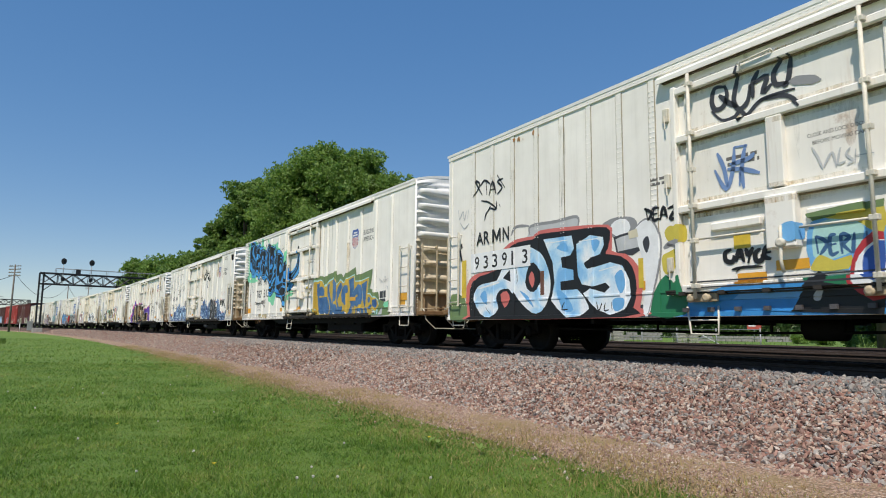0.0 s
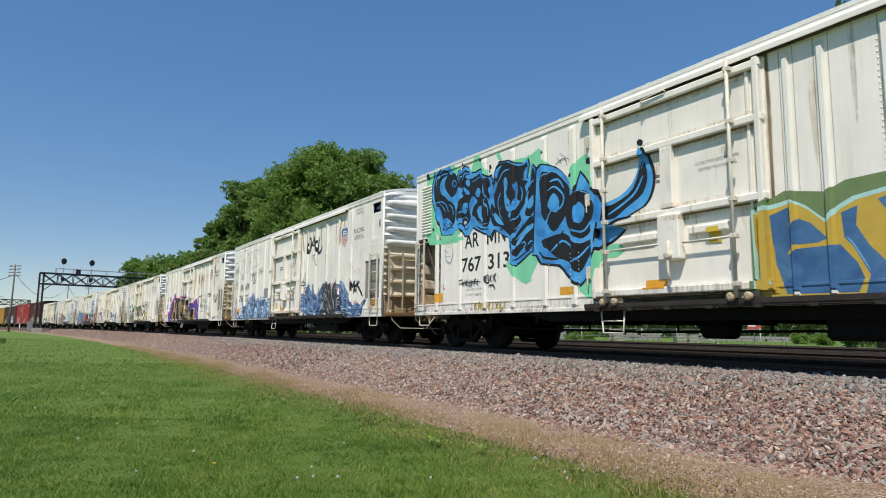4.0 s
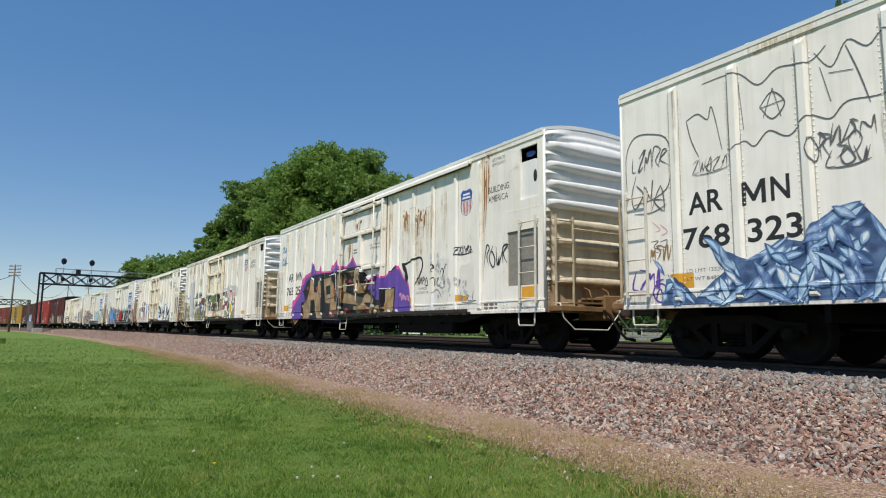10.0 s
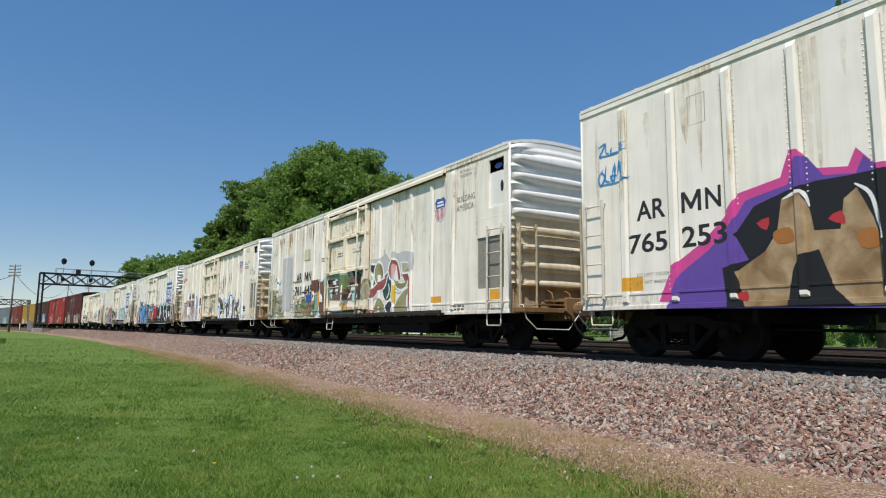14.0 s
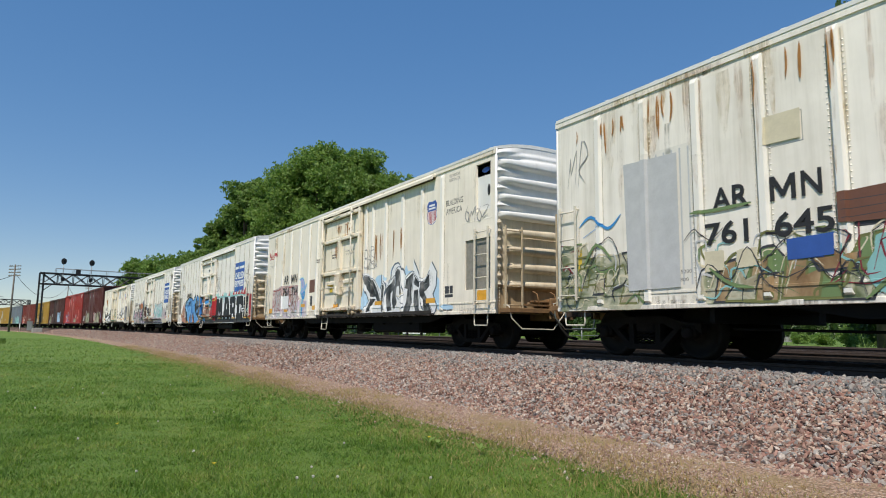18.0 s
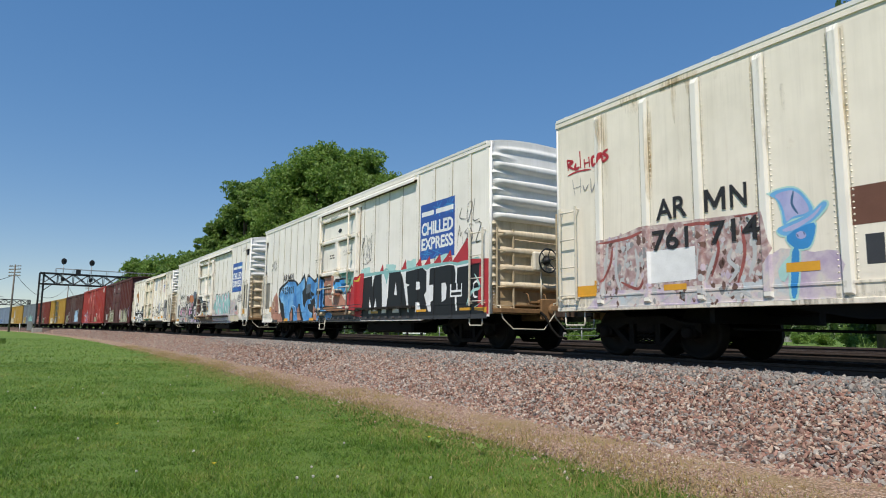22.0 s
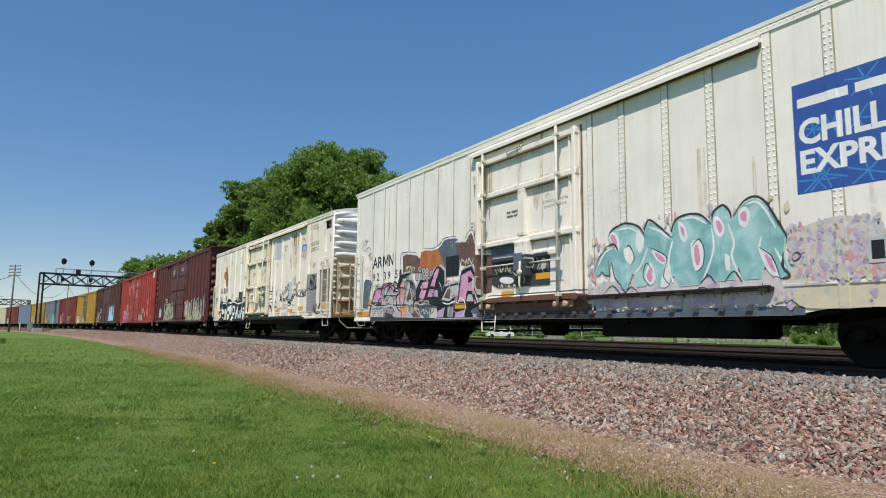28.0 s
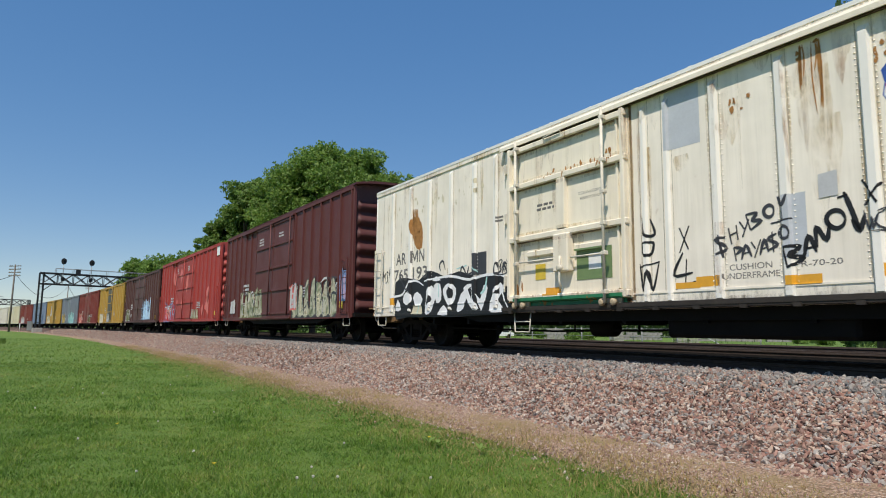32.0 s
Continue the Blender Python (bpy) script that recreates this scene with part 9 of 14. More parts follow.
decal(S4, [[(6.16, 1.37), (6.78, 1.4), (6.93, 1.11), (6.85, 0.81), (7.32, 0.68), (8.19, 0.58), (8.33, 0.48), (8.18, 0.34), (6.46, 0.47), (6.25, 0.76)]], P["tan_spray"], "graffiti_letter")
decal(S4, [[(7.06, 1.42), (7.73, 1.43), (8.01, 1.43), (8.1, 1.18), (8.21, 0.98), (8.44, 1.07), (8.39, 0.92), (8.21, 0.71), (7.79, 0.69), (7.54, 1.05)]], P["tan_spray"], "graffiti_letter")
decal(S4, [[(9.57, 0.74), (10.07, 0.76), (10.07, 0.48), (10.03, 0.17), (9.87, 0.06), (9.47, 0.03), (9.52, 0.2), (9.58, 0.51)]], P["tan_spray"], "graffiti_letter")
decal(S4, [[(7.68, 0.35), (8.19, 0.39), (8.74, 0.27), (9.43, 0.32), (9.44, 0.1), (7.67, 0.09)]], P["tan_spray"], "graffiti_letter")
decal(S4, [[(8.19, 0.62), (8.43, 0.69), (8.85, 0.52), (8.83, 0.4), (8.3, 0.43)]], P["tan_spray"], "graffiti_letter")
decal(S4, [[(5.05, 1.07), (5.49, 1.1), (5.55, 0.81), (5.14, 0.77)]], P["black"], "graffiti_cut")
decal(S4, [[(6.91, 1.06), (7.13, 1.09), (7.08, 0.9), (6.94, 0.89)]], P["black"], "graffiti_cut")
decal(S4, [[(7.31, 1.27), (7.5, 1.29), (7.54, 1.09), (7.36, 1.07)]], P["black"], "graffiti_cut")
decal(S4, [[(6.23, 0.67), (6.4, 0.77), (6.46, 0.33), (6.3, 0.33)]], P["black"], "graffiti_cut")
decal(S4, [[(7.95, 1.1), (8.14, 1.1), (8.04, 0.89)]], P["black"], "graffiti_cut")
decal(S4, [[(5.65, 0.25), (6.22, 0.29), (6.45, 0.06), (5.68, 0.01)]], P["brown"], "graffiti_field")
decal(S4, blob([(4.11, 1.04), (4.27, 1.12), (4.31, 0.95)], 2), P["red"], "graffiti_fill")
decal(S4, blob([(3.18, 1.11), (3.36, 1.17), (3.32, 1)], 2), P["red"], "graffiti_fill")
decal(S4, blob([(2.81, 0.15), (3, 0.21), (3, 0.06)], 2), P["red"], "graffiti_fill")
decal(S4, blob([(7.22, 1.12), (7.41, 1.16), (7.44, 0.98), (7.27, 0.96)], 2), P["red"], "graffiti_fill")
decal(S4, blob([(6.97, 0.24), (7.2, 0.29), (7.25, 0.14), (7, 0.1)], 2), P["red"], "graffiti_fill")
decal(S4, blob([(8.36, 0.21), (8.56, 0.25), (8.58, 0.13), (8.4, 0.1)], 2), P["red"], "graffiti_fill")
decal(S4, blob([(5.39, 0.15), (5.57, 0.25), (5.62, 0.03)], 2), P["red"], "graffiti_fill")
decal(S4, blob([(3.41, 0.96), (3.63, 1), (3.68, 0.82), (3.46, 0.81)], 3), P["rust"], "graffiti_fill")
decal(S4, blob([(4.44, 0.83), (4.63, 0.87), (4.67, 0.66), (4.48, 0.65)], 3), P["rust"], "graffiti_fill")
decal(S4, blob([(5.69, 0.91), (5.83, 0.98), (5.86, 0.7)], 3), P["rust"], "graffiti_fill")
decal(S4, blob([(6.49, 0.74), (6.68, 0.83), (6.7, 0.62), (6.55, 0.57)], 3), P["rust"], "graffiti_fill")
decal(S4, [[(5.93, 0.78), (6.06, 0.96), (6.15, 0.66), (6.05, 0.51)]], P["purple"], "graffiti_fill")
drawn(S4, "white", 0.045, [[(3.56, 1.38), (3.81, 1.44), (3.9, 1.23)],
    [(4.44, 1.42), (4.6, 1.28), (4.67, 0.99), (4.71, 0.73)],
    [(5.31, 1.42), (5.46, 1.42)],
    [(5.63, 1.43), (5.87, 1.44), (5.93, 1.11), (5.96, 0.8)],
    [(6.29, 1.5), (6.78, 1.5), (7.07, 1.5)],
    [(7.71, 1.46), (8.03, 1.47), (8.12, 1.25)],
    [(9.36, 0.78), (9.91, 0.77)],
    [(8.44, 1.1), (8.32, 0.97), (8.23, 0.87)]], "graffiti_stroke")
drawn(S4, "black", 0.06, [[(5.13, 0.63), (5.82, 0.66)],
    [(6.47, 1.16), (6.65, 0.83)],
    [(7.66, 1.04), (7.96, 0.8)],
    [(7.05, 0.8), (7.84, 0.66)],
    [(7.88, 0.03), (8.18, 0.16), (8.51, 0.02)]], "graffiti_stroke")
drawn(S4, "pink", 0.05, [[(10.38, 0.53), (10.48, 0.6), (10.53, 0.4)],
    [(10.56, 0.41), (10.62, 0.57), (10.67, 0.42)],
    [(10.7, 0.55), (10.75, 0.42), (10.8, 0.55)],
    [(10.86, 0.55), (10.83, 0.42)],
    [(10.92, 0.53), (10.9, 0.42), (10.97, 0.44)]], "spray_tag")
drawn(S4, "black", 0.16, [[(10.53, 1.4), (10.7, 1.22), (10.79, 1.02), (10.8, 0.9)]], "spray_tag", taper=0.25)
drawn(S4, "black", 0.05, [[(9.84, 1.23), (10.11, 1.35), (10.27, 1.37)],
    [(10.53, 1.42), (10.68, 1.37), (10.88, 1.4)]], "spray_tag", taper=0.2)
decal(S4, blob([(10.56, 1.1), (10.61, 1.21), (10.69, 1.14), (10.68, 0.99)], 3), P["pale_grey"], "graffiti_field")
patch(S4, 12.1, 0.15, 0.75, 1.15, PALE_PATCH, 82, 0.12)
scribble(S4, 13.15, 1.4, 0.7, 0.15, 6, 85, P["charcoal"], 0.03)
scribble(S4, 14.3, 1.0, 0.85, 0.4, 4, 86, P["charcoal"], 0.04)
patch(S4, 13.35, 0.4, 0.6, 0.75, PALE_PATCH, 87, 0.15)
scribble(S4, 13.35, 0.3, 0.7, 0.2, 4, 88, P["grey"], 0.03)
mark(S4, "CUSHION", 11.4, 0.64, 0.45, 0.07, MAT_GREYP)
mark(S4, "UNDERFRAME", 11.32, 0.54, 0.62, 0.07, MAT_GREYP)
for u, z, w, h, n in ((10.55, 2.75, 0.25, 0.6, 6), (11.25, 2.6, 0.5, 0.7, 9), (7.3, 2.9, 0.6, 0.25, 6), (14.3, 3.3, 0.25, 1.6, 4)):
    stain(S4, u, z - h * 0.3, w, h * 0.5, int(u * 9), RUST, n * 2)
    drips(S4, u, z, w, h, int(u * 7), RUST, n)
drips(S4, 7.0, 2.35, 0.6, 0.8, 89, RUST, 4)
scribble(S4, 0.25, 2.7, 0.65, 0.18, 4, 90, P["mid_blue"], 0.03)
scribble(S4, 0.25, 2.2, 0.7, 0.25, 5, 91, P["mid_blue"], 0.035)
for a, b in ((2.15, 2.75), (11.75, 2.3), (10.9, 2.4)):
    decal(S4, stroke([(a, b), (a + 0.3, b), (a + 0.3, b + 0.45), (a, b + 0.45), (a, b)], 0.015, curve=False), CHALK, "weld_seam", 2)
shield(S4, 13.38, 2.28)
slogans(S4)
small_print(S4, 4)

drawn(S4, "black", 0.05, [[(10.62, 1.39), (10.9, 1.41), (11.29, 1.48), (11.55, 1.47), (11.63, 1.26), (11.46, 0.99), (11.23, 0.8)]], "spray_tag")

run_down(S4, 10.56, 2.6, 0.12, 0.97, "rust")
run_down(S4, 10.62, 2.56, 0.25, 1.25, "ochre")
run_down(S4, 11.43, 2.3, 0.4, 1.62, "ochre")
run_down(S4, 11.23, 2.4, 0.2, 0.71, "ochre")
run_down(S4, 11.34, 2.32, 0.12, 0.49, "rust")
run_down(S4, 11.86, 2.73, 0.25, 1.23, "ochre")
run_down(S4, 12.08, 3.11, 0.22, 2.18, "ochre")
run_down(S4, 12.62, 3.01, 0.3, 1.49, "ochre")
run_down(S4, 9.42, 3.41, 0.12, 2.17, "ochre")
run_down(S4, 9.8, 3.4, 0.25, 2.02, "ochre")
run_down(S4, 11.12, 3.53, 0.16, 1.73, "ochre")
stain(S4, 12.04, 1, 0.45, 0.5, 410, P["pale_grey"], 16, "faded_paint")
stain(S4, 12.47, 0.98, 0.45, 0.5, 411, P["white"], 16, "faded_paint")
stain(S4, 12.2, 0.38, 0.45, 0.5, 412, P["white"], 16, "faded_paint")
stain(S4, 12.51, 0.43, 0.45, 0.5, 413, P["pale_grey"], 16, "faded_paint")
stain(S4, 11.99, 0.1, 0.45, 0.5, 414, P["white"], 16, "faded_paint")
stain(S4, 13.2, 0.38, 0.45, 0.5, 415, P["pale_grey"], 16, "faded_paint")
drawn(S4, "charcoal", 0.03, [[(11.37, 0.77), (11.37, 0.98), (11.48, 0.79), (11.49, 0.98)],
    [(11.52, 0.8), (11.58, 0.97), (11.62, 0.79)],
    [(11.66, 0.77), (11.67, 0.96), (11.75, 0.92), (11.68, 0.87)],
    [(11.76, 0.76), (11.84, 0.94), (11.91, 0.76), (11.78, 0.76)],
    [(12.1, 1.22), (12.16, 1.25), (12.2, 1.17), (12.11, 1.11), (12.18, 1.07)],
    [(12.09, 0.88), (12.22, 0.91), (12.24, 0.71)],
    [(12.28, 0.89), (12.28, 0.71)],
    [(12.34, 0.88), (12.43, 0.9), (12.35, 0.79), (12.43, 0.7), (12.53, 0.79)],
    [(12.48, 0.98), (12.56, 1.12), (12.64, 1.06), (12.61, 0.92), (12.71, 1.16), (12.79, 1.21)]], "spray_tag")
drawn(S4, "grey", 0.03, [[(12.26, 1.08), (12.36, 1.25), (12.44, 1.14), (12.41, 1.02)],
    [(12.14, 0.53), (12.37, 0.62), (12.58, 0.42)],
    [(12.42, 0.73), (12.59, 0.64), (12.73, 0.7)]], "spray_tag")

# fifth car: grey-green pieces
road_number(S5, "761645", 3.35, 1.37, 3.22, 0.88, 0.33)
sheet_patch(S5, 2.1, 0.3, 0.95, 2.2, PALE_PATCH)
for k in range(6):
    decal(S5, rect(2.2 + 0.15 * k, 0.35, 0.03, 2.1), P["pale_grey"], "patch_corrugation", 1)
decal(S5, rect(4.42, 0.58, 0.46, 0.27), P["blue"], "blue_panel", 95)
for q in (3.25, 3.75):
    decal(S5, rect(q, 0.55, 0.26, 0.24), P["cream"], "paint_patch", 95)
decal(S5, rect(5.24, 0.9, 0.55, 0.4), P["charcoal"], "data_panel", 2)
patch(S5, 0.06, 0.03, 0.8, 1.15, "moss", 99, 0.06)
patch(S5, 0.2, 0.05, 1.9, 0.85, "moss", 100, 0.1)
decal(S5, rect(0.56, 0.35, 0.09, 0.75), MAT_PLATE_Y, "reflector")
busy(S5, 0.1, 0.8, 0.1, 1.2, 14, ["sage", "cream", "olive", "maroon"], 640, (0.012, 0.04), 0.2)
patch(S5, 3.1, 0.05, 1.5, 0.45, "moss", 101, 0.1)
rng = random.Random(77)
for k in range(26):
    u, z = 0.25 + 5.5 * ((k * 0.618) % 1.0), rng.uniform(0.05, 0.55)
    if 1.75 < u < 3.08:
        continue
    w, h, q = rng.uniform(0.25, 0.5), rng.uniform(0.25, 0.5), rng.uniform(-0.15, 0.2)
    pts = [(u, z), (u + q, z + h), (u + w * 0.5 + q, z + h * 1.1), (u + w * 0.6, z + h * 0.55), (u + w, z + h * 0.7), (u + w * 0.9, z)]
    decal(S5, [grow(pts, 0.045)], P["olive" if k % 3 else "charcoal"], "graffiti_letter")
    decal(S5, [pts], P[("moss", "sage", "moss", "moss", "tan_spray")[k % 5]], "graffiti_letter")
    decal(S5, stroke([(u + 0.04, z + 0.04), (u + q + 0.05, z + h * 0.9), (u + w * 0.5, z + h)], 0.018, 4), P["cream"], "graffiti_stroke")
busy(S5, 3.1, 6.2, 0.05, 0.95, 45, ["sage", "cream", "olive", "charcoal", "pale_grey", "teal"], 606, (0.012, 0.04), 0.25)
busy(S5, 0.2, 2.05, 0.05, 0.95, 30, ["sage", "cream", "olive", "charcoal", "pale_grey"], 607, (0.012, 0.04), 0.25)
patch(S5, 5.4, 0.1, 0.5, 0.7, "teal", 107, 0.2)
scribble(S5, 4.95, 0.35, 0.75, 0.75, 3, 108, P["maroon"], 0.022)
scribble(S5, 0.3, 2.3, 0.5, 0.6, 2, 109, CHALK, 0.02)
decal(S5, stroke([(0.6, 1.5), (0.9, 1.65), (1.3, 1.4), (1.6, 1.6)], 0.05, 5) + stroke([(0.7, 1.3), (1.2, 1.5)], 0.04), P["mid_blue"], "spray_tag")
decal(S5, blob([(9.81, 1.53), (9.99, 1.69), (10.43, 1.65), (10.69, 1.74), (10.87, 1.76), (11.1, 1.57), (11.33, 1.79), (11.55, 1.7), (11.82, 1.74), (12.42, 1.65), (12.39, 1.22), (11.97, 1.11), (11.28, 1.01), (10.48, 0.96), (9.94, 1.11)], 2), P["pale_grey"], "graffiti_field")
rimmed(S5, [(9.88, 1.52), (10.22, 1.5), (10.29, 1.35), (10.16, 1.1), (10.36, 0.93), (10.21, 0.82), (10.04, 0.85), (10.11, 1.15)], "charcoal", "white", 0, 0.055)
rimmed(S5, [(10.7, 1.19), (10.61, 0.98), (10.41, 0.91), (10.2, 1.03), (10.13, 1.27), (10.23, 1.49), (10.44, 1.55), (10.63, 1.42)], "olive_pale", "white", 2, 0.055)
rimmed(S5, [(11.31, 0.78), (11.2, 0.51), (10.97, 0.41), (10.74, 0.55), (10.66, 0.85), (10.78, 1.13), (11.02, 1.22), (11.24, 1.07)], "forest", "white", 2, 0.055)
rimmed(S5, [(9.8, 0.54), (9.92, 0.76), (10.39, 0.97), (10.82, 1.08), (10.93, 1.15), (10.89, 0.97), (10.72, 0.78), (10.38, 0.72), (10.06, 0.55)], "brick", "white", 2, 0.055)
rimmed(S5, [(10.12, 0.15), (10.28, 0.43), (10.46, 0.53), (10.7, 0.4), (10.87, 0.2), (10.81, 0.09)], "olive_pale", "white", 2, 0.055)
rimmed(S5, [(10.86, 0.31), (11.23, 0.44), (11.35, 0.28), (11.15, 0.11), (10.94, 0.13)], "charcoal", "white", 2, 0.055)
rimmed(S5, [(11.01, 1.26), (11.12, 1.49), (11.31, 1.56), (11.54, 1.48), (11.69, 1.21), (11.73, 0.98), (11.63, 1), (11.58, 1.19), (11.45, 1.39), (11.32, 1.41), (11.23, 1.24), (11.18, 1.01)], "brick", "white", 2, 0.055)
decal(S5, blob([(11.18, 1.16), (11.27, 1.41), (11.42, 1.42), (11.39, 1.22), (11.28, 1)], 2), P["coral_pale"], "graffiti_fill")
decal(S5, blob([(11.37, 1.1), (11.48, 1.29), (11.58, 1.12), (11.61, 0.96), (11.42, 0.98)], 2), P["white"], "graffiti_fill")
rimmed(S5, [(11.76, 1.44), (12.18, 1.4), (12.2, 1.16), (11.85, 1.17)], "moss", "white", 0, 0.055)
rimmed(S5, [(11.84, 1.12), (12.22, 1.12), (12.31, 0.99), (12.34, 0.42), (12.32, 0.19), (12.19, 0.2), (12.18, 0.56), (12.14, 0.89), (11.96, 0.95)], "brick", "white", 0, 0.055)
rimmed(S5, [(11.34, 1.01), (11.69, 0.88), (11.96, 0.88), (12.16, 0.98), (12.08, 0.83), (11.88, 0.72), (11.55, 0.76)], "olive_pale", "white", 2, 0.055)
rimmed(S5, [(11.37, 0.16), (11.53, 0.41), (11.88, 0.65), (12.22, 0.76), (12.22, 0.56), (12.11, 0.44), (12.16, 0.21), (12.13, 0.08), (11.44, 0.08)], "olive_pale", "white", 0, 0.055)
decal(S5, blob([(12.2, 0.39), (12.17, 0.26), (12.12, 0.21), (12.08, 0.27), (12.07, 0.4), (12.1, 0.53), (12.15, 0.58), (12.19, 0.52)], 2), P["white"], "graffiti_fill")
decal(S5, blob([(10.58, 1.09), (10.55, 1.03), (10.5, 1.02), (10.45, 1.05), (10.43, 1.11), (10.45, 1.17), (10.51, 1.19), (10.56, 1.16)], 2), P["white"], "graffiti_fill")
drawn(S5, "white", 0.05, [[(11.03, 0.91), (11.09, 0.77), (11.05, 0.61), (10.92, 0.49)],
    [(10.71, 0.49), (10.98, 0.41), (11.21, 0.52)],
    [(9.91, 0.37), (10.12, 0.53), (10.46, 0.63)],
    [(11.48, 1.39), (11.52, 1.25), (11.57, 1.08)],
    [(11.39, 0.71), (11.61, 0.65), (11.82, 0.69)]], "graffiti_stroke")
decal(S5, [[(9.72, 0.11), (9.78, 0.19), (10.22, 0.19), (10.15, 0.08)]], P["brick"], "graffiti_field")
decal(S5, rect(11.33, 0.37, 0.12, 0.47), MAT_PLATE_Y, "reflector")
decal(S5, [[(6.07, 1.29), (6.4, 1.39), (6.35, 1), (6.45, 0.44), (6.5, 0.05), (6, 0.03), (5.89, 0.45), (6.14, 0.55)]], P["brown_grey"], "graffiti_letter")
decal(S5, [[(6.08, 1.29), (6.4, 1.39), (6.34, 1.02), (6.11, 0.97)]], P["sage"], "graffiti_fill")
decal(S5, [[(5.86, 1.2), (6.06, 1.31), (6.1, 0.93), (6.17, 0.52), (6.03, 0.65), (5.88, 0.45), (5.83, 0.94)]], P["white"], "graffiti_letter")
decal(S5, [[(5.58, 0.1), (5.78, 0.49), (5.91, 0.42), (5.97, 0.04)]], P["white"], "graffiti_letter")
decal(S5, [[(6.42, 1.03), (6.45, 1.34), (6.62, 1.38), (6.62, 1.15)]], P["aqua"], "graffiti_letter")
decal(S5, [[(6.75, 1.25), (7.29, 1.26), (9.27, 1.21), (9.24, 0.54), (8.2, 0.54), (6.89, 0.59)]], P["brown_grey"], "graffiti_field")
decal(S5, blob([(9.27, 0.97), (9.52, 1.05), (9.73, 1.14), (9.91, 0.96), (9.82, 0.57), (9.28, 0.54)], 2), P["moss"], "graffiti_field")
decal(S5, [[(6.87, 1.41), (8.24, 1.39), (9.28, 1.4), (9.28, 1.28), (8.24, 1.28), (6.91, 1.3)]], P["mint_pale"], "graffiti_field")
decal(S5, [[(6.75, 1.14), (6.97, 1.24), (7.19, 1.24), (7.13, 1.05)]], P["charcoal"], "graffiti_field")
decal(S5, blob([(7.54, 1.17), (7.9, 1.23), (8.32, 1.27), (8.39, 1.16), (8.05, 1.1)], 2), P["charcoal"], "graffiti_field")
decal(S5, blob([(9.3, 1.25), (9.2, 1.19), (8.98, 1.2), (8.74, 1.26), (8.64, 1.36), (8.75, 1.41), (8.99, 1.4), (9.21, 1.33)], 2), P["black"], "graffiti_field")
decal(S5, [[(7.99, 1.35), (8.46, 1.32), (8.45, 0.87), (7.99, 0.89)]], P["sage"], "graffiti_field")
decal(S5, [[(7.21, 1.27), (7.48, 1.27), (7.53, 1), (7.51, 0.78), (7.39, 0.74), (7.29, 0.83), (7.29, 1.12)]], P["white"], "graffiti_letter")
decal(S5, [[(7.76, 1.06), (7.85, 1.07), (7.95, 0.83), (7.79, 0.6), (7.73, 0.77)]], P["white"], "graffiti_letter")
decal(S5, [[(8.6, 0.98), (8.86, 1.02), (8.92, 0.81), (9.03, 0.59), (8.88, 0.6), (8.81, 0.77), (8.68, 0.79), (8.44, 0.61), (8.27, 0.58), (8.48, 0.78)]], P["white"], "graffiti_letter")
decal(S5, [[(8.66, 0.74), (8.83, 0.76), (8.84, 0.49), (8.63, 0.51)]], P["aqua"], "graffiti_fill")
decal(S5, [[(6.6, 0.88), (7.07, 0.96), (7.03, 0.59)]], P["aqua"], "graffiti_letter")
decal(S5, [[(6.69, 0.87), (6.98, 0.91), (6.97, 0.72)]], P["white"], "graffiti_fill")
decal(S5, [[(7.56, 1.04), (7.74, 1.05), (7.74, 0.9), (7.58, 0.9)]], P["pale_grey"], "paper_notice")
decal(S5, [[(7.15, 0.34), (8.05, 0.34), (8.04, 0.19), (7.14, 0.17)]], P["white"], "graffiti_field")
decal(S5, [[(6.71, 0.15), (9.19, 0.17), (9.18, 0.04), (6.71, 0.01)]], P["mint_pale"], "graffiti_field")
decal(S5, rect(8.06, 0.22, 0.40, 0.12), MAT_PLATE_O, "reflector")
decal(S5, stroke([(7.5, 2.8), (7.6, 3.1), (7.9, 3.05), (7.95, 2.75), (7.6, 2.72), (7.5, 2.8)], 0.02) + stroke([(8.0, 3.1), (8.05, 2.8), (8.25, 2.8), (8.3, 3.15)], 0.02) + stroke([(8.4, 2.8), (8.7, 3.0), (8.5, 3.1), (8.4, 2.9), (8.8, 2.8)], 0.02), CHALK, "pen_outline")
for u, z, w, h in ((3.9, 3.4, 1.3, 0.8), (2.2, 3.4, 0.5, 0.9), (0.4, 3.3, 1.4, 0.7), (6.2, 3.2, 0.2, 2.0), (9.2, 3.1, 0.4, 0.5)):
    drips(S5, u, z, w, h, int(u * 13), RUST, 6)
decal(S5, stroke([(4.25, 2.1), (4.7, 2.1), (4.7, 2.5), (4.25, 2.5), (4.25, 2.1)], 0.015, curve=False), CHALK, "weld_seam", 2)
shield(S5, 13.5, 2.28)
slogans(S5)
small_print(S5, 5)

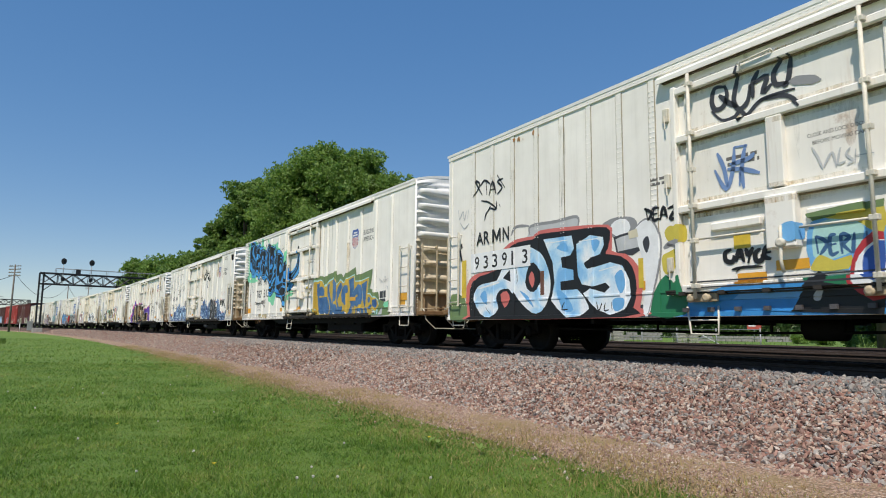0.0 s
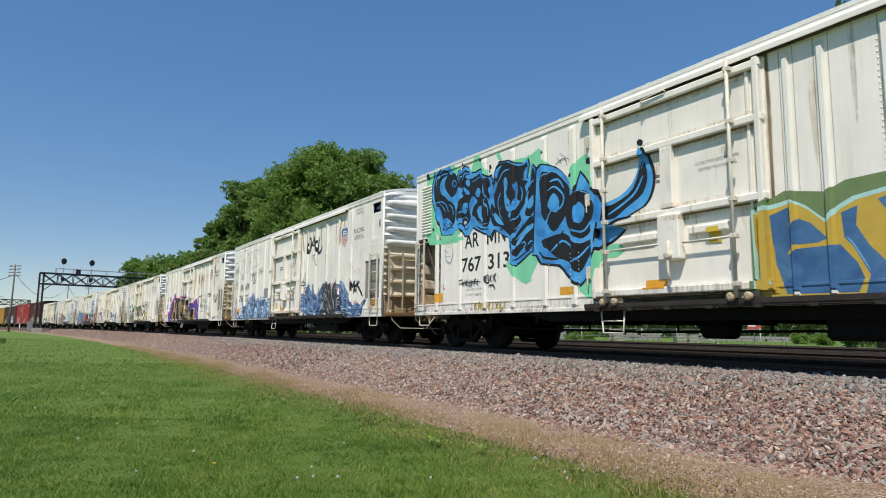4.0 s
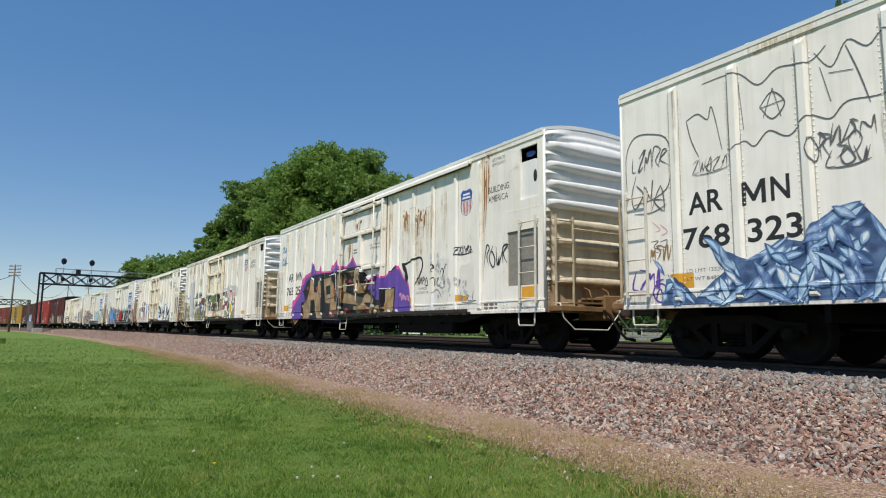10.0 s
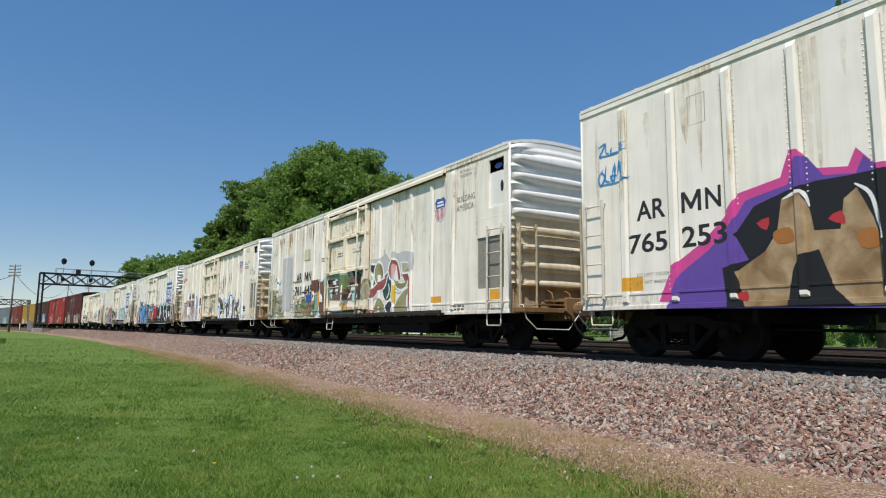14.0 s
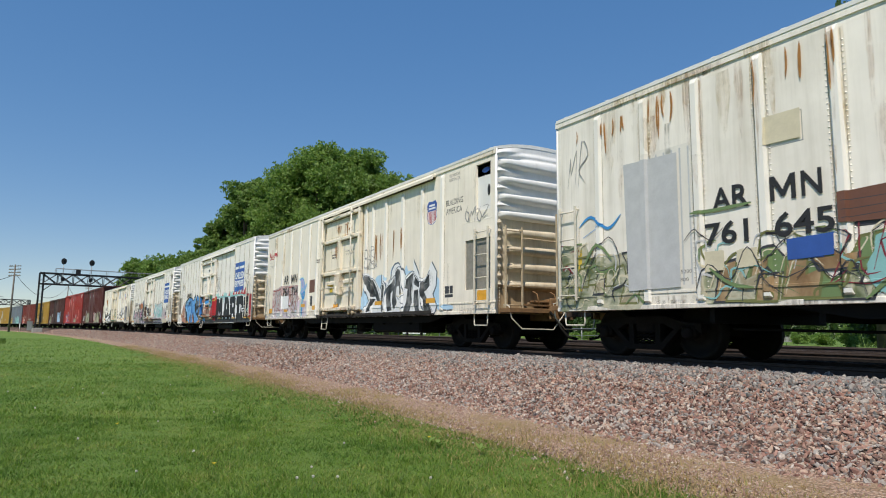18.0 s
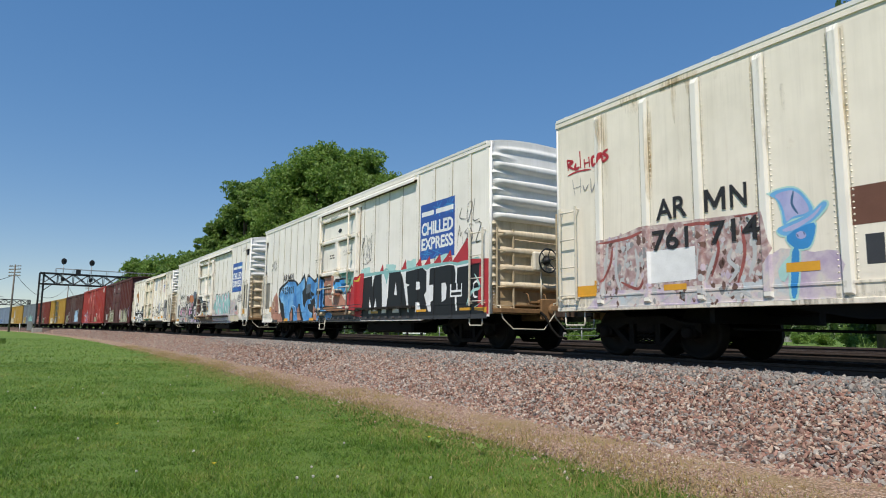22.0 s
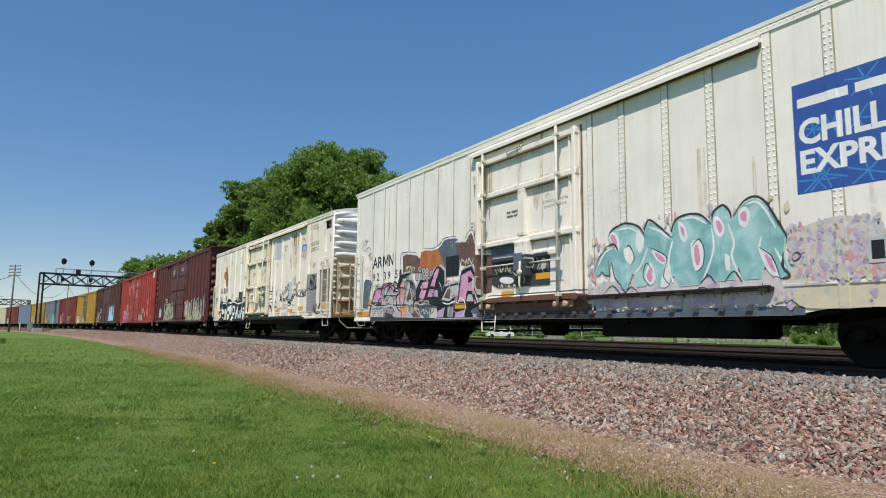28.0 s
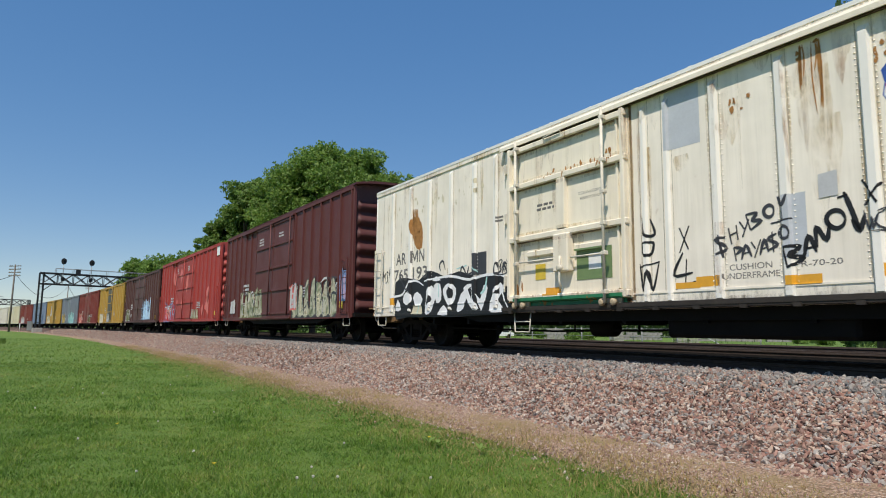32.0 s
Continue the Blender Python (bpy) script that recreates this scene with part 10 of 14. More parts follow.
decal(S5, [[(1.69, 2.42), (2.77, 2.39), (2.77, 0.32), (1.75, 0.3)]], P["pale_grey"], "welded_patch")
decal(S5, [[(4.2, 2.53), (4.69, 2.53), (4.68, 2.14), (4.19, 2.15)]], P["cream"], "welded_patch")
decal(S5, [[(5.08, 1.34), (5.66, 1.36), (5.65, 0.95), (5.07, 0.97)]], P["brown"], "data_panel")
drawn(S5, "charcoal", 0.02, [[(5.13, 1.23), (5.61, 1.23)],
    [(5.13, 1.12), (5.61, 1.13)],
    [(5.13, 1.02), (5.61, 1.04)]], "stencil")
decal(S5, [[(5.96, 1.23), (6.26, 1.38), (6.43, 1.36), (6.39, 0.99), (6.53, 0.71), (6.5, 0.09), (5.87, 0.05), (5.96, 0.56), (6.11, 0.53), (5.92, 1.04)]], P["brown_grey"], "graffiti_field")
decal(S5, [[(5.8, 1.31), (5.96, 1.38), (5.92, 1.04), (6.11, 0.55), (5.96, 0.67), (5.83, 0.55), (5.79, 0.96)]], P["white"], "graffiti_letter")
decal(S5, rect(5.64, 0.39, 0.14, 0.50), MAT_PLATE_O, "reflector")
decal(S5, [[(4.52, 0.85), (5.01, 0.87), (5, 0.6), (4.55, 0.58)]], P["blue"], "graffiti_fill")
decal(S5, [[(3.2, 0.8), (3.5, 0.8), (3.5, 0.52), (3.2, 0.51)]], P["cream"], "paper_notice")
decal(S5, [[(3.71, 0.77), (3.96, 0.78), (3.95, 0.54), (3.71, 0.53)]], P["cream"], "paper_notice")
drawn(S5, "charcoal", 0.016, [[(0.6, 0.23), (0.84, 0.76), (1.32, 1.25), (1.57, 0.72), (1.22, 0.22)],
    [(3.05, 0.17), (3.24, 0.62), (3.6, 0.38), (3.87, 0.81), (4.12, 0.35), (4.36, 0.13)],
    [(2.85, 1), (3.05, 1.16), (3.28, 0.97), (3.52, 1.12)],
    [(4.53, 0.34), (4.76, 0.53), (4.98, 0.32), (5.2, 0.51), (5.34, 0.1)],
    [(4.12, 0.57), (4.32, 0.8), (4.45, 0.87)],
    [(4.92, 0.94), (5.21, 0.81), (5.06, 0.52), (5.26, 0.3)]], "graffiti_stroke")
drawn(S5, "sage", 0.05, [[(2.97, 1.4), (3.43, 1.39), (3.96, 1.41)],
    [(5.33, 0.05), (5.64, 0.29), (5.77, 0.05)],
    [(3.27, 0.56), (3.6, 0.32), (3.95, 0.25)],
    [(0.71, 0.77), (1.03, 1.15), (1.38, 0.86)]], "graffiti_stroke")

# sixth car
road_number(S6, "761714", 2.34, 1.38, 2.25, 0.9, 0.33)
decal(S6, [[(1.05, 1.2), (1.6, 1.25), (1.97, 1.33), (3, 1.3), (4.11, 1.26), (4.21, 0.75), (4.07, 0.27), (2.7, 0.2), (1.05, 0.19)]], P["mauve"], "graffiti_field")
decal(S6, [[(0.77, 0.03), (1.05, 0.33), (2.7, 0.32), (4.07, 0.33), (4.99, 0.26), (4.98, 0.07), (3.63, 0.06)]], P["faded"], "graffiti_field")
decal(S6, blob([(4.05, 0.19), (4.09, 0.54), (4.33, 0.74), (4.75, 0.65), (5.04, 0.64), (5.06, 0.27)], 2), P["faded"], "graffiti_field")
for k, (paint, n) in enumerate((("brown_grey", 34), ("mauve", 26), ("grey", 20), ("pale_grey", 26), ("faded", 30))):
    for row in range(3):
        stain(S6, 1.08, 0.06 + 0.38 * row, 3.0, 0.4, 300 + 7 * k + row, P[paint], n, "faded_paint")
drawn(S6, "pale_grey", 0.06, [[(1.29, 1.15), (1.23, 0.77), (1.16, 0.34)],
    [(1.5, 1.15), (1.46, 0.65), (1.55, 0.32)],
    [(1.74, 1.1), (1.63, 0.64)],
    [(1.89, 0.99), (1.94, 0.62), (1.84, 0.33)],
    [(2.03, 1.16), (2.09, 0.88)],
    [(3.12, 0.86), (3.07, 0.45)],
    [(3.19, 0.36), (3.32, 0.68), (3.5, 0.9)],
    [(3.63, 0.81), (3.57, 0.66), (3.69, 0.51), (3.56, 0.34)],
    [(3.93, 1.01), (3.97, 0.7), (3.87, 0.4)]], "graffiti_letter")
drawn(S6, "brick", 0.05, [[(1.13, 1.15), (1.72, 1.18), (2.04, 1.25)],
    [(2.84, 1.25), (3.23, 1.22), (3.51, 1.21)],
    [(3.69, 1.25), (4.03, 1.25)],
    [(1.14, 0.48), (1.33, 0.76), (1.39, 1.06)],
    [(3.34, 1.09), (3.42, 0.83), (3.29, 0.44)],
    [(3.79, 1.11), (3.82, 0.71), (3.7, 0.33)],
    [(1.57, 0.46), (1.93, 0.33), (2.06, 0.52)]], "graffiti_stroke")
drawn(S6, "pale_grey", 0.05, [[(1.18, 0.09), (1.44, 0.22)],
    [(1.69, 0.12), (1.93, 0.25), (2.16, 0.12)],
    [(2.38, 0.11), (2.59, 0.24)],
    [(2.89, 0.13), (3.09, 0.24), (3.29, 0.12)],
    [(3.55, 0.14), (3.72, 0.22), (3.89, 0.13)]], "graffiti_stroke")
decal(S6, [[(2.16, 0.91), (3.03, 0.91), (3.03, 0.42), (2.17, 0.4)]], P["white"], "number_panel")
decal(S6, blob([(4.19, 1.48), (4.32, 1.53), (4.55, 1.52), (4.7, 1.38), (4.79, 1.14), (4.5, 1.07), (4.38, 1.01), (4.35, 1.21), (4.29, 1.4)], 3), P["aqua"], "graffiti_shape")
decal(S6, blob([(4.31, 1.01), (4.71, 1.14), (4.9, 1.28), (4.97, 1.21), (4.8, 1.03), (4.49, 0.88), (4.32, 0.9)], 3), P["aqua"], "graffiti_shape")
decal(S6, blob([(4.4, 0.91), (4.78, 1.05), (4.78, 0.83), (4.69, 0.69), (4.49, 0.71)], 3), P["aqua"], "graffiti_shape")
decal(S6, blob([(4.45, 0.7), (4.59, 0.68), (4.53, 0.11), (4.41, 0.12)], 3), P["aqua"], "graffiti_shape")
decal(S6, blob([(4.28, 0.45), (4.46, 0.65), (4.48, 0.58), (4.36, 0.3)], 3), P["aqua"], "graffiti_shape")
decal(S6, blob([(4.22, 1.46), (4.33, 1.51), (4.54, 1.5), (4.68, 1.38), (4.77, 1.15), (4.5, 1.1), (4.39, 1.04), (4.37, 1.21), (4.31, 1.38)], 3), P["skyblue"], "graffiti_shape")
decal(S6, blob([(4.29, 1.43), (4.36, 1.47), (4.52, 1.47), (4.65, 1.36), (4.72, 1.17), (4.52, 1.13), (4.43, 1.08), (4.4, 1.22), (4.35, 1.36)], 3), P["lilac_blue"], "graffiti_shape")
decal(S6, blob([(4.32, 1.01), (4.7, 1.13), (4.89, 1.26), (4.94, 1.21), (4.78, 1.05), (4.49, 0.9), (4.34, 0.92)], 3), P["skyblue"], "graffiti_shape")
decal(S6, blob([(4.37, 0.98), (4.7, 1.09), (4.88, 1.22), (4.77, 1.08), (4.49, 0.95)], 3), P["lilac_blue"], "graffiti_shape")
decal(S6, blob([(4.42, 0.89), (4.77, 1.02), (4.76, 0.83), (4.68, 0.71), (4.51, 0.73)], 3), P["mid_blue"], "graffiti_shape")
decal(S6, blob([(4.67, 0.87), (4.65, 0.84), (4.6, 0.83), (4.56, 0.85), (4.54, 0.89), (4.56, 0.92), (4.61, 0.93), (4.65, 0.91)], 3), P["lilac_blue"], "graffiti_shape")
decal(S6, blob([(4.48, 0.68), (4.57, 0.67), (4.51, 0.14), (4.44, 0.15)], 3), P["mid_blue"], "graffiti_shape")
drawn(S6, "denim", 0.03, [[(4.54, 1.46), (4.51, 1.3), (4.58, 1.16)],
    [(4.55, 0.9), (4.57, 0.86)],
    [(4.64, 0.92), (4.65, 0.88)]], "graffiti_stroke")
decal(S6, rect(4.39, 0.42, 0.43, 0.12), MAT_PLATE_O, "reflector")
decal(S6, rect(2.44, 0.28, 0.42, 0.09), MAT_PLATE_O, "reflector")
decal(S6, rect(0.52, 0.25, 0.48, 0.19), MAT_PLATE_O, "reflector")
drawn(S6, "red", 0.06, [[(0.3, 2.82), (0.33, 2.62)],
    [(0.3, 2.82), (0.45, 2.75), (0.33, 2.71), (0.48, 2.61)],
    [(0.54, 2.71), (0.51, 2.61), (0.63, 2.62)],
    [(0.64, 2.92), (0.66, 2.6)],
    [(0.75, 2.74), (0.77, 2.57)],
    [(0.87, 2.76), (0.89, 2.57)],
    [(0.75, 2.66), (0.89, 2.66)],
    [(1.06, 2.73), (0.95, 2.72), (0.97, 2.58), (1.09, 2.58)],
    [(1.11, 2.58), (1.17, 2.75), (1.22, 2.57)],
    [(1.34, 2.79), (1.23, 2.74), (1.33, 2.65), (1.2, 2.58)]], "spray_tag")
drawn(S6, "red", 0.03, [[(0.32, 2.52), (0.57, 2.55), (0.92, 2.52)]], "spray_tag")
drawn(S6, "grey", 0.025, [[(0.44, 2.41), (0.5, 2.12)],
    [(0.65, 2.41), (0.65, 2.13)],
    [(0.46, 2.25), (0.65, 2.26)],
    [(0.71, 2.27), (0.76, 2.16), (0.85, 2.26)],
    [(0.91, 2.35), (0.93, 2.1), (1.02, 2.27)]], "spray_tag")
decal(S6, rect(5.22, 0.92, 0.54, 0.46), P["brown"], "data_panel", 2)
decal(S6, rect(5.35, 0.45, 0.2, 0.35), P["charcoal"], "data_panel", 2)
decal(S6, blob([(9.85, 0.86), (10.24, 0.49), (10.07, 0.22), (9.72, 0.24)], 2), P["pale_blue"], "paint_patch")
decal(S6, blob([(10.65, 1.08), (11.03, 1.19), (11.4, 1.06), (11.04, 0.74)], 2), P["pale_blue"], "paint_patch")
decal(S6, blob([(12.43, 1.18), (12.54, 1.35), (12.64, 1.18), (12.98, 1.17), (12.57, 1.04)], 2), P["pale_blue"], "paint_patch")
decal(S6, blob([(14.05, 0.94), (14.27, 0.74), (14.25, 0.11), (14.04, 0.27), (13.91, 0.51)], 2), P["pale_blue"], "paint_patch")
decal(S6, blob([(14.4, 0.25), (14.81, 0.21), (14.81, 0.13), (14.4, 0.13)], 2), P["pale_blue"], "paint_patch")
decal(S6, blob([(11.69, 1.03), (11.61, 1.21), (11.75, 1.39), (11.9, 1.31)], 2), P["pale_blue"], "paint_patch")
grey_run = [(9.81, 1.3), (10.12, 1.29), (10.46, 1.18), (10.72, 1.01), (11.02, 0.76), (11.11, 1), (11.08, 1.21), (11.23, 1.04), (11.51, 0.94), (11.67, 1.05), (11.72, 1.27), (11.86, 1.4), (12.05, 1.43), (12.23, 1.34), (12.4, 1.18), (12.47, 1.07), (12.93, 1.18), (12.89, 1.46), (13.07, 1.24), (13.24, 0.99), (13.41, 0.93), (13.6, 0.98), (13.72, 1.17), (13.82, 1.33), (13.94, 1.2), (14.07, 1.06), (14.04, 0.71), (13.9, 0.52), (14.09, 0.24), (14, 0.05), (9.81, 0.11), (10.27, 0.47), (10, 0.81)]
decal(S6, [grow(grey_run, 0.05)], P["slate"], "graffiti_outline")
decal(S6, [grey_run], P["white"], "graffiti_letter")
decal(S6, [[(9.89, 1.23), (10.19, 1.19), (10.52, 1.06), (10.77, 0.82), (11.03, 0.43), (10.91, 0.32), (10.7, 0.58), (10.48, 0.57), (10.11, 0.82)]], P["smoky"], "graffiti_letter")
decal(S6, [[(10.21, 0.35), (10.4, 0.52), (10.74, 0.51), (10.53, 0.38), (10.39, 0.17), (10.04, 0.14)]], P["smoky"], "graffiti_letter")
decal(S6, [[(11.06, 0.72), (11.09, 0.89), (11.28, 0.93), (11.33, 0.79), (11.24, 0.34), (11.35, 0.14), (11.07, 0.13)]], P["smoky"], "graffiti_letter")
decal(S6, [[(11.37, 0.77), (11.49, 0.85), (11.73, 0.93), (11.85, 1.1), (11.89, 0.92), (11.82, 0.71), (11.65, 0.63), (11.65, 0.41), (11.72, 0.16), (11.46, 0.14), (11.38, 0.43)]], P["smoky"], "graffiti_letter")
decal(S6, [[(11.77, 0.67), (11.92, 0.91), (11.89, 1.18), (12.04, 1.29), (12.2, 1.23), (12.28, 0.88), (12.35, 0.57), (12.16, 0.53), (12.14, 0.81), (12, 0.8), (11.95, 0.57), (12.02, 0.37), (11.87, 0.17), (11.73, 0.36)]], P["smoky"], "graffiti_letter")
decal(S6, [[(12.46, 0.73), (12.54, 0.97), (12.94, 1.13), (12.87, 0.82), (12.81, 0.58), (12.85, 0.34), (12.73, 0.11), (12.38, 0.11), (12.55, 0.36), (12.62, 0.71)]], P["smoky"], "graffiti_letter")
decal(S6, [[(12.97, 0.89), (13.02, 1.01), (13.18, 0.88), (13.31, 0.85), (13.31, 0.7), (13.13, 0.74), (12.96, 0.81)]], P["smoky"], "graffiti_letter")
decal(S6, [[(12.97, 0.65), (13.18, 0.67), (13.2, 0.47), (13.27, 0.11), (13.06, 0.08), (12.94, 0.34)]], P["smoky"], "graffiti_letter")
decal(S6, [[(13.36, 0.84), (13.53, 0.86), (13.73, 1.06), (13.75, 0.73), (13.6, 0.63), (13.48, 0.59), (13.66, 0.37), (13.89, 0.06), (13.47, 0.06), (13.43, 0.38), (13.33, 0.62)]], P["smoky"], "graffiti_letter")
drawn(S6, "slate", 0.022, [[(9.92, 1.26), (10.47, 1.12), (10.82, 0.86), (11.08, 0.39)],
    [(11.1, 0.92), (11.31, 0.98), (11.37, 0.77), (11.28, 0.25)],
    [(11.37, 0.81), (11.87, 1.11), (11.92, 0.9), (11.85, 0.66)],
    [(11.89, 1.23), (12.04, 1.33), (12.24, 1.24), (12.39, 0.55)],
    [(11.97, 0.55), (12.17, 0.45), (12.41, 0.57)],
    [(12.45, 0.69), (12.52, 1.02), (12.96, 1.14), (12.85, 0.58), (12.87, 0.3)],
    [(12.95, 0.93), (13.02, 1.05), (13.22, 0.89), (13.35, 0.86), (13.55, 0.9), (13.75, 1.11), (13.78, 0.71)],
    [(13.48, 0.59), (13.73, 0.29), (13.93, 0.07)],
    [(13.91, 0.51), (14.06, 0.27)],
    [(14.04, 0.7), (13.9, 0.52)],
    [(12.29, 0.13), (12.39, 0.29), (12.26, 0.38)],
    [(13.32, 0.69), (13.37, 0.39), (13.44, 0.09)]], "graffiti_stroke")
drawn(S6, "grey", 0.02, [[(10.12, 1.1), (10.47, 0.95), (10.74, 0.62)],
    [(11.16, 0.81), (11.17, 0.44)],
    [(11.48, 0.69), (11.49, 0.24)],
    [(12.04, 1.16), (12.19, 0.89)],
    [(12.66, 0.92), (12.74, 0.51), (12.59, 0.2)],
    [(13.03, 0.56), (13.1, 0.17)],
    [(13.45, 0.76), (13.64, 0.81)],
    [(13.55, 0.3), (13.72, 0.11)],
    [(13.85, 1.08), (13.9, 0.78)]], "graffiti_stroke")
drawn(S6, "cream", 0.03, [[(11.97, 0.58), (12.15, 0.52), (12.39, 0.62)],
    [(11.98, 0.39), (12.06, 0.18)],
    [(12.2, 0.25), (12.35, 0.12)],
    [(12.89, 0.18), (12.99, 0.33)],
    [(10.76, 0.27), (10.88, 0.17)]], "graffiti_stroke")
decal(S6, rect(13.58, 0.3, 0.44, 0.12), MAT_PLATE_O, "reflector")
decal(S6, rect(10.66, 0.33, 0.44, 0.11), MAT_PLATE_O, "reflector")
scribble(S6, 9.95, 1.75, 0.75, 0.25, 4, 117, P["grey"], 0.02)
scribble(S6, 9.95, 1.45, 0.8, 0.25, 5, 118, P["grey"], 0.02)
decal(S6, rect(14.46, 0.5, 0.18, 0.18) + rect(14.67, 0.5, 0.14, 0.18) + rect(14.46, 0.41, 0.35, 0.07), P["charcoal"], "data_panel", 2)
scribble(S6, 15.25, 2.1, 1.0, 0.3, 4, 119, P["grey"], 0.025)
stain(S6, 8.45, 2.75, 0.6, 0.35, 120, RUST, 14)
drips(S6, 7.8, 3.05, 1.2, 0.5, 121, RUST, 8)
drips(S6, 7.6, 2.4, 0.3, 0.7, 122, RUST, 3)
for u in (10.6, 10.9, 11.75, 12.2):
    drips(S6, u, 2.4, 0.15, 0.9, int(u * 10), RUST, 3)
decal(S6, rect(7.28, 0.84, 0.24, 0.24), MAT_PLATE_Y, "placard")
decal(S6, rect(8.62, 0.68, 0.36, 0.38), PALE_PATCH, "paper_notice")
shield(S6, 13.58, 2.27)
slogans(S6)
small_print(S6, 6)

# seventh car: blue panel and black block letters
def blue_panel(side):
    decal(side, rect(13.44, 1.4, 1.62, 1.44), P["blue"], "blue_panel", 2, "blue painted panel with pale snow crystals")
    rng = random.Random(3)
    for k in range(9):
        u, z, r = rng.uniform(13.6, 14.9), rng.choice((1.55, 1.6, 2.7, 2.66, 2.2)), rng.uniform(0.16, 0.28)
        fl = []
        for j in range(6):
            a = j * math.pi / 3 + k
            e = (min(15.04, max(13.46, u + r * math.cos(a))), min(2.82, max(1.42, z + r * math.sin(a))))
            fl += stroke([(u, z), e], 0.075, curve=False)
        decal(side, fl, P["mid_blue"], "snow_crystal", 3)
    decal(side, rect(13.5, 2.52, 0.62, 0.12) + rect(14.2, 2.52, 0.8, 0.12), P["white"], "name_bar", 4)
    lettered(side, letters("CHILLED", 13.5, 2.02, 1.5, 0.34, 0.035), P["white"], "painted_letter", 5)
    lettered(side, letters("EXPRESS", 13.5, 1.64, 1.5, 0.32, 0.035), P["white"], "painted_letter", 5)


def red_sawteeth(side):
    teeth = []
    for a, b, h in ((11.05, 11.4, 0.3), (12.4, 12.75, 0.32), (13.15, 13.55, 0.3), (13.55, 14.0, 0.28), (14.0, 14.5, 0.3), (14.4, 15.0, 0.34), (14.9, 15.7, 0.55)):
        teeth.append([(a, 1.2), (b, 1.2), (b - 0.08, 1.2 + h)])
    decal(side, teeth, P["red"], "graffiti_field")


blue_panel(S7)
decal(S7, rect(1.2, -0.125, 5.6, 0.2), P["charcoal"], "graffiti_field")
decal(S7, rect(6.8, -0.125, 3.1, 0.22), P["charcoal"], "graffiti_field")
for k, (u, w, h) in enumerate([(9.8, 0.7, 0.3), (11.5, 0.6, 0.3), (12.75, 0.5, 0.3), (14.2, 0.6, 0.3)]):
    patch(S7, u, 1.15, w, h, "aqua", 130 + k, 0.2)
red_sawteeth(S7)
decal(S7, [[(9.99, 1.3), (11.2, 1.29), (12.42, 1.24), (13.58, 1.27), (14.03, 1.28), (14.93, 1.26), (15.2, 1.21), (15.37, 1.23), (16.09, 1.25), (16.07, 1.02), (13.69, 1.06), (9.99, 1.09)]], P["teal"], "graffiti_field")
decal(S7, [[(9.99, 1.2), (11.17, 1.2), (12.42, 1.18), (13.57, 1.2), (13.8, 1.14), (13.97, 1.19), (14.88, 1.21), (15.15, 1.14), (16.08, 1.17), (16.01, -0.03), (14.08, -0.05), (9.99, -0.04)]], P["white"], "graffiti_field")
decal(S7, [[(16.05, 0.0), (16.05, 1.28), (15.75, 1.25), (15.74, 0.0)]], P["teal"], "graffiti_field")
decal(S7, [[(16.03, 0.02), (16.03, 1.18), (15.68, 1.18), (15.7, 0.02)]], P["black"], "graffiti_letter")
decal(S7, [[(15.7, 0.0), (15.75, 1.25), (16.45, 1.2), (16.45, 0.0)]], P["red"], "graffiti_field")
decal(S7, [[(9.99, 1.16), (10.65, 1.19), (10.7, 0.85), (10.79, 1.19), (11.25, 1.21), (11.32, 0.35), (11.28, -0.04), (10.99, -0.03), (10.92, 0.53), (10.69, 0.09), (10.5, 0.55), (10.42, -0.02), (9.99, -0.04)]], P["black"], "graffiti_letter")
decal(S7, [[(11.72, 1.21), (12.42, 1.2), (12.56, 0.94), (12.84, -0), (12.39, -0.05), (12.34, 0.2), (11.97, 0.2), (11.94, -0.05), (11.57, -0.04), (11.67, 0.54)]], P["black"], "graffiti_letter")
decal(S7, [[(12.7, 1.17), (13.57, 1.21), (13.78, 1.1), (13.78, 0.6), (13.67, 0.52), (13.93, -0.01), (13.59, -0.07), (13.43, 0.33), (13.26, 0.34), (13.27, -0.06), (12.92, -0.06), (12.77, 0.77), (12.92, 0.81), (12.69, 0.86)]], P["black"], "graffiti_letter")
decal(S7, [[(13.94, 1.16), (14.83, 1.19), (15.06, 1.15), (15.12, 0.98), (15.1, 0.35), (15.15, 0.01), (14.06, -0.05), (13.99, 0.32), (14.14, 0.36), (14.14, 0.75), (13.92, 0.75)]], P["black"], "graffiti_letter")
decal(S7, [[(15.19, 1.09), (16.09, 1.13), (16.02, -0.02), (15.2, 0), (15.16, 0.5)]], P["black"], "graffiti_letter")
decal(S7, [[(12.13, 0.93), (12.21, 0.57), (12.04, 0.58)]], P["white"], "graffiti_cut")
decal(S7, [[(13.28, 0.87), (13.44, 0.86), (13.46, 0.67), (13.27, 0.66)]], P["white"], "graffiti_cut")
decal(S7, [[(14.5, 0.76), (14.68, 0.77), (14.74, 0.66), (14.7, 0.37), (14.52, 0.31)]], P["white"], "graffiti_cut")
decal(S7, [[(11.32, 1.28), (11.53, 1.37), (11.72, 1.28), (11.62, 0.89)]], P["teal"], "graffiti_fill")
drawn(S7, "white", 0.05, [[(15.84, 0.67), (15.98, 0.73), (16.05, 0.68)],
    [(15.86, 0.66), (15.87, 0.41), (16.02, 0.38)]], "graffiti_stroke")
decal(S7, stroke([(15.6, 0.2), (15.8, 0.5), (16.1, 0.6), (15.9, 0.9)], 0.07) + stroke([(15.9, 0.15), (16.3, 0.3)], 0.05), P["aqua"], "graffiti_stroke")
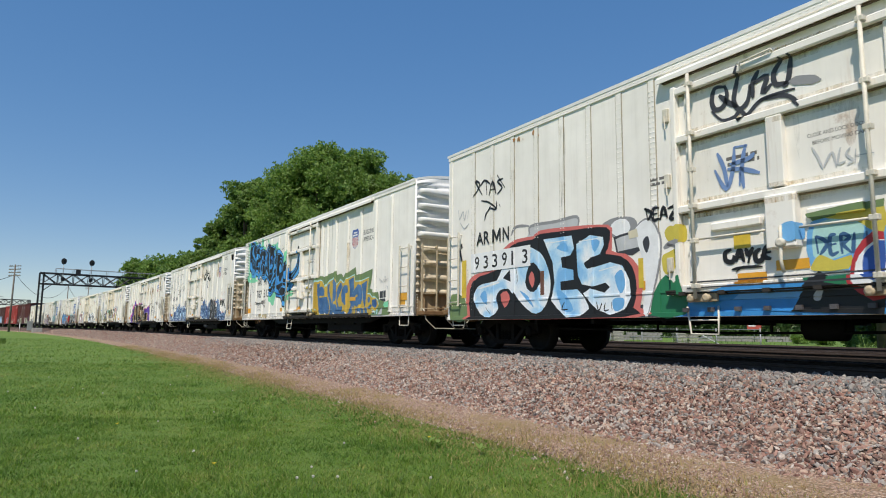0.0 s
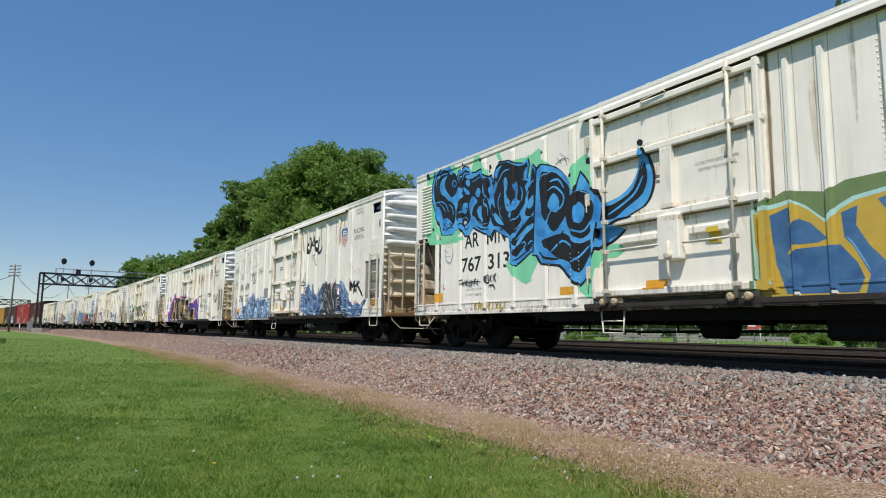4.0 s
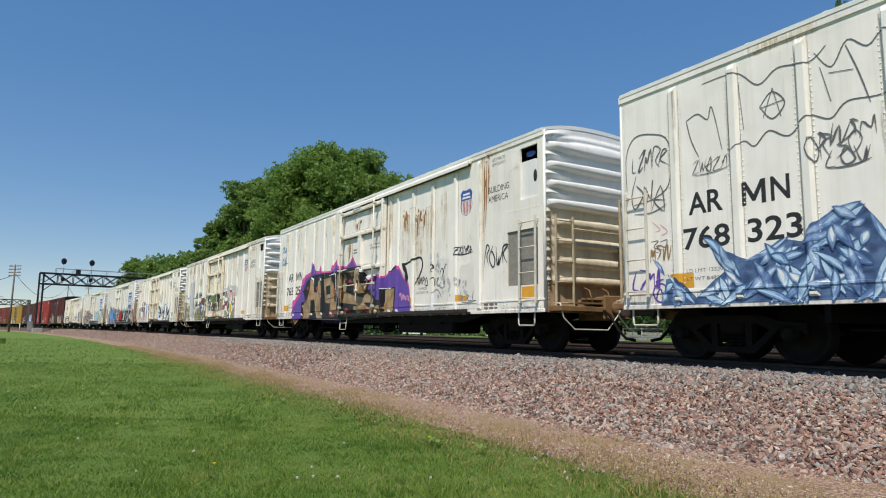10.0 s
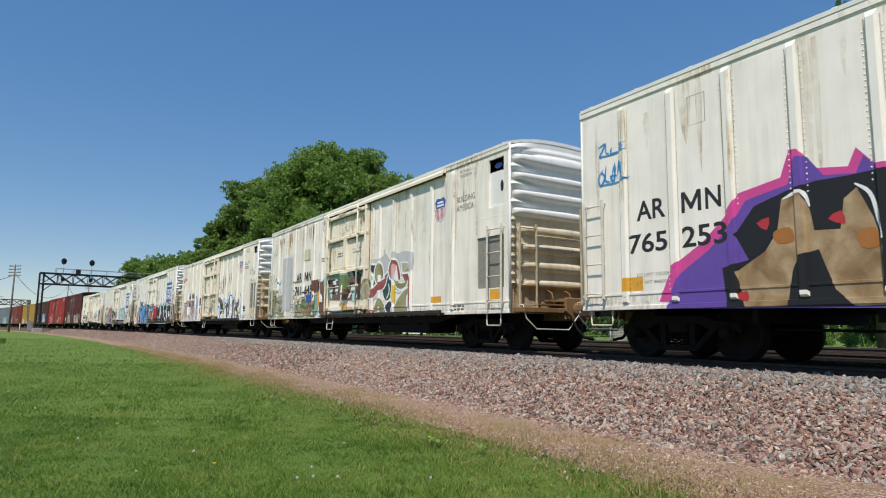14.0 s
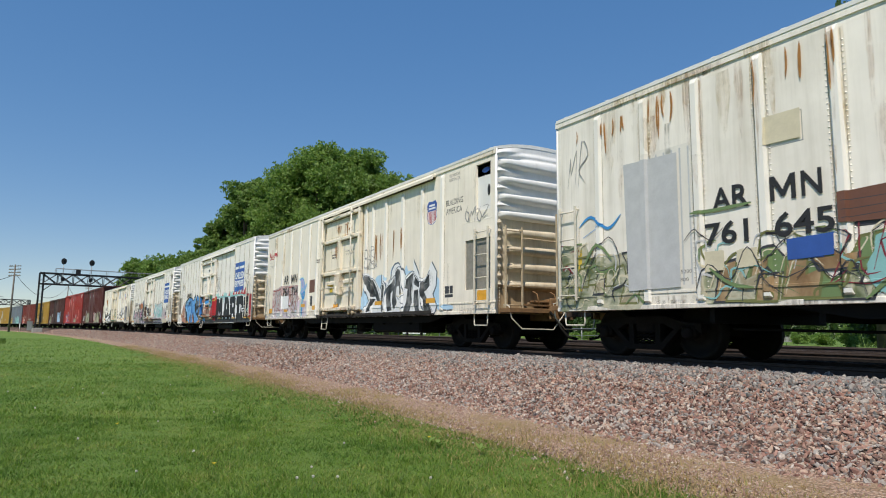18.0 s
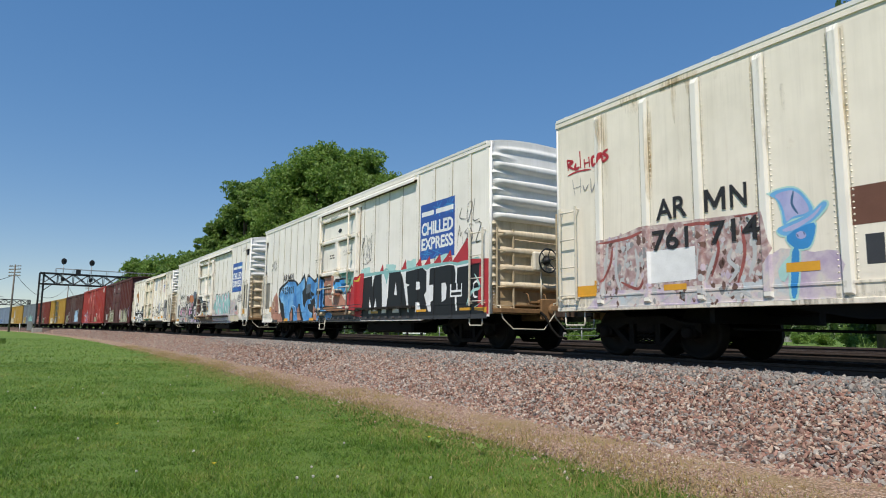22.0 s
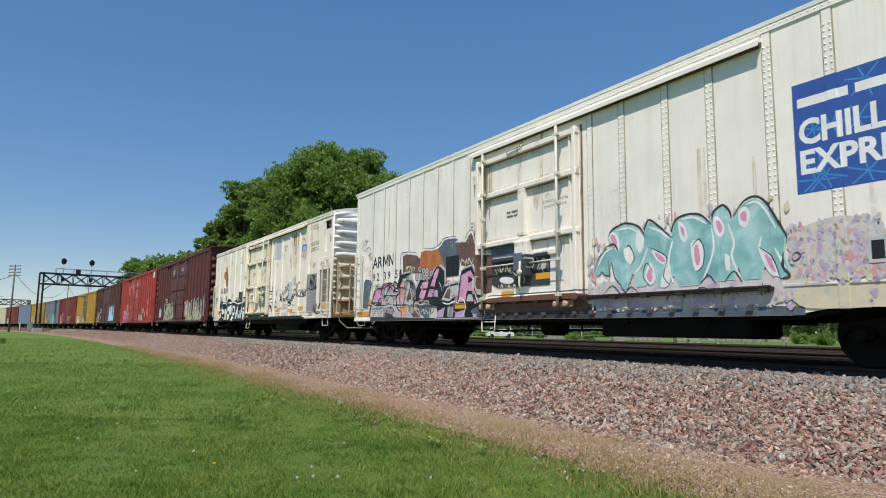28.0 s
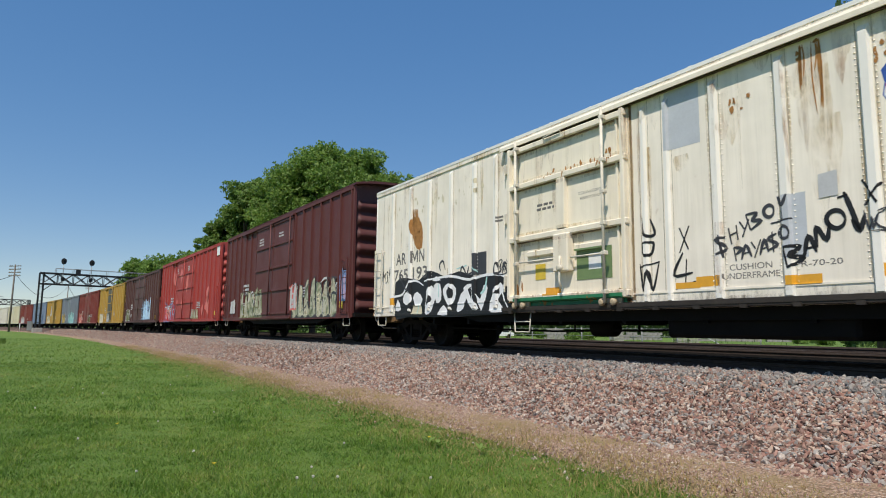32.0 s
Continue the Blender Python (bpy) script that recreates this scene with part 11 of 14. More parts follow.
decal(S7, rect(9.98, -0.1, 6.4, 0.15), P["charcoal"], "graffiti_letter")
decal(S7, rect(14.91, 0.41, 0.48, 0.31), P["white"], "data_panel")
decal(S7, rect(14.96, 0.57, 0.2, 0.17) + rect(15.21, 0.57, 0.15, 0.17) + rect(14.96, 0.45, 0.4, 0.07), P["black"], "data_panel")
for u in (10.6, 13.3, 15.3, 15.9):
    decal(S7, rect(u, 0.03, 0.48, 0.12), MAT_PLATE_O, "reflector")
decal(S7, blob([(1.07, 0.68), (1.68, 1.09), (1.95, 0.47), (1.96, -0), (1.08, 0.06)], 2), P["terracotta"], "graffiti_field")
decal(S7, [[(1.87, 0.13), (2.34, 0.3), (2.94, -0.07), (4.69, -0.11), (6.05, -0.07), (6.05, -0.12), (1.96, -0.1)]], P["terracotta"], "graffiti_field")
drawn(S7, "cream", 0.05, [[(1.41, 0.59), (1.38, 0.49), (1.29, 0.44), (1.21, 0.49), (1.17, 0.61), (1.21, 0.72), (1.29, 0.76), (1.37, 0.71), (1.41, 0.59)]], "graffiti_stroke")
drawn(S7, "black", 0.05, [[(1.55, 0.56), (1.55, 0.33), (1.78, 0.32)]], "spray_tag")
decal(S7, [[(1.91, 0.92), (1.99, 1.25), (2.59, 1.41), (3.08, 1.54), (3.73, 1.51), (4.1, 1.4), (4.23, 1.3), (4.48, 1.38), (4.89, 1.67), (4.99, 1.51), (5.1, 1.33), (5.24, 1.64), (5.58, 1.49), (5.97, 1.34), (6.35, 1.5), (6.58, 1.52), (6.98, 1.33), (7.14, 1.08), (7.12, 0.57), (7.22, 0.47), (7.78, 0.24), (7.75, -0.01), (7.42, -0.11), (6.96, -0.09), (6.53, -0.08), (5.8, -0.12), (2.59, -0.11), (2.17, 0.41)]], P["black"], "graffiti_letter")
decal(S7, [[(2, 0.91), (2.21, 1.17), (3.08, 1.45), (3.9, 1.41), (4.15, 1.22), (4.64, 1.38), (4.87, 1.52), (4.98, 1.24), (4.98, 1.13), (4.71, 1), (4.85, 0.53), (5.02, 0.39), (5.14, 0.61), (5.36, 0.69), (5.56, 0.7), (5.64, 0.53), (5.35, 0.5), (5.41, 0.3), (5.82, 0.18), (5.75, -0.06), (4.98, -0.1), (4.76, 0.12), (4.54, 0.54), (4.31, 0.56), (4.22, 0.13), (4.3, -0.07), (3.88, -0.09), (3.75, 0.37), (3.54, 0.49), (3.36, 0.16), (3.39, -0.08), (2.88, -0.08), (2.59, 0.6), (2.34, 0.67)]], P["wing_blue"], "graffiti_letter")
decal(S7, [[(5.13, 1.12), (5.23, 1.5), (5.51, 1.48), (6.03, 1.23), (6.46, 1.4), (6.58, 1.39), (6.86, 1.28), (6.97, 1.06), (6.92, 0.58), (6.87, 0.5), (7.05, 0.4), (6.76, 0.33), (6.42, 0.33), (6.48, -0.08), (6.27, -0.08), (6.13, 0.45), (6.05, 0.74), (5.76, 0.67), (5.7, 0.82), (6.03, 0.83), (5.63, 0.97)]], P["wing_blue"], "graffiti_letter")
decal(S7, [[(6.82, 0.32), (7.19, 0.29), (7.69, 0.12), (7.43, -0.09), (7.07, -0.03), (6.87, 0.15)]], P["wing_blue"], "graffiti_letter")
decal(S7, [[(3.45, 0.2), (3.63, 0.39), (3.69, -0.07), (3.44, -0.08)]], P["terracotta"], "graffiti_fill")
decal(S7, [[(4.19, 0.33), (4.35, 0.47), (4.72, -0.05), (4.3, -0.07)]], P["terracotta"], "graffiti_fill")
decal(S7, [[(5.88, 0.47), (6.12, 0.36), (6.28, -0.07), (5.93, -0.03)]], P["terracotta"], "graffiti_fill")
decal(S7, [[(6.31, 1.03), (6.57, 1.05), (6.62, 0.83), (6.44, 0.74)]], P["black"], "graffiti_cut")
decal(S7, [[(4.71, 0.99), (5.1, 1.14), (5.67, 0.94), (6.03, 0.82), (5.72, 0.78), (5.29, 0.8), (4.97, 0.72), (4.88, 0.54)]], P["black"], "graffiti_cut")
decal(S7, [[(5.16, 1.24), (5.6, 1.23), (5.59, 0.95), (5.15, 0.89)]], P["slate"], "paint_patch")
drawn(S7, "pale_blue", 0.05, [[(2.12, 1.05), (2.59, 1.24), (3.08, 1.33)],
    [(3.08, 0.74), (3.13, 0.51)],
    [(3.58, 0.88), (3.68, 0.59)],
    [(4.84, 1.44), (4.95, 1.22)],
    [(5.56, 0.68), (5.72, 0.65)],
    [(6.91, 0.67), (6.86, 0.53)],
    [(6.19, 0.47), (6.21, 0.3)]], "graffiti_stroke")
drawn(S7, "pale_blue", 0.02, [[(2.17, 0.9), (2.59, 0.56), (2.94, -0.04)],
    [(5.36, 0.48), (5.44, 0.29), (5.81, 0.18)],
    [(7.19, 0.29), (7.67, 0.12), (7.43, -0.09)],
    [(6.08, 0.74), (6.19, 0.36), (6.3, -0.03)]], "graffiti_stroke")
decal(S7, rect(2.73, -0.09, 0.48, 0.11), MAT_PLATE_O, "reflector")
decal(S7, rect(5.54, -0.08, 0.44, 0.10), MAT_PLATE_O, "reflector")
road_number(S7, "923021", 2.48, 1.49, 2.42, 0.98, 0.27)
decal(S7, [[(7.02, 1.38), (7.91, 1.37), (8.18, 1.34), (8.16, 0.96), (8.44, 0.77), (8.94, 0.42), (8.77, 0.34), (7.09, 0.41)]], P["terracotta"], "graffiti_field")
decal(S7, [[(8.25, 1.41), (9.2, 1.4), (9.46, 1.37), (9.4, 1.09), (9.24, 0.96), (8.95, 0.78), (8.83, 0.88), (8.82, 1.12)]], P["teal_green"], "graffiti_field")
decal(S7, blob([(8.13, 1.11), (8.43, 1.24), (8.84, 1.22), (8.88, 0.73), (8.57, 0.82), (8.41, 0.93), (8.24, 0.91)], 2), P["swirl_blue"], "graffiti_shape")
decal(S7, blob([(8.17, 1.14), (8.43, 1.27), (8.82, 1.24), (8.79, 1.19), (8.44, 1.18), (8.23, 1.03)], 2), P["charcoal"], "graffiti_shape")
decal(S7, blob([(8.31, 0.87), (8.53, 0.86), (8.58, 0.76), (8.36, 0.78)], 2), P["charcoal"], "graffiti_shape")
decal(S7, blob([(8.02, 1.45), (8.4, 1.48), (8.42, 1.34), (8.18, 1.34)], 2), P["cream"], "graffiti_shape")
drawn(S7, "cream", 0.03, [[(7.9, 0.83), (7.86, 0.72), (7.75, 0.65), (7.6, 0.63), (7.44, 0.67), (7.33, 0.77), (7.29, 0.89), (7.34, 1.01), (7.46, 1.08), (7.62, 1.09), (7.77, 1.04), (7.87, 0.95), (7.9, 0.83)],
    [(8.56, 0.7), (8.74, 0.82), (8.87, 1.03)],
    [(8.64, 0.64), (8.87, 0.67)]], "graffiti_stroke")
for row, (a, b) in enumerate(((7.02, 7.40), (7.02, 7.38), (7.04, 7.46))):
    bars(S7, a, 0.86 - 0.17 * row, b - a, 1, 0.10, P["cream"], row, "graffiti_words")
decal(S7, [[(8.76, 0.34), (8.9, 0.73), (9.25, 1.02), (9.35, 0.92), (9.59, 1.14), (9.79, 1.32), (10.08, 1.31), (9.99, 0.08), (9.26, 0.08), (8.91, 0.2)]], P["red"], "graffiti_field")
decal(S7, [[(8.94, 0.69), (9.25, 1.02), (9.35, 0.93), (9.09, 0.82)]], P["maroon"], "graffiti_field")
decal(S7, [[(9.07, 0.82), (9.24, 0.9), (9.18, 0.81), (9.26, 0.78)]], P["cream"], "graffiti_fill")
decal(S7, [[(9.65, 1.07), (9.75, 1.23), (9.85, 1.26), (9.74, 1.08)]], P["yellow"], "graffiti_fill")
decal(S7, [[(7.03, 0.35), (8.13, 0.34), (9.2, 0.23), (9.19, 0.08), (7.76, 0.07), (7.58, 0.2)]], P["orange_dull"], "graffiti_field")
decal(S7, [[(9.2, 0.23), (10, 0.1), (9.99, -0.03), (9.19, 0.07)]], P["red"], "graffiti_field")
patch(S7, 9.9, 0.0, 6.3, 0.09, "black", 135, 0.02)
scribble(S7, 9.88, 1.7, 0.65, 0.75, 4, 143, P["charcoal"], 0.02)
scribble(S7, 15.2, 1.6, 0.9, 0.45, 4, 144, P["charcoal"], 0.02)
scribble(S7, 15.25, 2.15, 0.85, 0.5, 3, 145, P["charcoal"], 0.02)
scribble(S7, 0.8, 2.0, 0.7, 0.5, 3, 146, P["charcoal"], 0.025)
decal(S7, blob([(8.05, 2.85), (8.2, 2.92), (8.36, 2.85), (8.2, 2.77)], 2), P["black"], "badge")
busy(S7, 2.2, 6.4, 0.05, 1.15, 12, ["skyblue", "pale_blue", "mid_blue", "black"], 605, (0.02, 0.045), 0.28)
# thin dark lines drawn for the track rails along the door's foot
for sd in (S1, S7, S8):
    for z in (0.17, 0.27, 0.36):
        decal(sd, rect(6.7, z, 3.2, 0.022), P["charcoal"], "seam_dirt")
small_print(S7, 7)

# eighth car: pink letters under brown and orange bubbles, then teal letters
blue_panel(S8)
decal(S8, rect(0.75, -0.125, 5.9, 0.2), P["charcoal"], "graffiti_field")
decal(S8, rect(6.65, -0.125, 3.2, 0.2), P["charcoal"], "graffiti_field")
decal(S8, rect(9.85, -0.125, 3.6, 0.12), P["slate"], "graffiti_field")
decal(S8, rect(13.33, 0.0, 0.5, 0.13), MAT_PLATE_O, "reflector")
lettered(S8, letters("AR", 0.8, 1.4, 0.64, 0.33, 0.018), MAT_BLACKP, "painted_letter")
decal(S8, letter_m(1.5, 1.4, 0.33, 0.33, 0.058), MAT_BLACKP, "painted_letter")
decal(S8, letters("N", 1.87, 1.4, 0.27, 0.33, 0.018), MAT_BLACKP, "painted_letter")
for c, u in zip("92395", (0.84, 1.11, 1.55, 1.82, 2.26)):
    decal(S8, letters(c, u, 1.03, 0.14, 0.23, 0.012), MAT_BLACKP, "painted_digit")
decal(S8, blob([(2.5, 1.12), (2.56, 1.02), (2.64, 1.12), (2.62, 1.24), (2.54, 1.25)], 2), MAT_BLACKP, "painted_digit")
decal(S8, [[(2.73, 1.13), (2.69, 1.6), (2.95, 1.64), (3.58, 1.53), (3.74, 1.32), (3.77, 1.07)]], P["brown_grey"], "graffiti_field")
decal(S8, blob([(3.73, 1.62), (4.35, 1.61), (4.67, 1.64), (4.86, 1.19), (4.93, 0.71), (3.79, 1.07)], 2), P["rust_orange"], "graffiti_field")
decal(S8, blob([(4.5, 1.67), (4.86, 1.8), (5.42, 1.77), (5.48, 1.41), (5.51, 1.02), (4.94, 0.96), (4.8, 1.3)], 2), P["slate"], "graffiti_field")
decal(S8, [[(5.3, 1.65), (5.71, 1.68), (6, 1.86), (6.24, 1.4), (6.34, 1.07), (5.95, 1.05), (5.59, 1.13), (5.45, 1.4)]], P["brown_grey"], "graffiti_field")
decal(S8, [[(6.23, 1.31), (6.85, 1.24), (6.83, 0.45), (6.46, 0.4), (6.3, 0.68)]], P["brown_grey"], "graffiti_field")
drawn(S8, "white", 0.055, [[(2.69, 1.18), (2.65, 1.6), (2.91, 1.66), (3.46, 1.59), (3.58, 1.51), (3.68, 1.63), (3.88, 1.67), (4.35, 1.63), (4.64, 1.69), (4.86, 1.82), (5.36, 1.8)],
    [(5.33, 1.69), (5.54, 1.73), (5.76, 1.68), (6, 1.87), (6.15, 1.59), (6.26, 1.34)]], "graffiti_stroke")
drawn(S8, "charcoal", 0.02, [[(2.61, 1.18), (2.58, 1.64), (2.88, 1.7), (3.45, 1.63)],
    [(3.82, 1.71), (4.32, 1.66), (4.62, 1.72), (4.83, 1.85), (5.36, 1.83)],
    [(5.71, 1.72), (6.02, 1.91), (6.18, 1.61), (6.3, 1.32)]], "graffiti_stroke")
decal(S8, [[(4.45, 1.14), (4.69, 1.23), (4.91, 1.11), (4.93, 0.73), (5.54, 0.79), (5.66, 1.06), (6.09, 1.13), (6.3, 0.75), (6.52, 0.36), (6.57, -0.1), (4.45, -0.1)]], P["pale_grey"], "graffiti_field")
decal(S8, [[(4.45, 1.1), (4.63, 1.18), (4.85, 1.05), (4.87, 0.67), (5.49, 0.74), (5.61, 1.01), (6.04, 1.08), (6.26, 0.7), (6.48, 0.31), (6.52, -0.08), (4.45, -0.08)]], P["black"], "graffiti_field")
decal(S8, [[(5.49, 0.29), (5.61, 0.9), (5.98, 0.98), (6.21, 0.73), (6.27, 0.41), (6.43, 0.21), (6.24, 0.22), (6.09, 0.51), (5.86, 0.53), (5.76, 0.29)]], P["pink_spray"], "graffiti_letter")
decal(S8, [[(4.73, 0.36), (4.98, 0.64), (5.45, 0.69), (5.45, 0.46), (5.08, 0.31)]], P["pale_grey"], "graffiti_letter")
decal(S8, [[(5.83, 0.29), (5.91, 0.45), (6.04, 0.43), (6.11, 0.28)]], P["pale_grey"], "graffiti_letter")
decal(S8, [[(5.9, 0.86), (6.11, 0.76), (5.91, 0.7)]], P["black"], "graffiti_cut")
decal(S8, [[(4.84, 0.42), (5.01, 0.6), (5.19, 0.61), (5.11, 0.36)]], P["brown_grey"], "graffiti_fill")
decal(S8, [[(4.46, 0.06), (4.89, 0.18), (4.81, -0.06), (4.49, -0.06)]], P["lilac"], "graffiti_letter")
decal(S8, [[(5.34, 0.04), (5.72, 0.1), (5.75, -0.07), (5.34, -0.07)]], P["lilac"], "graffiti_letter")
decal(S8, [[(6.01, 0.07), (6.23, 0.17), (6.39, -0.03), (6.11, -0.08)]], P["lilac"], "graffiti_letter")
decal(S8, [[(5, 0.17), (5.28, 0.18), (5.25, -0.06), (5.02, -0.06)]], P["grey"], "graffiti_letter")
drawn(S8, "white", 0.03, [[(4.78, 0.3), (5.05, 0.25), (5.44, 0.33)],
    [(5.56, 0.91), (5.45, 0.55), (5.42, 0.31)],
    [(6.21, 0.68), (6.37, 0.41), (6.51, 0.14)]], "graffiti_stroke")
decal(S8, [[(0.17, 0.27), (0.22, 1.04), (0.38, 1.12), (0.75, 1.06), (0.82, 0.95), (0.58, 0.46), (0.55, 0.25)]], P["slate"], "graffiti_field")
drawn(S8, "grey", 0.014, [[(0.33, 0.47), (0.45, 0.94), (0.59, 0.74), (0.48, 0.46)],
    [(0.29, 0.76), (0.47, 0.83), (0.67, 0.92)],
    [(0.55, 1.03), (0.64, 0.74), (0.56, 0.41)]], "graffiti_stroke")
decal(S8, [[(0.55, -0), (0.73, 0.4), (0.96, 0.76), (1.19, 0.87), (1.68, 0.86), (1.86, 0.98), (2.17, 0.91), (2.3, 0.76), (2.37, 0.77), (2.54, 1.11), (2.91, 1.17), (3.23, 1.16), (3.31, 0.94), (3.45, 0.76), (3.57, 0.9), (3.72, 0.94), (4.16, 0.91), (4.31, 1.11), (4.56, 1.2), (4.61, 1.19), (4.52, -0.08)]], P["pale_grey"], "graffiti_field")
decal(S8, [[(0.62, -0), (0.78, 0.4), (0.99, 0.73), (1.22, 0.83), (1.69, 0.82), (1.63, 0.76), (1.19, 0.76), (0.88, 0.42), (1.51, 0.4), (1.42, 0.32), (0.83, 0.33), (0.72, -0)]], P["charcoal"], "graffiti_outline")
decal(S8, [[(0.85, 0.44), (1.08, 0.75), (1.54, 0.78), (1.45, 0.6), (1.22, 0.45)]], P["pink_spray"], "graffiti_letter")
decal(S8, [[(1.29, 0.43), (1.54, 0.77), (1.65, 0.79), (1.51, 0.42)]], P["pink"], "graffiti_letter")
decal(S8, [[(1.63, 0.83), (1.76, 0.93), (2.08, 0.9), (1.98, 0.8)]], P["coral"], "graffiti_letter")
decal(S8, [[(1.58, 0.68), (1.79, 0.73), (1.72, 0.56), (1.55, 0.47)]], P["aqua"], "graffiti_letter")
decal(S8, [[(1.83, 0.72), (2.09, 0.77), (2.33, 0.71), (2.33, 0.62), (1.99, 0.63)]], P["pink"], "graffiti_letter")
decal(S8, [[(1.53, 0.4), (1.77, 0.61), (1.88, 0.4)]], P["pale_grey"], "graffiti_letter")
decal(S8, [[(2.12, 0.62), (2.4, 0.59), (2.52, 0.34), (2.25, 0.34)]], P["faded"], "graffiti_letter")
decal(S8, [[(2.37, 0.74), (2.55, 1.11), (3.08, 1.13), (3.21, 1.14), (3.11, 1.07), (2.72, 0.99), (2.66, 0.76)]], P["black"], "graffiti_letter")
decal(S8, [[(2.57, 0.79), (2.72, 0.96), (2.82, 0.9), (2.86, 0.71), (2.75, 0.46), (2.57, 0.33), (2.52, 0.5)]], P["coral_pale"], "graffiti_letter")
decal(S8, [[(2.87, 0.79), (2.98, 1.05), (3.13, 1.05), (2.92, 0.55), (2.79, 0.36)]], P["grey"], "graffiti_letter")
decal(S8, [[(2.96, 0.44), (3.09, 0.76), (3.26, 0.43), (3.03, 0.36)]], P["brown_grey"], "graffiti_letter")
decal(S8, [[(3.23, 0.87), (3.39, 0.82), (3.55, 0.53), (3.49, 0.38), (3.26, 0.45), (3.11, 0.76)]], P["grey"], "graffiti_letter")
decal(S8, [[(3.12, 0.99), (3.45, 0.76), (3.4, 0.7), (3.1, 0.85)]], P["black"], "graffiti_letter")
decal(S8, [[(3.44, 0.64), (3.68, 0.9), (4.17, 0.9), (4.37, 1.08), (4.56, 1.2), (4.61, 1.19), (4.54, 0.2), (4.01, 0.31), (3.48, 0.35)]], P["black"], "graffiti_letter")
decal(S8, [[(3.48, 0.33), (4.01, 0.3), (4.54, 0.2), (4.52, -0.08), (3.92, -0.07), (3.72, 0.07)]], P["slate"], "graffiti_letter")
decal(S8, [[(3.69, 0.69), (3.82, 0.84), (4.14, 0.85), (4.03, 0.67)]], P["pink_spray"], "graffiti_letter")
decal(S8, [[(3.63, 0.45), (3.76, 0.64), (4.01, 0.63), (3.88, 0.42)]], P["pink_spray"], "graffiti_letter")
decal(S8, [[(4.2, 0.72), (4.37, 0.99), (4.56, 1.15), (4.6, 1.1), (4.42, 0.69)]], P["pink_spray"], "graffiti_letter")
decal(S8, [[(4.06, 0.46), (4.16, 0.64), (4.39, 0.63), (4.29, 0.44)]], P["pink_spray"], "graffiti_letter")
decal(S8, [[(4.34, 0.46), (4.44, 0.61), (4.57, 0.6), (4.56, 0.44)]], P["lilac"], "graffiti_letter")
decal(S8, [[(3.54, 0.36), (3.74, 0.4), (4.14, 0.35), (4.09, 0.27), (3.74, 0.27)]], P["grey"], "graffiti_letter")
decal(S8, [[(4.2, -0.06), (4.28, 0.17), (4.43, 0.18), (4.53, 0.14), (4.52, -0.07)]], P["faded"], "graffiti_letter")
decal(S8, [[(2.6, -0.03), (2.65, 0.17), (2.92, 0.2), (3.07, 0.09), (3.07, -0.04)]], P["coral_pale"], "graffiti_letter")
decal(S8, [[(2.25, 0.28), (2.62, 0.28), (2.64, 0.1), (2.31, 0.12)]], P["faded"], "graffiti_letter")
decal(S8, [[(1.55, 0), (1.71, 0.22), (2.11, 0.27), (2.3, -0.03)]], P["grey"], "graffiti_letter")
decal(S8, [[(3.08, 0.25), (3.24, 0.23), (3.27, 0.05), (3.07, 0.1)]], P["grey"], "graffiti_letter")
decal(S8, [[(1.7, -0.02), (1.76, 0.1), (2.19, 0.04), (2.24, -0.04)]], P["charcoal"], "graffiti_letter")
decal(S8, [[(3.37, 0.14), (3.61, 0.14), (3.76, -0.05), (3.33, -0.04)]], P["brown_grey"], "graffiti_letter")
drawn(S8, "black", 0.035, [[(1.63, 0.78), (1.74, 0.91), (2.1, 0.9), (1.99, 0.78)],
    [(1.55, 0.4), (1.77, 0.64), (1.96, 0.8)],
    [(1.96, 0.83), (2.24, 0.69), (2.5, 0.65)],
    [(1.6, 0.59), (2.02, 0.56), (2.49, 0.55)],
    [(2.37, 0.74), (2.54, 0.76), (2.85, 0.74)],
    [(2.53, 0.58), (2.62, 0.26), (2.72, -0.04)],
    [(0.58, 0.34), (2.2, 0.3), (3.59, 0.27)],
    [(2.92, 0.55), (2.79, 0.33), (2.82, 0.25)],
    [(3.26, 0.43), (3.46, 0.38), (3.67, 0.42)],
    [(1.66, -0.01), (1.87, 0.2), (2.2, 0.2), (2.34, -0.01)],
    [(2.03, 0.31), (2.21, 0.12), (2.19, -0)],
    [(1.19, 0.15), (1.61, 0.27)],
    [(0.93, 0.03), (1.28, 0.31)],
    [(2.65, 0.21), (2.98, 0.23)],
    [(3.07, 0.09), (3.27, 0.04), (3.4, -0.05)]], "graffiti_outline")
drawn(S8, "charcoal", 0.018, [[(2.58, 0.98), (2.83, 1.01), (3.11, 1.02)],
    [(2.63, 0.57), (2.92, 0.61)],
    [(1.29, 0.42), (1.47, 0.65), (1.59, 0.82)],
    [(3.45, 0.29), (3.66, 0.19), (3.93, 0.2)],
    [(3.72, -0), (3.93, 0.07), (4.12, 0.05)],
    [(2.21, 0.36), (2.33, 0.53), (2.49, 0.62)],
    [(0.7, 0.17), (1.06, 0.23)],
    [(1.32, 0.01), (1.5, 0.14), (1.71, 0.17)],
    [(3.08, 0.54), (3.17, 0.41)],
    [(3.4, 0.69), (3.48, 0.51)]], "graffiti_stroke")
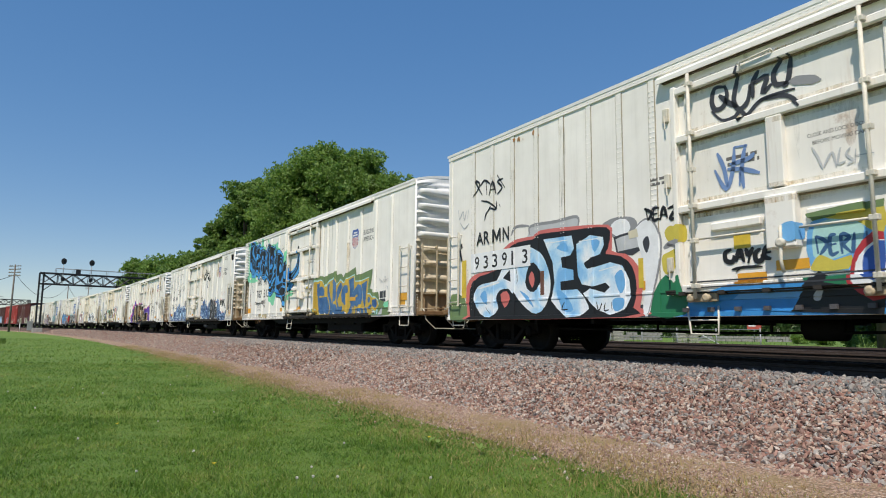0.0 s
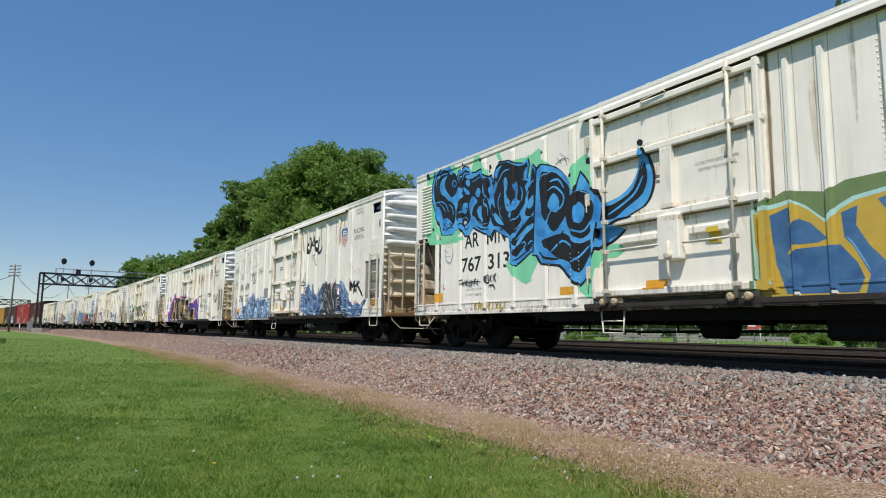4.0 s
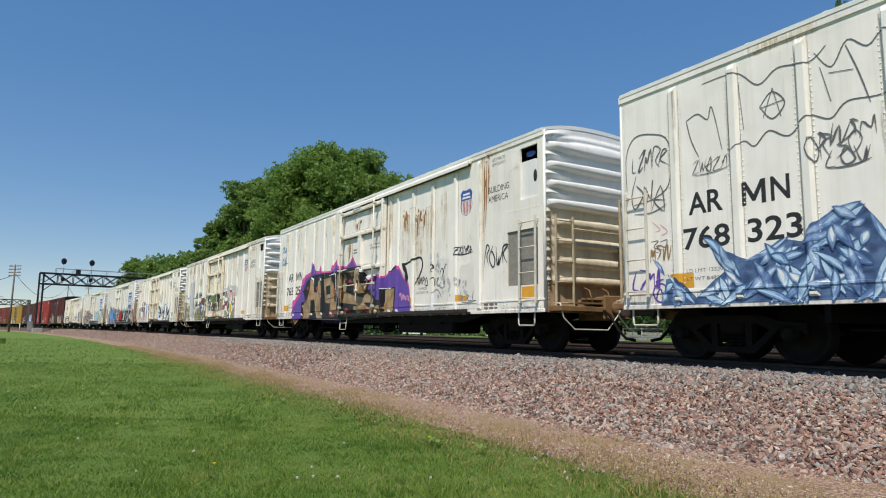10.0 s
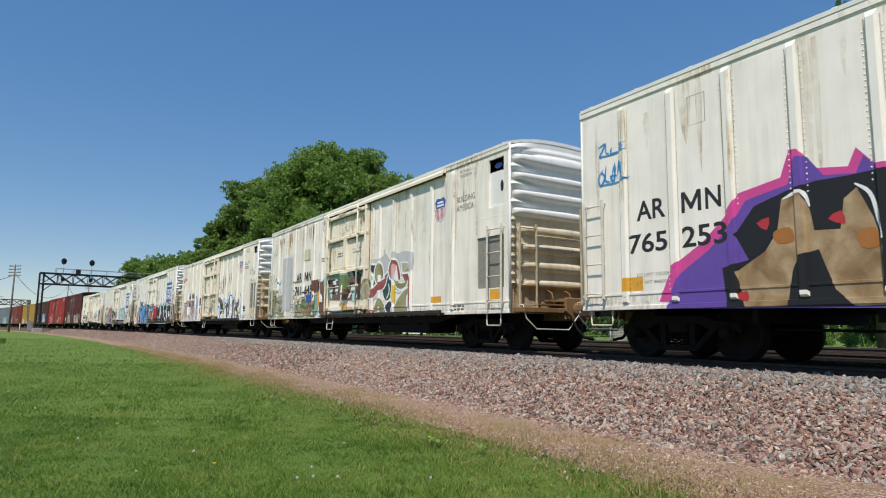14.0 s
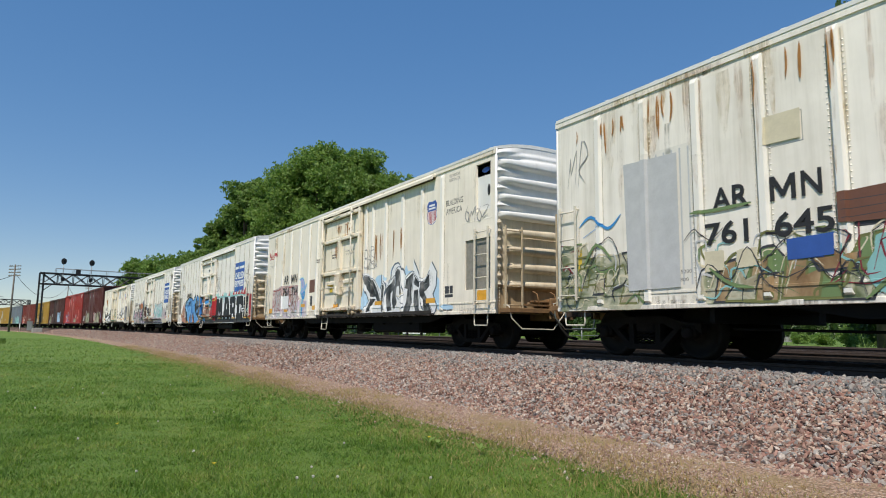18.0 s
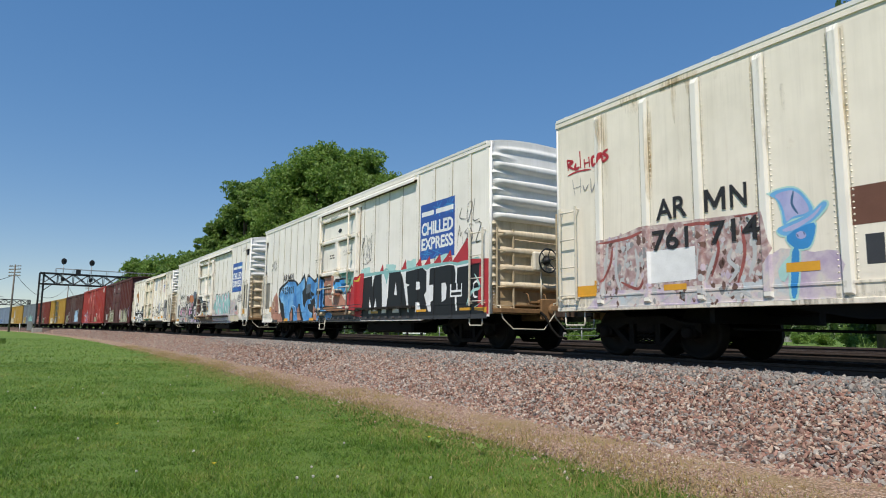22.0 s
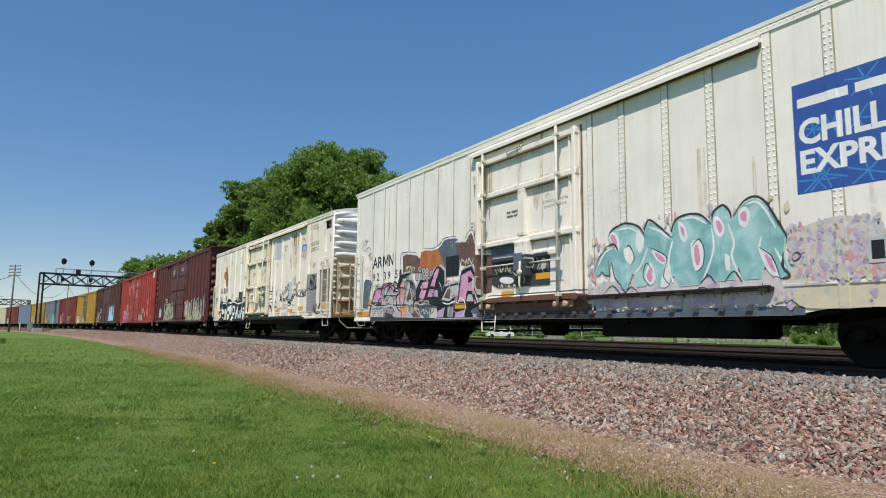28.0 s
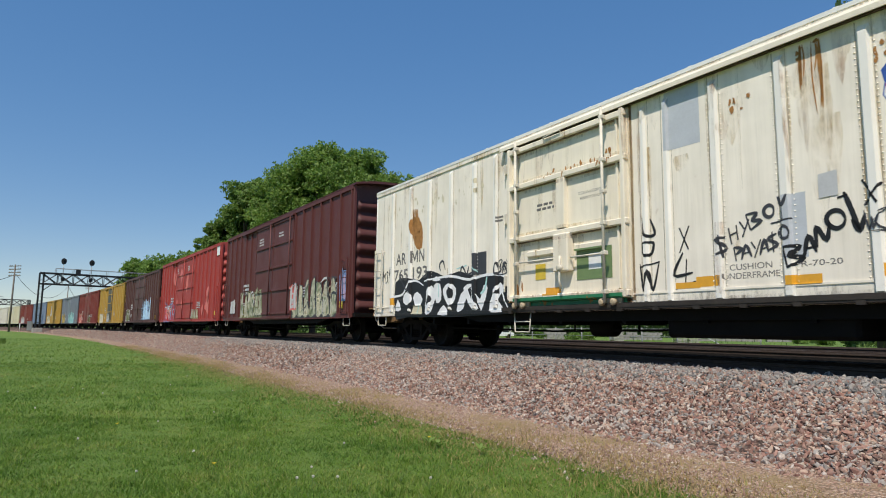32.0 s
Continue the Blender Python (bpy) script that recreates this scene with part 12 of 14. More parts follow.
drawn(S8, "cream", 0.026, [[(2.97, 0.35), (3.11, 0.73), (3.26, 0.45), (3.01, 0.38)],
    [(1.53, 0.39), (1.94, 0.56), (2.22, 0.3), (1.57, 0.33)],
    [(3.06, 1.06), (3.2, 0.9), (3.45, 0.74)],
    [(2.97, 0.27), (3.18, 0.28), (3.24, 0.07), (3.07, 0.1), (2.98, 0.23)],
    [(3.38, 0.3), (3.47, 0.13), (3.76, -0.04)],
    [(0.73, 0.37), (0.94, 0.33), (1.15, 0.38)],
    [(0.87, 0.18), (1.17, 0.21)],
    [(2.07, 0.24), (2.25, 0.12), (2.3, 0.02), (2.13, 0.04)],
    [(3.78, 0.08), (3.86, 0.16), (3.92, 0.03), (3.99, 0.12), (4.08, 0.05), (4.18, 0.08)],
    [(4.23, 0.18), (4.17, 0.05), (4.21, -0.06)],
    [(3.92, 0.35), (4.11, 0.35), (4.14, 0.25)],
    [(3.45, 0.33), (3.74, 0.27), (3.94, 0.3)],
    [(2.89, 1.21), (2.99, 1.3), (3.04, 1.17)],
    [(3.07, 1.15), (3.17, 1.27), (3.24, 1.14)],
    [(3.25, 1.26), (3.39, 1.25), (3.33, 1.13)],
    [(1.53, 0.93), (1.64, 1.02), (1.56, 1.1)],
    [(0.8, 0.91), (1.08, 0.92), (1.31, 0.95)]], "graffiti_stroke")
drawn(S8, "charcoal", 0.07, [[(3.73, 1.17), (3.71, 1.13), (3.66, 1.12), (3.62, 1.14), (3.6, 1.19), (3.62, 1.23), (3.67, 1.24), (3.71, 1.22), (3.73, 1.17)],
    [(3.91, 1.11), (3.89, 1.08), (3.85, 1.07), (3.82, 1.09), (3.8, 1.13), (3.82, 1.17), (3.86, 1.18), (3.9, 1.16), (3.91, 1.11)],
    [(4.11, 1.06), (4.08, 1), (4.02, 0.98), (3.96, 1.01), (3.94, 1.08), (3.97, 1.14), (4.03, 1.16), (4.09, 1.12), (4.11, 1.06)],
    [(4.3, 1.03), (4.28, 0.99), (4.24, 0.98), (4.2, 1), (4.19, 1.04), (4.21, 1.08), (4.25, 1.1), (4.29, 1.07), (4.3, 1.03)],
    [(3.59, 0.99), (3.57, 0.94), (3.52, 0.92), (3.47, 0.95), (3.45, 1.01), (3.47, 1.06), (3.53, 1.07), (3.58, 1.04), (3.59, 0.99)],
    [(3.79, 0.98), (3.77, 0.94), (3.73, 0.93), (3.7, 0.95), (3.69, 0.99), (3.7, 1.02), (3.74, 1.03), (3.77, 1.01), (3.79, 0.98)],
    [(3.93, 0.94), (3.92, 0.91), (3.88, 0.9), (3.85, 0.92), (3.84, 0.95), (3.86, 0.99), (3.89, 1), (3.92, 0.98), (3.93, 0.94)],
    [(4.08, 0.91), (4.07, 0.88), (4.04, 0.87), (4.02, 0.89), (4.01, 0.92), (4.02, 0.95), (4.05, 0.95), (4.07, 0.94), (4.08, 0.91)]], "graffiti_bubble")
drawn(S8, "pale_grey", 0.04, [[(3.73, 1.17), (3.71, 1.13), (3.66, 1.12), (3.62, 1.14), (3.6, 1.19), (3.62, 1.23), (3.67, 1.24), (3.71, 1.22), (3.73, 1.17)],
    [(3.91, 1.11), (3.89, 1.08), (3.85, 1.07), (3.82, 1.09), (3.8, 1.13), (3.82, 1.17), (3.86, 1.18), (3.9, 1.16), (3.91, 1.11)],
    [(4.11, 1.06), (4.08, 1), (4.02, 0.98), (3.96, 1.01), (3.94, 1.08), (3.97, 1.14), (4.03, 1.16), (4.09, 1.12), (4.11, 1.06)],
    [(4.3, 1.03), (4.28, 0.99), (4.24, 0.98), (4.2, 1), (4.19, 1.04), (4.21, 1.08), (4.25, 1.1), (4.29, 1.07), (4.3, 1.03)],
    [(3.59, 0.99), (3.57, 0.94), (3.52, 0.92), (3.47, 0.95), (3.45, 1.01), (3.47, 1.06), (3.53, 1.07), (3.58, 1.04), (3.59, 0.99)],
    [(3.79, 0.98), (3.77, 0.94), (3.73, 0.93), (3.7, 0.95), (3.69, 0.99), (3.7, 1.02), (3.74, 1.03), (3.77, 1.01), (3.79, 0.98)],
    [(3.93, 0.94), (3.92, 0.91), (3.88, 0.9), (3.85, 0.92), (3.84, 0.95), (3.86, 0.99), (3.89, 1), (3.92, 0.98), (3.93, 0.94)],
    [(4.08, 0.91), (4.07, 0.88), (4.04, 0.87), (4.02, 0.89), (4.01, 0.92), (4.02, 0.95), (4.05, 0.95), (4.07, 0.94), (4.08, 0.91)]], "graffiti_bubble")
decal(S8, blob([(4.07, 1.06), (4.06, 1.02), (4.02, 1.01), (3.99, 1.03), (3.98, 1.07), (4, 1.12), (4.03, 1.13), (4.06, 1.11)], 2), P["pink"], "graffiti_bubble")
decal(S8, blob([(3.57, 0.99), (3.55, 0.95), (3.52, 0.94), (3.49, 0.96), (3.48, 1), (3.49, 1.04), (3.53, 1.05), (3.55, 1.03)], 2), P["pink"], "graffiti_bubble")
busy(S8, 0.9, 4.4, -0.06, 0.9, 34, ["black", "charcoal", "black", "pink", "charcoal"], 603, (0.02, 0.05), 0.3)
busy(S8, 4.6, 6.4, -0.05, 0.8, 14, ["pale_grey", "grey", "pink", "white"], 602, (0.018, 0.04), 0.3)
drawn(S8, "cream", 0.035, [[(5.59, 1.15), (5.62, 1.26), (5.74, 1.19)],
    [(5.76, 1.11), (5.82, 1.25), (5.88, 1.13)],
    [(5.91, 1.12), (5.93, 1.26), (6.02, 1.14), (6.1, 1.25)],
    [(2.93, 1.22), (3.09, 1.3), (3.27, 1.21)],
    [(3.2, 1.15), (3.41, 1.24)]], "graffiti_stroke")
decal(S8, rect(4.93, 0.9, 0.57, 0.48), P["black"], "data_panel")
decal(S8, rect(2.61, 0.13, 0.40, 0.11), MAT_PLATE_O, "reflector")
decal(S8, rect(5.35, 0.13, 0.43, 0.12), MAT_PLATE_O, "reflector")
decal(S8, rect(-0.2, 0.02, 0.83, 0.14), MAT_PLATE_O, "reflector")
drawn(S8, "pencil", 0.016, [[(-0.05, 2.21), (0.06, 2.31), (0.14, 2.15), (0, 2.14)],
    [(0.12, 2.34), (0.25, 2.15), (0.36, 2.31), (0.22, 2.27)],
    [(0.31, 2.34), (0.41, 2.22), (0.46, 2.31), (0.33, 2.21)],
    [(0.25, 2.37), (0.35, 2.01)],
    [(0.4, 2.06), (0.59, 2.07), (0.68, 1.87), (0.5, 1.83), (0.43, 1.96)],
    [(0.53, 2.04), (0.6, 1.73), (0.75, 1.84)],
    [(0.5, 1.89), (0.78, 1.86)],
    [(0.58, 1.78), (0.72, 1.66), (0.78, 1.8)],
    [(0.16, 2.06), (0.3, 1.98), (0.46, 2.07)],
    [(-0.03, 2.1), (0.19, 2.02)]], "spray_tag")
drawn(S8, "coral", 0.014, [[(0.23, 1.53), (0.38, 1.36), (0.49, 1.48), (0.59, 1.33)],
    [(0.54, 1.39), (0.71, 1.35), (0.56, 1.28), (0.76, 1.2)]], "spray_tag")
decal(S8, [[(6.86, 1.14), (7.73, 1.13), (8.74, 1.13), (8.71, 0.51), (7.07, 0.52), (6.84, 0.62)]], P["charcoal"], "graffiti_field")
decal(S8, [[(6.81, 1.4), (7.66, 1.42), (7.76, 1.37), (7.75, 1.17), (6.84, 1.18)]], P["slate"], "graffiti_field")
decal(S8, blob([(7.61, 0.65), (7.54, 0.6), (7.37, 0.6), (7.2, 0.63), (7.12, 0.69), (7.2, 0.74), (7.38, 0.74), (7.54, 0.71)], 2), P["white"], "graffiti_fill")
decal(S8, blob([(8.62, 0.92), (8.59, 0.84), (8.53, 0.81), (8.47, 0.85), (8.45, 0.94), (8.48, 1.02), (8.54, 1.04), (8.6, 1)], 2), P["pale_grey"], "graffiti_fill")
decal(S8, [[(7.75, 1.17), (8.08, 1.17), (8.06, 0.84), (7.75, 0.84)]], P["slate"], "graffiti_field")
drawn(S8, "cream", 0.03, [[(6.92, 1.01), (7.04, 0.83)],
    [(6.98, 1.04), (7.12, 0.86)],
    [(7.13, 1.01), (7.18, 0.85), (7.3, 1)],
    [(7.33, 0.84), (7.37, 0.98), (7.45, 0.82)],
    [(7.49, 0.95), (7.49, 0.82), (7.59, 0.84)],
    [(7.64, 0.96), (7.65, 0.82)],
    [(7.67, 0.88), (7.79, 0.91)],
    [(6.87, 0.82), (7.08, 0.81)],
    [(7.07, 0.5), (7.11, 0.59)],
    [(7.16, 0.49), (7.2, 0.59), (7.27, 0.48)],
    [(7.33, 0.48), (7.35, 0.58)],
    [(7.42, 0.47), (7.44, 0.57), (7.52, 0.5)],
    [(7.58, 0.46), (7.62, 0.57), (7.71, 0.47)]], "spray_tag")
drawn(S8, "pale_grey", 0.03, [[(8.1, 1.04), (8.2, 1.06), (8.25, 0.95), (8.2, 0.87)],
    [(8.32, 1.06), (8.4, 0.94), (8.35, 0.82)],
    [(8.39, 0.8), (8.46, 0.86), (8.54, 0.74)],
    [(7.8, 0.79), (7.95, 0.68), (7.92, 0.58)],
    [(7.71, 0.72), (7.82, 0.62)],
    [(8.65, 0.98), (8.67, 0.77)]], "spray_tag")
decal(S8, rect(8.3, 0.63, 0.42, 0.12), MAT_PLATE_O, "reflector")
decal(S8, [[(8.73, 1.06), (9.11, 1.06), (9.09, 0.59), (8.72, 0.58)]], P["white"], "paper_notice")
patch(S8, 6.5, 0.02, 3.3, 0.3, "brown", 154, 0.06)
patch(S8, 9.72, 0.02, 3.9, 0.45, "faded", 158, 0.08)
patch(S8, 13.3, 0.3, 1.05, 0.72, "faded", 159, 0.14)
patch(S8, 13.3, -0.05, 1.6, 0.3, "cream", 1592, 0.1)
patch(S8, 14.0, 0.3, 0.7, 0.25, "coral_pale", 1593, 0.3)
for k, (paint, n) in enumerate((("cream", 60), ("pale_grey", 50), ("coral_pale", 16), ("faded", 60), ("lilac", 22))):
    for row in range(4):
        stain(S8, 13.3, 0.26 + 0.19 * row, 1.1, 0.2, 160 + 9 * k + row, P[paint], n // 2, "faded_paint")
    stain(S8, 9.72, 0.35, 0.5, 0.85, 210 + k, P[paint], n // 4, "faded_paint")
    stain(S8, 10.2, 1.1, 3.1, 0.35, 220 + k, P[paint], n // 4, "faded_paint")
    stain(S8, 9.8, -0.02, 4.6, 0.2, 230 + k, P[paint], n // 2, "faded_paint")
dots = []
rng = random.Random(10)
for k in range(120):
    a, b = rng.uniform(9.7, 10.6), rng.uniform(1.25, 2.1)
    dots += stroke([(a, b), (a + rng.uniform(-0.06, 0.06), b + rng.uniform(-0.06, 0.06))], 0.018)
decal(S8, dots, P["aqua"], "spray_dots")
teal_run = [(9.86, 0.7), (9.94, 0.88), (10.16, 1.04), (10.34, 1.06), (10.41, 0.95), (10.37, 1.14), (10.22, 1.22), (10.29, 1.35), (10.48, 1.38), (10.7, 1.39), (10.86, 1.32), (10.95, 1.15), (11.06, 1.36), (11.23, 1.28), (11.44, 1.15), (11.49, 1.05), (11.55, 1.29), (11.71, 1.36), (11.95, 1.34), (12.14, 1.24), (12.2, 1.13), (12.23, 1.34), (12.34, 1.42), (12.44, 1.36), (12.49, 1.19), (12.6, 1.29), (12.71, 1.41), (12.85, 1.45), (12.98, 1.38), (13.1, 1.2), (13.2, 1.02), (13.25, 0.88), (13.21, 0.66), (13.28, 0.44), (13.17, 0.36), (13.09, 0.52), (12.93, 0.76), (12.94, 0.52), (12.88, 0.37), (12.65, 0.37), (12.56, 0.57), (12.5, 0.38), (12.36, 0.38), (12.2, 0.37), (12.06, 0.53), (11.96, 0.35), (11.62, 0.34), (11.51, 0.51), (11.42, 0.36), (11.25, 0.34), (11.13, 0.56), (10.99, 0.38), (10.8, 0.36), (10.72, 0.62), (10.59, 0.34), (10.44, 0.38), (10.35, 0.55), (10.26, 0.83), (10.17, 0.59), (10.02, 0.67), (9.94, 0.6)]
decal(S8, [grow(teal_run, 0.02)], P["aqua"], "graffiti_letter")
decal(S8, [teal_run], P["teal_spray"], "graffiti_letter")
decal(S8, blob([(11.62, 1.31), (11.72, 1.25), (11.78, 1.05), (11.7, 0.98), (11.63, 1.12)], 2), P["white"], "graffiti_fill")
decal(S8, blob([(11.83, 0.95), (11.95, 1), (12.05, 0.86), (12.02, 0.61), (11.89, 0.54), (11.84, 0.74)], 2), P["white"], "graffiti_fill")
decal(S8, blob([(12.24, 1.29), (12.33, 1.26), (12.4, 1.1), (12.32, 0.98), (12.23, 1.11)], 2), P["white"], "graffiti_fill")
decal(S8, blob([(12.62, 1.33), (12.74, 1.36), (12.79, 1.23), (12.72, 1.08), (12.62, 1.14)], 2), P["white"], "graffiti_fill")
decal(S8, blob([(10.54, 1.01), (10.64, 1.03), (10.74, 0.85), (10.67, 0.72), (10.56, 0.84)], 2), P["white"], "graffiti_fill")
decal(S8, blob([(10.83, 1.29), (10.97, 1.11), (10.87, 0.9), (10.78, 1.06)], 2), P["white"], "graffiti_fill")
decal(S8, blob([(11.1, 0.95), (11.37, 0.8), (11.39, 0.66), (11.2, 0.75)], 2), P["white"], "graffiti_fill")
decal(S8, blob([(10.95, 0.53), (11.07, 0.74), (11.17, 0.48), (11.05, 0.37)], 2), P["white"], "graffiti_fill")
decal(S8, blob([(11.32, 0.58), (11.47, 0.64), (11.42, 0.36), (11.25, 0.34)], 2), P["white"], "graffiti_fill")
decal(S8, blob([(12.92, 0.77), (13.08, 0.64), (13.16, 0.37), (13.03, 0.47)], 2), P["white"], "graffiti_fill")
decal(S8, blob([(10.19, 1.24), (10.32, 1.32), (10.44, 1.15), (10.41, 0.95), (10.29, 1.09)], 2), P["white"], "graffiti_fill")
decal(S8, blob([(12.38, 0.74), (12.45, 0.7), (12.45, 0.51), (12.39, 0.53)], 2), P["white"], "graffiti_fill")
decal(S8, blob([(11.88, 0.87), (11.95, 0.92), (11.98, 0.68), (11.91, 0.62)], 2), P["pink"], "graffiti_fill")
decal(S8, blob([(12.27, 1.22), (12.33, 1.21), (12.36, 1.1), (12.31, 1.04)], 2), P["pink"], "graffiti_fill")
decal(S8, blob([(12.65, 1.28), (12.73, 1.3), (12.73, 1.16), (12.65, 1.19)], 2), P["pink"], "graffiti_fill")
decal(S8, blob([(11.16, 0.89), (11.33, 0.79), (11.35, 0.71), (11.22, 0.77)], 2), P["pink"], "graffiti_fill")
decal(S8, blob([(10.99, 0.53), (11.06, 0.65), (11.11, 0.49), (11.05, 0.42)], 2), P["pink"], "graffiti_fill")
decal(S8, blob([(12.96, 0.7), (13.06, 0.6), (13.12, 0.43), (13.03, 0.51)], 2), P["pink"], "graffiti_fill")
decal(S8, blob([(10.24, 1.24), (10.33, 1.26), (10.39, 1.12), (10.34, 1.03)], 2), P["pink"], "graffiti_fill")
decal(S8, blob([(11.66, 1.24), (11.72, 1.18), (11.72, 1.06), (11.67, 1.14)], 2), P["pink"], "graffiti_fill")
drawn(S8, "white", 0.035, [[(12.45, 1.17), (12.53, 0.89), (12.49, 0.69), (12.6, 0.41)],
    [(12.2, 1.13), (12.22, 0.84), (12.12, 0.6), (12.02, 0.41)],
    [(11.51, 1.03), (11.43, 0.69), (11.5, 0.39)],
    [(12.94, 0.92), (12.9, 0.77), (13, 0.49), (13.1, 0.38)],
    [(11.03, 0.96), (10.88, 0.7), (10.74, 0.57)],
    [(9.94, 0.76), (10.11, 0.98), (10.29, 1.04)],
    [(11.67, 1.33), (11.9, 1.33), (12.11, 1.21)],
    [(11.06, 1.3), (11.28, 1.2), (11.47, 1.06)],
    [(12.74, 1.39), (12.89, 1.4), (13.01, 1.27), (13.15, 1.01)],
    [(10.4, 1.33), (10.67, 1.33), (10.83, 1.24)],
    [(13.12, 0.75), (13.2, 0.57), (13.24, 0.44)]], "graffiti_stroke")
drawn(S8, "charcoal", 0.035, [[(10.14, 1.07), (10.32, 1.1), (10.41, 0.97)],
    [(10.19, 1.24), (10.3, 1.36), (10.6, 1.42), (10.86, 1.33), (10.97, 1.17)],
    [(10.95, 1.19), (11.05, 1.41), (11.24, 1.3), (11.51, 1.07)],
    [(11.49, 1.17), (11.56, 1.32), (11.73, 1.39), (12, 1.36), (12.2, 1.18)],
    [(12.2, 1.25), (12.25, 1.37), (12.38, 1.44), (12.48, 1.34), (12.51, 1.22)],
    [(12.54, 1.26), (12.69, 1.43), (12.86, 1.48), (13, 1.4), (13.13, 1.19), (13.25, 0.94), (13.28, 0.85)],
    [(13.22, 0.69), (13.21, 0.49), (13.29, 0.38), (13.17, 0.34)]], "graffiti_outline", taper=0.3)
drawn(S8, "charcoal", 0.016, [[(9.86, 0.69), (9.97, 0.91), (10.16, 1.05)],
    [(11.85, 0.91), (11.97, 1), (12.05, 0.84), (12.02, 0.61), (11.91, 0.52)],
    [(10.56, 1.01), (10.66, 1.04), (10.75, 0.84), (10.67, 0.72)],
    [(11.07, 0.97), (11.39, 0.8), (11.37, 0.66)],
    [(11.13, 0.56), (11, 0.73), (10.92, 0.52), (11.05, 0.37)],
    [(11.37, 0.66), (11.32, 0.49), (11.44, 0.36)],
    [(12.9, 0.78), (13.08, 0.63), (13.17, 0.36)],
    [(10.26, 0.83), (10.32, 0.56), (10.49, 0.36), (10.56, 0.26)],
    [(10.02, 0.67), (10.2, 0.56), (10.18, 0.84)],
    [(11.96, 0.35), (12.11, 0.46), (12.23, 0.34)],
    [(10.74, 0.57), (10.59, 0.34)],
    [(12.36, 0.35), (12.51, 0.49), (12.63, 0.33)],
    [(10.06, 0.28), (10.27, 0.41), (10.49, 0.23), (10.66, 0.37), (10.84, 0.25)],
    [(11.35, 0.13), (11.52, 0.24), (11.71, 0.15)],
    [(11.85, 0.13), (11.95, 0.29), (12.16, 0.23), (12.22, 0.13)],
    [(12.4, 0.15), (12.46, 0.28), (12.57, 0.15)],
    [(12.69, 0.21), (12.86, 0.24), (12.9, 0.13)],
    [(13.34, 0.64), (13.4, 0.67), (13.44, 0.61), (13.36, 0.56), (13.33, 0.61)],
    [(13.44, 0.64), (13.5, 0.66)],
    [(12.91, 0.31), (12.95, 0.16)]], "graffiti_stroke")
scribble(S8, 14.5, 0.95, 0.85, 0.25, 5, 162, P["charcoal"], 0.03)
decal(S8, rect(14.22, 0.46, 0.4, 0.3), P["pale_grey"], "data_panel")
decal(S8, rect(14.26, 0.5, 0.14, 0.22) + rect(14.44, 0.5, 0.14, 0.22), P["black"], "data_panel")
mark(S8, "MECHANICAL", 15.1, 3.43, 0.5, 0.075, MAT_GREYP)
mark(S8, "REFRIGERATION", 15.1, 3.32, 0.5, 0.075, MAT_GREYP)
small_print(S8, 8)
drips(S8, 6.6, 3.3, 0.3, 2.0, 163, GRIME, 5, "grime_run")

# ninth car
road_number(S9, "765193", 1.30, 1.38, 1.21, 0.94, 0.32, mat=MAT_GREYP)
decal(S9, rect(10.43, 2.45, 0.63, 0.94), GREY_PATCH, "welded_patch")
decal(S9, rect(12.26, 0.6, 0.29, 0.83), GREY_PATCH, "welded_patch")
decal(S9, blob([(1.33, -0.03), (1.28, 0.92), (2, 1), (2.62, 0.91), (3.07, 1.11), (3.54, 1.02), (3.94, 0.91), (4.49, 1), (5.19, 0.85), (5.75, 0.86), (6.23, 0.76), (6.39, 0.4), (6.35, -0.02), (1.98, -0.04)], 2), P["black"], "graffiti_field")
drawn(S9, "white", 0.06, [[(0.97, 0.2), (1.03, 0.5), (1.7, 0.57), (2.01, 0.85), (2.44, 0.9), (2.85, 0.75)],
    [(2.85, 0.86), (3.41, 0.9), (4.2, 0.9), (4.92, 0.78), (5.58, 0.84), (6.25, 0.77), (6.19, 0.41), (6.37, 0.1)]], "graffiti_outline")
decal(S9, blob([(1.79, 0.56), (2.08, 0.65), (2.24, 0.43), (2.06, 0.27), (1.77, 0.35)], 2), P["white"], "graffiti_letter")
decal(S9, blob([(2.3, 0.45), (2.51, 0.61), (2.81, 0.41), (2.55, 0.17)], 2), P["white"], "graffiti_letter")
decal(S9, blob([(2.93, 0.08), (3.03, 0.54), (3.25, 0.74), (3.45, 0.52), (3.35, 0.25), (3.16, 0.03)], 2), P["white"], "graffiti_letter")
decal(S9, blob([(3.36, 0.73), (3.66, 0.75), (3.72, 0.37), (3.48, 0.3)], 2), P["white"], "graffiti_letter")
decal(S9, blob([(3.88, 0.37), (3.79, 0.62), (4.07, 0.75), (4.37, 0.61), (4.33, 0.34), (4.11, 0.21)], 2), P["white"], "graffiti_letter")
decal(S9, blob([(4.41, 0.08), (4.59, 0.47), (4.85, 0.53), (4.69, 0.13)], 2), P["white"], "graffiti_letter")
decal(S9, blob([(4.69, 0.6), (5.03, 0.68), (5.13, 0.33), (5.3, 0.12), (5.06, 0.09), (4.83, 0.34)], 2), P["white"], "graffiti_letter")
decal(S9, blob([(5.19, 0.45), (5.37, 0.32), (5.5, 0.62), (5.65, 0.55), (5.41, 0.06)], 2), P["white"], "graffiti_letter")
decal(S9, blob([(5.71, 0.07), (5.83, 0.42), (6.12, 0.65), (6.21, 0.46), (6.02, 0.29), (6.25, 0.06), (6, 0.02)], 2), P["white"], "graffiti_letter")
decal(S9, blob([(3.57, 0.01), (3.83, 0.24), (4.04, 0)], 2), P["white"], "graffiti_letter")
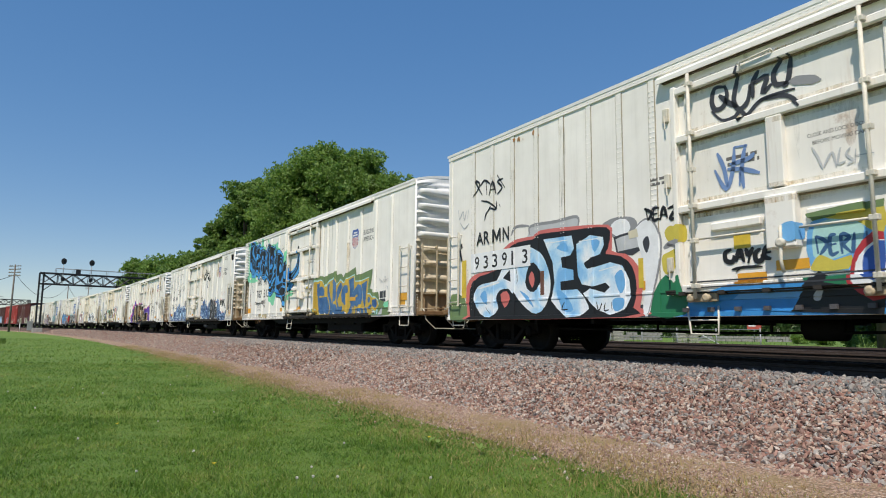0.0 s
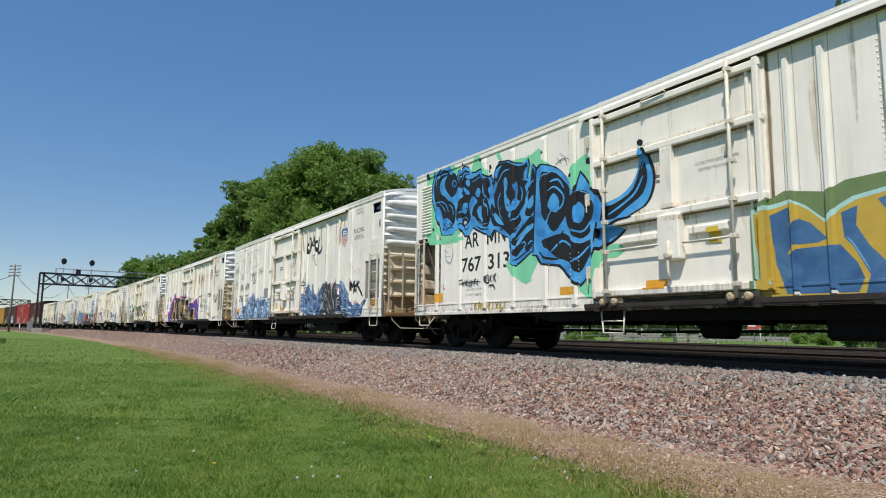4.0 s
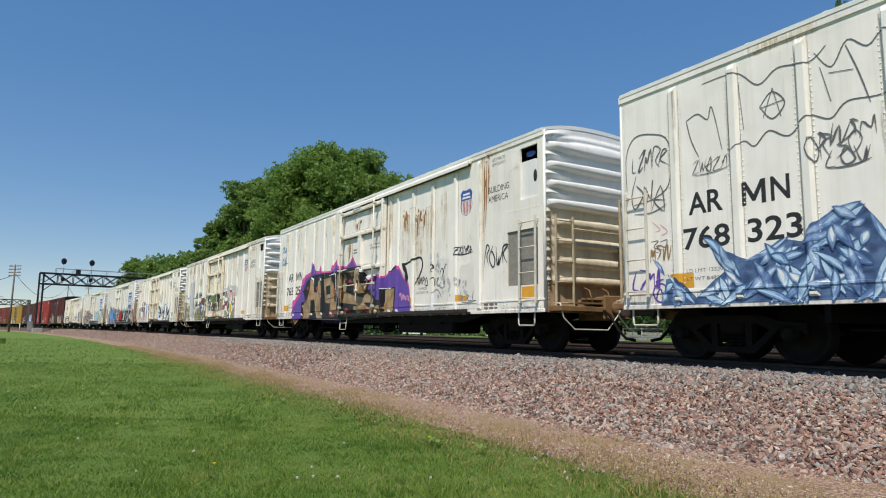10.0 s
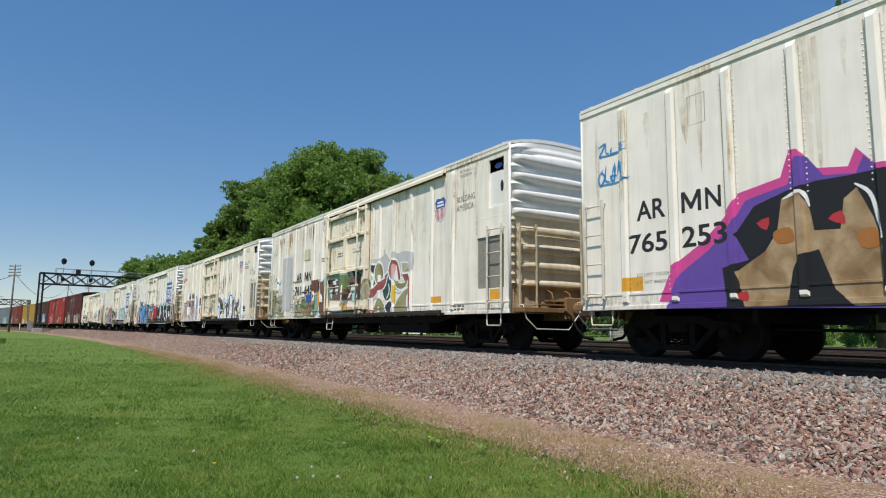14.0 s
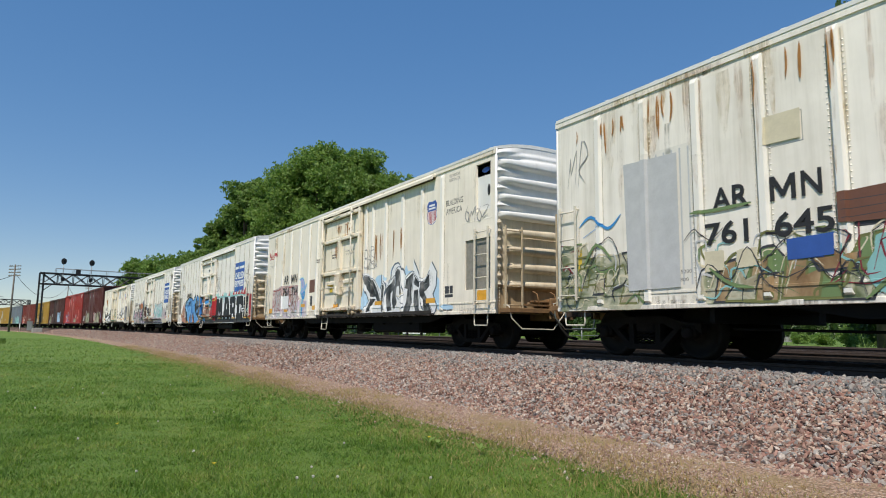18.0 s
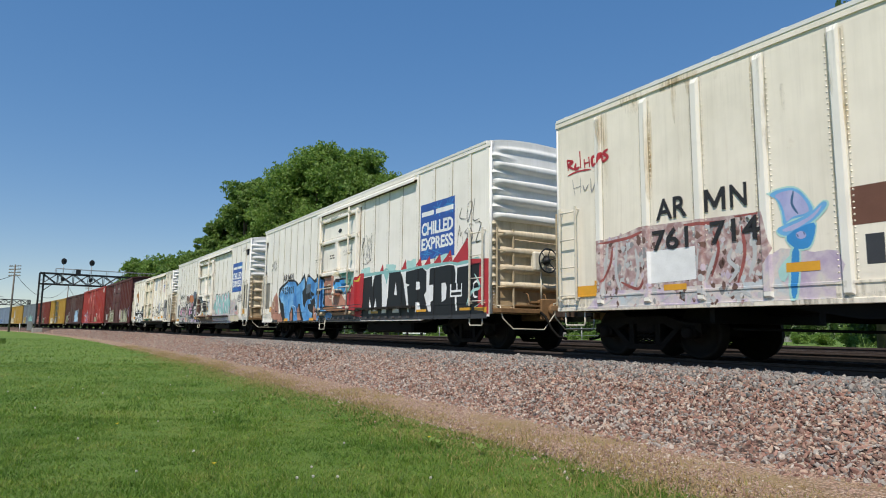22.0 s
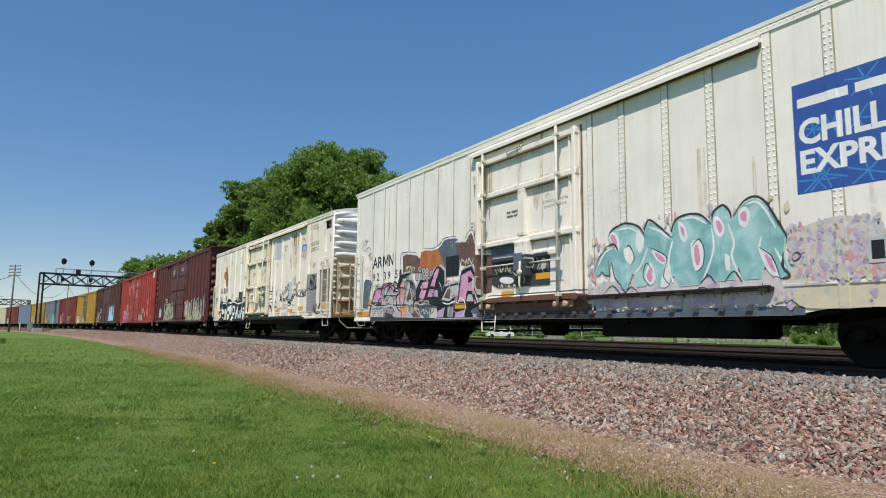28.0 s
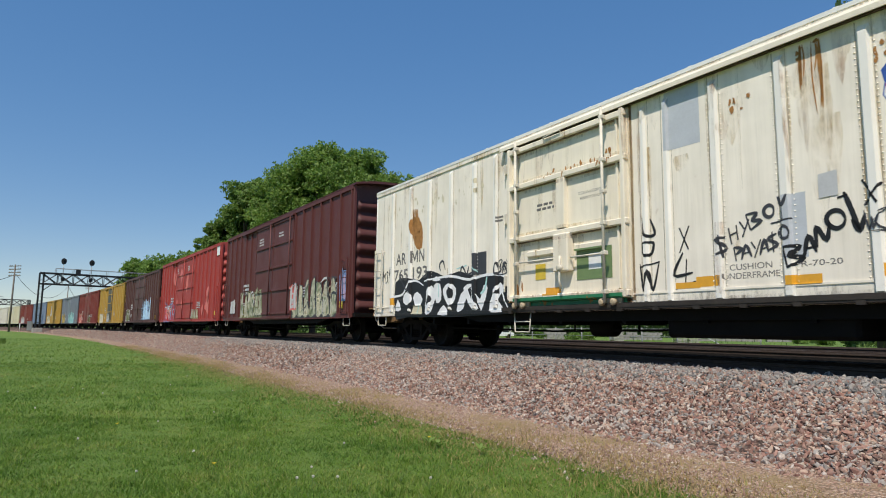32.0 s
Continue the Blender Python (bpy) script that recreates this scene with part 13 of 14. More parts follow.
decal(S9, blob([(1.32, 0.15), (1.44, 0.45), (1.65, 0.17)], 2), P["white"], "graffiti_letter")
decal(S9, blob([(3.3, 0.84), (3.47, 0.95), (3.68, 0.84)], 2), P["white"], "graffiti_letter")
decal(S9, blob([(4, 0.42), (3.95, 0.57), (4.1, 0.66), (4.25, 0.55), (4.2, 0.38)], 2), P["black"], "graffiti_letter")
decal(S9, [[(5.91, 0.42), (6.08, 0.55), (6.08, 0.41)]], P["black"], "graffiti_letter")
decal(S9, [[(3.01, 0.19), (3.15, 0.51), (3.26, 0.39)]], P["black"], "graffiti_letter")
decal(S9, [[(4.87, 0.56), (4.99, 0.61), (5.04, 0.33), (5.1, 0.2)]], P["black"], "graffiti_letter")
decal(S9, [[(2.22, 0.04), (2.34, 0.25), (2.75, 0.26), (2.82, 0.03)]], P["cream"], "graffiti_fill")
decal(S9, blob([(2.07, 2.42), (2.32, 2.6), (2.6, 2.47), (2.75, 2.24), (2.74, 1.74), (2.44, 1.75), (2.24, 2.07)], 2), RUST, "rust_stain")
drawn(S9, "aqua", 0.06, [[(3.58, 0.74), (3.59, 0.43)],
    [(5.37, 0.44), (5.54, 0.53), (5.62, 0.8)],
    [(2.64, 0.27), (2.53, 0.04)],
    [(4.39, 1.06), (4.82, 1.11)],
    [(5.1, 1.04), (5.28, 0.92)]], "graffiti_stroke")
drawn(S9, "charcoal", 0.05, [[(3.68, 1.06), (3.62, 1.21), (3.78, 1.3), (3.89, 1.07)],
    [(4.56, 0.89), (4.63, 1.1), (4.82, 0.9)],
    [(4.91, 1.08), (4.87, 0.9), (5.05, 0.94)],
    [(5.95, 1.02), (5.95, 0.85), (6.12, 0.89), (6.12, 1.03)],
    [(6.19, 0.83), (6.23, 1), (6.35, 0.84)],
    [(2.02, 0.58), (1.68, 0.9), (1.54, 1.14)]], "spray_tag")
drawn(S9, "black", 0.05, [[(9.96, 1.52), (9.99, 1.19), (10.18, 1.18), (10.09, 1.43)],
    [(9.92, 1.05), (10.14, 1.04), (10.1, 0.87), (9.95, 0.87), (9.92, 1.05)],
    [(9.87, 0.72), (9.93, 0.3), (10.03, 0.6), (10.11, 0.29), (10.24, 0.71)],
    [(9.86, 0.67), (10.26, 0.73)],
    [(10.64, 1.21), (10.79, 0.87)],
    [(10.81, 1.22), (10.63, 0.83)],
    [(10.69, 0.83), (10.52, 0.5), (10.85, 0.52)],
    [(10.75, 0.73), (10.72, 0.38)],
    [(10.54, 0.29), (10.9, 0.39)]], "spray_tag")
drawn(S9, "charcoal", 0.05, [[(11.42, 0.98), (11.28, 0.95), (11.42, 0.82), (11.27, 0.74)],
    [(11.32, 1.02), (11.37, 0.69)],
    [(11.46, 1.1), (11.5, 0.87)],
    [(11.58, 1.13), (11.6, 0.92)],
    [(11.47, 0.99), (11.59, 1.03)],
    [(11.63, 1.17), (11.7, 1.06)],
    [(11.77, 1.19), (11.67, 0.95)],
    [(11.73, 1.25), (11.79, 1.04)],
    [(11.73, 1.25), (11.89, 1.25), (11.82, 1.16), (11.95, 1.14), (11.79, 1.03)],
    [(12.13, 1.24), (12.11, 1.19), (12.06, 1.17), (12.01, 1.2), (11.99, 1.26), (12.02, 1.31), (12.07, 1.33), (12.12, 1.3), (12.13, 1.24)],
    [(12.19, 1.43), (12.25, 1.29), (12.33, 1.43)],
    [(12.25, 1.29), (12.26, 1.09)],
    [(12.08, 1.08), (12.37, 1.11)]], "spray_tag")
drawn(S9, "charcoal", 0.045, [[(11.53, 0.82), (11.56, 0.63)],
    [(11.53, 0.82), (11.65, 0.79), (11.56, 0.72)],
    [(11.64, 0.64), (11.71, 0.83), (11.79, 0.67)],
    [(11.68, 0.72), (11.77, 0.74)],
    [(11.79, 0.87), (11.85, 0.77)],
    [(11.93, 0.89), (11.83, 0.65)],
    [(11.91, 0.68), (11.98, 0.88), (12.03, 0.71)],
    [(11.94, 0.76), (12.01, 0.77)],
    [(12.15, 0.94), (12.03, 0.88), (12.16, 0.8), (12.03, 0.73)],
    [(12.09, 0.97), (12.1, 0.7)],
    [(12.34, 0.93), (12.32, 0.87), (12.26, 0.86), (12.21, 0.89), (12.19, 0.95), (12.22, 1), (12.27, 1.02), (12.32, 0.99), (12.34, 0.93)]], "spray_tag")
drawn(S9, "black", 0.06, [[(12.25, 0.75), (12.3, 0.48)],
    [(12.25, 0.75), (12.45, 0.74), (12.32, 0.63), (12.49, 0.59), (12.29, 0.48)],
    [(12.49, 0.58), (12.56, 0.86), (12.65, 0.65)],
    [(12.52, 0.7), (12.63, 0.72)],
    [(12.66, 0.7), (12.66, 0.96), (12.78, 0.78), (12.82, 1.01)],
    [(13.01, 1.01), (12.98, 0.94), (12.9, 0.91), (12.82, 0.96), (12.79, 1.04), (12.83, 1.11), (12.91, 1.13), (12.98, 1.09), (13.01, 1.01)],
    [(13.01, 1.34), (13.08, 1.12), (13.16, 0.85)],
    [(13.08, 1), (13.16, 0.85), (13.22, 1.03)],
    [(12.93, 1.28), (13.05, 1.3)],
    [(13.22, 1.45), (13.38, 1.15)],
    [(13.43, 1.38), (13.23, 1.14)]], "spray_tag")
decal(S9, rect(10.54, 0.29, 0.43, 0.09), MAT_PLATE_O, "reflector")
decal(S9, rect(12.26, 0.26, 0.44, 0.12), MAT_PLATE_O, "reflector")
scribble(S9, 0.3, 0.9, 0.7, 0.4, 4, 173, P["charcoal"], 0.03)
decal(S9, rect(5.06, 0.86, 0.54, 0.5), P["charcoal"], "data_panel", 2)
scribble(S9, 5.9, 0.85, 0.5, 0.25, 4, 174, P["charcoal"], 0.03)
stain(S9, 2.25, 1.85, 0.35, 0.7, 175, RUST, 24)
drips(S9, 2.25, 2.8, 0.35, 1.0, 176, RUST, 9)
stain(S9, 1.2, 2.6, 4.4, 0.5, 177, P["cream"], 24, "faded_paint")
for u, z, w, h, n in ((12.55, 3.35, 0.3, 1.0, 8), (13.3, 3.0, 0.5, 0.2, 4), (11.5, 2.95, 0.4, 0.2, 4), (7.4, 2.7, 2.0, 0.25, 9), (6.7, 0.6, 0.2, 0.3, 3), (14.6, 2.0, 1.6, 0.25, 8)):
    stain(S9, u, z - 0.2, w, 0.25, int(u * 17), RUST, n)
    drips(S9, u, z, w, h, int(u * 19), RUST, n)
decal(S9, rect(6.7, 0.12, 2.9, 0.16), P["green"], "green_band")
decal(S9, rect(7.3, 0.62, 0.3, 0.3), MAT_PLATE_Y, "placard")
decal(S9, rect(8.45, 0.55, 0.85, 0.55), P["sage"], "data_panel")
decal(S9, rect(8.75, 0.72, 0.3, 0.28), P["white"], "paper_notice")
sheet_patch(S9, 14.3, 0.25, 0.8, 1.35, P["grey"])
scribble(S9, 14.25, 1.1, 0.9, 0.36, 5, 186, P["black"], 0.045)
scribble(S9, 13.2, 0.85, 0.95, 0.22, 6, 189, P["charcoal"], 0.03)
scribble(S9, 14.85, 0.22, 0.85, 0.3, 6, 188, P["charcoal"], 0.035)
scribble(S9, 14.85, 0.22, 0.85, 0.3, 6, 188, P["charcoal"], 0.035)
mark(S9, "CUSHION", 11.45, 0.5, 0.62, 0.085, MAT_GREYP)
mark(S9, "UNDERFRAME", 11.35, 0.38, 0.82, 0.085, MAT_GREYP)
mark(S9, "R-70-20", 12.45, 0.48, 0.5, 0.075, MAT_GREYP)
shield(S9, 13.52, 2.18)
slogans(S9)
small_print(S9, 9)

run_down(S9, 2.46, 1.89, 0.3, 0.59, "ochre")
run_down(S9, 11.57, 3.08, 0.4, 0.82, "ochre")
run_down(S9, 11.44, 2.66, 0.2, 0.29, "rust")
run_down(S9, 12.71, 3.2, 0.3, 0.77, "rust")
run_down(S9, 12.76, 3.14, 0.4, 2.30, "ochre")
run_down(S9, 12.95, 2.34, 0.2, 0.91, "ochre")
run_down(S9, 12.54, 2.99, 0.3, 0.37, "ochre")
run_down(S9, 10.71, 2.33, 0.3, 0.31, "ochre")
run_down(S9, 11.55, 1.04, 0.2, 0.47, "ochre")
decal(S9, [[(12.72, 1.61), (12.95, 1.63), (12.95, 1.32), (12.72, 1.31)]], P["pale_grey"], "welded_patch")

# boxcars
def box_tags(side, spots, seed):
    for k, (u, z, w, h, c1, c2) in enumerate(spots):
        n = max(2, int(w / 0.6))
        for j in range(n):
            a = u + w * j / n
            rr = random.Random(seed + 10 * k + j)
            pts = [(a + rr.uniform(0, 0.1), z), (a + rr.uniform(-0.05, 0.2), z + h * rr.uniform(0.7, 1)), (a + w / n * 0.7, z + h * rr.uniform(0.8, 1.1)), (a + w / n * rr.uniform(0.8, 1.0), z + h * 0.4), (a + w / n, z)]
            decal(side, [grow(pts, 0.08)], P[c1], "graffiti_letter", 10 + 2 * (k % 5))
            decal(side, blob(grow(pts, -0.04), 3), P[c2], "graffiti_letter", 11 + 2 * (k % 5))
        busy(side, u, u + w, z, z + h, int(w * 5), [c1, c2, "pale_grey", c1, "charcoal", "cream"], seed + k, (0.03, 0.08), 0.35)


box_tags(BOXES[0], [(3.1, 0.15, 3.6, 1.15, "olive", "moss"), (10.5, 0.1, 4.3, 1.25, "charcoal", "moss"), (1.2, 0.4, 0.9, 0.5, "pale_grey", "pale_grey"), (10.3, 0.4, 0.6, 0.9, "coral", "pale_grey"), (15.0, 0.6, 0.5, 0.9, "steel_blue", "lilac")], 1)
bars(BOXES[0], 5.9, 3.5, 0.6, 3, 0.07, PAINT["pale_grey"], 1)
bars(BOXES[0], 8.6, 3.5, 0.6, 2, 0.07, PAINT["pale_grey"], 2)
box_tags(BOXES[1], [(1.7, 0.05, 3.6, 1.2, "steel_blue", "red"), (2.2, 0.3, 1.6, 0.8, "pale_blue", "coral"), (10.5, 0.2, 1.8, 0.5, "tan", "moss")], 5)
decal(BOXES[1], rect(16.0, 3.6, 0.7, 0.5), PAINT["white"], "white_patch")
stain(BOXES[1], 1.0, 0.6, 14, 3.0, 33, PAINT["coral"], 14, "flaked_paint")
bars(BOXES[1], 5.6, 3.5, 0.6, 3, 0.07, PAINT["pale_grey"], 3)
bars(BOXES[1], 8.9, 3.5, 0.6, 3, 0.07, PAINT["pale_grey"], 4)
box_tags(BOXES[2], [(9.5, 0.3, 3.6, 1.6, "steel_blue", "pale_blue"), (1.0, 0.2, 2.0, 1.0, "pale_grey", "olive")], 9)
box_tags(BOXES[3], [(1.0, 0.1, 2.5, 0.9, "pale_grey", "cream"), (6.0, 0.1, 2.0, 0.9, "charcoal", "pale_grey")], 13)
box_tags(BOXES[4], [(1.0, 0.1, 2.5, 1.2, "cream", "coral"), (9.0, 0.1, 2.0, 0.9, "pale_grey", "olive")], 17)
box_tags(BOXES[5], [(8.0, 0.1, 5.0, 1.6, "aqua", "teal"), (1.0, 0.1, 3.0, 1.3, "charcoal", "gold")], 21)
box_tags(BOXES[6], [(1.0, 0.1, 4.0, 1.3, "charcoal", "cream"), (5.0, 1.4, 1.6, 1.6, "pale_grey", "pale_grey")], 25)
box_tags(BOXES[7], [(3.0, 0.1, 3.0, 1.2, "charcoal", "steel_blue")], 29)
box_tags(BOXES[8], [(2.0, 0.1, 5.0, 1.2, "cream", "pale_grey")], 31)

# rusty door tracks and darkened seams
for k, (sd, n) in enumerate(((S3, 8), (S4, 12), (S5, 12), (S6, 12), (S9, 14))):
    stain(sd, 6.4, 0.1, 3.3, 0.12, 700 + k, RUST, n)


# ---- scenery ----
def at_bearing(dx, depth, z=0.0):
    """A place so far ahead of the camera and so far to its right."""
    f = Vector((-math.sin(YAW), math.cos(YAW), 0))
    r = Vector((math.cos(YAW), math.sin(YAW), 0))
    p = EYE + f * depth + r * dx
    return Vector((p.x, p.y, z))


LEAF_MID = islands("leaves", [(0.15, 0.265, 0.05), (0.20, 0.33, 0.06), (0.25, 0.385, 0.08), (0.16, 0.275, 0.05), (0.30, 0.43, 0.10)], 0.5, 40, 0.5)
LEAF_DARK = islands("dark leaves", [(0.12, 0.22, 0.045), (0.155, 0.265, 0.055), (0.20, 0.315, 0.065), (0.25, 0.365, 0.08)], 0.5, 40, 0.45)

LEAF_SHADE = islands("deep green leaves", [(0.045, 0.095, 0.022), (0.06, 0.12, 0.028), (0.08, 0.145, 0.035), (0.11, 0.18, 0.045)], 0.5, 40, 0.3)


def tree(at, height, spread, seed, leaf_mat, label, leaves=14000, leaf_size=0.28, trunk_h=0.22, column=False, clumps=46):
    """A tapered trunk, limbs and a crown of many small leaves in clumps."""
    rng = np.random.default_rng(seed)
    t = thing("tree", Matrix.Translation(at), label, "tree", "trees beyond the tracks")
    bm = B()
    h = height
    rod(bm, [(0, 0, -0.3), (0.05, 0, h * 0.2), (0.1 * rng.normal(), 0.1 * rng.normal(), h * 0.5), (0, 0, h * 0.9)], 0.035 * h * 0.55, 9, True, 0.03)
    part("trunk", bm, MAT_BARK, t)
    centres, sizes = [], []
    for k in range(clumps):
        a = rng.uniform(0, 2 * math.pi)
        q = rng.random()
        z = h * (trunk_h + (0.97 - trunk_h) * q)
        if column:
            rad = spread * (0.35 + 0.65 * (1 - q) ** 0.6) * rng.uniform(0.3, 1.0)
        else:
            rad = spread * math.sqrt(max(0.05, 1 - ((q - 0.45) / 0.58) ** 2)) * rng.uniform(0.35, 1.0)
        centres.append((rad * math.cos(a), rad * math.sin(a), z))
        sizes.append(spread * rng.uniform(0.26, 0.46))
    centres, sizes = np.array(centres), np.array(sizes)
    for c in centres[:: max(1, clumps // 12)]:
        z0 = max(h * 0.15, c[2] - 0.3 * h * rng.uniform(0.5, 1))
        limb = B()
        rod(limb, [(0, 0, z0), (c[0] * 0.5, c[1] * 0.5, (z0 + c[2]) / 2), tuple(c)], 0.012 * h, 5, True, 0.03)
        part("limb", limb, MAT_BARK, t)
    d = rng.normal(size=(leaves, 3))
    d /= np.linalg.norm(d, axis=1)[:, None]
    tufts = clumps * 60
    tc = rng.integers(0, clumps, tufts)
    td = rng.normal(size=(tufts, 3))
    td /= np.linalg.norm(td, axis=1)[:, None]
    tpos = centres[tc] + td * (sizes[tc] * rng.random(tufts) ** 0.4)[:, None] * np.array([1, 1, 0.75])
    pos = tpos[rng.integers(0, tufts, leaves)] + d * (0.10 * spread * rng.random(leaves) ** 0.5)[:, None] * np.array([1, 1, 0.6]) + 0.03
    turn = random_turns(rng, leaves)
    sz = leaf_size * np.exp(rng.normal(0, 0.3, leaves))
    quad = np.array([(-0.5, 0, 0), (0, -0.32, 0.06), (0.55, 0, 0), (0, 0.32, 0.06)])
    v = np.einsum("nij,vj->nvi", turn, quad) * sz[:, None, None] + pos[:, None, :]
    f = np.arange(leaves * 4).reshape(-1, 4)
    ob = new("crown", from_arrays("crown", v.reshape(-1, 3), f, leaf_mat))
    ob.parent = t
    ob["label"] = "crown of fresh green leaves"
    return t


def tree_at(px, depth, height, spread, seed, mat, label, **kw):
    return tree(at_bearing((px - 784) / 1128.9 * depth, depth), height, spread, seed, mat, label, **kw)


BIG = "tall leafy green tree beyond the tracks"
ROW = "rounded green tree in the row beyond the tracks"
for px, dp, h, w, mt, lab, n, ls, cl in (
        (556, 60, 18.4, 4.8, LEAF_MID, BIG, 90000, 0.23, 120), (505, 61, 16.8, 3.4, LEAF_MID, BIG, 56000, 0.23, 80), (640, 62, 18.7, 4.0, LEAF_MID, BIG, 64000, 0.23, 80),
        (686, 63, 16.6, 3.6, LEAF_MID, BIG, 40000, 0.23, 60), (600, 66, 16.5, 4.4, LEAF_DARK, BIG, 40000, 0.26, 60),
        (432, 64, 16.4, 3.2, LEAF_DARK, "leafy green tree with a darker crown beyond the tracks", 60000, 0.24, 80), (408, 72, 14.8, 3.0, LEAF_DARK, "leafy green tree with a darker crown beyond the tracks", 46000, 0.26, 70),
        (378, 84, 13.0, 3.6, LEAF_DARK, ROW, 44000, 0.30, 70), (345, 98, 12.4, 4.4, LEAF_MID, ROW, 34000, 0.35, 60), (318, 112, 12.2, 4.8, LEAF_DARK, ROW, 30000, 0.4, 60),
        (285, 135, 15.6, 5.4, LEAF_MID, "far rounded green tree beyond the signal bridge", 15000, 0.5, 46), (245, 150, 16.4, 5.6, LEAF_MID, "far rounded green tree beyond the signal bridge", 15000, 0.5, 46)):
    tree_at(px, dp, h, w, 11 + int(px) % 37, mt, lab, leaves=n, leaf_size=ls, clumps=cl)
tree_at(1560, 42, 24.0, 4.2, 20, LEAF_SHADE, "tall narrow dark green tree beyond the tracks", leaves=40000, leaf_size=0.28, column=True, clumps=120, trunk_h=0.06)
tree_at(1650, 44, 22.5, 4.4, 21, LEAF_SHADE, "tall narrow dark green tree beyond the tracks", leaves=24000, leaf_size=0.30, column=True, clumps=70, trunk_h=0.06)

# a low green hedge row closes the view far behind the tracks
hr = np.random.default_rng(5)
hn = 90000
hx = hr.uniform(-75, 170, hn)
hd = 150 + hr.normal(0, 3.0, hn)
hh = (6.0 + 0.9 * np.sin(hx * 0.16) + 0.7 * np.sin(hx * 0.43 + 1)) * hr.random(hn) ** 0.7
hf, hrr = np.array([-math.sin(YAW), math.cos(YAW)]), np.array([math.cos(YAW), math.sin(YAW)])
hp = np.column_stack([hf[None] * hd[:, None] + hrr[None] * hx[:, None], np.abs(hh)])
hq = np.array([(-0.5, 0, 0), (0, -0.32, 0.06), (0.55, 0, 0), (0, 0.32, 0.06)])
hv = np.einsum("nij,vj->nvi", random_turns(hr, hn), hq) * (0.65 * np.exp(hr.normal(0, 0.3, hn)))[:, None, None] + hp[:, None, :]
tagged(new("far_hedge", from_arrays("far_hedge", hv.reshape(-1, 3), np.arange(hn * 4).reshape(-1, 4), LEAF_SHADE)), "dark green hedge far behind the tracks", "hedge", kind="stuff")

# ---- signal bridge ----
def girder(bm, a, b, r=0.07):
    rod(bm, [a, b], r, 4)


def signal_bridge(at, turn, span, height, label, group="signal bridges"):
    br = thing("signal_bridge", Matrix.Translation(at) @ pose(0, 0, 0, 0, 0, turn), label, "signal bridge", group)
    for y in (0, span):
        leg = new("leg")
        leg.parent = br
        for dx, dy in ((-0.45, -0.3), (0.45, -0.3), (-0.45, 0.3), (0.45, 0.3)):
            bm = B()
            box(bm, dx - 0.09, dx + 0.09, y + dy - 0.09, y + dy + 0.09, 0, height, 0.01)
            part("column", bm, MAT_STEEL_BLK, leg)
        for k in range(8):
            bm = B()
            z0, z1 = height * k / 8, height * (k + 1) / 8
            for dy in (-0.3, 0.3):
                girder(bm, (-0.45, y + dy, z0), (0.45, y + dy, z1), 0.05)
            girder(bm, (-0.45, y - 0.3, z1), (0.45, y + 0.3, z1), 0.05)
            part("brace", bm, MAT_STEEL_BLK, leg)
        bm = B()
        box(bm, -0.8, 0.8, y - 0.7, y + 0.7, -0.9, 0.25, 0.03)
        part("footing", bm, MAT_CONCRETE, leg, "grey concrete footing")
    deep = 1.85
    n = int(span / 2.3)
    for dx in (-0.6, 0.6):
        for z in (height, height - deep):
            bm = B()
            box(bm, dx - 0.11, dx + 0.11, -0.3, span + 0.3, z - 0.12, z + 0.12, 0.01)
            part("chord", bm, MAT_STEEL_BLK, br)
        for k in range(n):
            y0, y1 = span * k / n, span * (k + 1) / n
            bm = B()
            girder(bm, (dx, y0, height - deep), (dx, y1, height), 0.07)
            girder(bm, (dx, y0, height), (dx, y1, height - deep), 0.07)
            girder(bm, (dx, y1, height - deep), (dx, y1, height), 0.06)
            part("lattice", bm, MAT_STEEL_BLK, br)
    for s in (1,):
        bm = B()
        girder(bm, (0, 0.2, height - deep - 1.2), (0, 1.6, height - deep), 0.07)
        part("knee_brace", bm, MAT_STEEL_BLK, br)
    bm = B()
    for dx in (-0.65, 0.65):
        rod(bm, [(dx, 2.0, height + 0.9), (dx, span - 8, height + 0.9)], 0.04, 4)
        for k in range(7):
            y = 2.0 + (span - 10) * k / 6
            rod(bm, [(dx, y, height), (dx, y, height + 0.9)], 0.035, 4)
    part("handrail", bm, MAT_GALV, br, "grey walkway handrail")
    for y in (3.0, 7.3):
        sig = new("signal_mast")
        sig.parent = br
        sig["label"] = "colour light signal with round black backings"
        bm = B()
        rod(bm, [(0.75, y, height - deep), (0.75, y, height + 2.5)], 0.06, 8)
        part("mast", bm, MAT_GALV, sig)
        for z, q in ((height + 2.15, 0.52), (height - 0.9, 0.38)):
            bm = B()
            lathe(bm, [(0.80, q), (0.86, q + 0.02), (0.88, q - 0.02)], "x", 20, (0, y, z))
            lathe(bm, [(0.3, q * 0.6), (0.8, q * 0.7)], "x", 14, (0, y, z))
            rod(bm, [(1.1, y, z + 0.12), (0.9, y, z + 0.16)], 0.16, 10)
            for v in bm.verts:
                v.co.y = y + (v.co.y - y) * 0.8
            part("signal_head", bm, MAT_STEEL_BLK, sig, "round black signal head")
    for y in (5.4,):
        bm = B()
        box(bm, -0.3, 0.3, y - 0.35, y + 0.35, height + 0.1, height + 0.95, 0.04)
        part("equipment_case", bm, MAT_STEEL_BLK, br, "black equipment case")
    return br


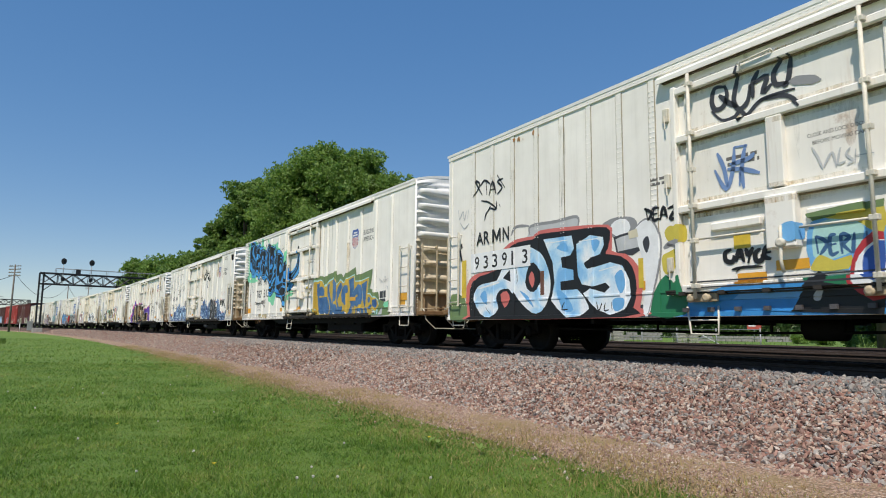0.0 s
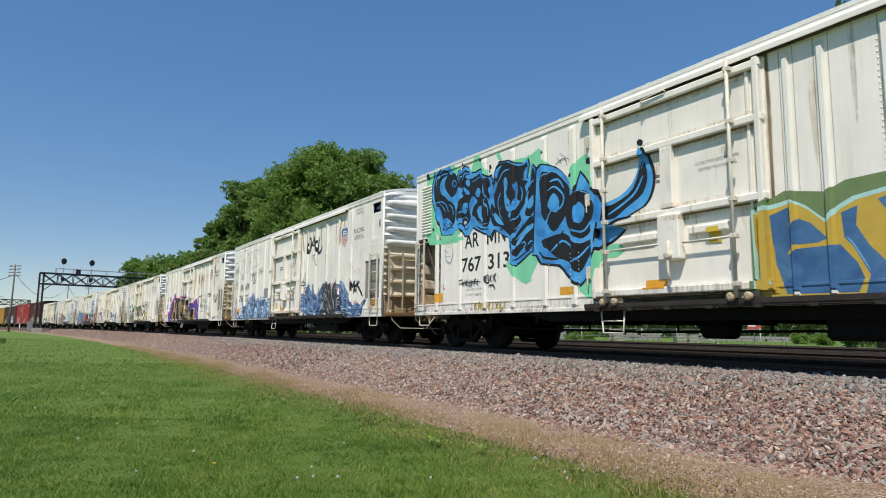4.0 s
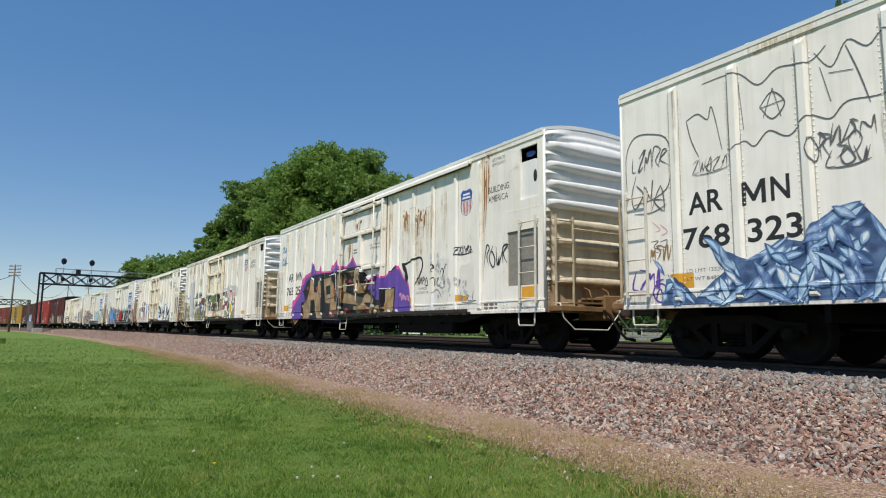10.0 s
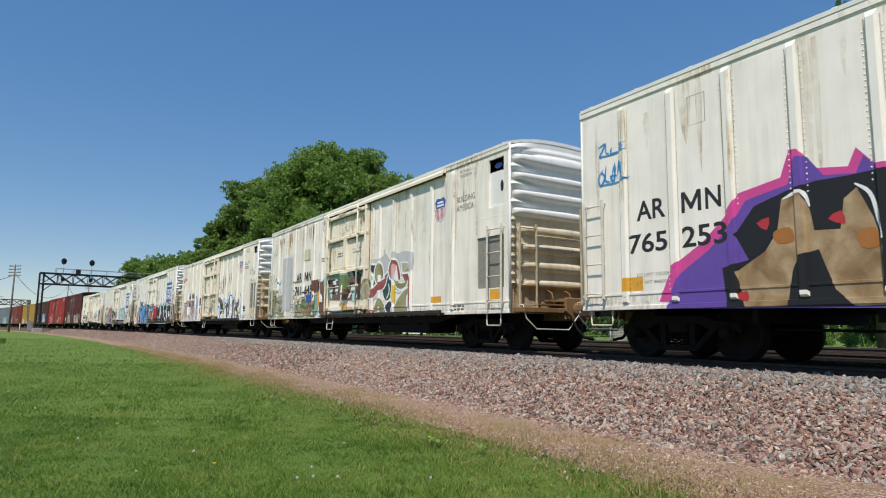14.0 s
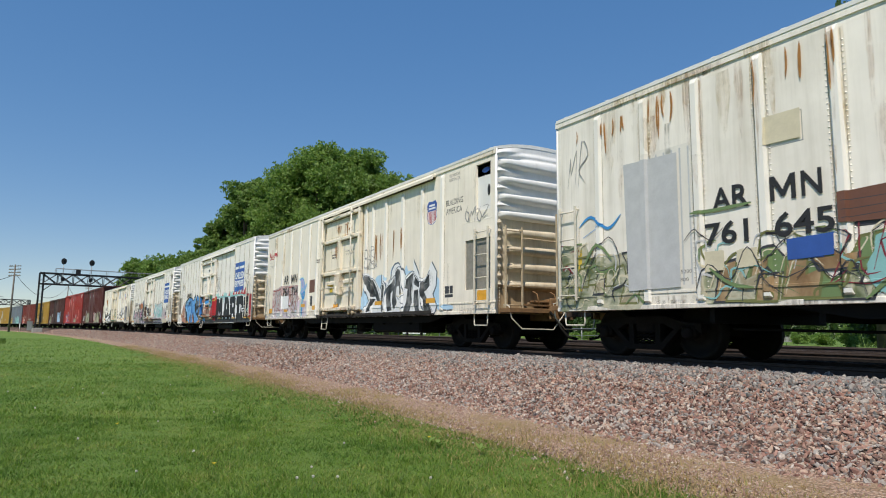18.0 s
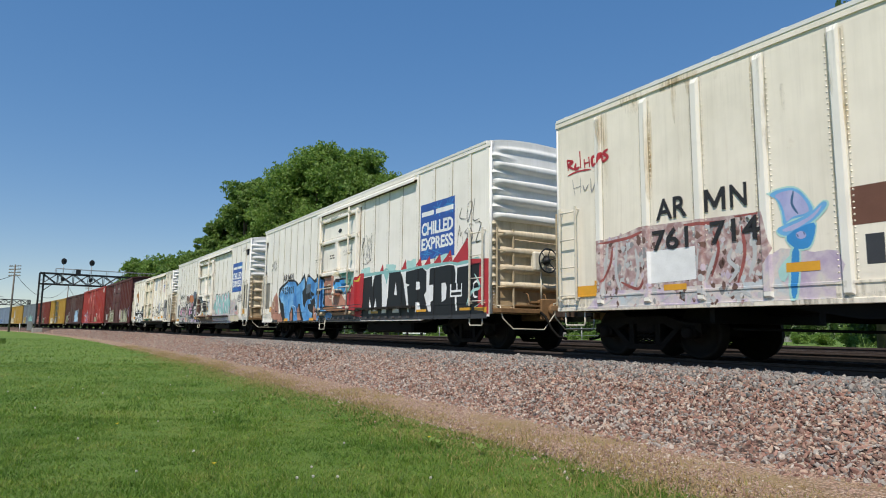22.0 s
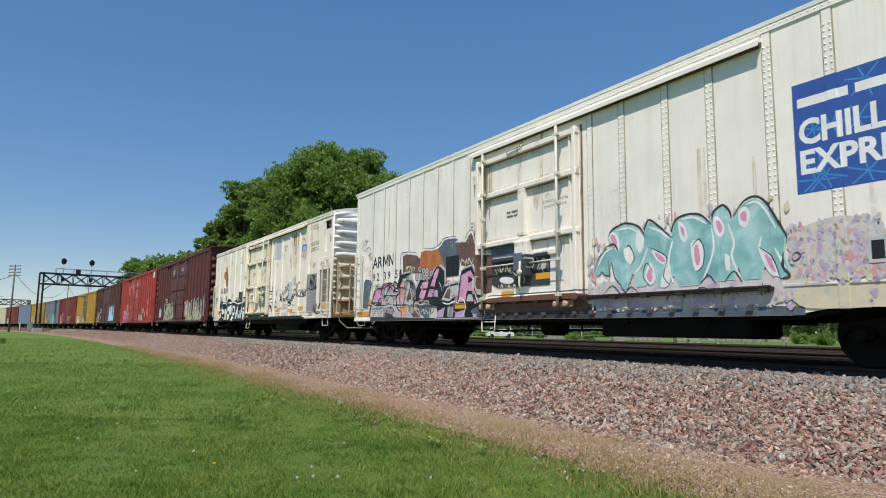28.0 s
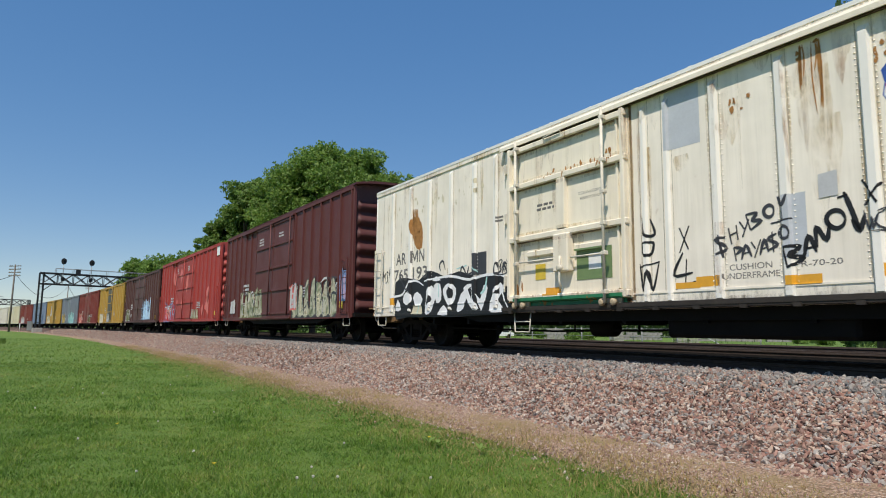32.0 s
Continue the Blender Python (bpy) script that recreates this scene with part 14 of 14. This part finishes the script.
MAT_CONCRETE = simple("concrete", (0.36, 0.35, 0.33), 0.9, 0, 0.25, 3, 0.3)
MAT_GALV = simple("galvanised steel", (0.33, 0.34, 0.35), 0.5, 0.5, 0.25, 6)
foot = on_line(-128.8, -2.6, 0.55)
signal_bridge(foot, 7.5, 26.0, 9.55, "black steel lattice signal bridge spanning the tracks")
foot2 = on_line(-268, -2.6, 0.5)
signal_bridge(foot2, 15, 22.0, 9.55, "second black lattice signal bridge farther down the line")


def utility_pole(at, height, arms, label, lean=(0, 0)):
    p = thing("utility_pole", Matrix.Translation(at) @ pose(0, 0, 0, lean[0], lean[1], 35), label, "utility pole", "utility poles")
    bm = B()
    rod(bm, [(0, 0, -0.3), (0, 0, height)], 0.19, 8, True, 0.12)
    part("post", bm, MAT_POLE, p)
    for k in range(arms):
        z = height - 0.3 - 0.6 * k
        bm = B()
        box(bm, -1.7, 1.7, -0.07, 0.07, z - 0.07, z + 0.07, 0.01)
        arm = part("crossarm", bm, MAT_POLE, p)
        for x in (-1.5, -0.9, 0.9, 1.5):
            bm = B()
            lathe(bm, [(z + 0.07, 0.03), (z + 0.12, 0.06), (z + 0.2, 0.05), (z + 0.24, 0.02)], "z", 8, (x, 0, 0))
            part("insulator", bm, MAT_GALV, arm)
    return p


def pole_at(px, depth, height, arms, label, lean=(0, 0), z=0.0):
    return utility_pole(at_bearing((px - 784) / 1128.9 * depth, depth, z), height, arms, label, lean)


pole_at(24, 118, 12.4, 4, "weathered wooden utility pole with four crossarms", (0, 0.6))
pole_at(122, 190, 13.5, 1, "far wooden utility pole beyond the signal bridge")
pole_at(158, 230, 16.0, 3, "far wooden utility pole with crossarms")


def cable(a, b, sag, name="overhead_cable"):
    a, b = Vector(a), Vector(b)
    pts = [a.lerp(b, t) - Vector((0, 0, sag * 4 * t * (1 - t))) for t in np.linspace(0, 1, 15)]
    bm = B()
    rod(bm, pts, 0.045, 4)
    return thing(name, None, "dark sagging overhead cable between poles", "cable", "overhead cables", bm=bm, mat=MAT_STEEL_BLK)


pA, pB = at_bearing((27 - 784) / 1128.9 * 118, 118, 10.6), at_bearing((122 - 784) / 1128.9 * 190, 190, 13.0)
cable(pA, pB, 4.0)
cable(pB, at_bearing((158 - 784) / 1128.9 * 230, 230, 12.5), 3.0)
cable(at_bearing((-120 - 784) / 1128.9 * 130, 130, 10.0), pA, 1.5)


# ---- lineside beyond the tracks ----
def place(px, depth, z=0.0):
    return at_bearing((px - 784) / 1128.9 * depth, depth, z)


def face_camera(px, depth, z=0.0, turn=0.0):
    return Matrix.Translation(place(px, depth, z)) @ pose(0, 0, 0, 0, 0, math.degrees(YAW) + turn)


MAT_GREY_WOOD = simple("weathered grey wood", (0.40, 0.38, 0.34), 0.9, 0, 0.35, 6, 0.4)
MAT_BLOCK = simple("pale concrete block", (0.30, 0.29, 0.275), 0.9, 0, 0.5, 2, 0.3)
MAT_CAR_WHITE = simple("white car paint gloss", (0.78, 0.79, 0.80), 0.25, 0, 0.05, 3, 0.02)
MAT_GLASS_DK = simple("dark window glass", (0.02, 0.025, 0.03), 0.1, 0, 0.2, 3, 0.0)
MAT_RED = simple("faded red board", (0.45, 0.08, 0.06), 0.7, 0, 0.3, 5, 0.1)


def pallet_stack(px, depth, n, label):
    t = thing("pallet_stack", face_camera(px, depth, 0, 12), label, "pallets")
    for k in range(n):
        z = 0.17 * k
        p = new("pallet")
        p.parent = t
        p.matrix_basis = pose(random.uniform(-0.1, 0.1), 0, z, 0, 0, random.uniform(-4, 4))
        for y in (-0.5, 0.0, 0.5):
            bm = B()
            box(bm, -0.62, 0.62, y - 0.05, y + 0.05, 0.02, 0.12)
            part("bearer", bm, MAT_GREY_WOOD, p)
        for j in range(6):
            bm = B()
            x = -0.56 + 0.224 * j
            box(bm, x - 0.06, x + 0.06, -0.52, 0.52, 0.12, 0.145)
            part("slat", bm, MAT_GREY_WOOD, p)
    return t


pallet_stack(1200, 78, 8, "stack of weathered grey wooden pallets in the weeds")
pallet_stack(1090, 74, 9, "stack of weathered grey wooden pallets in the weeds")
pallet_stack(1222, 79, 6, "stack of weathered grey wooden pallets in the weeds")


def block_stack(px, depth, cols, rows, label, size=(0.8, 0.45, 0.4)):
    t = thing("block_stack", face_camera(px, depth, 0, 4), label, "blocks")
    bm = B()
    box(bm, -size[0] / 2 + 0.01, size[0] / 2 - 0.01, -size[1] / 2, size[1] / 2, 0.0, size[2] - 0.02, 0.02)
    me = finish(bm, "block", MAT_BLOCK)
    for r in range(rows):
        for c in range(cols - (r % 2)):
            if random.random() < 0.93:
                shared("block", me, t, pose((c - cols / 2 + 0.5 * (r % 2)) * size[0], random.uniform(-0.05, 0.05), r * size[2], 0, 0, random.uniform(-2, 2)))
    return t


block_stack(1330, 96, 20, 2, "long stack of pale concrete blocks behind the weeds")
block_stack(1130, 100, 10, 3, "low heap of pale concrete blocks behind the weeds")
block_stack(987, 92, 4, 4, "square stack of pale grey blocks")


def plank(px, depth, ln, ang, label):
    bm = B()
    box(bm, -ln / 2, ln / 2, -0.1, 0.1, -0.03, 0.03, 0.005)
    return thing("plank", face_camera(px, depth, 0.55) @ pose(0, 0, 0, 0, ang, 0), label, "plank", bm=bm, mat=MAT_CAR_WHITE)


plank(1252, 76, 2.6, 28, "pale plank leaning in the weeds")


def sign_board(px, depth):
    t = thing("sign_board", face_camera(px, depth), "red and white board on a post", "sign")
    bm = B()
    rod(bm, [(0, 0, -0.2), (0, 0, 3.2)], 0.06, 6)
    part("post", bm, MAT_GALV, t)
    bm = B()
    box(bm, -1.0, 1.0, -0.12, -0.07, 1.8, 3.1, 0.01)
    part("board", bm, MAT_RED, t)
    bm = B()
    box(bm, -0.9, 0.2, -0.135, -0.122, 2.2, 2.7)
    part("panel", bm, MAT_CAR_WHITE, t)
    return t


sign_board(1332, 92)


def parked_car(px, depth, label):
    t = thing("parked_car", face_camera(px, depth, 0, 5), label, "car")
    bm = B()
    prism(bm, [(-2.2, 0.35), (-2.25, 0.8), (-1.3, 0.95), (-0.7, 1.45), (0.9, 1.48), (1.6, 0.98), (2.2, 0.9), (2.25, 0.35)], "y", -0.85, 0.85)
    bmesh.ops.bevel(bm, geom=bm.edges[:], offset=0.06, segments=2, affect="EDGES")
    part("body", bm, MAT_CAR_WHITE, t)
    for x in (-1.05, 0.35):
        bm = B()
        prism(bm, [(x, 0.98), (x + 0.35 * (x < 0), 1.38), (x + 0.95, 1.4), (x + 1.1 - 0.1 * (x < 0), 1.0)], "y", -0.88, -0.84)
        part("window", bm, MAT_GLASS_DK, t)
    for x in (-1.4, 1.4):
        for y in (-0.8, 0.8):
            bm = B()
            lathe(bm, [(y - 0.1, 0.25), (y - 0.1, 0.33), (y + 0.1, 0.33), (y + 0.1, 0.25)], "y", 16, (x, 0, 0.33))
            part("wheel", bm, MAT_DARK, t)
    return t


parked_car(885, 104, "white car parked far beyond the tracks")
parked_car(735, 125, "pale car parked far beyond the tracks")


def fence(p0, p1, n, label):
    a, b = Vector(p0), Vector(p1)
    t = thing("wire_fence", None, label, "fence")
    for k in range(n + 1):
        q = a.lerp(b, k / n)
        bm = B()
        rod(bm, [q + Vector((0, 0, -0.1)), q + Vector((0, 0, 1.5))], 0.035, 6)
        part("post", bm, MAT_GALV, t)
    for z in (0.15, 0.55, 0.95, 1.42):
        bm = B()
        rod(bm, [a + Vector((0, 0, z)), b + Vector((0, 0, z))], 0.016, 4)
        part("wire", bm, MAT_GALV, t)
    return t


fence(on_line(-20, 24.0), on_line(-75, 24.0), 22, "thin grey wire fence along the weeds")


def shrub(at, w, h, seed, label, mat, leaves=3500, size=0.14):
    rng = np.random.default_rng(seed)
    t = thing("shrub", Matrix.Translation(at), label, "shrub", "shrubs")
    for k in range(4):
        bm = B()
        rod(bm, [(0, 0, -0.1), (rng.normal() * w * 0.15, rng.normal() * w * 0.15, h * 0.5), (rng.normal() * w * 0.25, rng.normal() * w * 0.25, h * 0.8)], 0.03, 5, True, 0.01)
        part("stem", bm, MAT_BARK, t)
    n = 26
    c = rng.normal(size=(n, 3)) * np.array([w * 0.24, w * 0.24, h * 0.2]) + np.array([0, 0, h * 0.5])
    k = rng.integers(0, n, leaves)
    d = rng.normal(size=(leaves, 3))
    d /= np.linalg.norm(d, axis=1)[:, None]
    pos = c[k] + d * (0.2 * w * rng.random(leaves) ** 0.4)[:, None]
    pos[:, 2] = np.abs(pos[:, 2])
    quad = np.array([(-0.5, 0, 0), (0, -0.3, 0.06), (0.55, 0, 0), (0, 0.3, 0.06)])
    v = np.einsum("nij,vj->nvi", random_turns(rng, leaves), quad) * (size * np.exp(rng.normal(0, 0.3, leaves)))[:, None, None] + pos[:, None, :]
    ob = new("foliage", from_arrays("foliage", v.reshape(-1, 3), np.arange(leaves * 4).reshape(-1, 4), mat))
    ob.parent = t
    return t


for k, (px, dp, w, h) in enumerate([(1500, 58, 2.2, 2.2), (1450, 72, 2.0, 1.4), (1535, 66, 2.4, 2.0), (1015, 90, 1.8, 1.0), (1040, 95, 2.0, 1.1), (1410, 80, 2.0, 1.3), (960, 110, 2.2, 1.2), (860, 130, 3.0, 1.6), (780, 140, 3.4, 1.8), (700, 150, 4.0, 2.2)]):
    shrub(place(px, dp), w, h, 60 + k, "leafy green shrub in the weeds beyond the tracks", LEAF_MID, 2600, 0.2)
shrub(place(-9, 29.5), 0.75, 0.85, 90, "small dark clipped shrub on the lawn", LEAF_DARK, 6000, 0.06)


def blades(name, pos, height, width, mat, seed, parent, label, lean=1.0):
    """Grass blades: thin triangles joined in one mesh."""
    rng = np.random.default_rng(seed)
    n = len(pos)
    a = rng.uniform(0, 2 * np.pi, n)
    h = height * np.exp(rng.normal(0, 0.3, n))
    w = width * np.exp(rng.normal(0, 0.25, n))
    x, y = pos[:, 0], pos[:, 1]
    tuft = np.sin(x * 6.1 + 2.0 * np.sin(y * 3.7)) * np.sin(y * 7.3 + 1.7 * np.sin(x * 4.9)) + 0.7 * np.sin(x * 1.7 + y * 0.9) * np.sin(y * 2.1 - x * 0.6)
    h = h * np.clip(1.0 + 0.55 * tuft, 0.35, 2.2)
    dx, dy = np.cos(a), np.sin(a)
    la, ll = rng.uniform(0, 2 * np.pi, n), np.abs(rng.normal(0, lean, n)) * h
    p0 = pos + np.stack([-dx * w / 2, -dy * w / 2, np.zeros(n)], 1)
    p1 = pos + np.stack([dx * w / 2, dy * w / 2, np.zeros(n)], 1)
    p2 = pos + np.stack([np.cos(la) * ll, np.sin(la) * ll, h], 1)
    v = np.stack([p0, p1, p2], 1).reshape(-1, 3)
    ob = new(name, from_arrays(name, v, np.arange(n * 3).reshape(-1, 3), mat))
    ob.parent = parent
    return tagged(ob, label, kind="stuff")


def lawn_points(rng, n, d0, d1, spread=0.80, power=1.0):
    """Random places on the lawn before the camera, up to the gravel."""
    d = d0 + (d1 - d0) * rng.random(n) ** power
    x = rng.uniform(-spread, spread, n) * d
    f = np.array([-math.sin(YAW), math.cos(YAW)])
    r = np.array([math.cos(YAW), math.sin(YAW)])
    p = f[None] * d[:, None] + r[None] * x[:, None]
    rad = np.hypot(p[:, 0], p[:, 1] - MID_Y) - R_SIDE
    arc = np.arctan2(p[:, 0], p[:, 1] - MID_Y) * R_SIDE
    edge = -3.25 + 0.22 * np.sin(arc * 0.42 + 0.6) + 0.36 * np.sin(arc * 0.9) + 0.3 * np.sin(arc * 2.7 + 1) + 0.16 * np.sin(arc * 5.3 + 2) + 0.12 * np.sin(arc * 9.0)
    keep = rad < edge + np.where(rng.random(n) < 0.4, rng.exponential(0.55, n), rng.exponential(0.18, n)) - 0.16
    p = p[keep]
    z = np.array([-0.02 + 0.035 * math.exp(-(a * a + b * b) / 3000) * (noise.noise((a * 0.15, b * 0.15, 3)) - 0.2) for a, b in p])
    return np.column_stack([p, z])


GRASS = islands("grass blades", [(0.05, 0.115, 0.010), (0.135, 0.255, 0.022), (0.20, 0.33, 0.035), (0.065, 0.145, 0.012), (0.235, 0.35, 0.05), (0.125, 0.24, 0.02), (0.31, 0.33, 0.09)], 0.55, 25, 0.35, 0.6)
DRY = islands("dry grass", [(0.42, 0.30, 0.13), (0.34, 0.25, 0.10), (0.50, 0.38, 0.18), (0.24, 0.25, 0.07)], 0.8, 25, 0.25)
grng = np.random.default_rng(77)
blades("grass", lawn_points(grng, 230000, 3.2, 9.0, 0.8, 1.1), 0.024, 0.0065, GRASS, 1, ground, "short green grass blades")
blades("grass", lawn_points(grng, 150000, 8.0, 22.0), 0.03, 0.012, GRASS, 2, ground, "short green grass blades")
ring = grng.uniform(-15, 15, (200000, 2))
ring = ring[(np.hypot(ring[:, 0], ring[:, 1]) < 15) & (np.hypot(ring[:, 0], ring[:, 1] - MID_Y) - R_SIDE < -3.5)]
blades("grass", np.column_stack([ring, np.full(len(ring), -0.024)]), 0.026, 0.010, GRASS, 9, ground, "short green grass blades")
blades("grass", lawn_points(grng, 60000, 20.0, 60.0), 0.04, 0.03, GRASS, 3, ground, "short green grass blades")


def edge_points(rng, n, s0, s1, mean, sd):
    s = s0 + (s1 - s0) * rng.random(n) ** 1.3
    o = rng.normal(mean, sd, n)
    a = s / R_SIDE
    return np.stack([(R_SIDE + o) * np.sin(a), MID_Y + (R_SIDE + o) * np.cos(a), np.interp(o, [-3.75, -3.4, -2.2], [-0.02, 0.015, 0.09])], 1)


blades("dry_grass", edge_points(grng, 30000, 0, -45, -3.38, 0.34), 0.04, 0.008, DRY, 4, gravel, "dry tan grass along the gravel")
blades("dry_grass", edge_points(grng, 22000, 0, -30, -3.85, 0.45), 0.034, 0.007, DRY, 12, ground, "dry blades mixed into the lawn")
blades("dry_grass", edge_points(grng, 1300, 0, -30, -2.9, 0.4), 0.03, 0.006, DRY, 5, gravel, "sparse dry grass in the gravel")
blades("weeds", edge_points(grng, 30000, -12, -110, 19.5, 1.3), 0.32, 0.035, GRASS, 6, ground, "tall green weeds beyond the tracks", 0.4)
blades("weeds", edge_points(grng, 16000, -20, -130, 24.0, 2.5), 0.36, 0.06, GRASS, 7, ground, "tall green weeds beyond the tracks", 0.4)

# dandelions
MAT_PUFF = simple("dandelion down", (0.50, 0.48, 0.42), 0.95, 0, 0.15, 60, 0.3)
MAT_PETAL = simple("dandelion yellow", (0.75, 0.55, 0.03), 0.8, 0, 0.15, 60, 0.2)
MAT_STEM = simple("stem green", (0.12, 0.20, 0.05), 0.7, 0, 0.2, 30, 0.1)


def dandelion(at, puff, h):
    t = thing("dandelion", Matrix.Translation(at), "white dandelion seed head on a thin stem" if puff else "yellow dandelion flower in the lawn", "dandelion", "dandelions")
    bm = B()
    rod(bm, [(0, 0, 0), (0.008, 0.004, h * 0.6), (0.004, 0.008, h)], 0.0025, 5)
    part("stem", bm, MAT_STEM, t)
    bm = B()
    if puff:
        bmesh.ops.create_icosphere(bm, subdivisions=2, radius=0.0105, matrix=Matrix.Translation((0.004, 0.008, h + 0.008)))
        for v in bm.verts:
            v.co += Vector((random.uniform(-1, 1), random.uniform(-1, 1), random.uniform(-1, 1))) * 0.003
        part("seed_head", bm, MAT_PUFF, t)
    else:
        for k in range(14):
            a = 2 * math.pi * k / 14
            c, s = math.cos(a), math.sin(a)
            vs = [bm.verts.new((0.004 + c * r - s * w, 0.008 + s * r + c * w, h + z)) for r, w, z in ((0.003, -0.002, 0), (0.018, -0.004, 0.006), (0.018, 0.004, 0.006), (0.003, 0.002, 0))]
            bm.faces.new(vs)
        lathe(bm, [(h - 0.006, 0.004), (h + 0.004, 0.009), (h + 0.006, 0.004)], "z", 8, (0.004, 0.008, 0))
        part("flower", bm, MAT_PETAL, t)
    return t


def lawn_spot(px, py):
    """Where the lawn lies under a line of sight."""
    u, v = (px - 784) / 1128.9, (441 - py) / 1128.9
    cr, sr = math.cos(-0.0112), math.sin(-0.0112)
    u, v = cr * u + sr * v, -sr * u + cr * v
    fw, up = math.cos(PITCH) - math.sin(PITCH) * v, math.sin(PITCH) + math.cos(PITCH) * v
    d = -1.22 / up
    return EYE + Vector((-math.sin(YAW) * fw + math.cos(YAW) * u, math.cos(YAW) * fw + math.sin(YAW) * u, up)) * d


for k, (px, py, puff) in enumerate([(523, 866, 1), (549, 847, 1), (551, 868, 1), (607, 800, 1), (377, 742, 1), (277, 762, 1), (340, 815, 1), (135, 792, 1), (238, 852, 1), (180, 706, 1), (12, 702, 1), (127, 695, 1), (145, 697, 1), (85, 675, 1), (220, 660, 1), (300, 690, 1), (60, 735, 1), (595, 862, 1), (760, 866, 1), (376, 840, 0), (205, 761, 0), (758, 788, 0), (410, 700, 1), (90, 640, 1), (330, 672, 1)]):
    dandelion(lawn_spot(px, py), puff, 0.07 + 0.03 * random.random())


def weed(px, py, n, seed, label, size=0.05):
    """A low broad-leaved weed."""
    rng = random.Random(seed)
    at = lawn_spot(px, py)
    t = thing("weed", Matrix.Translation(at), label, "weed", "weeds in the lawn")
    for k in range(n):
        a, ln = rng.uniform(0, 6.28), size * rng.uniform(0.8, 1.6)
        el = rng.uniform(0.3, 1.1)
        c, s = math.cos(a), math.sin(a)
        bm = B()
        pts = []
        for r, w in ((0.0, 0.1), (0.35, 0.28), (0.7, 0.3), (1.0, 0.02)):
            zz = 0.02 + ln * r * math.sin(el) * (1 - 0.35 * r)
            rr = ln * r * math.cos(el) + rng.uniform(0, 0.004)
            pts.append(((c * rr - s * w * ln * 0.5, s * rr + c * w * ln * 0.5, zz), (c * rr + s * w * ln * 0.5, s * rr - c * w * ln * 0.5, zz)))
        prev = None
        for l, r in pts:
            cur = (bm.verts.new(l), bm.verts.new(r))
            if prev:
                bm.faces.new((prev[0], prev[1], cur[1], cur[0]))
            prev = cur
        part("leaf", bm, LEAF_DARK, t)
    return t


for k, (px, py) in enumerate([(480, 708), (500, 712), (465, 704), (760, 786), (775, 790), (700, 772), (590, 735), (850, 800), (390, 698)]):
    weed(px, py, 9, 200 + k, "low dark green broad-leaved weed in the lawn", 0.08)

bm = B()
box(bm, -0.5, 0.5, -0.4, 0.4, 0.0, 1.5, 0.03)
cab = thing("relay_cabinet", Matrix.Translation(on_line(-131.5, -3.4, 0.35)), "small grey relay cabinet at the foot of the signal bridge", "cabinet")
part("case", bm, MAT_GALV, cab)
bm = B()
box(bm, -0.55, 0.55, -0.45, 0.45, 1.5, 1.56, 0.01)
part("lid", bm, MAT_GALV, cab)
bm = B()
rod(bm, [(0, 0, -0.2), (0, 0, 1.4)], 0.07, 6)
thing("marker_post", Matrix.Translation(on_line(-150, -3.0, 0.2)), "white painted marker post beside the track", "post", bm=bm, mat=MAT_CAR_WHITE)


# loose stones that can be picked out one by one on the slope and at its foot
MAT_ROCK, rt_, rb_ = material("single ballast stone", 0.9)
oi = rt_.nodes.new("ShaderNodeObjectInfo")
rc = ramp(rt_, oi.outputs["Random"], [((i + 0.5) / len(PINKS), c) for i, c in enumerate(PINKS)])
rt_.links.new(mix(rt_, ramp(rt_, noise_tex(rt_, coords(rt_), 50, 4), [(0.35, 0.5), (0.65, 0.0)]), rc, (0.10, 0.07, 0.065)), rb_.inputs["Base Color"])
STONES = [from_arrays("stone", rv * 0.052, rf, MAT_ROCK) for rv, rf in ROCKS]
srng = random.Random(31)
for k in range(300):
    o = srng.uniform(-2.9, -0.2)
    s = 0.5 - 9.5 * srng.random() ** 1.1
    z = float(bed_z(np.array([o]))[0]) + 0.022
    m = Matrix.Translation(on_line(s, o, z)) @ pose(0, 0, 0, srng.uniform(0, 360), srng.uniform(0, 360), srng.uniform(0, 360))
    shared("stone", STONES[k % len(STONES)], ballast, m @ Matrix.Scale(srng.uniform(0.75, 1.45), 4))


# ---- movement: the train rolls past ----
def motions():
    times = [0.0, 0.1] + [float(k) for k in range(1, 32)] + [31.9, 32.0]
    for car in TRAIN:
        rows = []
        for t in times:
            s = car["rear"] + HALF + run(t)
            p = on_line(s, 1.55, RAIL_Z)
            rows.append((t, pose(p.x, p.y, p.z, 0, 0, -math.degrees(s / R_SIDE))))
        walk(car, rows)
    turns = []
    for k in range(321):
        t = k * 0.1
        turns.append((t, math.degrees(run(t) / 0.42)))
    for ob, at in SPINNERS:
        walk(ob, [(t, Matrix.Translation(at) @ pose(0, 0, 0, 0, a % 360, 0)) for t, a in turns])


motions()
